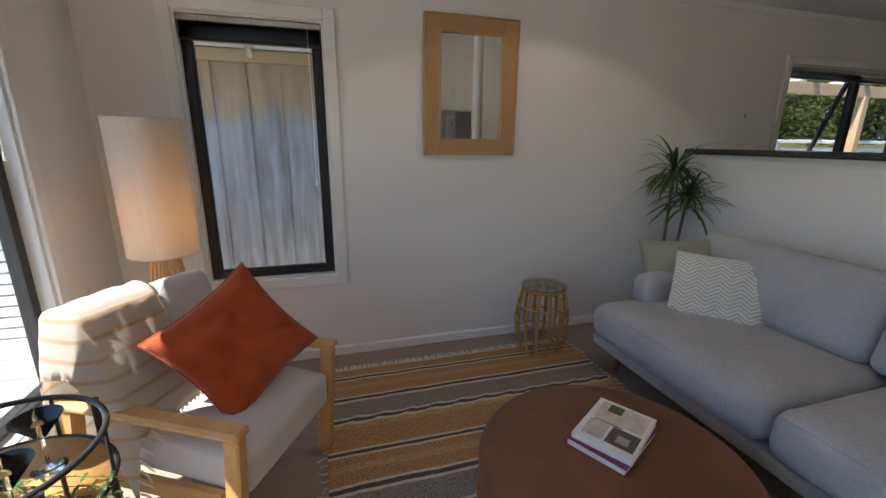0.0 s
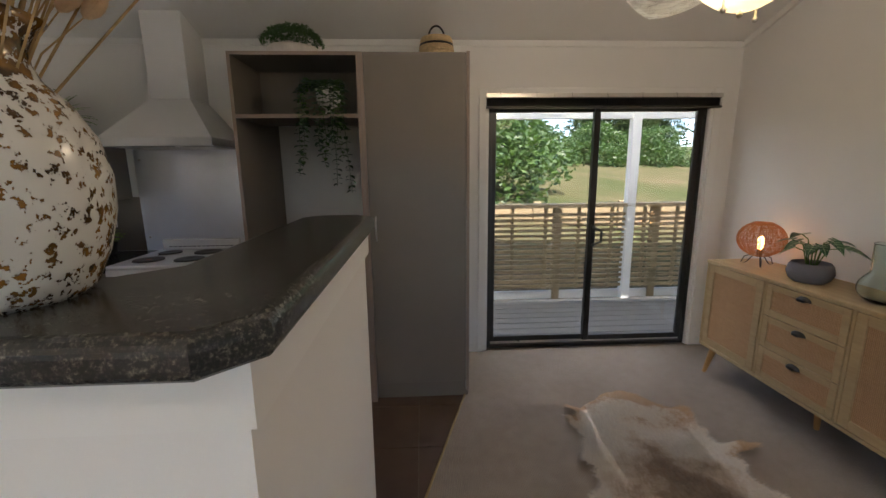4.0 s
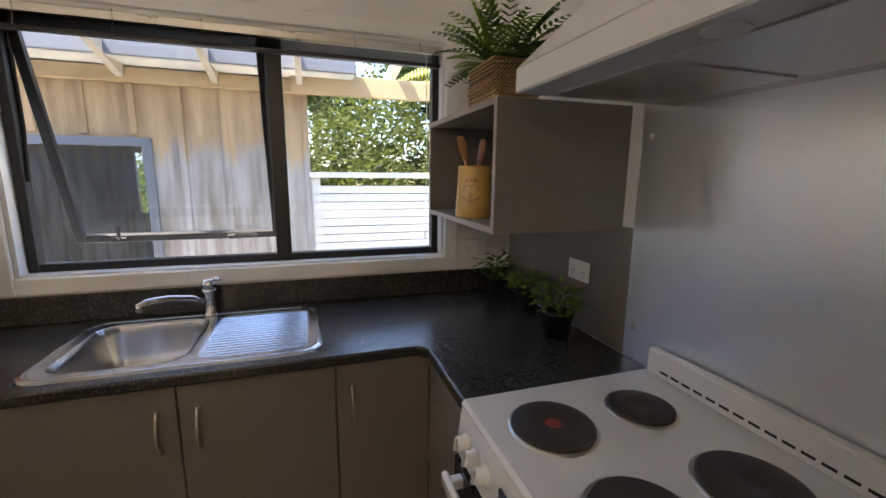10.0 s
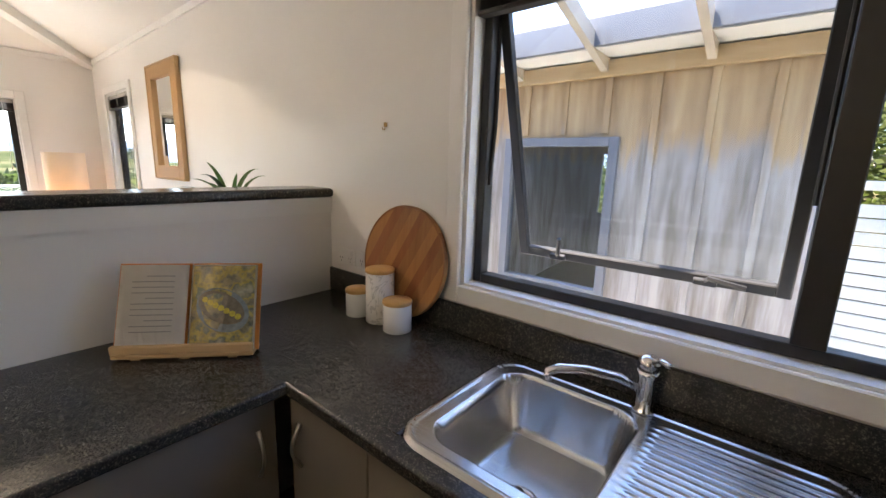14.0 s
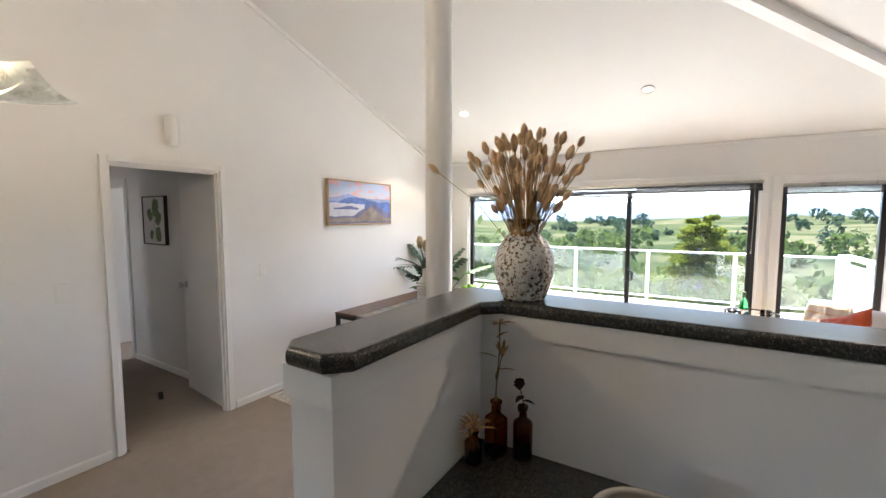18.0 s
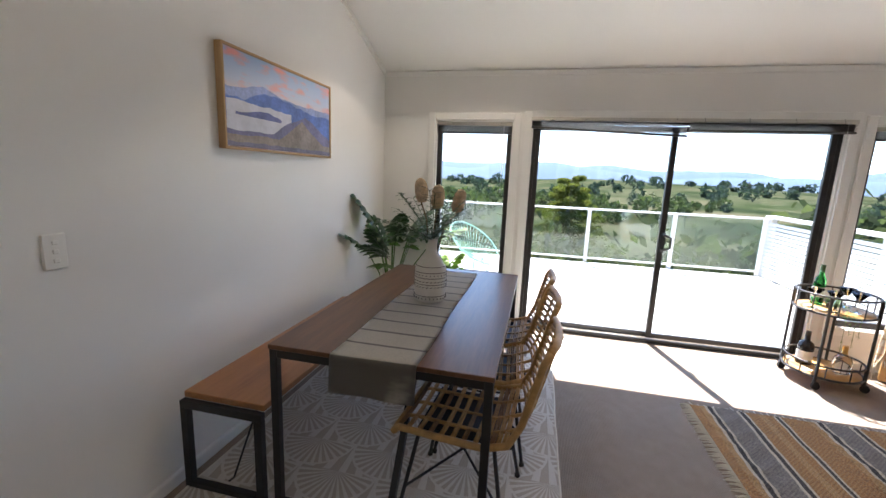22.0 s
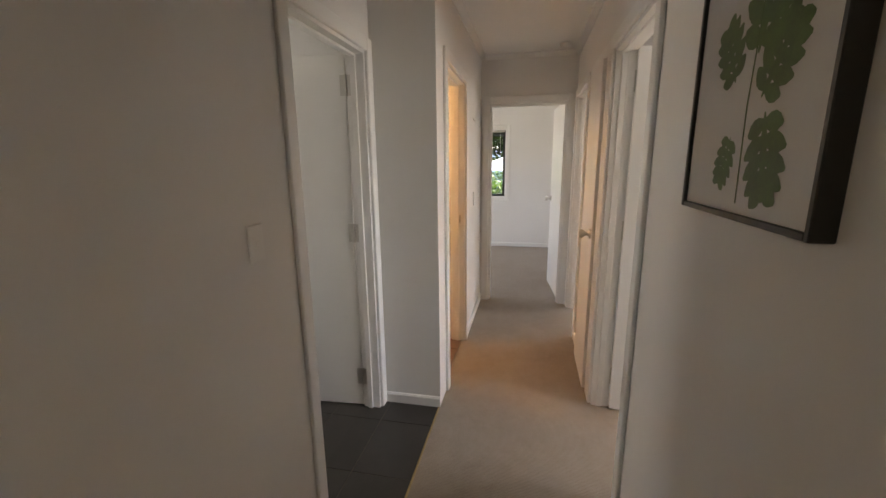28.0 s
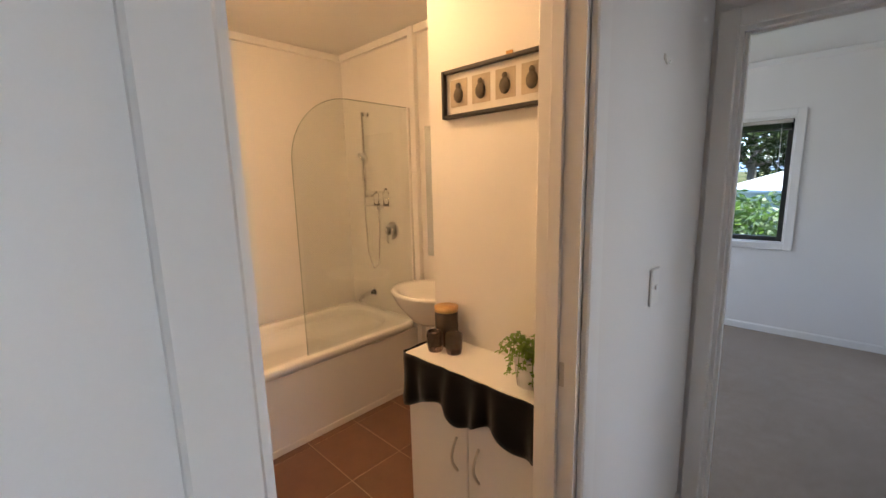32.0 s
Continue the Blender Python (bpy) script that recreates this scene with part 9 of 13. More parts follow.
for s in (-1, 1):
    bm = bmesh.new()
    def leafy(u, v):
        return (s * (0.004 + 0.185 * u), -0.016 * math.sin(math.pi * u) * (1 - 0.4 * u), 0.25 * v)
    grid(bm, 12, 4, leafy)
    bmesh.ops.solidify(bm, geom=bm.faces[:], thickness=0.010 * s)
    pg = part("page_block", bm, M_PAGE, cb, "", True)
    bm = bmesh.new()
    box(bm, s * 0.001, 0.012, -0.003, s * 0.198, 0.016, 0.256, 0.001)
    part("cover", bm, mottled("orange_cover", (0.72, 0.25, 0.045), 0.4, 0.03), cb, "orange cover")
    if s < 0:
        for k in range(11):
            bm = bmesh.new()
            z = 0.215 - k * 0.016
            def ln(u, v):
                uu = 0.18 + (0.62 if k % 4 else 0.4) * u
                return (-(0.004 + 0.185 * uu), -0.016 * math.sin(math.pi * uu) * (1 - 0.4 * uu) - 0.0012, z + 0.0026 * v)
            grid(bm, 8, 2, ln)
            part("text_line", bm, mottled("grey_print", (0.42, 0.40, 0.38), 0.8, 0.02), pg)
    else:
        bm = bmesh.new()
        def ph(u, v):
            uu = 0.03 + 0.94 * u
            return (0.004 + 0.185 * uu, -0.016 * math.sin(math.pi * uu) * (1 - 0.4 * uu) - 0.0012, 0.004 + 0.242 * v)
        grid(bm, 12, 3, ph)
        mm = material("food_photograph", (0.3, 0.25, 0.15), 0.3)
        v = coords(mm)
        n1 = noise_of(mm, v, 16, 4)
        n2 = noise_of(mm, v, 50, 3)
        c = ramp(mm, n1, (0.34, (0.05, 0.06, 0.045)), (0.45, (0.22, 0.20, 0.15)), (0.52, (0.50, 0.38, 0.06)), (0.58, (0.13, 0.16, 0.13)), (0.68, (0.42, 0.40, 0.34)))
        wire(mm, mixc(mm, 0.3, c, ramp(mm, n2, (0.4, (0.04, 0.05, 0.03)), (0.6, (0.55, 0.45, 0.2)))), bsdf(mm).inputs["Base Color"])
        part("photograph", bm, mm, pg, "printed food photograph", True)
        def printed(name, cx, cz, rx_, rz_, turn, mat, lift):
            bm = bmesh.new()
            c, s_ = math.cos(turn), math.sin(turn)
            ring = []
            for i in range(28):
                e, g = rx_ * math.cos(2 * math.pi * i / 28), rz_ * math.sin(2 * math.pi * i / 28)
                x = cx + e * c - g * s_
                uu = (x - 0.004) / 0.185
                ring.append(bm.verts.new((x, -0.016 * math.sin(math.pi * uu) * (1 - 0.4 * uu) - lift, cz + e * s_ + g * c)))
            bm.faces.new(ring)
            part(name, bm, mat, pg)
        printed("printed_plate", 0.098, 0.115, 0.078, 0.060, -0.55, mottled("printed_board", (0.21, 0.25, 0.27), 0.35, 0.15, 60), 0.0022)
        printed("printed_fish", 0.095, 0.122, 0.070, 0.042, -0.5, mottled("printed_fish_skin", (0.20, 0.165, 0.12), 0.35, 0.2, 90), 0.0030)
        for k in range(7):
            printed("printed_lemon", 0.050 + 0.0155 * k, 0.146 - 0.0085 * k, 0.0085, 0.0085, 0, mottled("printed_lemon_slice", (0.62, 0.50, 0.06), 0.35, 0.2, 200), 0.0036 + 0.0002 * k)

# canisters and the round board
def marble():
    m = material("white_marble_print", (0.74, 0.73, 0.71), 0.3)
    v = coords(m)
    w = nd(m, "ShaderNodeTexNoise", Scale=9.0, Detail=6.0, Distortion=2.2)
    wire(m, v, w.inputs["Vector"])
    wire(m, ramp(m, w.outputs["Fac"], (0.47, (0.76, 0.75, 0.73)), (0.5, (0.45, 0.45, 0.44)), (0.53, (0.76, 0.75, 0.73))), bsdf(m).inputs["Base Color"])
    return m
M_MARBLE = marble()
def canister(label, x, y, r, h, mat):
    c = place("canister", label, "canister", x, y, 0.90, 0, "canisters on the bench")
    bm = bmesh.new()
    lathe(bm, [(0.0, 0), (r - 0.003, 0), (r, 0.003), (r, h - 0.016), (r - 0.003, h - 0.014), (0, h - 0.014)], 32)
    part("body", bm, mat, c, "", True)
    bm = bmesh.new()
    lathe(bm, [(0.0, h - 0.0135), (r + 0.001, h - 0.0135), (r + 0.002, h - 0.011), (r + 0.002, h - 0.003), (r - 0.001, h), (0, h)], 32)
    part("lid", bm, M_ARMWOOD, c, "pale timber lid", True)
canister("small white canister with a timber lid", 3.20, 2.475, 0.046, 0.105, M_CERAMIC)
canister("tall marbled white canister with a timber lid", 3.308, 2.49, 0.052, 0.20, M_MARBLE)
canister("small white canister with a round timber lid", 3.42, 2.47, 0.05, 0.112, M_CERAMIC)
brd = tagged(new("chopping_board"), "round striped acacia chopping board leaning on the wall", "chopping board")
brd.matrix_basis = pose(3.352, 2.535, 0.918, -8, 0, 0)
M_ACACIA = [wood("acacia_strip_" + n_, a, b, "z", 0.42) for n_, a, b in (("gold", (0.50, 0.25, 0.085), (0.36, 0.16, 0.05)), ("red", (0.36, 0.14, 0.05), (0.24, 0.085, 0.03)), ("brown", (0.42, 0.20, 0.07), (0.25, 0.10, 0.035)))]
RB = 0.205
edges = [-RB, -0.15, -0.108, -0.07, -0.032, 0.0, 0.042, 0.082, 0.118, 0.158, RB]
ca, sa = math.cos(0.5), math.sin(0.5)
for k, (u0, u1) in enumerate(zip(edges, edges[1:])):
    bm = bmesh.new()
    n_ = 8
    top = [(u0 + (u1 - u0) * i / n_, math.sqrt(max(0, RB * RB - (u0 + (u1 - u0) * i / n_) ** 2))) for i in range(n_ + 1)]
    pts = [(u, -v) for u, v in top] + [(u, v) for u, v in top[::-1]]
    pts = [p for i, p in enumerate(pts) if math.dist(p, pts[i - 1]) > 1e-5]
    prism(bm, [(u * ca + v * sa, -u * sa + v * ca + RB) for u, v in pts], -0.009, 0.009, "y")
    part("timber_strip", bm, M_ACACIA[k % 3], brd)
bm = bmesh.new()
tube(bm, [((RB - 0.004) * math.cos(2 * math.pi * i / 72), -0.009, RB + (RB - 0.004) * math.sin(2 * math.pi * i / 72)) for i in range(72)], 0.003, 5, True)
part("rim", bm, M_ACACIA[2], brd)

def outlet(x, y, z, rz, label="white double power outlet", w=0.118):
    o = thing("power_outlet", label, "power outlet", "power outlets", x=x, y=y, z=z, rz=rz)
    bm = bmesh.new()
    box(bm, -w / 2, -0.010, -0.037, w / 2, 0, 0.037, 0.004)
    pl_ = part("plate", bm, M_PLASTIC, o)
    for s in ((-1, 1) if w > 0.1 else (0,)):
        bm = bmesh.new()
        box(bm, s * 0.03 - 0.006, -0.0135, 0.012, s * 0.03 + 0.006, -0.0095, 0.028, 0.001)
        part("rocker", bm, M_PLASTIC, pl_)
        for dx, dz in ((-0.007, 0.0), (0.007, 0.0), (0, -0.014)):
            bm = bmesh.new()
            box(bm, s * 0.03 + dx - 0.001, -0.0106, dz - 0.008, s * 0.03 + dx + 0.001, -0.0098, dz)
            part("slot", bm, M_DARK, pl_)
    return o
outlet(2.967, YN, 1.068, 0)
outlet(3.075, YN, 1.072, 0, "white single power outlet", 0.075)
outlet(5.34, YN, 1.115, 0)
outlet(XE, 2.03, 1.115, -90)
outlet(XW, 2.27, 0.44, 90)

# three herb pots in the corner
M_POT = mottled("black_plastic_pot", (0.018, 0.018, 0.018), 0.55, 0.05)
for x, y, mat, hh, kind in ((5.405, 2.47, M_LEAF, 0.13, 0), (5.42, 2.22, M_LEAFBR, 0.10, 1), (5.40, 1.965, M_LEAFBR, 0.10, 2)):
    hp = place("herb_pot", "small leafy green herb in a black pot", "plant", x, y, 0.90, 0, "herb pots")
    bm = bmesh.new()
    lathe(bm, [(0.0, 0), (0.038, 0), (0.05, 0.085), (0.053, 0.085), (0.053, 0.092), (0.046, 0.092), (0.044, 0.078), (0.0, 0.076)], 24)
    part("pot", bm, M_POT, hp, "", True)
    bm = bmesh.new()
    for i in range(14):
        a = i * 2.4
        tube(bm, [(0, 0, 0.076), (0.03 * math.cos(a), 0.03 * math.sin(a), 0.076 + hh * 0.55), (0.05 * math.cos(a), 0.05 * math.sin(a), 0.076 + hh * rnd(0.6, 1.0))], 0.0013, 4)
    tagged(part("stems", bm, M_LEAF, hp), kind="stuff")
    for i in range(90):
        a, f = i * 2.4, rnd(0.2, 1)
        bm = bmesh.new()
        R = 0.098 * math.sqrt(f) * rnd(0.5, 1)
        oval_leaf(bm, (R * math.cos(a), R * math.sin(a), 0.085 + hh * rnd(0.1, 1.0) * (1.15 - 0.5 * f)), (math.cos(a + rnd(-0.8, 0.8)), math.sin(a), rnd(-0.2, 0.9)), (0, 0, 1), rnd(0.024, 0.038), rnd(0.014, 0.026), 0.2, 3)
        part("leaf", bm, mat, hp)

# yellow jug with spoons in the open cupboard
JGX, JGY, JGR = 5.144, 2.140, 58
jg = place("jug", "mustard yellow glazed jug with brown lettering and a crown", "jug", JGX, JGY, CUBZ0 + 0.018, JGR)
m = mottled("mustard_glaze", (0.62, 0.37, 0.10), 0.25, 0.05, 8, 100, 0.05)
bm = bmesh.new()
prof = [(0.0, 0), (0.060, 0), (0.064, 0.004), (0.062, 0.05), (0.058, 0.11), (0.0555, 0.165), (0.0565, 0.176)]
lathe(bm, prof + [(r - 0.004, z) for r, z in prof[:2:-1]] + [(0, 0.008)], 40, close=False)
part("body", bm, m, jg, "", True)
bm = bmesh.new()
tube(bm, [(0.0, -0.054, 0.155), (0.0, -0.078, 0.156), (0.0, -0.092, 0.147), (0.0, -0.095, 0.12), (0.0, -0.092, 0.08), (0.0, -0.083, 0.058), (0.0, -0.058, 0.052)], 0.0075, 10)
part("handle", bm, m, jg, "", True)
M_PRINT = mottled("brown_print", (0.16, 0.08, 0.03), 0.5)


def on_jug(bm):
    """Lays flat work, x along the belly and y up it, onto the jug's printed side."""
    for v in bm.verts:
        r = 0.0645 - 0.05 * v.co.y
        a = math.pi - v.co.x / 0.0605
        v.co = Vector((r * math.cos(a), r * math.sin(a), v.co.y))


def lettering(text, size, put):
    """A line of print as a mesh, its letters set out by put(fraction) -> x, y, turn."""
    out = bmesh.new()
    for i, ch in enumerate(text):
        if ch == " ":
            continue
        cu = bpy.data.curves.new("letter", "FONT")
        cu.body, cu.size, cu.align_x, cu.align_y, cu.resolution_u = ch, size, "CENTER", "CENTER", 2
        ob = bpy.data.objects.new("letter", cu)
        me = bpy.data.meshes.new_from_object(ob)
        n = len(out.verts)
        out.from_mesh(me)
        x, y, turn = put((i + 0.5) / len(text))
        moved(out, Matrix.Translation((x, y, 0)) @ Matrix.Rotation(turn, 4, "Z"), n)
        bpy.data.objects.remove(ob)
        bpy.data.curves.remove(cu)
        bpy.data.meshes.remove(me)
    return out


for text, size, f in (("MADE IN", 0.017, lambda u: (0.034 * math.sin(1.3 * (u - 0.5)), 0.098 + 0.030 * math.cos(1.3 * (u - 0.5)), -1.1 * (u - 0.5))),
                      ("NEW ZEALAND", 0.013, lambda u: (0.040 * math.sin(1.7 * (u - 0.5)), 0.098 - 0.040 * math.cos(1.7 * (u - 0.5)), 1.5 * (u - 0.5)))):
    bm = lettering(text, size, f)
    on_jug(bm)
    part("lettering", bm, M_PRINT, jg, "brown printed words")
bm = bmesh.new()
pts = [(-0.026, 0.094), (-0.026, 0.112), (-0.018, 0.103), (-0.010, 0.114), (0.0, 0.104), (0.010, 0.114), (0.018, 0.103), (0.026, 0.112), (0.026, 0.094)]
for p, q in list(zip(pts, pts[1:])) + [((-0.026, 0.098), (0.026, 0.098)), ((-0.026, 0.093), (0.026, 0.093))]:
    d = (Vector(q) - Vector(p)).normalized()
    w_ = Vector((-d.y, d.x)) * 0.0009
    bm.faces.new([bm.verts.new((c.x, c.y, 0)) for c in (Vector(p) - w_, Vector(q) - w_, Vector(q) + w_, Vector(p) + w_)])
star = [((0.010 if k % 2 == 0 else 0.0042) * math.sin(math.pi * k / 5), 0.078 + (0.010 if k % 2 == 0 else 0.0042) * math.cos(math.pi * k / 5)) for k in range(10)]
for k in range(10):
    p, q = Vector(star[k]), Vector(star[(k + 1) % 10])
    d = (q - p).normalized()
    w_ = Vector((-d.y, d.x)) * 0.0008
    bm.faces.new([bm.verts.new((c.x, c.y, 0)) for c in (p - w_, q - w_, q + w_, p + w_)])
on_jug(bm)
part("crown_and_star", bm, M_PRINT, jg, "brown printed crown and star")
M_SPOON = wood("brown_spoon_wood", (0.42, 0.20, 0.075), (0.28, 0.115, 0.04), "z", 0.5)
for base, tip, flat in (((0.02, 0.01), (-0.062, -0.018), (0.75, -0.55)), ((-0.02, -0.01), (0.055, 0.055), (0.5, -0.8))):
    sp = place("wooden_spoon", "brown wooden paddle spoon standing in the yellow jug", "spoon", JGX, JGY, CUBZ0 + 0.027, 0, "wooden spoons")
    p, q = Vector((*base, 0.004)), Vector((*tip, 0.262))
    bm = bmesh.new()
    tube(bm, [p, p.lerp(q, 0.6), p.lerp(q, 0.72)], 0.006, 8, radii=[0.005, 0.006, 0.008])
    part("handle", bm, M_SPOON, sp, "", True)
    bm = bmesh.new()
    w_ = Vector((*flat, 0)).normalized()
    n_ = (q - p).cross(w_).normalized() * 0.0035
    rows = []
    for f, hw in ((0.68, 0.006), (0.74, 0.011), (0.84, 0.014), (0.93, 0.014), (0.985, 0.011), (1.0, 0.006)):
        c = p.lerp(q, f) + n_ * 1.5 * math.sin(f * 9)
        rows.append([bm.verts.new(c + v) for v in (w_ * hw + n_, -w_ * hw + n_, -w_ * hw - n_, w_ * hw - n_)])
    for r0, r1 in zip(rows, rows[1:]):
        for i in range(4):
            bm.faces.new((r0[i], r0[(i + 1) % 4], r1[(i + 1) % 4], r1[i]))
    bm.faces.new(rows[0][::-1])
    bm.faces.new(rows[-1])
    part("paddle", bm, M_SPOON, sp, "", True)

# fern in a wicker box on the cupboard
fb = place("fern_basket", "bright fern in a square woven wicker box", "plant", 5.22, 2.10, CUBZ1 + 0.0005, 0)
m = material("wicker_weave", (0.5, 0.36, 0.2), 0.7)
v = coords(m)
bk = nd(m, "ShaderNodeTexBrick", Scale=1.0)
bk.inputs["Color1"].default_value, bk.inputs["Color2"].default_value, bk.inputs["Mortar"].default_value = (0.56, 0.38, 0.2, 1), (0.42, 0.27, 0.13, 1), (0.12, 0.07, 0.03, 1)
bk.inputs["Brick Width"].default_value, bk.inputs["Row Height"].default_value, bk.inputs["Mortar Size"].default_value = 0.022, 0.009, 0.0012
rot = nd(m, "ShaderNodeMapping")
rot.inputs["Rotation"].default_value = (radians(90), 0, radians(45))
wire(m, v, rot.inputs["Vector"])
wire(m, rot.outputs["Vector"], bk.inputs["Vector"])
wire(m, bk.outputs["Color"], bsdf(m).inputs["Base Color"])
bump(m, bk.outputs["Fac"], -0.8, 0.003)
M_WICKER = m
bm = bmesh.new()
box(bm, -0.075, -0.10, 0, 0.075, 0.10, 0.15, 0.008)
bx = part("basket", bm, M_WICKER, fb, "woven wicker box")
for k in range(13):
    bm = bmesh.new()
    z = 0.008 + k * 0.0112
    pts = []
    for i in range(48):
        s_, f = divmod(i, 12)
        f = f / 12 * 2 - 1
        u, w = ((f, -1), (1, f), (-f, 1), (-1, -f))[s_]
        o_ = 0.0022 * (1 if (i + k) % 2 else -0.3)
        pts.append((u * 0.076 + (o_ * u if abs(u) == 1 else 0), w * 0.101 + (o_ * w if abs(w) == 1 else 0), z))
    tube(bm, pts, 0.0048, 5, True)
    part("cane_strand", bm, M_WICKER, bx, "", True)
for i in range(64):
    bm = bmesh.new()
    a, el = i * 2.4, rnd(0.15, 1.45)
    p, d = Vector((0.03 * math.cos(a), 0.05 * math.sin(a), 0.145)), Vector((math.cos(a) * math.cos(el), math.sin(a) * math.cos(el) * 1.3, math.sin(el)))
    L = rnd(0.16, 0.26)
    for k in range(12):
        side = d.cross(Vector((0, 0, 1))).normalized()
        for s in (-1, 1):
            blade(bm, p, side * s + d * 0.6, 0.044 * math.sin(math.pi * (0.2 + 0.75 * k / 12)), 0.014, 0.2, 2, 0.1)
        p = p + d * L / 12
        d = (d + Vector((0, 0, -0.07))).normalized()
    part("frond", bm, M_LEAFBR if i % 2 else M_LEAF, fb)

# trailing eucalyptus on the open shelf
def garland(parent, pts, mat, n, size, stem_mat, width=0.8):
    """A hanging stem with leaves in pairs."""
    bm = bmesh.new()
    tube(bm, pts, 0.0014, 4)
    st = part("stem", bm, stem_mat, parent)
    P = [Vector(p) for p in pts]
    for i in range(n):
        f = (i + 0.5) / n * (len(P) - 1)
        k = min(int(f), len(P) - 2)
        p = P[k].lerp(P[k + 1], f - k)
        a = i * 1.7
        for s in (0, math.pi):
            bm = bmesh.new()
            oval_leaf(bm, p, (math.cos(a + s), math.sin(a + s), rnd(-0.5, 0.3)), (0.2, 0.1, 1), size * rnd(0.75, 1.2), size * width * rnd(0.8, 1.1), rnd(0.1, 0.4), 3)
            part("leaf", bm, mat, st, "", True)
tr = place("trailing_plant", "trailing eucalyptus hanging from a small white pot", "plant", 4.935, 0.245, SHZ + 0.0105, 0)
bm = bmesh.new()
lathe(bm, [(0.0, 0), (0.042, 0), (0.038, 0.010), (0.020, 0.028), (0.020, 0.045), (0.05, 0.058), (0.066, 0.075), (0.072, 0.16), (0.069, 0.165), (0.062, 0.155), (0.0, 0.145)], 28)
part("pot", bm, mottled("white_textured_pot", (0.72, 0.71, 0.69), 0.6, 0.06, 40, 80, 0.6, dist=0.004), tr, "white textured pot", True)
rg = random.Random(5)
for k, (dy, end) in enumerate(((0.145, -0.34), (0.12, -0.27), (0.10, -0.10), (0.03, -0.30), (0.01, -0.25), (-0.03, -0.40), (-0.05, -0.16), (-0.075, -0.24), (-0.10, -0.44), (0.06, -0.18), (-0.09, -0.08), (0.13, -0.05))):
    x0 = -0.125 + 0.02 * rg.uniform(-1, 1)
    garland(tr, [(0.0, dy * 0.4, 0.15), (-0.05, dy * 0.8, 0.195), (-0.10, dy, 0.13), (x0, dy, 0.0), (x0 + 0.005, dy + rg.uniform(-0.02, 0.02), end * 0.55), (x0, dy + rg.uniform(-0.03, 0.03), end)], (M_LEAFBL, M_LEAF, M_LEAFDK)[k % 3], int(16 + abs(end) * 44), 0.032, M_LEAF)

# bowl of box-like greenery on the tower, and straw basket on the pantry
bp = place("potted_plant", "ball of small green leaves in a chunky white stone bowl", "plant", 5.19, 0.50, TWZ + 0.0005, 0)
bm = bmesh.new()
lathe(bm, [(0.0, 0), (0.10, 0), (0.13, 0.015), (0.155, 0.06), (0.158, 0.10), (0.150, 0.112), (0.140, 0.105), (0.0, 0.10)], 36)
part("pot", bm, mottled("rough_white_stone", (0.66, 0.62, 0.58), 0.85, 0.12, 10, 60, 0.6, dist=0.004), bp, "chunky white stone bowl", True)
bm = bmesh.new()
rg = random.Random(9)
for i in range(1500):
    a, f = rg.uniform(0, 6.283), math.sqrt(rg.random())
    R = 0.19 * f
    z = 0.11 + 0.13 * math.sqrt(max(0, 1 - f * f)) * rg.uniform(0.75, 1.0) + 0.02 * noise.noise(Vector((R * math.cos(a) * 20, R * math.sin(a) * 20, 0)))
    oval_leaf(bm, (R * math.cos(a), R * math.sin(a), z), (rg.uniform(-1, 1), rg.uniform(-1, 1), rg.uniform(-0.2, 1)), (0, 0, 1), 0.022, 0.014, 0.2, 2)
tagged(part("foliage", bm, leaf_mat("box_leaf", (0.11, 0.23, 0.06), (0.03, 0.09, 0.025)), bp), kind="stuff")
sbk = place("straw_basket", "small straw basket with black bands and a black handle", "basket", 5.16, -0.40, TWZ + 0.0005, 0)
M_STRAWB = mottled("plaited_straw", (0.60, 0.43, 0.24), 0.8, 0.15, 60, 150, 0.8, dist=0.003)
for k in range(13):
    bm = bmesh.new()
    z = 0.006 + k * 0.0128
    R = 0.082 + 0.022 * math.sin(math.pi * (0.15 + 0.7 * k / 12))
    tube(bm, [(R * math.cos(2 * math.pi * i / 36), R * math.sin(2 * math.pi * i / 36), z + 0.0012 * (i % 2)) for i in range(36)], 0.0072, 6, True)
    part("straw_coil", bm, M_STEELBLACK if k in (2, 9) else M_STRAWB, sbk, "black band" if k in (2, 9) else "", True)
bm = bmesh.new()
lathe(bm, [(0.0, 0.002), (0.085, 0.002), (0.085, 0.008), (0, 0.008)], 28)
part("bottom", bm, M_STRAWB, sbk)
bm = bmesh.new()
tube(bm, [(0, 0.05 * math.cos(math.pi * i / 12), 0.165 + 0.075 * math.sin(math.pi * i / 12)) for i in range(13)], 0.006, 7)
part("handle", bm, M_STEELBLACK, sbk, "black loop handle", True)

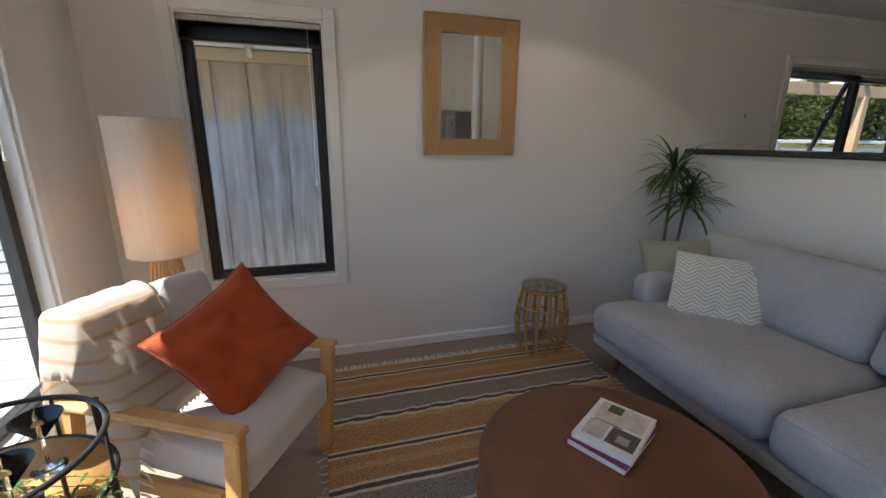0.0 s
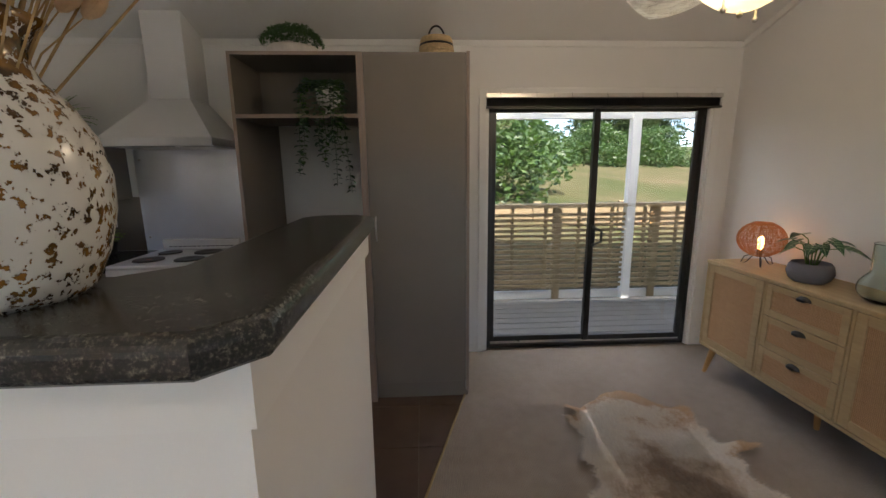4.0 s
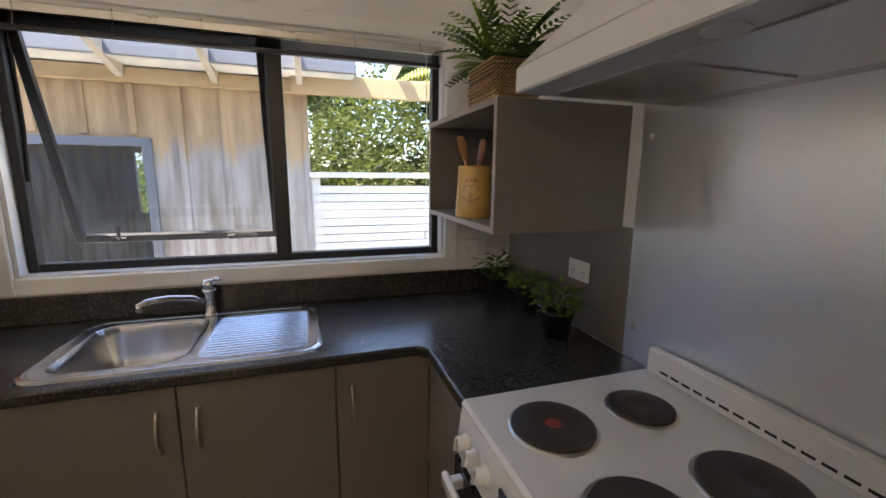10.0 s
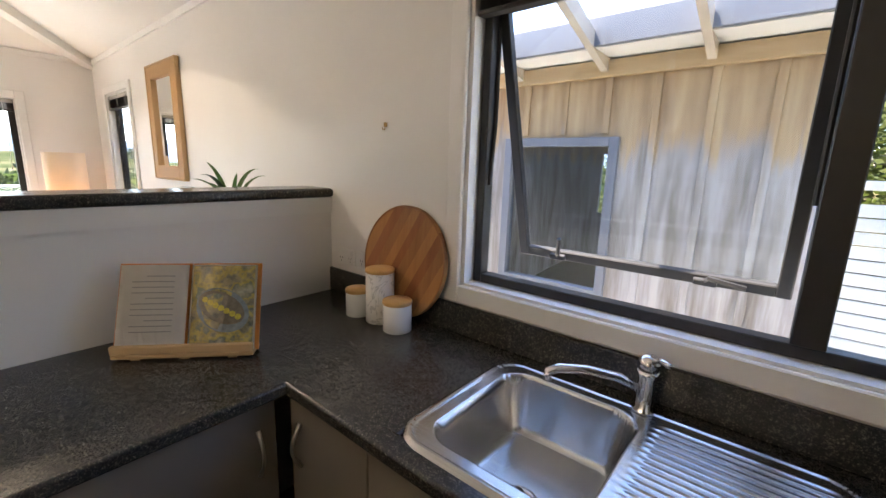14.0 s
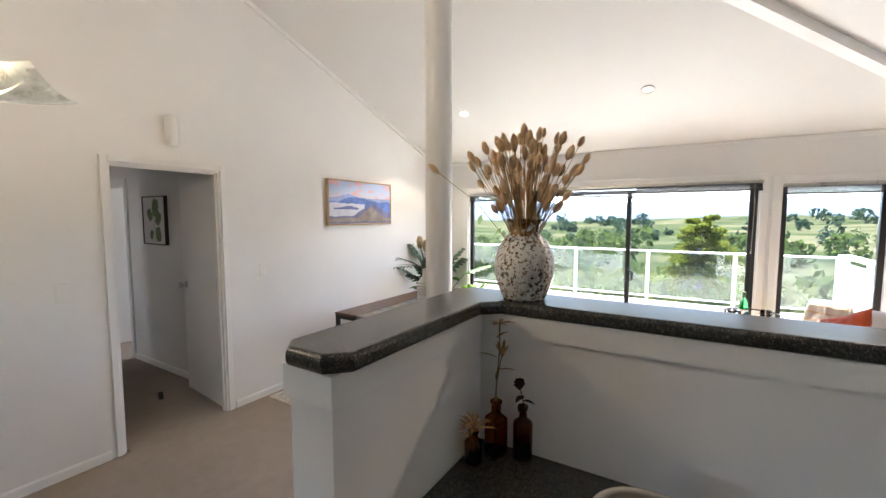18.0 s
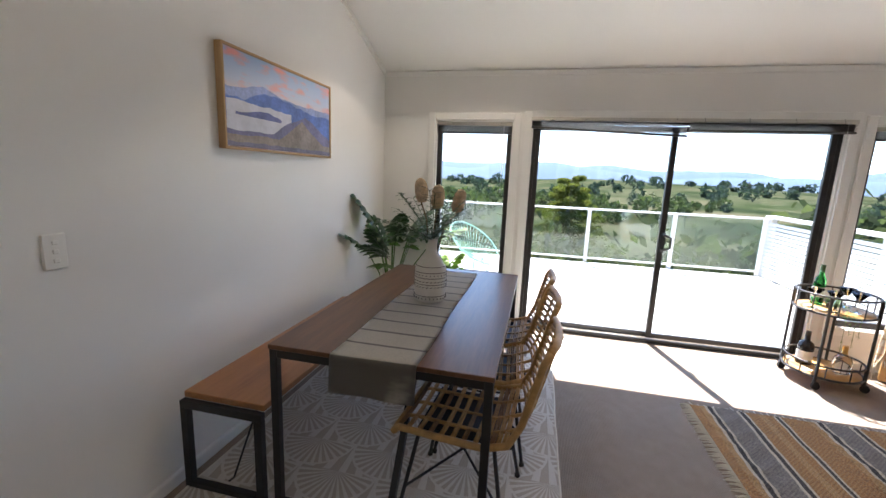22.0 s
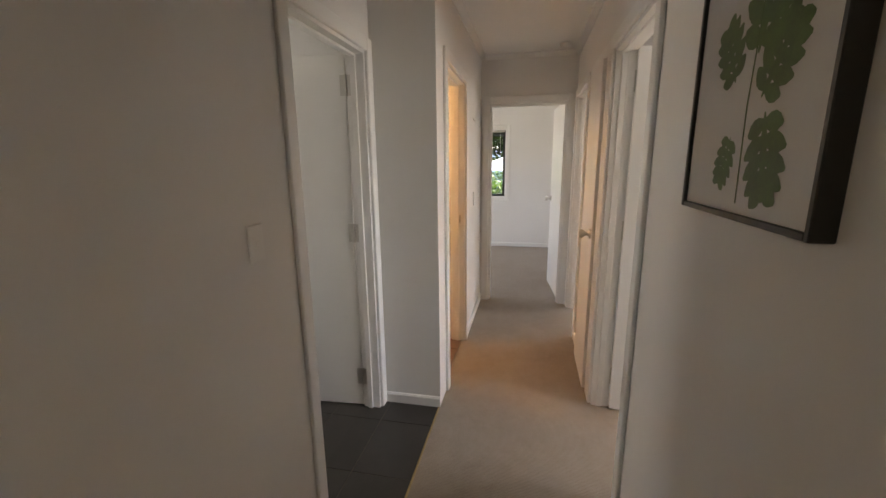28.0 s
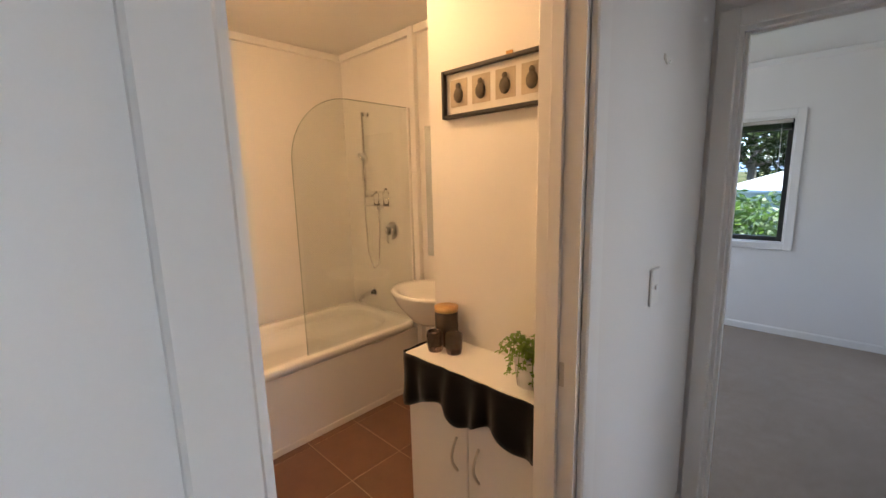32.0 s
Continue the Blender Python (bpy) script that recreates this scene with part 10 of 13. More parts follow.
# bar cart by the sliding door
CTX, CTY, CTZ, CTL = -0.79, 1.045, 0.575, 0.10
RC = 0.235
ct = place("bar_cart", "round black metal bar cart with two timber trays on castors", "bar cart", CTX, CTY, 0)
def circle(r, z, n=48):
    return [(r * math.cos(2 * math.pi * i / n), r * math.sin(2 * math.pi * i / n), z) for i in range(n)]
for z in (CTL, CTZ):
    bm = bmesh.new()
    lathe(bm, [(0.0, z - 0.014), (RC - 0.006, z - 0.014), (RC - 0.004, z), (0.0, z)], 48)
    part("tray", bm, M_ARMWOOD, ct, "round honey timber tray", True)
    bm = bmesh.new()
    tube(bm, circle(RC, z - 0.006), 0.009, 8, True)
    part("rim", bm, M_STEELBLACK, ct, "", True)
    bm = bmesh.new()
    zz = z + (0.125 if z > 0.3 else 0.085)
    tube(bm, circle(RC, zz), 0.0075, 8, True)
    part("rail", bm, M_STEELBLACK, ct, "", True)
    for i in range(10):
        bm = bmesh.new()
        a = 2 * math.pi * i / 10 + 0.2
        rod(bm, (RC * math.cos(a), RC * math.sin(a), z), (RC * math.cos(a), RC * math.sin(a), zz), 0.0045, n=6)
        part("spindle", bm, M_STEELBLACK, ct)
for i in range(4):
    a = math.pi / 4 + i * math.pi / 2 + 0.15
    x, y = (RC + 0.008) * math.cos(a), (RC + 0.008) * math.sin(a)
    bm = bmesh.new()
    rod(bm, (x, y, 0.055), (x, y, CTZ + 0.125), 0.010, n=10)
    part("upright", bm, M_STEELBLACK, ct, "", True)
    bm = bmesh.new()
    rod(bm, (x - 0.011, y + 0.01, 0.026), (x + 0.011, y + 0.01, 0.026), 0.026, n=16)
    cs = part("castor", bm, M_RUBBER, ct, "black castor", True)
    bm = bmesh.new()
    box(bm, x - 0.016, y - 0.004, 0.022, x - 0.012, y + 0.02, 0.058)
    box(bm, x + 0.012, y - 0.004, 0.022, x + 0.016, y + 0.02, 0.058)
    box(bm, x - 0.016, y - 0.012, 0.052, x + 0.016, y + 0.02, 0.060, 0.002)
    part("fork", bm, M_STEELBLACK, cs)
M_CLEAR = glass("clear_drinking_glass", (0.98, 0.99, 0.99), 0.0, 1.45)
def martini(x, y):
    g = place("martini_glass", "clear stemmed martini glass on the bar cart", "glass", x, y, CTZ + 0.0005, 0, "martini glasses")
    bm = bmesh.new()
    lathe(bm, [(0.0, 0), (0.036, 0), (0.037, 0.002), (0.012, 0.006), (0.0045, 0.012), (0.004, 0.05), (0.005, 0.085), (0.052, 0.15), (0.0505, 0.1505), (0.004, 0.09), (0.0, 0.089)], 32, close=False)
    part("body", bm, M_CLEAR, g, "", True)
for dx, dy in ((0.10, -0.07), (0.02, -0.15), (-0.09, 0.12), (0.07, 0.10)):
    martini(CTX + dx, CTY + dy)
def plain_bottle(label, x, y, z, prof, mat, cap=None, cap_label=""):
    b = place("bottle", label, "bottle", x, y, z)
    bm = bmesh.new()
    lathe(bm, prof, 28, close=False)
    part("body", bm, mat, b, "", True)
    h = prof[-2][1]
    if cap:
        bm = bmesh.new()
        rod(bm, (0, 0, h - 0.045), (0, 0, h + 0.012), prof[-2][0] + 0.002, n=16)
        part("cap", bm, cap, b, cap_label, True)
    return b
gb = plain_bottle("green glass wine bottle with a pale label", CTX - 0.12, CTY - 0.05, CTZ + 0.0005, [(0.0, 0), (0.037, 0), (0.038, 0.004), (0.038, 0.17), (0.033, 0.20), (0.015, 0.235), (0.0135, 0.30), (0.0, 0.30)], glass("bottle_green", (0.05, 0.42, 0.10), 0.02), M_LEAFDK, "green foil cap")
bm = bmesh.new()
lathe(bm, [(0.0386, 0.06), (0.0386, 0.14)], 28, close=False)
part("label", bm, M_COVERW, gb, "pale paper label", True)
kb = plain_bottle("dark squat spirits bottle with a pale label", CTX - 0.06, CTY - 0.09, CTL + 0.0005, [(0.0, 0), (0.05, 0), (0.052, 0.006), (0.052, 0.14), (0.045, 0.17), (0.018, 0.19), (0.016, 0.25), (0.0, 0.25)], mottled("black_bottle", (0.012, 0.012, 0.014), 0.15, 0.02), M_BLACK)
bm = bmesh.new()
lathe(bm, [(0.0526, 0.04), (0.0526, 0.11)], 28, close=False)
part("label", bm, M_COVERW, kb, "pale paper label", True)
plain_bottle("cut-glass decanter with a gold stopper", CTX + 0.06, CTY + 0.09, CTL + 0.0005, [(0.0, 0), (0.045, 0), (0.052, 0.01), (0.056, 0.09), (0.05, 0.12), (0.018, 0.15), (0.016, 0.20), (0.0, 0.20)], M_CLEAR, mottled("gold_stopper", (0.6, 0.38, 0.12), 0.3, 0.05, metal=1.0), "gold stopper")
suc = place("trailing_plant", "string-of-pearls plant trailing over the cart's rim", "plant", CTX + 0.02, CTY - 0.11, CTZ + 0.0005)
suc.matrix_basis = pose(CTX - 0.03, CTY + 0.0, CTZ + 0.0005)
bm = bmesh.new()
lathe(bm, [(0.0, 0), (0.03, 0), (0.042, 0.055), (0.038, 0.055), (0.0, 0.048)], 24)
part("pot", bm, M_POT, suc, "", True)
rg = random.Random(15)
for k in range(12):
    a = k * 0.52
    R = 0.05
    pts = [(0.01 * math.cos(a), 0.01 * math.sin(a), 0.05), (R * math.cos(a), R * math.sin(a), 0.08), (R * 1.3 * math.cos(a), R * 1.3 * math.sin(a), 0.03)]
    if k % 3 == 0:
        pts = [pts[0], pts[1], (0.16, -0.06 + 0.03 * k / 3 - 0.03, 0.05), (0.277, -0.07 + 0.03 * k / 3, 0.0), (0.282, -0.07 + 0.03 * k / 3, -rg.uniform(0.12, 0.25))]
    garland(suc, pts, M_LEAF, 9 if k % 3 else 20, 0.014, M_LEAF, 0.7)

# ---- outdoors ----
M_GRASS = mottled("dry_grass", (0.22, 0.20, 0.075), 0.95, 0.3, 0.35, 14, 0.6, dist=0.05)
M_DECK = wood("sun_bleached_decking", (0.64, 0.61, 0.55), (0.52, 0.49, 0.43), "y", 0.7, 0.7, random_tone=0.3)
M_PORCH = wood("grey_weathered_decking", (0.125, 0.12, 0.115), (0.075, 0.072, 0.066), "y", 0.75, 0.7, random_tone=0.4)
M_SLAT = wood("weathered_brown_slats", (0.34, 0.25, 0.135), (0.20, 0.145, 0.08), "y", 0.8, 1.0, random_tone=0.4)
M_WHITEWOOD = mottled("white_painted_timber", (0.74, 0.73, 0.70), 0.6, 0.05, 3, 60, 0.15)
M_PINE = wood("raw_pine", (0.50, 0.36, 0.20), (0.36, 0.24, 0.12), "x", 0.7)
M_PINEY = wood("raw_pine_lengthwise", (0.56, 0.50, 0.42), (0.40, 0.34, 0.27), "y", 0.7)
M_ROOF = mottled("grey_steel_roofing", (0.16, 0.165, 0.18), 0.45, 0.05, 2, 80, 0.1)


def ground_h(x, y):
    """Height of the land: it falls away to a valley in the west, and rises as a bank in the east and north."""
    dx = max(-6.3 - x, 0, x - 8.3)
    dy = max(-11.8 - y, 0, y - 5.2)
    d = math.hypot(dx, dy)
    if d <= 0:
        return -0.75
    a = math.atan2(y - 0.0, x - 2.0)
    west = max(0.0, -math.cos(a)) ** 0.7
    east = max(0.0, math.cos(a - 0.25)) ** 0.6
    bank = 0.72 + 0.115 * min(d, 30) - 0.004 * max(0, d - 30)
    fall = -2.2 - 16.0 * (1 - math.exp(-d / 28.0))
    hills = 0.0
    if d > 250:
        k = min(1, (d - 250) / 1400)
        hills = k * (4 + 16 * noise.noise(Vector((math.cos(a) * 3.1, math.sin(a) * 3.1, 0.4))) + 12 * noise.noise(Vector((x / 420, y / 420, 2.0)))) + 6 * k
    flat = -0.5
    h = west * fall + east * bank + max(0, 1 - west - east) * flat
    return h + hills * (0.35 + 0.65 * west) + 0.12 * noise.noise(Vector((x / 3, y / 3, 0))) * min(1, d / 4)


bm = bmesh.new()
rad = [0.0, 5, 7, 8.4, 8.9, 9.5] + [9.5 * 1.13 ** k for k in range(1, 50)]
NA = 120
rings = []
for r in rad:
    if r == 0:
        rings.append([bm.verts.new((2, -3, -0.75))])
        continue
    rings.append([bm.verts.new((2 + r * math.cos(2 * math.pi * i / NA), -3 + r * math.sin(2 * math.pi * i / NA) * (1.35 if r < 12 else 1.35 - 0.35 * min(1, (r - 12) / 20)),
                                0)) for i in range(NA)])
    for v in rings[-1]:
        v.co.z = ground_h(v.co.x, v.co.y)
for i in range(NA):
    bm.faces.new((rings[0][0], rings[1][i], rings[1][(i + 1) % NA]))
for a, b in zip(rings[1:], rings[2:]):
    for i in range(NA):
        bm.faces.new((a[i], b[i], b[(i + 1) % NA], a[(i + 1) % NA]))
def land():
    m = material("land", (0.2, 0.19, 0.08), 0.95, 0, 0.0)
    v = coords(m)
    n1, n2, n3 = noise_of(m, v, 0.011, 5), noise_of(m, v, 0.35, 5), noise_of(m, v, 9.0, 4)
    c = ramp(m, n1, (0.40, (0.014, 0.025, 0.013)), (0.47, (0.026, 0.040, 0.016)), (0.52, (0.052, 0.060, 0.032)), (0.62, (0.092, 0.084, 0.050)))
    near = ramp(m, n2, (0.35, (0.040, 0.052, 0.020)), (0.55, (0.080, 0.070, 0.036)), (0.72, (0.120, 0.085, 0.055)))
    t = nd(m, "ShaderNodeTexCoord")
    ln = nd(m, "ShaderNodeVectorMath")
    ln.operation = "LENGTH"
    wire(m, t.outputs["Object"], ln.inputs[0])
    mr = nd(m, "ShaderNodeMapRange")
    mr.inputs["From Min"].default_value, mr.inputs["From Max"].default_value = 40, 160
    wire(m, ln.outputs["Value"], mr.inputs["Value"])
    sp = nd(m, "ShaderNodeSeparateXYZ")
    wire(m, t.outputs["Object"], sp.inputs[0])
    mw = nd(m, "ShaderNodeMapRange")
    mw.inputs["From Min"].default_value, mw.inputs["From Max"].default_value = -6.0, -12.0
    wire(m, sp.outputs["X"], mw.inputs["Value"])
    near = mixc(m, mw.outputs["Result"], near, ramp(m, n2, (0.35, (0.022, 0.029, 0.013)), (0.65, (0.042, 0.047, 0.022))))
    c = mixc(m, mr.outputs["Result"], near, c)
    c = mixc(m, 0.18, c, ramp(m, n3, (0.3, (0.03, 0.036, 0.014)), (0.7, (0.11, 0.10, 0.055))))
    wire(m, c, bsdf(m).inputs["Base Color"])
    bump(m, n3, 0.5, 0.05)
    return m
structure("ground", bm, land(), "dry grassy land falling to a valley and far hills", "ground", True)

# blue hills on the horizon, the distance haze put into their colour
M_HAZEBLUE = mottled("haze_tinted_hill", (0.075, 0.115, 0.175), 1.0, 0.06, 0.004, 0.05, 0)
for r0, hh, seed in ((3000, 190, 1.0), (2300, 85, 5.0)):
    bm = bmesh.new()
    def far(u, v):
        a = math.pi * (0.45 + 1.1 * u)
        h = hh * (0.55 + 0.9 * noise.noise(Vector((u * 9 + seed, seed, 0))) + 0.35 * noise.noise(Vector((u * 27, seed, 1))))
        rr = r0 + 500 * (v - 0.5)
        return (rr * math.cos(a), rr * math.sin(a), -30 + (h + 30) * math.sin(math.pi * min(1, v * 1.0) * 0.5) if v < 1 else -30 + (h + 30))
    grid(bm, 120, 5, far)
    structure("backdrop", bm, M_HAZEBLUE, "horizon hills coloured with blue haze", "hills", True)


# trees
def leaf_cloud(bm, c, rx, rz, count, size, seed, flat=0.6):
    rg = random.Random(seed)
    for _ in range(count):
        th, ph = rg.uniform(0, 6.283), math.acos(rg.uniform(-0.8, 1))
        k = rg.uniform(0.62, 1.0) * (1 + 0.35 * noise.noise(Vector((math.cos(th) * 2 + seed, math.sin(th) * 2, ph * 2))))
        p = Vector(c) + Vector((rx * k * math.sin(ph) * math.cos(th), rx * k * math.sin(ph) * math.sin(th), rz * k * math.cos(ph)))
        a = Vector((rg.uniform(-1, 1), rg.uniform(-1, 1), rg.uniform(-flat, flat))).normalized()
        b = a.cross(Vector((rg.uniform(-1, 1), rg.uniform(-1, 1), rg.uniform(-1, 1)))).normalized()
        s = size * rg.uniform(0.6, 1.4)
        q = [p - a * s, p + b * s * 0.45, p + a * s, p - b * s * 0.45]
        bm.faces.new([bm.verts.new(v) for v in q])


def tree_kind(name, label, h, spread, blobs, leaves, size, mat, seed, trunk_r=0.12, bark=None, group="garden trees"):
    rg = random.Random(seed)
    t = tagged(new(name), label, "tree" if h > 2.6 else "bush", group)
    bm = bmesh.new()
    top = Vector((rg.uniform(-0.2, 0.2), rg.uniform(-0.2, 0.2), h * 0.62))
    tube(bm, [(0, 0, -0.3), (top.x * 0.4, top.y * 0.4, h * 0.3), top], trunk_r, 8, radii=[trunk_r, trunk_r * 0.75, trunk_r * 0.4])
    cents = []
    for i in range(blobs):
        a, f = i * 2.4 + rg.uniform(-0.4, 0.4), math.sqrt((i + 0.5) / blobs)
        c = Vector((spread * f * math.cos(a), spread * f * math.sin(a), h * (0.86 - (0.52 if h > 3 else 0.68) * f + rg.uniform(-0.1, 0.08))))
        cents.append(c)
        tube(bm, [top * rg.uniform(0.45, 0.9), (top + c) / 2 + Vector((0, 0, -0.1 * h)), c], trunk_r * 0.3, 5, radii=[trunk_r * 0.4, trunk_r * 0.25, trunk_r * 0.08])
    part("trunk", bm, bark or M_STEM, t, "", True)
    bm = bmesh.new()
    for i, c in enumerate(cents):
        s = rg.uniform(0.75, 1.2)
        leaf_cloud(bm, c, spread * 0.48 * s, h * 0.20 * s, leaves // blobs, size, seed * 31 + i)
    part("crown", bm, mat, t)
    return t


M_TREE1 = leaf_mat("olive_tree_leaves", (0.085, 0.095, 0.032), (0.036, 0.048, 0.018), 0.85, 0.4)
M_TREE2 = leaf_mat("deep_green_tree_leaves", (0.042, 0.060, 0.023), (0.018, 0.030, 0.012), 0.85, 0.35)
M_TREE3 = leaf_mat("glossy_green_leaves", (0.085, 0.145, 0.032), (0.022, 0.050, 0.014), 0.5, 0.35)
M_BARK = mottled("grey_bark", (0.22, 0.20, 0.17), 0.9, 0.2, 8, 60, 0.6)
ta = tree_kind("tree", "spreading olive-green tree in the garden", 5.0, 2.2, 16, 9500, 0.08, M_TREE1, 3, 0.14, M_BARK)
ta.matrix_basis = pose(6.2, 12.5, ground_h(6.2, 12.5) - 1.5)
tb = tree_kind("tree", "tall dark green tree in the garden", 6.5, 2.0, 14, 8500, 0.10, M_TREE2, 5, 0.16, M_BARK)
tb.matrix_basis = pose(9.2, 15.5, ground_h(9.2, 15.5))
bush = tree_kind("bush", "large glossy green bush on the bank", 2.7, 1.35, 18, 12000, 0.062, M_TREE3, 7, 0.08)
bush.matrix_basis = pose(11.3, -1.75, ground_h(11.3, -1.75) - 0.15)
spots_a = [(2.5, 14.5, 1.2), (-1.5, 16, 1.25), (12.5, 12, 1.0), (16, 8.5, 1.1), (20, 13, 1.3)]
spots_b = [(13.5, 17, 1.1), (18, 18, 1.2), (22, 4, 1.0), (25, 0, 1.05), (26, -5, 1.0), (24, -10, 1.0), (21, 8.5, 0.9), (28, -14, 1.1), (5, 19, 1.3), (1.5, -20.5, 1), (4.5, -22.0, 1), (7.5, -19.5, 1)]
for k, (x, y, s) in enumerate(spots_a):
    copy_thing(ta, pose(x, y, ground_h(x, y) - 1.4, 0, 0, k * 67))
for k, (x, y, s) in enumerate(spots_b):
    copy_thing(tb, pose(x, y, ground_h(x, y) - (2.2 if x > 20 else 0), 0, 0, k * 53))
for k, (x, y, s) in enumerate([(12.2, 0.6, 1), (14.6, 2.6, 1), (18.5, -4.6, 1), (19.5, -7.5, 1), (20.5, -10.5, 1), (17.5, -2.6, 1), (0.9, -13.0, 1), (4.9, -13.6, 1), (2.2, -12.6, 1), (3.6, -13.1, 1), (6.4, -16.5, 1), (16.5, 13.2, 1), (13.0, 15.0, 1), (19.0, 10.5, 1)]):
    copy_thing(bush, pose(x, y, ground_h(x, y) - 0.5, 0, 0, 40 + k * 71))

# palm beyond the fence
palm = thing("palm_tree", "palm with yellowing fronds beyond the white fence", "tree", x=8.0, y=9.8, z=ground_h(8.0, 9.8) - 0.45)
bm = bmesh.new()
tube(bm, [(0, 0, -0.2), (0.06, 0, 1.5), (0.02, 0.03, 3.1)], 0.13, 10, radii=[0.16, 0.12, 0.10])
part("trunk", bm, mottled("pale_palm_trunk", (0.42, 0.38, 0.32), 0.8, 0.15, 10, 40, 0.4), palm, "", True)
M_FROND = leaf_mat("yellow_green_frond", (0.42, 0.40, 0.06), (0.16, 0.22, 0.04), 0.5)
for i in range(16):
    bm = bmesh.new()
    a, el = i * 2.4, rnd(0.1, 1.1)
    p, d = Vector((0.02, 0.03, 3.1)), Vector((math.cos(a) * math.cos(el), math.sin(a) * math.cos(el), math.sin(el)))
    for k in range(22):
        side = d.cross(Vector((0, 0, 1))).normalized()
        for s in (-1, 1):
            blade(bm, p, side * s + d * 0.5 + Vector((0, 0, -0.35)), 0.42 * math.sin(math.pi * (0.15 + 0.8 * k / 22)), 0.035, 0.9, 3, 0.1)
        p = p + d * 0.085
        d = (d + Vector((0, 0, -0.065))).normalized()
    part("frond", bm, M_FROND, palm)

# woods in the valley, past counting: scrub below the deck, trees on the valley floor, shelter belts far off
M_SCRUB = leaf_mat("grey_olive_scrub", (0.092, 0.105, 0.056), (0.050, 0.062, 0.032), 0.9, 0.45)
M_VALLEY = leaf_mat("valley_tree_leaves", (0.068, 0.088, 0.042), (0.036, 0.052, 0.026), 0.9, 0.45)
# the farthest leaves carry distance haze in their bluer, greyer colour
M_BELT = leaf_mat("haze_tinted_belt", (0.044, 0.062, 0.052), (0.030, 0.046, 0.040), 0.95, 0.4)
rg = random.Random(11)
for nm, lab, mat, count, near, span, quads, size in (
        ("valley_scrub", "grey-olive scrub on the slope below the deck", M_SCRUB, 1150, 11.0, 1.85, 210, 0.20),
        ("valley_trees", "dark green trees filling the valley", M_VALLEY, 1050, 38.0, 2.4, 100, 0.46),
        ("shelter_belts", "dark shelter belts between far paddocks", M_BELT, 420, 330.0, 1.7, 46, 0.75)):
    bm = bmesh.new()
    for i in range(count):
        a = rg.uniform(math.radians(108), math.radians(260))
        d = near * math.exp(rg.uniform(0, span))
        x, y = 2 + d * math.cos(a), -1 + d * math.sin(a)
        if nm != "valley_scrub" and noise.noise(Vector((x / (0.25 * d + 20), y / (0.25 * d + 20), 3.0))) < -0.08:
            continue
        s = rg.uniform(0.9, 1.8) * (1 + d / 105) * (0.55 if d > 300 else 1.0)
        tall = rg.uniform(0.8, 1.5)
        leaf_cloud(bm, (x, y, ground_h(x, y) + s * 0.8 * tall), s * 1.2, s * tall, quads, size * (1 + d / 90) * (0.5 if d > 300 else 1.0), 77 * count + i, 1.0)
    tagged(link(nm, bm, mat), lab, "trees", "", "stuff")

# spreading yellow-green conifer rising over the railing
PINX, PINY, PINZ, PINR = -26.6, 0.9, 1.85, 3.4
cz = ground_h(PINX, PINY)
conifer = thing("conifer", "yellow-green spreading conifer rising above the deck railing", "tree", x=PINX, y=PINY, z=cz)
bm = bmesh.new()
H = PINZ - cz
tube(bm, [(0, 0, -0.4), (0.2, 0.1, H * 0.4), (0.1, -0.1, H * 0.75), (0.0, 0.1, H * 0.97)], 0.3, 8, radii=[0.34, 0.24, 0.13, 0.03])
limbs = []
for i in range(46):
    a, f = i * 2.4 + rg.uniform(-0.3, 0.3), 0.38 + 0.6 * i / 46
    L = PINR * (1.08 - f) / 0.62 * rg.uniform(0.75, 1.15)
    p, q = Vector((0.1, 0, H * f)), Vector((L * math.cos(a), L * math.sin(a), H * f + L * rg.uniform(0.05, 0.35)))
    tube(bm, [p, p.lerp(q, 0.5) + Vector((0, 0, -0.05 * L)), q], 0.05, 5, radii=[0.07, 0.045, 0.015])
    limbs.append((p, q, L))
part("trunk", bm, M_BARK, conifer, "", True)
M_CONIF = leaf_mat("yellow_green_needles", (0.19, 0.185, 0.040), (0.08, 0.105, 0.026), 0.85, 0.45)
bm = bmesh.new()
for i, (p, q, L) in enumerate(limbs):
    for k in range(5):
        c = p.lerp(q, 0.35 + 0.16 * k)
        leaf_cloud(bm, c + Vector((rg.uniform(-1, 1), rg.uniform(-1, 1), rg.uniform(-0.3, 0.5))) * 0.14 * L, 0.24 * L + 0.12, 0.10 * L + 0.12, 95, 0.10, 4000 + 7 * i + k, 0.7)
part("crown", bm, M_CONIF, conifer)

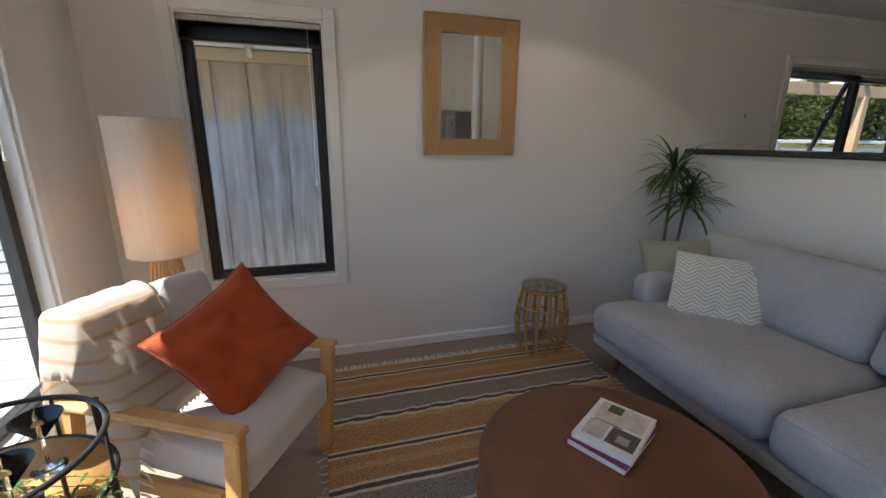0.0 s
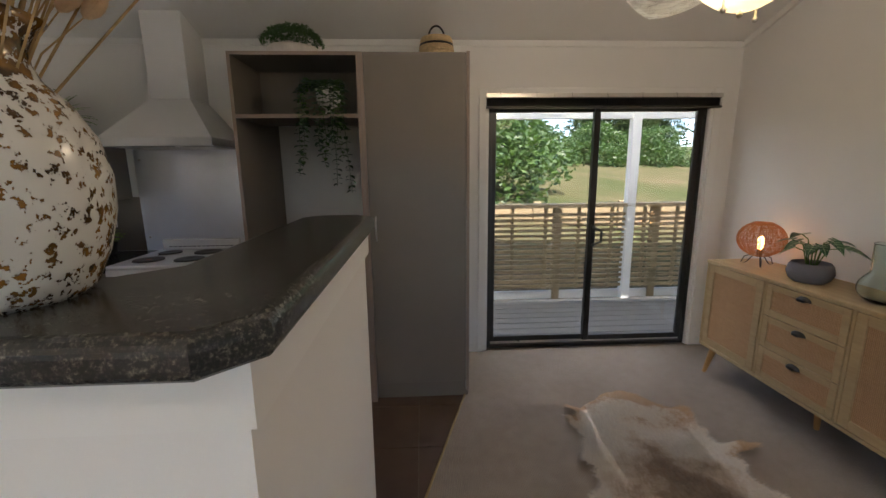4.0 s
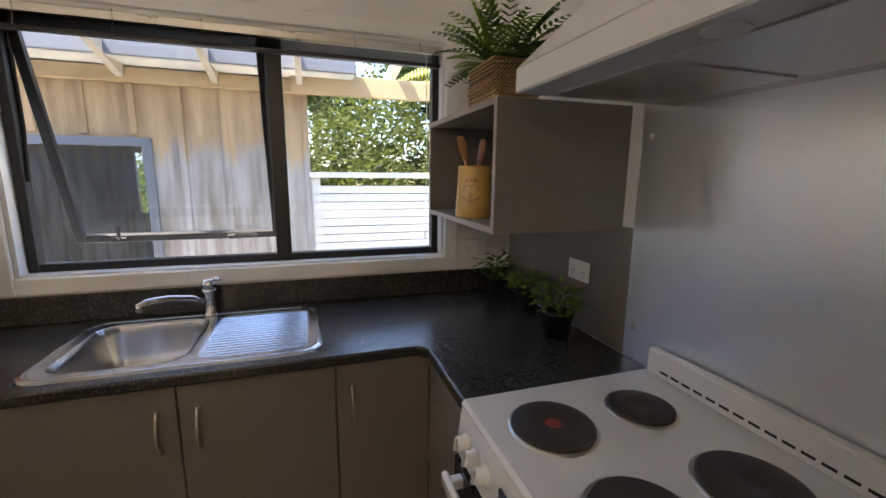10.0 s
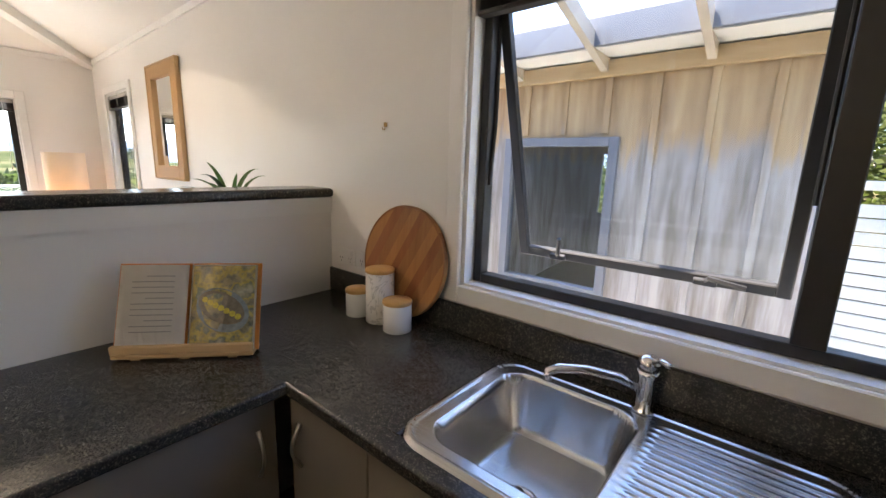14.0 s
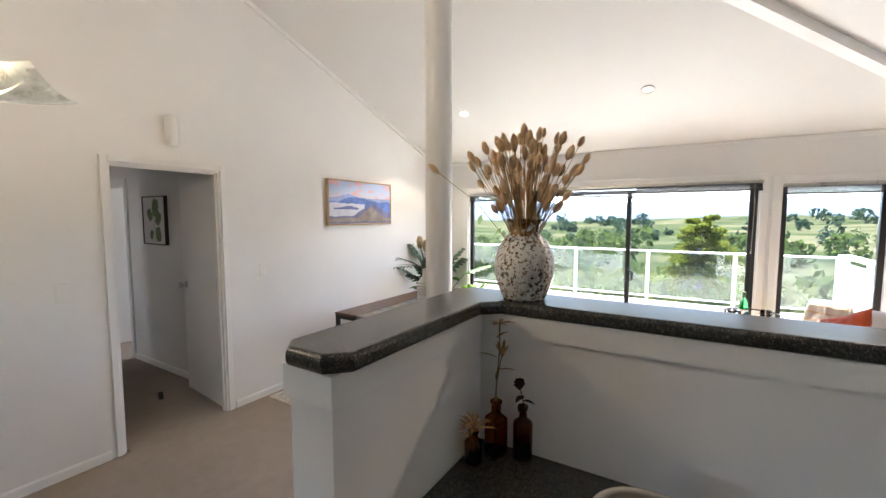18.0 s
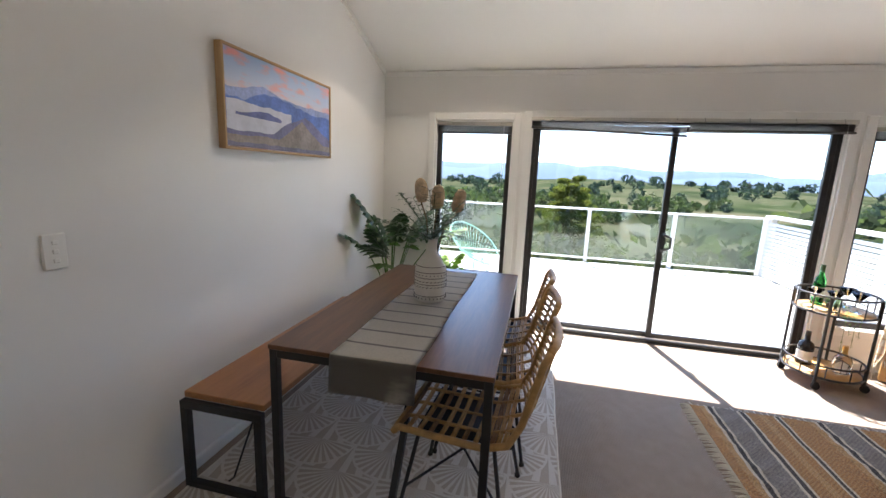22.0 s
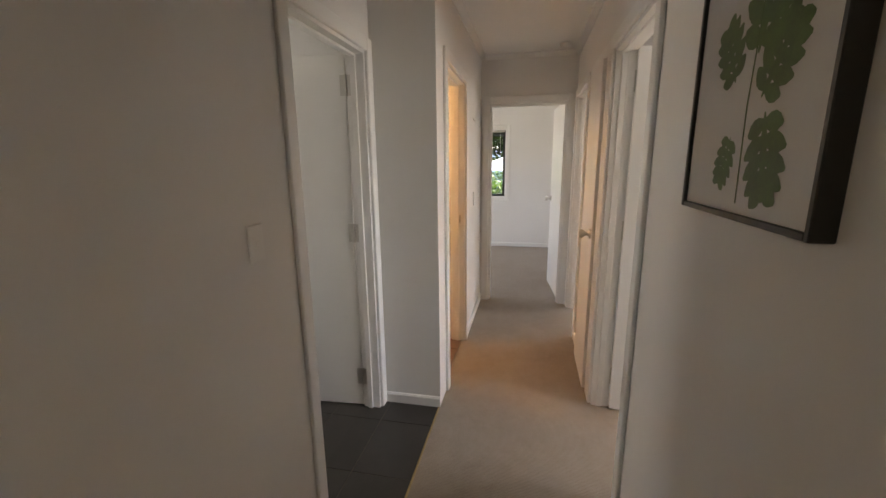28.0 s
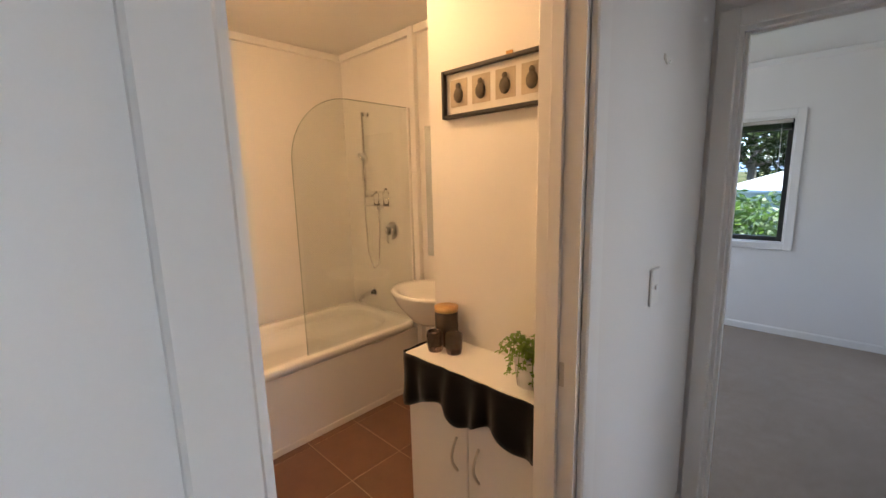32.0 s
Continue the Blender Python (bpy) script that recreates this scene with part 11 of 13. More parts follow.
# west deck and its railing
DX, DN, DS, DZ = -5.25, 2.66, -4.6, -0.06
deck = tagged(new("deck"), "sun-bleached timber deck", "deck", "", "structure")
nb = int((XW - WT - DX) / 0.145)
for i in range(nb):
    x = DX + 0.04 + i * 0.145
    bm = bmesh.new()
    box(bm, x, DS, DZ - 0.035, x + 0.139, DN, DZ, 0.003)
    part("board", bm, M_DECK, deck)
bm = bmesh.new()
box(bm, DX, DS, DZ - 0.7, XW - WT, DN, DZ - 0.05)
part("joists", bm, M_PINE, deck)
rail = thing("deck_railing", "white railing with clear glass panels round the deck", "railing")
RT = 0.95
for k, y in enumerate([-4.5, -3.1, -1.68, -0.24, 1.21, 2.62]):
    bm = bmesh.new()
    box(bm, DX - 0.03, y - 0.03, DZ, DX + 0.03, y + 0.03, RT - 0.03, 0.004)
    part("post", bm, M_WHITEWOOD, rail)
    if k:
        y0 = [-4.5, -3.1, -1.68, -0.24, 1.21, 2.62][k - 1]
        bm = bmesh.new()
        box(bm, DX - 0.005, y0 + 0.035, DZ + 0.09, DX + 0.005, y - 0.035, RT - 0.035)
        ob = part("glass_panel", bm, M_RAILGLASS, rail)
        ob.visible_shadow = False
        bm = bmesh.new()
        box(bm, DX - 0.02, y0 + 0.03, DZ + 0.06, DX + 0.02, y - 0.03, DZ + 0.09, 0.003)
        part("bottom_rail", bm, M_WHITEWOOD, rail)
bm = bmesh.new()
box(bm, DX - 0.045, -4.55, RT - 0.03, DX + 0.045, 2.66, RT, 0.006)
part("top_rail", bm, M_WHITEWOOD, rail)


def slat_fence(name, label, m, length, z0, z1, pitch, slat, mat, posts=(), post_w=0.09, top=True, group=""):
    """A fence along +x of m: posts, level slats with gaps, and a cap."""
    f = tagged(new(name), label, "fence", group)
    f.matrix_basis = m
    for p in posts:
        bm = bmesh.new()
        box(bm, p - post_w / 2, 0.0, z0 - 0.3, p + post_w / 2, post_w, z1 + 0.02, 0.004)
        part("post", bm, mat, f)
    n = int((z1 - z0 - 0.06) / pitch)
    for i in range(n):
        bm = bmesh.new()
        z = z0 + 0.02 + i * pitch
        box(bm, 0, -0.02, z, length, -0.001, z + slat, 0.002)
        part("slat", bm, mat, f)
    if top:
        bm = bmesh.new()
        box(bm, -0.02, -0.05, z1 - 0.02, length + 0.02, post_w + 0.02, z1 + 0.025, 0.004)
        part("cap", bm, mat, f)
    return f


slat_fence("deck_screen", "white slatted screen along the deck's side", pose(DX, DN, 0), XW - WT - DX, DZ, 0.97, 0.062, 0.048, M_WHITEWOOD, (0.03, 1.2, 2.45, 3.9))

# mint wire chair out on the deck
wc = thing("wire_chair", "mint green round wire chair on the deck", "chair", x=-3.1, y=-2.05, z=DZ, rz=150)
M_MINT = mottled("mint_plastic_cord", (0.25, 0.50, 0.40), 0.4, 0.05)
rim = [(0.38 * math.cos(2 * math.pi * i / 40), 0.34 * math.sin(2 * math.pi * i / 40), 0.56 + 0.26 * math.sin(2 * math.pi * i / 40)) for i in range(40)]
bm = bmesh.new()
tube(bm, rim, 0.011, 8, True)
part("rim", bm, M_MINT, wc, "", True)
bm = bmesh.new()
for i in range(0, 40):
    p = Vector(rim[i])
    tube(bm, [p, p * 0.55 + Vector((0, 0, 0.05)), Vector((0.06 * math.cos(i * 0.157), 0.06 * math.sin(i * 0.157) - 0.05, 0.34))], 0.004, 5)
part("cords", bm, M_MINT, wc, "", True)
for a in (0.7, 2.4, 3.9, 5.5):
    bm = bmesh.new()
    tube(bm, [(0.30 * math.cos(a), 0.28 * math.sin(a), 0.0), (0.12 * math.cos(a), 0.12 * math.sin(a), 0.30), (0.0, -0.05, 0.335)], 0.009, 6)
    part("leg", bm, M_MINT, wc)

# garage wall across the passage from the kitchen
GY, GX1 = 4.34, 4.60
def plywood():
    m = wood("weathered_plywood", (0.40, 0.35, 0.28), (0.20, 0.165, 0.12), "z", 0.8, 0.5)
    v = coords(m, (4.6, 1, 0.4))
    st = noise_of(m, v, 2.6, 6, 0.62)
    t = nd(m, "ShaderNodeTexCoord")
    sep = nd(m, "ShaderNodeSeparateXYZ")
    wire(m, t.outputs["Object"], sep.inputs[0])
    mr = nd(m, "ShaderNodeMapRange")
    mr.inputs["From Min"].default_value, mr.inputs["From Max"].default_value = 1.25, 2.15
    wire(m, sep.outputs["Z"], mr.inputs["Value"])
    ad = nd(m, "ShaderNodeMath")
    ad.operation = "ADD"
    wire(m, mr.outputs["Result"], ad.inputs[0])
    wire(m, st, ad.inputs[1])
    old = bsdf(m).inputs["Base Color"].links[0].from_socket
    f = ramp(m, ad.outputs[0], (0.84, (0, 0, 0)), (1.02, (1, 1, 1)))
    c = mixc(m, f, mixc(m, 0.55, old, ramp(m, st, (0.36, (0.17, 0.155, 0.14)), (0.60, (0.50, 0.50, 0.51)))), ramp(m, st, (0.3, (0.26, 0.16, 0.08)), (0.7, (0.50, 0.36, 0.20))))
    wire(m, c, bsdf(m).inputs["Base Color"])
    return m
M_PLY = plywood()
garage = thing("garage", "weathered plywood garage wall with battens, a window and a steel roof", "garage")
GW = (2.72, 3.50, 0.62, 1.66)
bm = bmesh.new()
slab(bm, "y", GY, GY + 0.06, -4.5, GX1, -0.75, 2.22, [GW])
part("wall", bm, M_PLY, garage)
x = -4.4
while x < GX1:
    for z0, z1 in (((-0.75, GW[2] - 0.05), (GW[3] + 0.05, 2.14)) if GW[0] - 0.04 < x < GW[1] + 0.04 else ((-0.75, 2.14),)):
        bm = bmesh.new()
        box(bm, x - 0.022, GY - 0.018, z0, x + 0.022, GY - 0.0005, z1, 0.003)
        part("batten", bm, M_PLY, garage)
    x += 0.29
bm = bmesh.new()
box(bm, -4.5, GY - 0.05, 2.06, GX1 + 0.3, GY - 0.002, 2.16, 0.004)
part("beam", bm, M_PINE, garage, "raw pine ledger")
bm = bmesh.new()
slab(bm, "y", GY + 3.0, GY + 3.06, -4.5, GX1, -0.75, 2.22, [(2.4, 3.6, 0.9, 1.7)])
box(bm, GX1 - 0.06, GY + 0.06, -0.75, GX1, GY + 3.0, 2.22)
part("back_wall", bm, M_PLY, garage)
bm = bmesh.new()
prism(bm, [(GY - 0.30, 2.26), (GY + 3.3, 2.95), (GY + 3.3, 3.0), (GY - 0.30, 2.31)], -4.8, GX1 + 0.35, "x")
roof = part("roof", bm, M_ROOF, garage, "grey steel roof")
bm = bmesh.new()
box(bm, -4.8, GY - 0.29, 2.17, GX1 + 0.35, GY + 0.1, 2.2)
part("soffit", bm, M_WHITEWOOD, garage, "white soffit")
bm = bmesh.new()
box(bm, -4.8, GY - 0.325, 2.17, GX1 + 0.36, GY - 0.302, 2.33, 0.006)
part("fascia", bm, M_ROOF, garage, "grey gutter board")
for i in range(34):
    bm = bmesh.new()
    xx = -4.7 + i * 0.28
    prism(bm, [(GY - 0.31, 2.31), (GY + 3.3, 3.0), (GY + 3.3, 3.03), (GY - 0.31, 2.34)], xx, xx + 0.05, "x")
    part("roof_rib", bm, M_ROOF, roof)
bm = bmesh.new()
bar_frame(bm, GW[0] - 0.03, GW[1] + 0.03, GW[2] - 0.03, GW[3] + 0.03, GY - 0.03, GY + 0.05, 0.06)
fr = part("window_frame", bm, mottled("grey_aluminium", (0.16, 0.17, 0.19), 0.45), garage, "grey aluminium window frame")
bm = bmesh.new()
box(bm, GW[0] + 0.03, GY + 0.01, GW[2] + 0.03, GW[1] - 0.03, GY + 0.014, GW[3] - 0.03)
ob = part("pane", bm, M_PANE, fr)
ob.visible_shadow = False

# pergola rafters between house and garage
perg = thing("pergola", "raw timber pergola rafters over the passage", "pergola")
for i, x in enumerate((-2.2, -1.65, -1.1, -0.55, 0.0, 0.55, 1.1, 1.65, 2.2, 2.8, 3.4, 3.98, 4.56)):
    bm = bmesh.new()
    prism(bm, [(YN + 0.12, 2.52), (GY - 0.02, 2.08), (GY - 0.02, 2.17), (YN + 0.12, 2.62)], x - 0.022, x + 0.022, "x")
    part("rafter", bm, M_PINEY, perg)
bm = bmesh.new()
box(bm, 4.5, GY - 0.12, 2.05, 8.0, GY - 0.07, 2.20, 0.004)
part("beam", bm, M_PINE, perg)
for x in (5.3, 6.3, 7.3):
    bm = bmesh.new()
    prism(bm, [(YN + 0.12, 2.5), (GY + 0.3, 2.2), (GY + 0.3, 2.29), (YN + 0.12, 2.59)], x - 0.03, x + 0.03, "x")
    part("rafter", bm, M_WHITEWOOD, perg)
bm = bmesh.new()
box(bm, 7.35, GY - 0.14, -0.7, 7.45, GY - 0.04, 2.06, 0.004)
part("post", bm, M_PINE, perg)
slat_fence("white_fence", "white slatted fence beyond the kitchen window", pose(GX1 + 0.02, GY, 0), 4.4, -0.7, 1.44, 0.068, 0.061, M_WHITEWOOD, (0.02, 1.45, 2.9, 4.3))

# strip of ground in the passage
bm = bmesh.new()
box(bm, -4.5, YN + WT, -0.6, 9.0, GY, -0.45)
structure("pavement", bm, mottled("concrete_path", (0.42, 0.41, 0.38), 0.85, 0.1, 2, 60, 0.2), "pale concrete passage between house and garage", "path")

# east porch
PX = 7.12
porch = tagged(new("porch"), "grey weathered timber porch", "porch", "", "structure")
for i in range(int((PX + 0.15 - XE - WT) / 0.145)):
    x = XE + WT + 0.01 + i * 0.145
    bm = bmesh.new()
    box(bm, x, -5.4, -0.135, x + 0.138, 2.6, -0.10, 0.003)
    part("board", bm, M_PORCH, porch)
bm = bmesh.new()
box(bm, XE + WT, -5.4, -0.75, PX + 0.1, 2.6, -0.14)
part("joists", bm, M_PINE, porch)
pf = slat_fence("porch_balustrade", "brown weathered slatted balustrade round the porch", pose(PX, 2.6, 0, 0, 0, -90), 8.0, 0.03, 1.04, 0.062, 0.038, M_SLAT, (0.9, 2.1, 3.3, 4.5, 5.7, 6.9), 0.09)
for k in range(20):
    bm = bmesh.new()
    x = 0.35 + k * 0.4
    box(bm, x - 0.02, 0.001, 0.03, x + 0.02, 0.02, 1.02, 0.002)
    part("stile", bm, M_SLAT, pf)
bm = bmesh.new()
box(bm, -0.02, -0.022, 1.02, 8.0, 0.0, 1.06, 0.003)
part("rail", bm, M_WHITEWOOD, pf, "pale top rail")
bm = bmesh.new()
box(bm, 0, 0.02, -0.12, 8.0, 0.05, 0.0, 0.003)
part("kick_rail", bm, M_WHITEWOOD, pf, "white board at the deck's edge")
pr = thing("porch_roof", "clear-sheeted white timber porch roof on posts", "roof")
for y in (-2.75, 1.2):
    bm = bmesh.new()
    box(bm, PX - 0.05, y - 0.05, -0.1, PX + 0.05, y + 0.05, 2.12, 0.004)
    part("post", bm, M_WHITEWOOD, pr, "white post")
bm = bmesh.new()
box(bm, PX - 0.03, -5.4, 2.02, PX + 0.03, 2.6, 2.14, 0.004)
part("beam", bm, M_WHITEWOOD, pr)
for k in range(12):
    bm = bmesh.new()
    y = -5.2 + k * 0.68
    vs = [(XE + WT, y - 0.022, 2.40), (PX + 0.3, y - 0.022, 2.14), (PX + 0.3, y + 0.022, 2.14), (XE + WT, y + 0.022, 2.40)]
    lo = [bm.verts.new(p) for p in vs]
    hi = [bm.verts.new((p[0], p[1], p[2] + 0.09)) for p in vs]
    bm.faces.new(lo)
    bm.faces.new(hi[::-1])
    for i in range(4):
        bm.faces.new((lo[i], hi[i], hi[(i + 1) % 4], lo[(i + 1) % 4]))
    part("rafter", bm, M_WHITEWOOD, pr)
m = bpy.data.materials.new("milky_roof_sheet")
m.use_nodes = True
tt = m.node_tree
b_ = bsdf(m)
b_.inputs["Base Color"].default_value = (0.85, 0.85, 0.83, 1)
tl = tt.nodes.new("ShaderNodeBsdfTranslucent")
tl.inputs["Color"].default_value = (0.9, 0.9, 0.88, 1)
mx = tt.nodes.new("ShaderNodeMixShader")
mx.inputs[0].default_value = 0.8
tt.links.new(b_.outputs[0], mx.inputs[1])
tt.links.new(tl.outputs[0], mx.inputs[2])
tt.links.new(mx.outputs[0], tt.nodes["Material Output"].inputs["Surface"])
bm = bmesh.new()
vs = [(XE + WT, -5.4, 2.50), (PX + 0.35, -5.4, 2.24), (PX + 0.35, 2.6, 2.24), (XE + WT, 2.6, 2.50)]
lo = [bm.verts.new(p) for p in vs]
hi = [bm.verts.new((p[0], p[1], p[2] + 0.01)) for p in vs]
bm.faces.new(lo[::-1])
bm.faces.new(hi)
for i in range(4):
    bm.faces.new((lo[i], lo[(i + 1) % 4], hi[(i + 1) % 4], hi[i]))
part("sheet", bm, m, pr, "milky plastic roof sheet")

# retaining wall and path behind the porch
bm = bmesh.new()
box(bm, 8.9, -14, -0.75, 9.1, 6.5, 0.88, 0.01)
for k in range(10):
    box(bm, 8.86, -12 + k * 1.4, -0.75, 8.9, -11.88 + k * 1.4, 0.95, 0.005)
structure("retaining_wall", bm, M_SLAT, "low weathered timber retaining wall", "retaining wall")

# pale-roofed shed seen from the end bedroom
shed = thing("shed", "pale corrugated steel tank shed behind the house", "shed", x=2.6, y=-15.6, z=-0.8)
bm = bmesh.new()
lathe(bm, [(1.5, 0.0), (1.5, 1.9)], 48)
part("wall", bm, mottled("pale_steel", (0.5, 0.55, 0.6), 0.4, 0.05), shed, "", True)
bm = bmesh.new()
lathe(bm, [(1.56, 1.9), (1.5, 1.98), (0.35, 2.35), (0.3, 2.5), (0.0, 2.52)], 48)
part("roof", bm, mottled("white_steel_roof", (0.72, 0.75, 0.78), 0.4, 0.04), shed, "", True)
# broad-leaved plant under the bedroom window
fern = thing("tree_fern", "bright green fern outside the bedroom window", "fern", x=2.95, y=-12.3, z=-0.75)
for i in range(26):
    bm = bmesh.new()
    a, el = i * 2.4, rnd(0.5, 1.35)
    p, d = Vector((0, 0, 0.3)), Vector((math.cos(a) * math.cos(el), math.sin(a) * math.cos(el), math.sin(el)))
    for k in range(20):
        side = d.cross(Vector((0, 0, 1))).normalized()
        for s in (-1, 1):
            blade(bm, p, side * s + d * 0.4, 0.26 * math.sin(math.pi * (0.12 + 0.85 * k / 20)), 0.05, 0.5, 2, 0.1)
        p = p + d * 0.085
        d = (d + Vector((0, 0, -0.07))).normalized()
    part("frond", bm, M_LEAFBR, fern)

# outer walls and roof of the house, to close it from outside
bm = bmesh.new()
hv = 0.25
z0 = ZW + 0.03
eave = z0 - SLOPE * hv + 0.12
ridge = ZR + 0.16
v = [bm.verts.new(p) for p in ((XW - WT - hv, BEY - 0.4, eave), (XE + WT, BEY - 0.4, eave), (XE + WT, YN + WT, eave), (XW - WT - hv, YN + WT, eave), (XM, BEY - 0.4, ridge), (XM, YA, ridge))]
bm.faces.new((v[0], v[4], v[5], v[3]))
bm.faces.new((v[1], v[2], v[5], v[4]))
bm.faces.new((v[2], v[3], v[5]))
bm.faces.new((v[0], v[1], v[4]))
structure("roof", bm, M_ROOF, "grey steel house roof", "roof")

# ---- things in hall, toilet, bathroom and bedrooms ----
def wall_window(name, m, u0, u1, z0, z1, label, glass_mat=None, w=0.04, blind_too=False):
    """A small black window; m has x along the wall and y out of the room."""
    win = tagged(new(name), label, "window", "", "structure")
    win.matrix_basis = m
    bm = bmesh.new()
    casing(bm, u0, u1, z0, z1)
    part("architrave", bm, M_TRIM, win, "white painted window trim")
    bm = bmesh.new()
    bar_frame(bm, u0 + 0.018, u1 - 0.018, z0 + 0.012, z1 - 0.018, 0.05, 0.098, w)
    part("window_frame", bm, M_BLACK, win, "black aluminium frame")
    pane(win, u0 + 0.05, u1 - 0.05, z0 + 0.045, z1 - 0.05, 0.075, glass_mat)
    return win
m = glass("obscured_glass", (0.92, 0.97, 0.95), 0.25)
bump(m, noise_of(m, coords(m), 90, 2), 0.8, 0.004)
wall_window("window_6", pose(WCXE, 0, 0, 0, 0, -90), -O_WCW[1], -O_WCW[0], O_WCW[2], O_WCW[3], "black-framed toilet window with obscured glass", m)
wall_window("window_7", pose(0, BEY, 0, 0, 0, 180), -O_BW[1], -O_BW[0], O_BW[2], O_BW[3], "black-framed bedroom window onto greenery")
blind(pose(0, BEY, 0, 0, 0, 180) @ pose(0, 0.05, 0), -O_BW[1] + 0.03, -O_BW[0] - 0.03, O_BW[3] - 0.022, 9, 0.0, 0.6)
# area lamps added as the bedrooms' daylight, at openings that are never seen
lamp("bedroom_window_light", "AREA", 5, look((BRX0 - 0.05, (O_R1W[0] + O_R1W[1]) / 2, 1.45), (BRX0 + 3, (O_R1W[0] + O_R1W[1]) / 2, 0.9)), (0.93, 0.97, 1.0), 1.4, 1.1)
lamp("second_window_light", "AREA", 5, look((BRX0 - 0.05, (O_R2W[0] + O_R2W[1]) / 2, 1.45), (BRX0 + 3, (O_R2W[0] + O_R2W[1]) / 2, 0.9)), (0.93, 0.97, 1.0), 1.5, 1.1)
lamp("end_window_light", "AREA", 2.6, look((BAXE + 0.05, (O_EW[0] + O_EW[1]) / 2, 1.45), (BAXE - 3, (O_EW[0] + O_EW[1]) / 2, 0.9)), (0.95, 0.98, 1.0), 1.3, 1.1)

lamp("toilet_window_light", "AREA", 0.8, look((WCXE + WT + 0.03, (O_WCW[0] + O_WCW[1]) / 2, 1.58), (4.0, -5.1, 1.3)), (0.95, 0.98, 1.0), 0.5, 0.7)

# leaf print on the hall wall
pc = thing("framed_print", "monstera leaf print in a deep black frame", "picture", x=HXW + 0.001, y=-4.435, z=1.332, rz=-90)
pc.matrix_basis = pose(HXW + 0.001, -3.955, 1.332, 0, 0, -90) @ pose(0, 0, 0)
PWd, PHt = 0.478, 0.50
pc.matrix_basis = Matrix(((0, -1, 0, HXW + 0.002), (1, 0, 0, -4.434), (0, 0, 1, 1.332), (0, 0, 0, 1)))
bm = bmesh.new()
bar_frame(bm, 0, PWd, 0, PHt, -0.034, 0.0, 0.012, 0.002)
part("frame", bm, M_BLACK, pc, "deep black frame")
bm = bmesh.new()
box(bm, 0.012, -0.026, 0.012, PWd - 0.012, -0.004, PHt - 0.012)
pp = part("print", bm, mottled("print_paper", (0.74, 0.735, 0.72), 0.5, 0.01), pc, "pale printed ground")
M_PRINTLEAF = mottled("printed_leaf_green", (0.09, 0.17, 0.045), 0.5, 0.3, 18, 120, 0.0)
for cx, cz, s, a in ((0.26, 0.285, 0.17, 80), (0.19, 0.25, 0.12, 120), (0.29, 0.21, 0.13, 55), (0.31, 0.185, 0.14, -80), (0.20, 0.15, 0.09, -110)):
    bm = bmesh.new()
    split_leaf(bm, (0, 0, 0), (1, 0, 0), (0, 0, 1), s * 0.98, s * 0.52, 5)
    m4 = pose(cx, -0.0275, cz) @ Matrix.Rotation(radians(90), 4, "X") @ Matrix.Rotation(radians(a), 4, "Z") @ Matrix.Diagonal((1, 1, 0.01, 1))
    moved(bm, m4)
    part("printed_leaf", bm, M_PRINTLEAF, pp)
bm = bmesh.new()
tube(bm, [(0.25, -0.0268, 0.03), (0.245, -0.0268, 0.2), (0.26, -0.0268, 0.4)], 0.0012, 4)
part("printed_stem", bm, M_PRINTLEAF, pp)

plate("light_switch", "white plastic light switch by the toilet door", HXR, -4.43, 1.20, -90, rockers=1)
plate("light_switch", "white plastic light switch beside the bathroom door", HXE, -6.91, 1.11, -90, rockers=1)
hk2 = thing("picture_hook", "small picture hook high on the hall wall", "hook", x=HXE, y=-6.89, z=1.77, rz=-90)
bm = bmesh.new()
box(bm, -0.006, -0.003, -0.004, 0.006, 0, 0.014)
tube(bm, [(0, -0.003, 0.0), (0, -0.006, -0.014), (0, -0.014, -0.016), (0, -0.016, -0.006)], 0.002, 5)
part("hook", bm, M_NICKEL, hk2)
sd = thing("smoke_alarm", "round white smoke alarm on the hall ceiling", "smoke alarm", x=2.10, y=-7.2, z=ZH - 0.0005)
bm = bmesh.new()
lathe(bm, [(0.0, -0.034), (0.035, -0.034), (0.048, -0.022), (0.052, -0.002), (0.052, 0.0), (0, 0)], 32, close=False)
part("cover", bm, M_PLASTIC, sd, "", True)
dw = thing("door_wedge", "dark rubber wedge on the carpet by the hall door", "door wedge", x=2.30, y=-3.52, z=0.0, rz=70)
bm = bmesh.new()
prism(bm, [(0, 0), (0.11, 0), (0.11, 0.006), (0.0, 0.03)], -0.018, 0.018, "y")
part("wedge", bm, M_RUBBER, dw)
for x, y, rz in ((HXE - 0.0005 + 0.05, O_BA[0] + 0.0195, 180), (HXW - 0.05, O_R2[1] - 0.0195, 0), (HXW - 0.05, O_R1[1] - 0.0195, 0)):
    stp = thing("strike_plate", "satin steel strike plate in the door jamb", "strike plate", "strike plates", x=x, y=y, z=1.0, rz=rz)
    bm = bmesh.new()
    box(bm, -0.02, -0.0015, -0.03, 0.02, 0.0, 0.03, 0.0005)
    sp_ = part("plate", bm, M_NICKEL, stp)
    bm = bmesh.new()
    box(bm, -0.008, -0.0022, -0.014, 0.008, -0.0016, 0.014)
    part("latch_hole", bm, M_DARK, sp_)

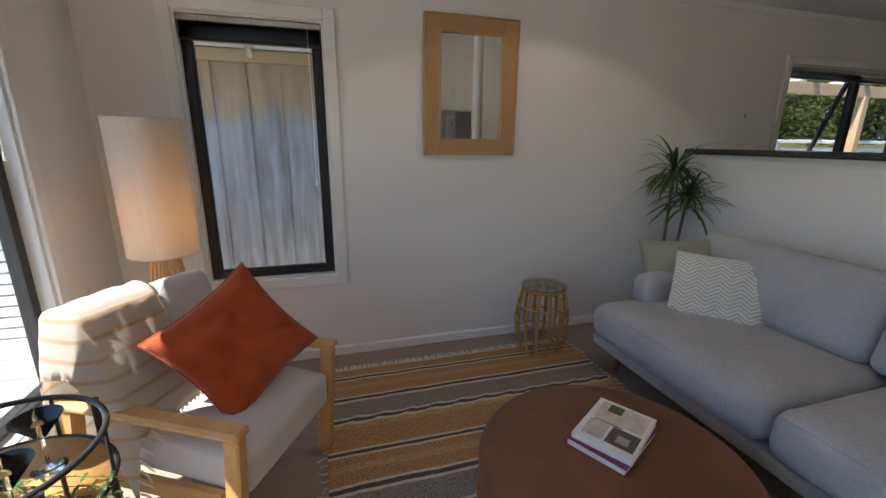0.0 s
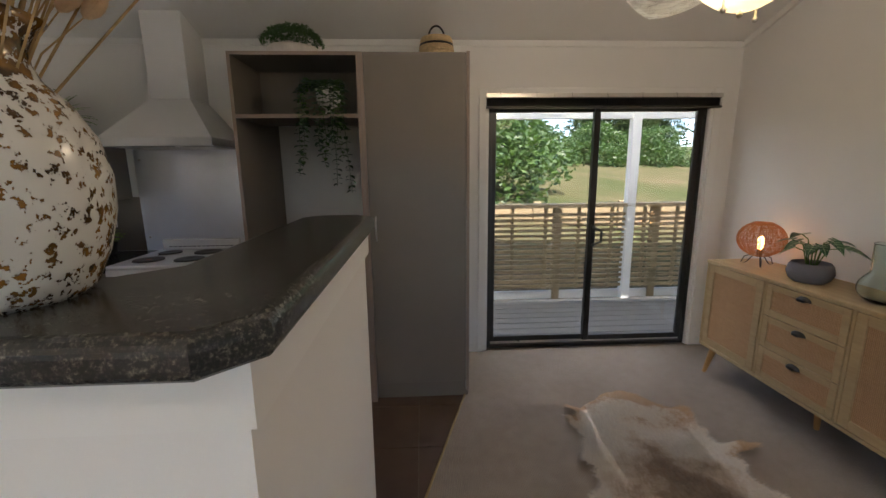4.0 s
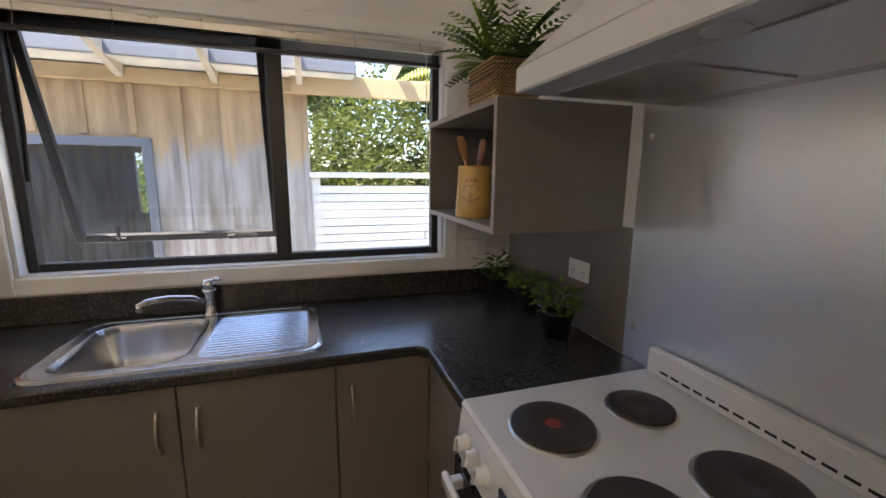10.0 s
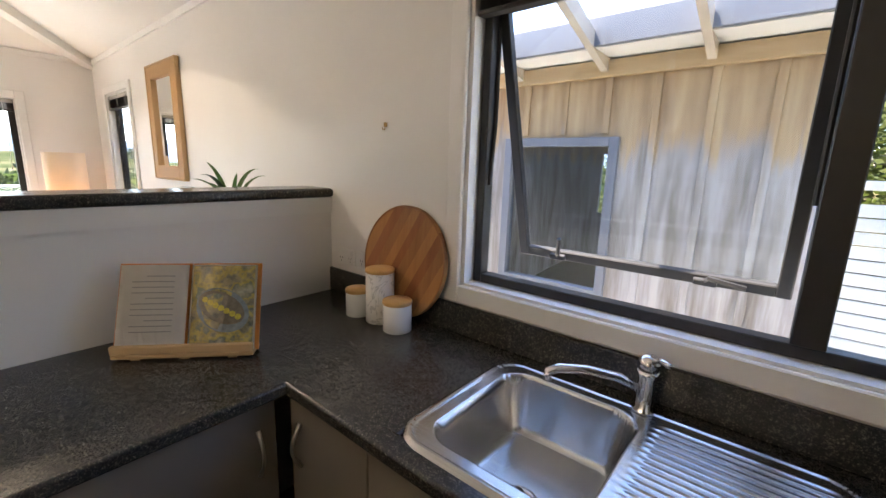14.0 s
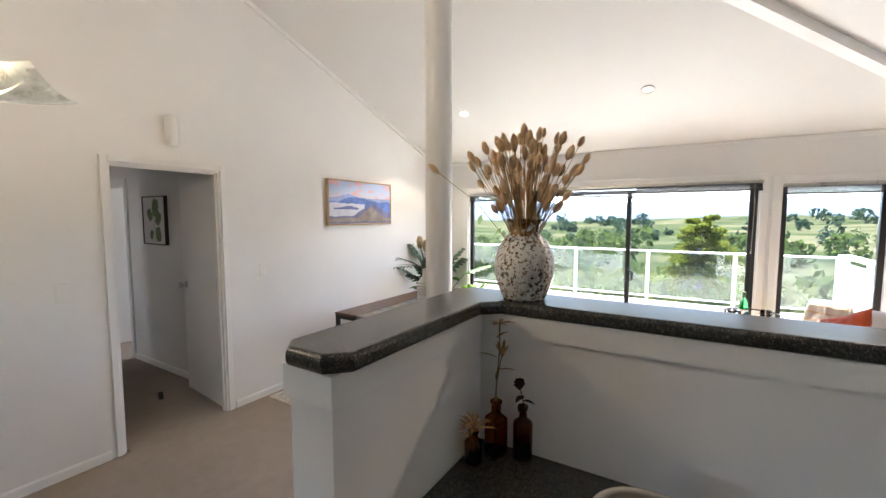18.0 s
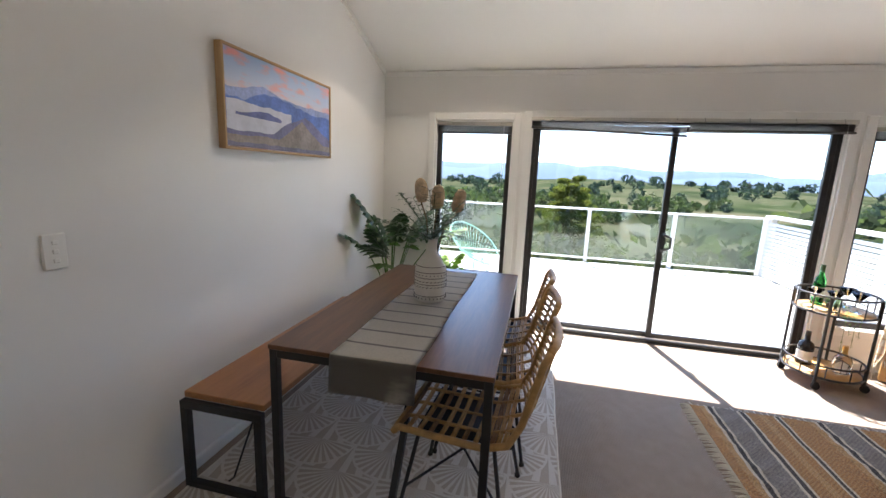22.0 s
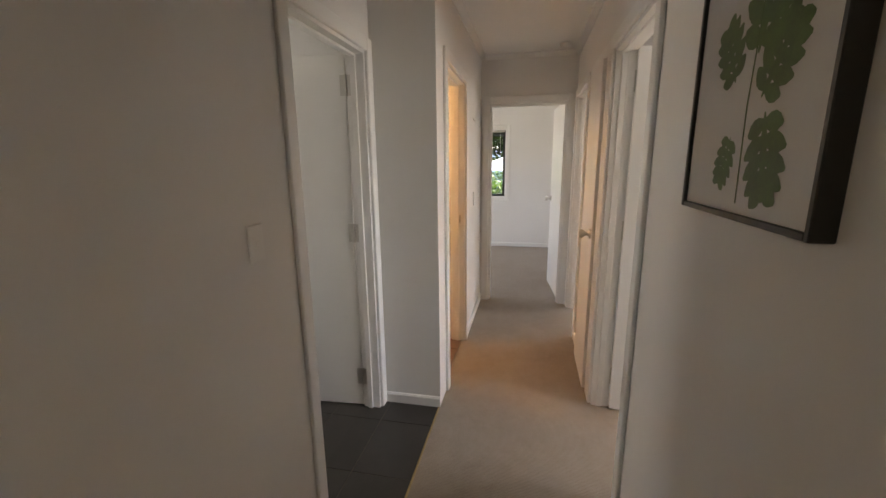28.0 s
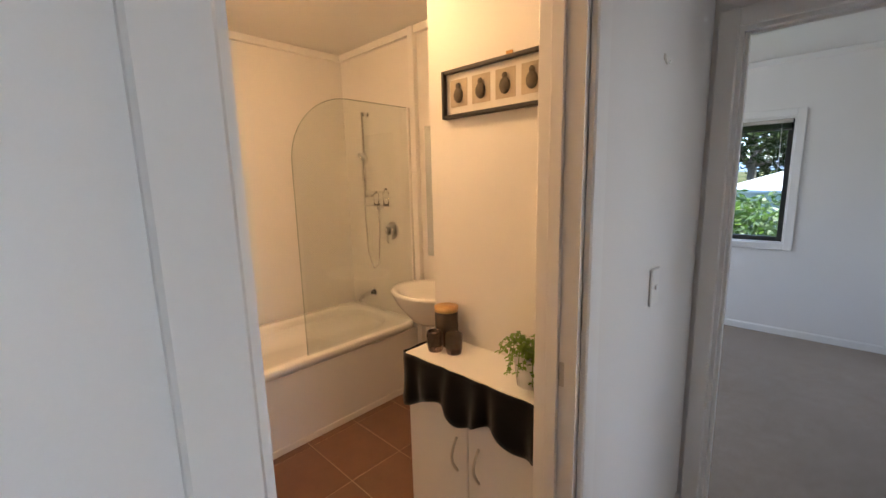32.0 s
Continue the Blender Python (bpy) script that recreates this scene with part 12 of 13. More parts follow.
# toilet
TY = -5.10
wcn = thing("toilet", "white ceramic toilet with a plastic cistern and closed lid", "toilet", x=WCXE, y=TY, z=0, rz=0)
bm = bmesh.new()
soft(bm, 0.19, 0.40, 0.36, 0.045, 10, (0.01, 0.01, 0.006), 0, Matrix.Translation((-0.105, 0, 0.685)))
cst = part("cistern", bm, M_PLASTIC, wcn, "white plastic cistern", True)
bm = bmesh.new()
soft(bm, 0.205, 0.415, 0.045, 0.02, 8, (0, 0, 0.006), 0, Matrix.Translation((-0.105, 0, 0.868)))
part("cistern_lid", bm, M_PLASTIC, cst, "", True)
for s in (-1, 1):
    bm = bmesh.new()
    soft(bm, 0.035, 0.05, 0.012, 0.005, 6, (0, 0, 0.002), 0, Matrix.Translation((-0.11, s * 0.028, 0.896)))
    part("flush_button", bm, M_PLASTIC, cst, "", True)
bm = bmesh.new()
rod(bm, (-0.09, 0, 0.36), (-0.09, 0, 0.52), 0.028, n=16)
part("flush_pipe", bm, M_PLASTIC, wcn, "", True)
def pan_ring(z, cx, rx_, ry, n=36):
    return [(cx + rx_ * math.cos(2 * math.pi * i / n) * (1.0 if math.cos(2 * math.pi * i / n) < 0 else 0.9), ry * math.sin(2 * math.pi * i / n), z) for i in range(n)]
def loft(bm, rings, top=True):
    vs = [[bm.verts.new(p) for p in r] for r in rings]
    for a, b in zip(vs, vs[1:]):
        for i in range(len(a)):
            j = (i + 1) % len(a)
            bm.faces.new((a[i], a[j], b[j], b[i]))
    bm.faces.new(vs[0][::-1])
    if top:
        bm.faces.new(vs[-1])
bm = bmesh.new()
loft(bm, [pan_ring(0, -0.32, 0.20, 0.115), pan_ring(0.03, -0.32, 0.20, 0.115), pan_ring(0.16, -0.34, 0.19, 0.105), pan_ring(0.28, -0.40, 0.25, 0.15), pan_ring(0.36, -0.43, 0.285, 0.18), pan_ring(0.385, -0.43, 0.29, 0.185)])
part("pan", bm, M_CERAMIC, wcn, "glazed white pan", True)
bm = bmesh.new()
loft(bm, [pan_ring(0.387, -0.44, 0.29, 0.188), pan_ring(0.40, -0.44, 0.295, 0.19), pan_ring(0.404, -0.44, 0.292, 0.188)])
part("seat", bm, M_PLASTIC, wcn, "", True)
bm = bmesh.new()
loft(bm, [pan_ring(0.4065, -0.44, 0.292, 0.188), pan_ring(0.418, -0.44, 0.296, 0.192), pan_ring(0.427, -0.44, 0.275, 0.175), pan_ring(0.431, -0.44, 0.15, 0.1)])
part("lid", bm, M_PLASTIC, wcn, "closed white lid", True)
tr_ = thing("towel_ring", "chrome toilet-roll ring on the wall", "roll holder", x=4.37, y=YC, z=0.80, rz=0)
bm = bmesh.new()
rod(bm, (0, 0, 0), (0, 0.008, 0), 0.025, n=20)
rod(bm, (0, 0.008, 0), (0, 0.06, 0), 0.009, n=12)
part("mount", bm, M_CHROME, tr_, "", True)
bm = bmesh.new()
tube(bm, [(0.055 * math.sin(2 * math.pi * i / 28), 0.05, -0.045 + 0.05 * math.cos(2 * math.pi * i / 28)) for i in range(28)], 0.004, 8, True)
part("ring", bm, M_CHROME, tr_, "", True)
sp = thing("potted_plant", "tiny succulent in a white pot on the toilet sill", "plant", x=WCXE - 0.004, y=-5.27, z=O_WCW[2] + 0.0125)
sp.matrix_basis = pose(WCXE + 0.03, -5.255, O_WCW[2] + 0.0125)
bm = bmesh.new()
lathe(bm, [(0.0, 0), (0.028, 0), (0.036, 0.05), (0.033, 0.05), (0.0, 0.044)], 24)
part("pot", bm, M_CERAMIC, sp, "", True)
for i in range(22):
    bm = bmesh.new()
    a = i * 2.4
    blade(bm, (0, 0, 0.045), (math.cos(a), math.sin(a), 0.3 + i * 0.06), 0.04, 0.014, -0.2, 3, 0.4)
    part("leaf", bm, M_LEAF, sp)

# bathroom: bath, screen, shower, basin, mirror
bath = thing("bathtub", "white built-in bathtub with a plain panelled front", "bathtub", x=4.48, y=YE, z=0)
BL, BW_, BH = 1.86, BAXE - 4.48, 0.485
bm = bmesh.new()
box(bm, 0.015, 0.004, 0.0, 0.03, BL, BH - 0.045, 0.003)
part("front_panel", bm, M_ENAMEL, bath)
bm = bmesh.new()
def tub(f, z, r=0.12, n=44):
    out = []
    hx, hy = (BW_ - 0.02) / 2 - f, (BL - 0.01) / 2 - f * 1.3
    rr = max(0.012, min(r, hx))
    for k in range(n):
        a = 2 * math.pi * k / n
        c, s = math.cos(a), math.sin(a)
        ex = 2 / (0.16 if f < 0.01 else 0.55)
        u = (abs(c) ** (2 / ex)) * math.copysign(1, c)
        w = (abs(s) ** (2 / ex)) * math.copysign(1, s)
        out.append((BW_ / 2 + u * hx, BL / 2 + w * hy, z))
    return out
loft(bm, [tub(0.0, BH - 0.045), tub(0.0, BH - 0.006), tub(0.006, BH), tub(0.07, BH), tub(0.085, BH - 0.012), tub(0.10, BH - 0.10), tub(0.15, BH - 0.33), tub(0.20, BH - 0.36)])
part("tub", bm, M_ENAMEL, bath, "", True)
bm = bmesh.new()
box(bm, 0.008, 0.004, 0.0, 0.0145, BL, 0.04, 0.002)
part("base_trim", bm, M_TRIM, bath)
scr = thing("shower_screen", "clear glass bath screen with an arched corner", "shower screen", x=4.53, y=YE, z=BH + 0.004)
SWd, SHt, SR = 0.83, 1.43, 0.36
pts = [(0.02, 0.0), (SWd, 0.0), (SWd, SHt - SR)] + [(SWd - SR + SR * math.cos(math.pi / 2 * k / 12), SHt - SR + SR * math.sin(math.pi / 2 * k / 12)) for k in range(1, 13)] + [(0.02, SHt)]
bm = bmesh.new()
prism(bm, pts, -0.003, 0.003, "x")
ob = part("glass_sheet", bm, pane_glass("screen_glass", (0.95, 0.97, 0.96), 0.15), scr)
ob.visible_shadow = False
bm = bmesh.new()
tube(bm, [(0, p[0], p[1]) for p in pts[1:]], 0.0026, 5)
part("edge", bm, glass("glass_edge", (0.7, 0.8, 0.76), 0.1), scr)
bm = bmesh.new()
box(bm, -0.012, 0.0, 0.0, 0.012, 0.02, SHt, 0.002)
part("wall_channel", bm, M_TRIM, scr, "white wall channel")
YB = YE
rose = thing("shower_set", "chrome hand shower on a riser rail with its hose", "shower", x=4.975, y=YB, z=0)
bm = bmesh.new()
rod(bm, (0, 0.05, 1.34), (0, 0.05, 1.94), 0.010, n=12)
part("riser_rail", bm, M_CHROME, rose, "", True)
for z in (1.35, 1.93):
    bm = bmesh.new()
    rod(bm, (0, 0, z), (0, 0.055, z), 0.014, n=14)
    part("rail_bracket", bm, M_CHROME, rose, "", True)
bm = bmesh.new()
tube(bm, [(0.0, 0.06, 1.46), (-0.05, 0.10, 1.52), (-0.13, 0.15, 1.60)], 0.012, 10)
hs = part("hand_piece", bm, M_CHROME, rose, "", True)
bm = bmesh.new()
lathe(bm, [(0.0, 0.02), (0.03, 0.015), (0.045, 0.0), (0.043, -0.01), (0.0, -0.012)][::-1], 24, close=False)
moved(bm, pose(-0.15, 0.165, 1.615, 0, -50, 20))
part("spray_head", bm, M_CHROME, hs, "", True)
bm = bmesh.new()
tube(bm, [(0.0, 0.065, 1.44), (0.01, 0.06, 1.2), (0.0, 0.055, 0.92), (-0.05, 0.05, 0.80), (-0.11, 0.045, 0.86), (-0.125, 0.04, 1.05), (-0.12, 0.03, 1.25)], 0.007, 8)
part("hose", bm, M_CHROME, rose, "", True)
bm = bmesh.new()
rod(bm, (-0.12, 0, 1.27), (-0.12, 0.04, 1.27), 0.018, n=14)
part("hose_outlet", bm, M_CHROME, rose, "", True)
mx_ = thing("shower_mixer", "round chrome shower mixer with a lever", "tap", x=4.745, y=YB, z=1.10)
bm = bmesh.new()
rod(bm, (0, 0, 0), (0, 0.012, 0), 0.065, n=28)
rod(bm, (0, 0.012, 0), (0, 0.055, 0), 0.03, 0.026, 20)
part("face_plate", bm, M_CHROME, mx_, "", True)
bm = bmesh.new()
tube(bm, [(0, 0.05, 0), (-0.02, 0.07, -0.03), (-0.05, 0.085, -0.075)], 0.009, 8)
part("lever", bm, M_CHROME, mx_, "", True)
spt = thing("bath_spout", "chrome bath spout on the wall", "tap", x=5.0, y=YB, z=0.60)
bm = bmesh.new()
rod(bm, (0, 0, 0), (0, 0.01, 0), 0.032, n=20)
tube(bm, [(0, 0.01, 0), (-0.01, 0.08, 0.005), (-0.02, 0.14, -0.01), (-0.022, 0.16, -0.035)], 0.017, 12)
part("spout", bm, M_CHROME, spt, "", True)
cdy = thing("soap_rack", "chrome wire soap rack with bottles", "rack", x=4.81, y=YB, z=1.28)
bm = bmesh.new()
for z in (0.0, 0.06, 0.10):
    tube(bm, [(-0.12, 0.004, z), (-0.12, 0.09, z), (0.12, 0.09, z), (0.12, 0.004, z)], 0.003, 6)
for i in range(11):
    tube(bm, [(-0.11 + i * 0.022, 0.004, 0.0), (-0.11 + i * 0.022, 0.09, 0.0)], 0.0018, 5)
part("wire_basket", bm, M_CHROME, cdy)
for x, h in ((-0.06, 0.12), (0.05, 0.10)):
    sb_ = thing("soap_bottle", "small clear soap bottle in the rack", "bottle", "soap bottles", x=4.81 + x, y=YB + 0.045, z=1.2835)
    bm = bmesh.new()
    lathe(bm, [(0.0, 0), (0.02, 0), (0.021, h * 0.8), (0.009, h * 0.88), (0.009, h), (0, h)], 18, close=False)
    part("body", bm, M_CLEAR, sb_, "", True)
bs = thing("wash_basin", "white wall-hung ceramic basin", "basin", x=4.16, y=YE, z=0.60)
def oval(rx_, ry, z, n=40):
    return [(rx_ * math.cos(2 * math.pi * i / n), 0.215 + ry * math.sin(2 * math.pi * i / n), z) for i in range(n)]
bm = bmesh.new()
loft(bm, [oval(0.07, 0.07, 0.0), oval(0.12, 0.11, 0.03), oval(0.21, 0.18, 0.12), oval(0.255, 0.21, 0.19), oval(0.26, 0.214, 0.205), oval(0.245, 0.20, 0.212), oval(0.21, 0.165, 0.20), oval(0.17, 0.13, 0.14), oval(0.08, 0.06, 0.10)])
part("bowl", bm, M_CERAMIC, bs, "", True)
bm = bmesh.new()
tube(bm, [(0, 0.2, 0.02), (0, 0.2, -0.12), (0, 0.16, -0.17), (0, 0.1, -0.14), (0, 0.0, -0.13)], 0.018, 10)
part("waste_pipe", bm, M_CHROME, bs, "chrome waste trap", True)
bmir = thing("bathroom_mirror", "frameless mirror above the basin", "mirror", x=3.80, y=YE, z=0.96)
bm = bmesh.new()
box(bm, 0, 0.001, 0, 0.58, 0.008, 0.83, 0.002)
part("mirror_glass", bm, material("bath_mirror_silver", (0.92, 0.93, 0.92), 0.02, 1.0), bmir)
bm = bmesh.new()
box(bm, 4.43, YE + 0.0005, 0, 4.478, YE + 0.04, ZH - 0.001, 0.004)
box(bm, HXE + WT, YE, ZH - 0.045, 4.43, YE + 0.03, ZH - 0.001)
box(bm, 4.478, YE, ZH - 0.045, BAXE, YE + 0.03, ZH - 0.001)
box(bm, BAXE - 0.03, YE + 0.03, ZH - 0.045, BAXE, YC - WT - 0.001, ZH - 0.001)
structure("trim_bathroom", bm, M_TRIM, "painted cornice and corner batten in the bathroom", "trim")
bm = bmesh.new()
box(bm, HXE + WT, -6.75, 0, 3.545, -6.66, ZH)
structure("wall_nib", bm, M_WALL, "short wall between cabinet and basin")

# vanity cabinet with its skirt
van = thing("cabinet", "white two-door cabinet with bowed handles under a black ruffle", "cabinet", x=HXE + WT + 0.004, y=-6.658, z=0)
CW, CD, CHt = 0.548, 0.198, 0.86
bm = bmesh.new()
box(bm, 0, 0, 0.06, CW, CD - 0.018, CHt - 0.02, 0.002)
box(bm, 0.01, 0, 0.0, CW - 0.01, CD - 0.04, 0.06)
part("body", bm, M_ENAMEL, van)
bm = bmesh.new()
box(bm, -0.002, 0, CHt - 0.02, CW + 0.006, CD + 0.004, CHt, 0.003)
part("top", bm, M_ENAMEL, van)
for i in range(2):
    bm = bmesh.new()
    box(bm, i * CW / 2 + 0.002, CD - 0.017, 0.062, (i + 1) * CW / 2 - 0.002, CD, CHt - 0.024, 0.002)
    d = part("door", bm, M_ENAMEL, van)
    bm = bmesh.new()
    x = CW / 2 + (-0.045 if i == 0 else 0.045)
    tube(bm, [(x, CD + 0.026 * math.sin(math.pi * k / 8) + 0.001, 0.515 + 0.12 * k / 8) for k in range(9)], 0.005, 6)
    part("handle", bm, M_NICKEL, d, "bowed satin metal handle", True)
clo = thing("ruffle_cloth", "black gathered cloth skirt along the cabinet's edge", "cloth", x=HXE + WT + 0.004, y=-6.658, z=0)
M_BLACKCLOTH = woven("black_cotton", (0.012, 0.012, 0.014), 900, 0.95, 0.2, 0.3)
bm = bmesh.new()
def skirt(u, v):
    L1 = CW + 0.19
    s = u * L1
    drop = 0.155 + 0.035 * math.sin(s * 26) * 0.6 + 0.03 * noise.noise(Vector((s * 7, 0, 2)))
    g = 0.004 + (0.004 + 0.018 * v) * (0.5 + 0.5 * math.sin(s * 62 + 2.0 * noise.noise(Vector((s * 9, v, 0)))))
    z = CHt + 0.0025 - drop * v
    if s < CW:
        return (s, CD + 0.006 + g, z)
    return (CW + 0.008 + g, CD + 0.006 - (s - CW), z)
grid(bm, 150, 10, skirt)
bmesh.ops.solidify(bm, geom=bm.faces[:], thickness=0.0015)
part("skirt", bm, M_BLACKCLOTH, clo, "", True)
jr = thing("candle_jar", "dark ribbed glass jar with a timber lid", "jar", x=3.435, y=-6.605, z=CHt + 0.0005)
bm = bmesh.new()
lathe(bm, [(0.0, 0), (0.04, 0), (0.042, 0.004), (0.042, 0.125), (0.0, 0.125)], 28, close=False)
part("body", bm, mottled("smoky_jar", (0.045, 0.028, 0.02), 0.12, 0.05), jr, "", True)
bm = bmesh.new()
lathe(bm, [(0.0, 0.1255), (0.043, 0.1255), (0.044, 0.142), (0.0, 0.144)], 28, close=False)
part("lid", bm, M_ARMWOOD, jr, "pale timber lid", True)
for x, y in ((3.425, -6.535), (3.36, -6.56)):
    vo_ = thing("votive", "ribbed smoky glass candle holder", "candle holder", "candle holders", x=x, y=y, z=CHt + 0.0005)
    bm = bmesh.new()
    n_ = 48
    rows = []
    for r, z in ((0.024, 0.0), (0.028, 0.02), (0.029, 0.05), (0.027, 0.07), (0.024, 0.07), (0.024, 0.02)):
        rows.append([((r + 0.0014 * (i % 3 == 0)) * math.cos(2 * math.pi * i / n_), (r + 0.0014 * (i % 3 == 0)) * math.sin(2 * math.pi * i / n_), z) for i in range(n_)])
    loft(bm, rows)
    part("holder", bm, glass("smoky_glass", (0.50, 0.36, 0.32), 0.03), vo_, "", True)
    bm = bmesh.new()
    rod(bm, (0, 0, 0.021), (0, 0, 0.045), 0.02, n=16)
    part("candle", bm, M_IVORY, vo_, "white wax candle")
vp = thing("trailing_plant", "bright green trailing plant on the white cabinet", "plant", x=3.045, y=-6.545, z=CHt + 0.0005)
bm = bmesh.new()
lathe(bm, [(0.0, 0), (0.04, 0), (0.052, 0.09), (0.048, 0.09), (0.0, 0.08)], 24)
part("pot", bm, M_CERAMIC, vp, "", True)
rg = random.Random(33)
for k in range(26):
    a = k * 2.4
    R = rg.uniform(0.05, 0.085)
    up = 0.14 + rg.uniform(-0.03, 0.03)
    dn = rg.uniform(0.0, 0.09)
    garland(vp, [(0.01 * math.cos(a), 0.01 * math.sin(a), 0.085), (R * 0.6 * math.cos(a), R * 0.6 * math.sin(a), up), (R * math.cos(a), R * math.sin(a), up - 0.02), (R * 1.15 * math.cos(a), R * 1.15 * math.sin(a), dn + 0.02)], M_LEAFBR, 9, 0.016, M_LEAFBR, 0.75)

# framed row of small carved heads
hf = thing("framed_reliefs", "black-framed row of small carved stone reliefs", "picture", x=2.955, y=-6.659, z=1.655)
FWd, FHt = 0.505, 0.155
bm = bmesh.new()
bar_frame(bm, 0, FWd, 0, FHt, 0.0, 0.028, 0.012, 0.002)
part("frame", bm, M_BLACK, hf, "narrow black frame")
bm = bmesh.new()
box(bm, 0.012, 0.001, 0.012, FWd - 0.012, 0.012, FHt - 0.012)
bk_ = part("mount", bm, mottled("white_mount", (0.76, 0.74, 0.69), 0.7, 0.02), hf)
M_RELIEF = mottled("grey_brown_stone", (0.14, 0.115, 0.08), 0.8, 0.2, 40, 200, 0.3)
for k in range(5):
    cx = 0.066 + k * 0.093
    bm = bmesh.new()
    box(bm, cx - 0.036, 0.0122, 0.036, cx + 0.036, 0.0135, 0.122)
    tl_ = part("tile", bm, mottled("tan_panel", (0.52, 0.45, 0.34), 0.8, 0.1, 10), bk_)
    bm = bmesh.new()
    ball(bm, (0, 0, 0), 0.019, 14, 1.3, 8)
    moved(bm, Matrix.Translation((cx, 0.016, 0.072)) @ Matrix.Diagonal((1, 0.6, 1, 1)))
    n0 = len(bm.verts)
    ball(bm, (0, 0, 0), 0.009, 10, 1.2, 6)
    moved(bm, Matrix.Translation((cx, 0.016, 0.100)), n0)
    part("relief", bm, M_RELIEF, tl_, "small carved stone ornament", True)
hk3 = thing("picture_hook", "brass hook above the framed reliefs", "hook", x=3.20, y=-6.6595, z=1.815)
bm = bmesh.new()
box(bm, -0.012, 0, 0, 0.012, 0.004, 0.012, 0.001)
part("hook", bm, mottled("old_brass", (0.35, 0.2, 0.07), 0.4, 0.1, metal=1.0), hk3)
bl = thing("ceiling_light", "round opal ceiling light, lit warm", "ceiling light", x=3.95, y=-6.15, z=ZH - 0.0005)
bm = bmesh.new()
lathe(bm, [(0.0, -0.075), (0.07, -0.068), (0.11, -0.04), (0.12, -0.005), (0.0, -0.005)], 32, close=False)
part("shade", bm, glowing("opal_bath_light", (1.0, 0.66, 0.34), 2.5), bl, "glowing opal dome", True)
lamp("bathroom_lamp", "POINT", 3.0, pose(3.95, -6.15, ZH - 0.13), (1.0, 0.55, 0.22), 0.08)

# bedside table and lamp in the second bedroom
bt = thing("bedside_table", "small white bedside table on slanted legs", "bedside table", x=1.52, y=-7.93, z=0)
bm = bmesh.new()
box(bm, -0.2, -0.2, 0.30, 0.2, 0.2, 0.52, 0.006)
part("body", bm, M_ENAMEL, bt)
for x, y in ((-1, -1), (1, -1), (-1, 1), (1, 1)):
    bm = bmesh.new()
    rod(bm, (x * 0.2, y * 0.19, 0), (x * 0.15, y * 0.15, 0.30), 0.012, 0.02, 12)
    part("leg", bm, M_ENAMEL, bt, "", True)
tl = thing("table_lamp", "cream table lamp with a lit drum shade", "table lamp", x=1.55, y=-7.88, z=0.5205)
bm = bmesh.new()
lathe(bm, [(0.0, 0), (0.07, 0), (0.09, 0.03), (0.085, 0.07), (0.03, 0.10), (0.012, 0.11), (0.012, 0.14), (0, 0.14)], 28, close=False)
part("base", bm, M_CERAMIC, tl, "", True)
bm = bmesh.new()
lathe(bm, [(0.11, 0.13), (0.10, 0.30)], 36, close=False)
bmesh.ops.solidify(bm, geom=bm.faces[:], thickness=0.002)
part("shade", bm, M_LINENSHADE, tl, "cream drum shade", True)
bm = bmesh.new()
ball(bm, (0, 0, 0.20), 0.025, 12)
part("bulb", bm, glowing("bedside_bulb", (1.0, 0.7, 0.4), 12), tl, "", True)
lamp("bedside_bulb_light", "POINT", 0.7, pose(1.55, -7.88, 0.745), (1.0, 0.7, 0.42), 0.03)



# ---- carpet sheets and floor tiles ----
def clipped(poly, lines):
    """The part of a polygon on the inner side of each line (a, b, c): a x + b y + c >= 0."""
    for a, b, c in lines:
        out = []
        for p, q in zip(poly, poly[1:] + poly[:1]):
            dp, dq = a * p[0] + b * p[1] + c, a * q[0] + b * q[1] + c
            if dp >= 0:
                out.append(p)
            if dp * dq < 0:
                f = dp / (dp - dq)
                out.append((p[0] + f * (q[0] - p[0]), p[1] + f * (q[1] - p[1])))
        poly = out
        if len(poly) < 3:
            return []
    return poly


def tile_field(name, label, x0, x1, y0, y1, ox, oy, sx, sy, mat, grout, lines=()):
    """Tiles on a bed of grout; whole ones share a mesh."""
    base = clipped([(x0, y0), (x1, y0), (x1, y1), (x0, y1)], lines)
    bm = bmesh.new()
    prism(bm, base, -0.0115, -0.003)
    fl = structure(name, bm, grout, label, "floor")
    g = 0.0025
    bm = bmesh.new()
    box(bm, g - sx / 2, g - sy / 2, -0.010, sx / 2 - g, sy / 2 - g, 0.0, 0.0015)
    whole = None
    bounds = [(1, 0, -x0), (-1, 0, x1), (0, 1, -y0), (0, -1, y1), *lines]
    for i in range(math.floor((x0 - ox) / sx), math.ceil((x1 - ox) / sx)):
        for j in range(math.floor((y0 - oy) / sy), math.ceil((y1 - oy) / sy)):
            q = [(ox + i * sx + g, oy + j * sy + g), (ox + (i + 1) * sx - g, oy + j * sy + g), (ox + (i + 1) * sx - g, oy + (j + 1) * sy - g), (ox + i * sx + g, oy + (j + 1) * sy - g)]
            c = clipped(q, bounds)
            if len(c) < 3:
                continue
            if c == q:
                if whole is None:
                    whole = link("tile", bm, mat, fl)
                    o = whole
                else:
                    o = new("tile", whole.data)
                    o.parent = fl
                o.matrix_basis = pose(ox + (i + 0.5) * sx, oy + (j + 0.5) * sy, 0)
            else:
                b2 = bmesh.new()
                prism(b2, c, -0.010, 0.0)
                part("tile", b2, mat, fl)
    if whole is None:
        bm.free()
    return fl


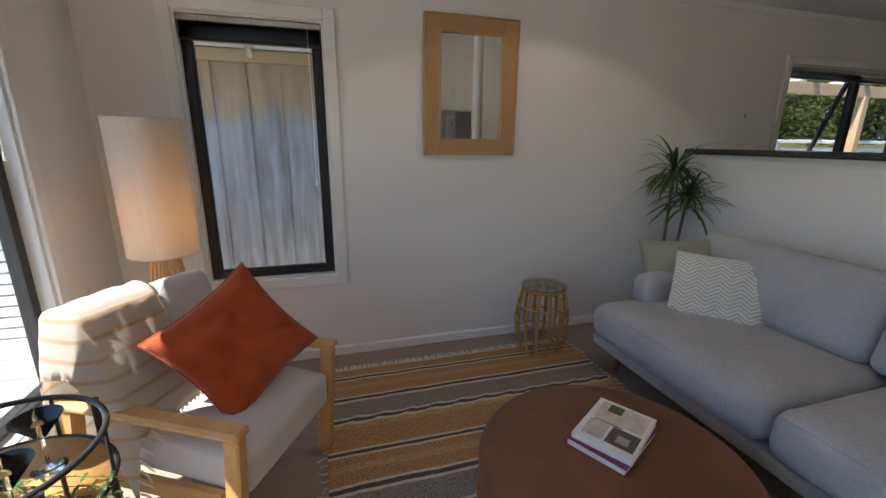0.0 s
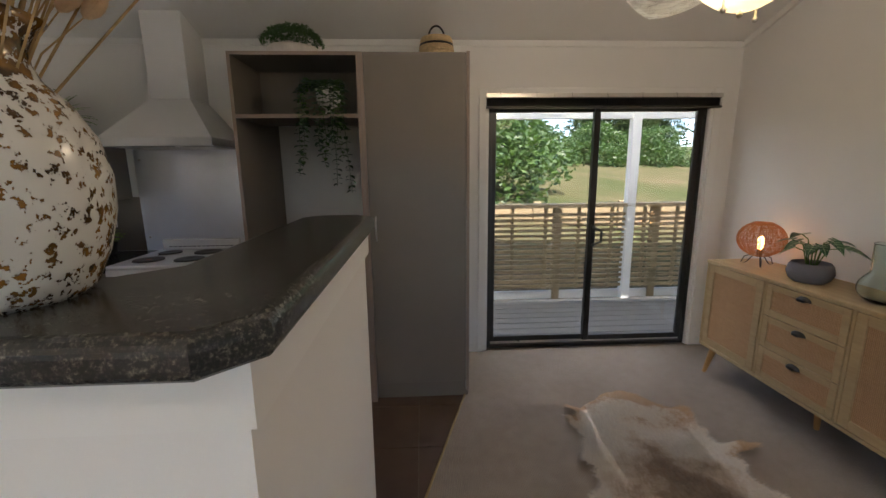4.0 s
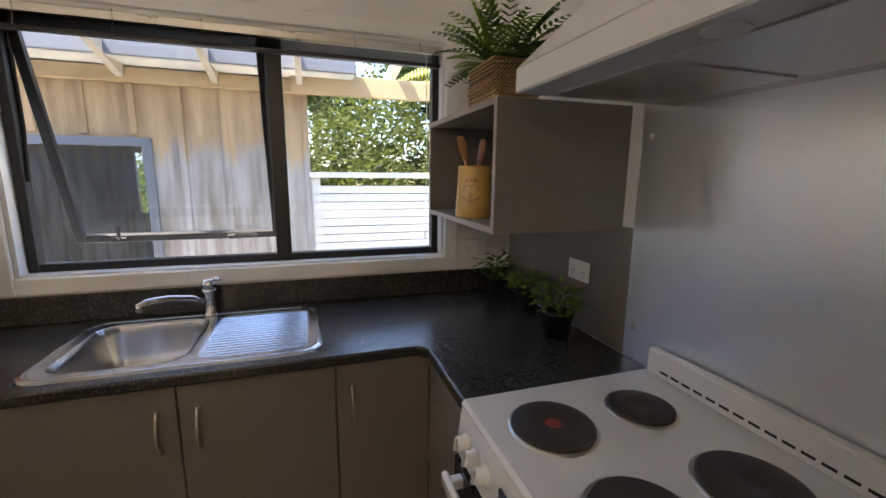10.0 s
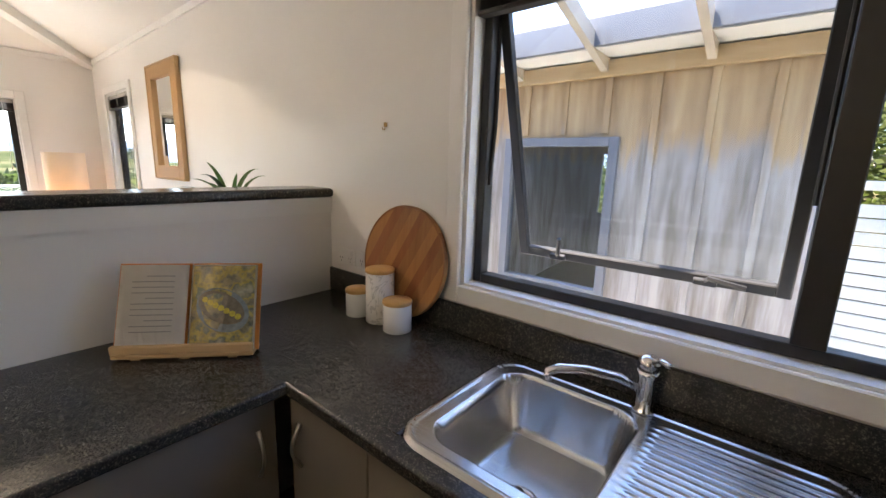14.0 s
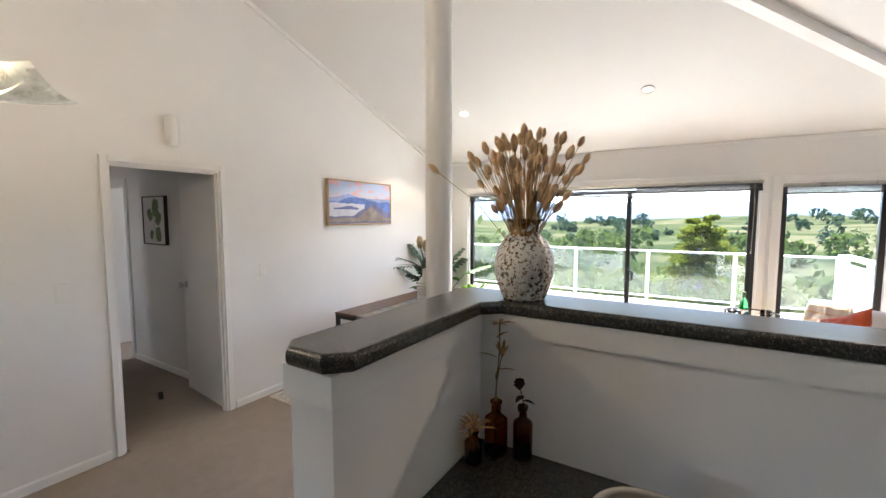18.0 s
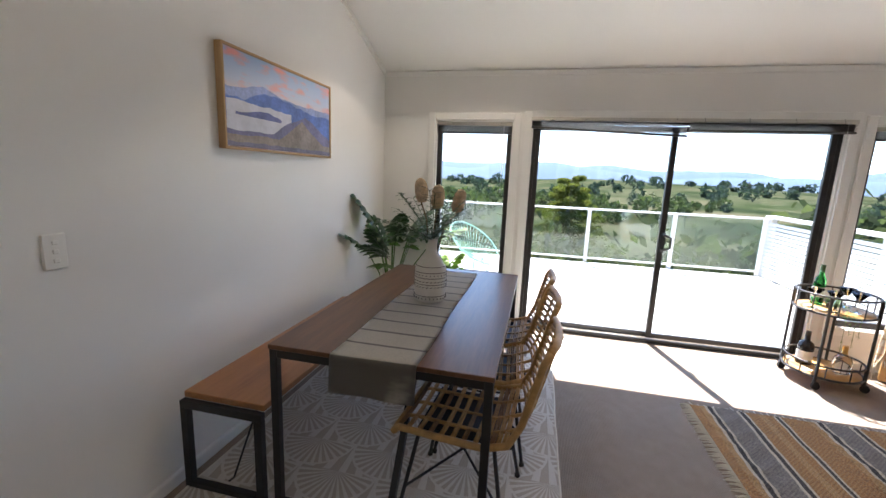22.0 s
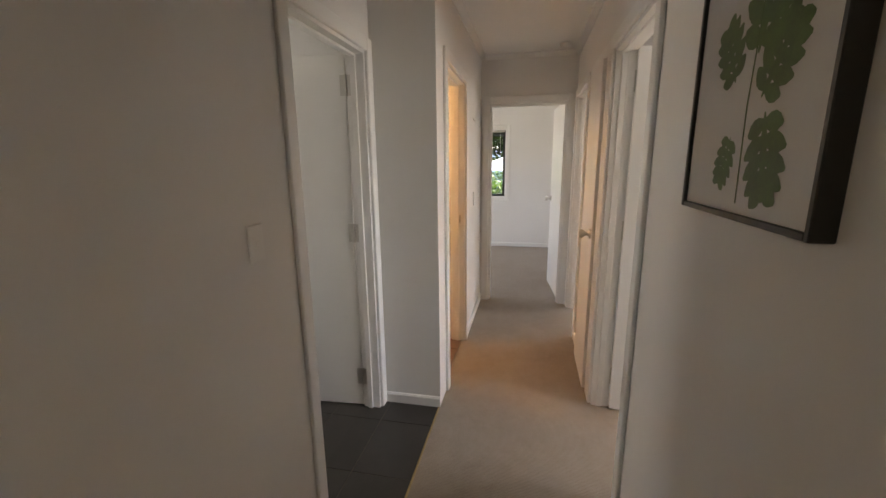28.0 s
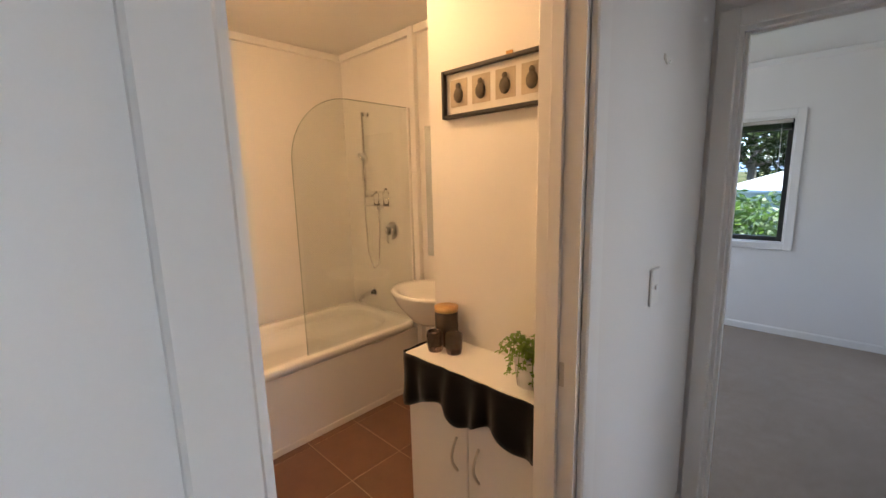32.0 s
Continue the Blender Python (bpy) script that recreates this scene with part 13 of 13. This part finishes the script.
def tile_mat(name, light, dark, rough):
    m = material(name, light, rough)
    v = coords(m, space="Object")
    info = nd(m, "ShaderNodeObjectInfo")
    n1, n2 = noise_of(m, v, 7, 5), noise_of(m, v, 70, 4)
    c = ramp(m, n1, (0.3, dark), (0.7, light))
    c = mixc(m, 0.2, c, ramp(m, n2, (0.3, dark), (0.7, light)))
    c = mixc(m, 0.3, c, ramp(m, info.outputs["Random"], (0.0, dark), (1.0, light)))
    wire(m, c, bsdf(m).inputs["Base Color"])
    bump(m, n2, 0.15, 0.0015)
    return m


M_TILEK = tile_mat("brown_kitchen_tile", (0.135, 0.085, 0.058), (0.085, 0.052, 0.036), 0.35)
M_TILEH = tile_mat("dark_slate_tile", (0.055, 0.05, 0.046), (0.035, 0.031, 0.028), 0.42)
M_TILEB = tile_mat("terracotta_brown_tile", (0.22, 0.115, 0.075), (0.155, 0.08, 0.052), 0.35)
M_GROUT = mottled("brown_grout", (0.20, 0.155, 0.115), 0.9, 0.1, 8, 90, 0.3)
M_GROUTH = mottled("dark_grout", (0.13, 0.11, 0.09), 0.9, 0.1, 8, 90, 0.3)
M_GROUTB = mottled("pale_grout", (0.42, 0.31, 0.22), 0.9, 0.1, 8, 90, 0.3)
ka, kb = (3.44, -0.10), (4.87, -0.55)
nx, ny = ka[1] - kb[1], kb[0] - ka[0]
kline = (nx, ny, -(nx * ka[0] + ny * ka[1]))
kline2 = (0, 1, 0.55)
tile_field("floor_kitchen", "brown ceramic kitchen floor tiles", 2.80, XE, -0.55, YN, 4.757, -0.546, 0.40, 0.30, M_TILEK, M_GROUT, [kline])
tile_field("floor_hall_tiles", "dark slate-coloured hall floor tiles", 2.848, HXR + WT, YC, YS - WT, 3.145, -5.28, 0.30, 0.40, M_TILEH, M_GROUTH)
tile_field("floor_toilet", "dark slate-coloured toilet floor tiles", HXR + WT, WCXE, YC, WCY1, 3.145, -5.28, 0.30, 0.40, M_TILEH, M_GROUTH)
tile_field("floor_bathroom", "terracotta-brown bathroom floor tiles", HXE + 0.03, BAXE, YE, YC - WT, 4.442, -6.544, 0.397, 0.303, M_TILEB, M_GROUTB)
bm = bmesh.new()
prism(bm, [(XW, YS), (2.80, YS), (2.80, YN), (XW, YN)], -0.0115, 0.0)
prism(bm, [(2.80, YS), (XE, YS), (XE, -0.553), (4.868, -0.553), (3.44, -0.103), (2.80, -0.103)], -0.0115, 0.0)
box(bm, HXW, YE - WT, -0.0115, 2.846, YS, 0.0)
box(bm, BRX0, BEY, -0.0115, HXW, YS - WT, 0.0)
box(bm, HXW, BEY, -0.0115, BAXE, YE - WT, 0.0)
structure("carpet", bm, M_CARPET, "beige looped wool carpet with fine ribs", "carpet")
bm = bmesh.new()
d = (Vector((*kb, 0)) - Vector((*ka, 0)))
L = d.length
box(bm, 0, -0.006, -0.004, L, 0.006, 0.0025, 0.001)
moved(bm, pose(ka[0], ka[1], 0, 0, 0, math.degrees(math.atan2(d.y, d.x))))
box(bm, 2.842, YC, -0.004, 2.852, YS - WT, 0.0025, 0.001)
structure("trim_carpet_edge", bm, mottled("brass_strip", (0.5, 0.36, 0.18), 0.35, 0.05, metal=1.0), "thin metal strip between carpet and tiles", "trim")

# cornice of the main room
bm = bmesh.new()
for x0, y0, x1, y1 in ((XW, YN, XW, YS), (XE, YN, XW, YN), (XE, YS, XE, YN)):
    LL = math.hypot(x1 - x0, y1 - y0)
    n = len(bm.verts)
    prism(bm, [(0, ZW - 0.045), (0.012, ZW - 0.045), (0.016, ZW - 0.006), (0, ZW - 0.006)], 0, LL, "x")
    moved(bm, pose(x0, y0, 0, 0, 0, math.degrees(math.atan2(y1 - y0, x1 - x0))), n)
for x0, z0, x1, z1 in ((XW, ZW, XM, ZR), (XE, ZW, XM, ZR)):
    s = 1 if x1 > x0 else -1
    vs = [(x0, z0 - 0.004), (x1, z1 - 0.004), (x1, z1 - 0.05), (x0, z0 - 0.05)]
    lo, hi = [bm.verts.new((x, YS + 0.0005, z)) for x, z in vs], [bm.verts.new((x, YS + 0.016, z)) for x, z in vs]
    for f in (lo, hi, *[[lo[i], lo[(i + 1) % 4], hi[(i + 1) % 4], hi[i]] for i in range(4)]):
        bm.faces.new(f)
bmesh.ops.recalc_face_normals(bm, faces=bm.faces)
structure("cornice", bm, M_TRIM, "small white cornice where walls meet the ceiling", "trim")
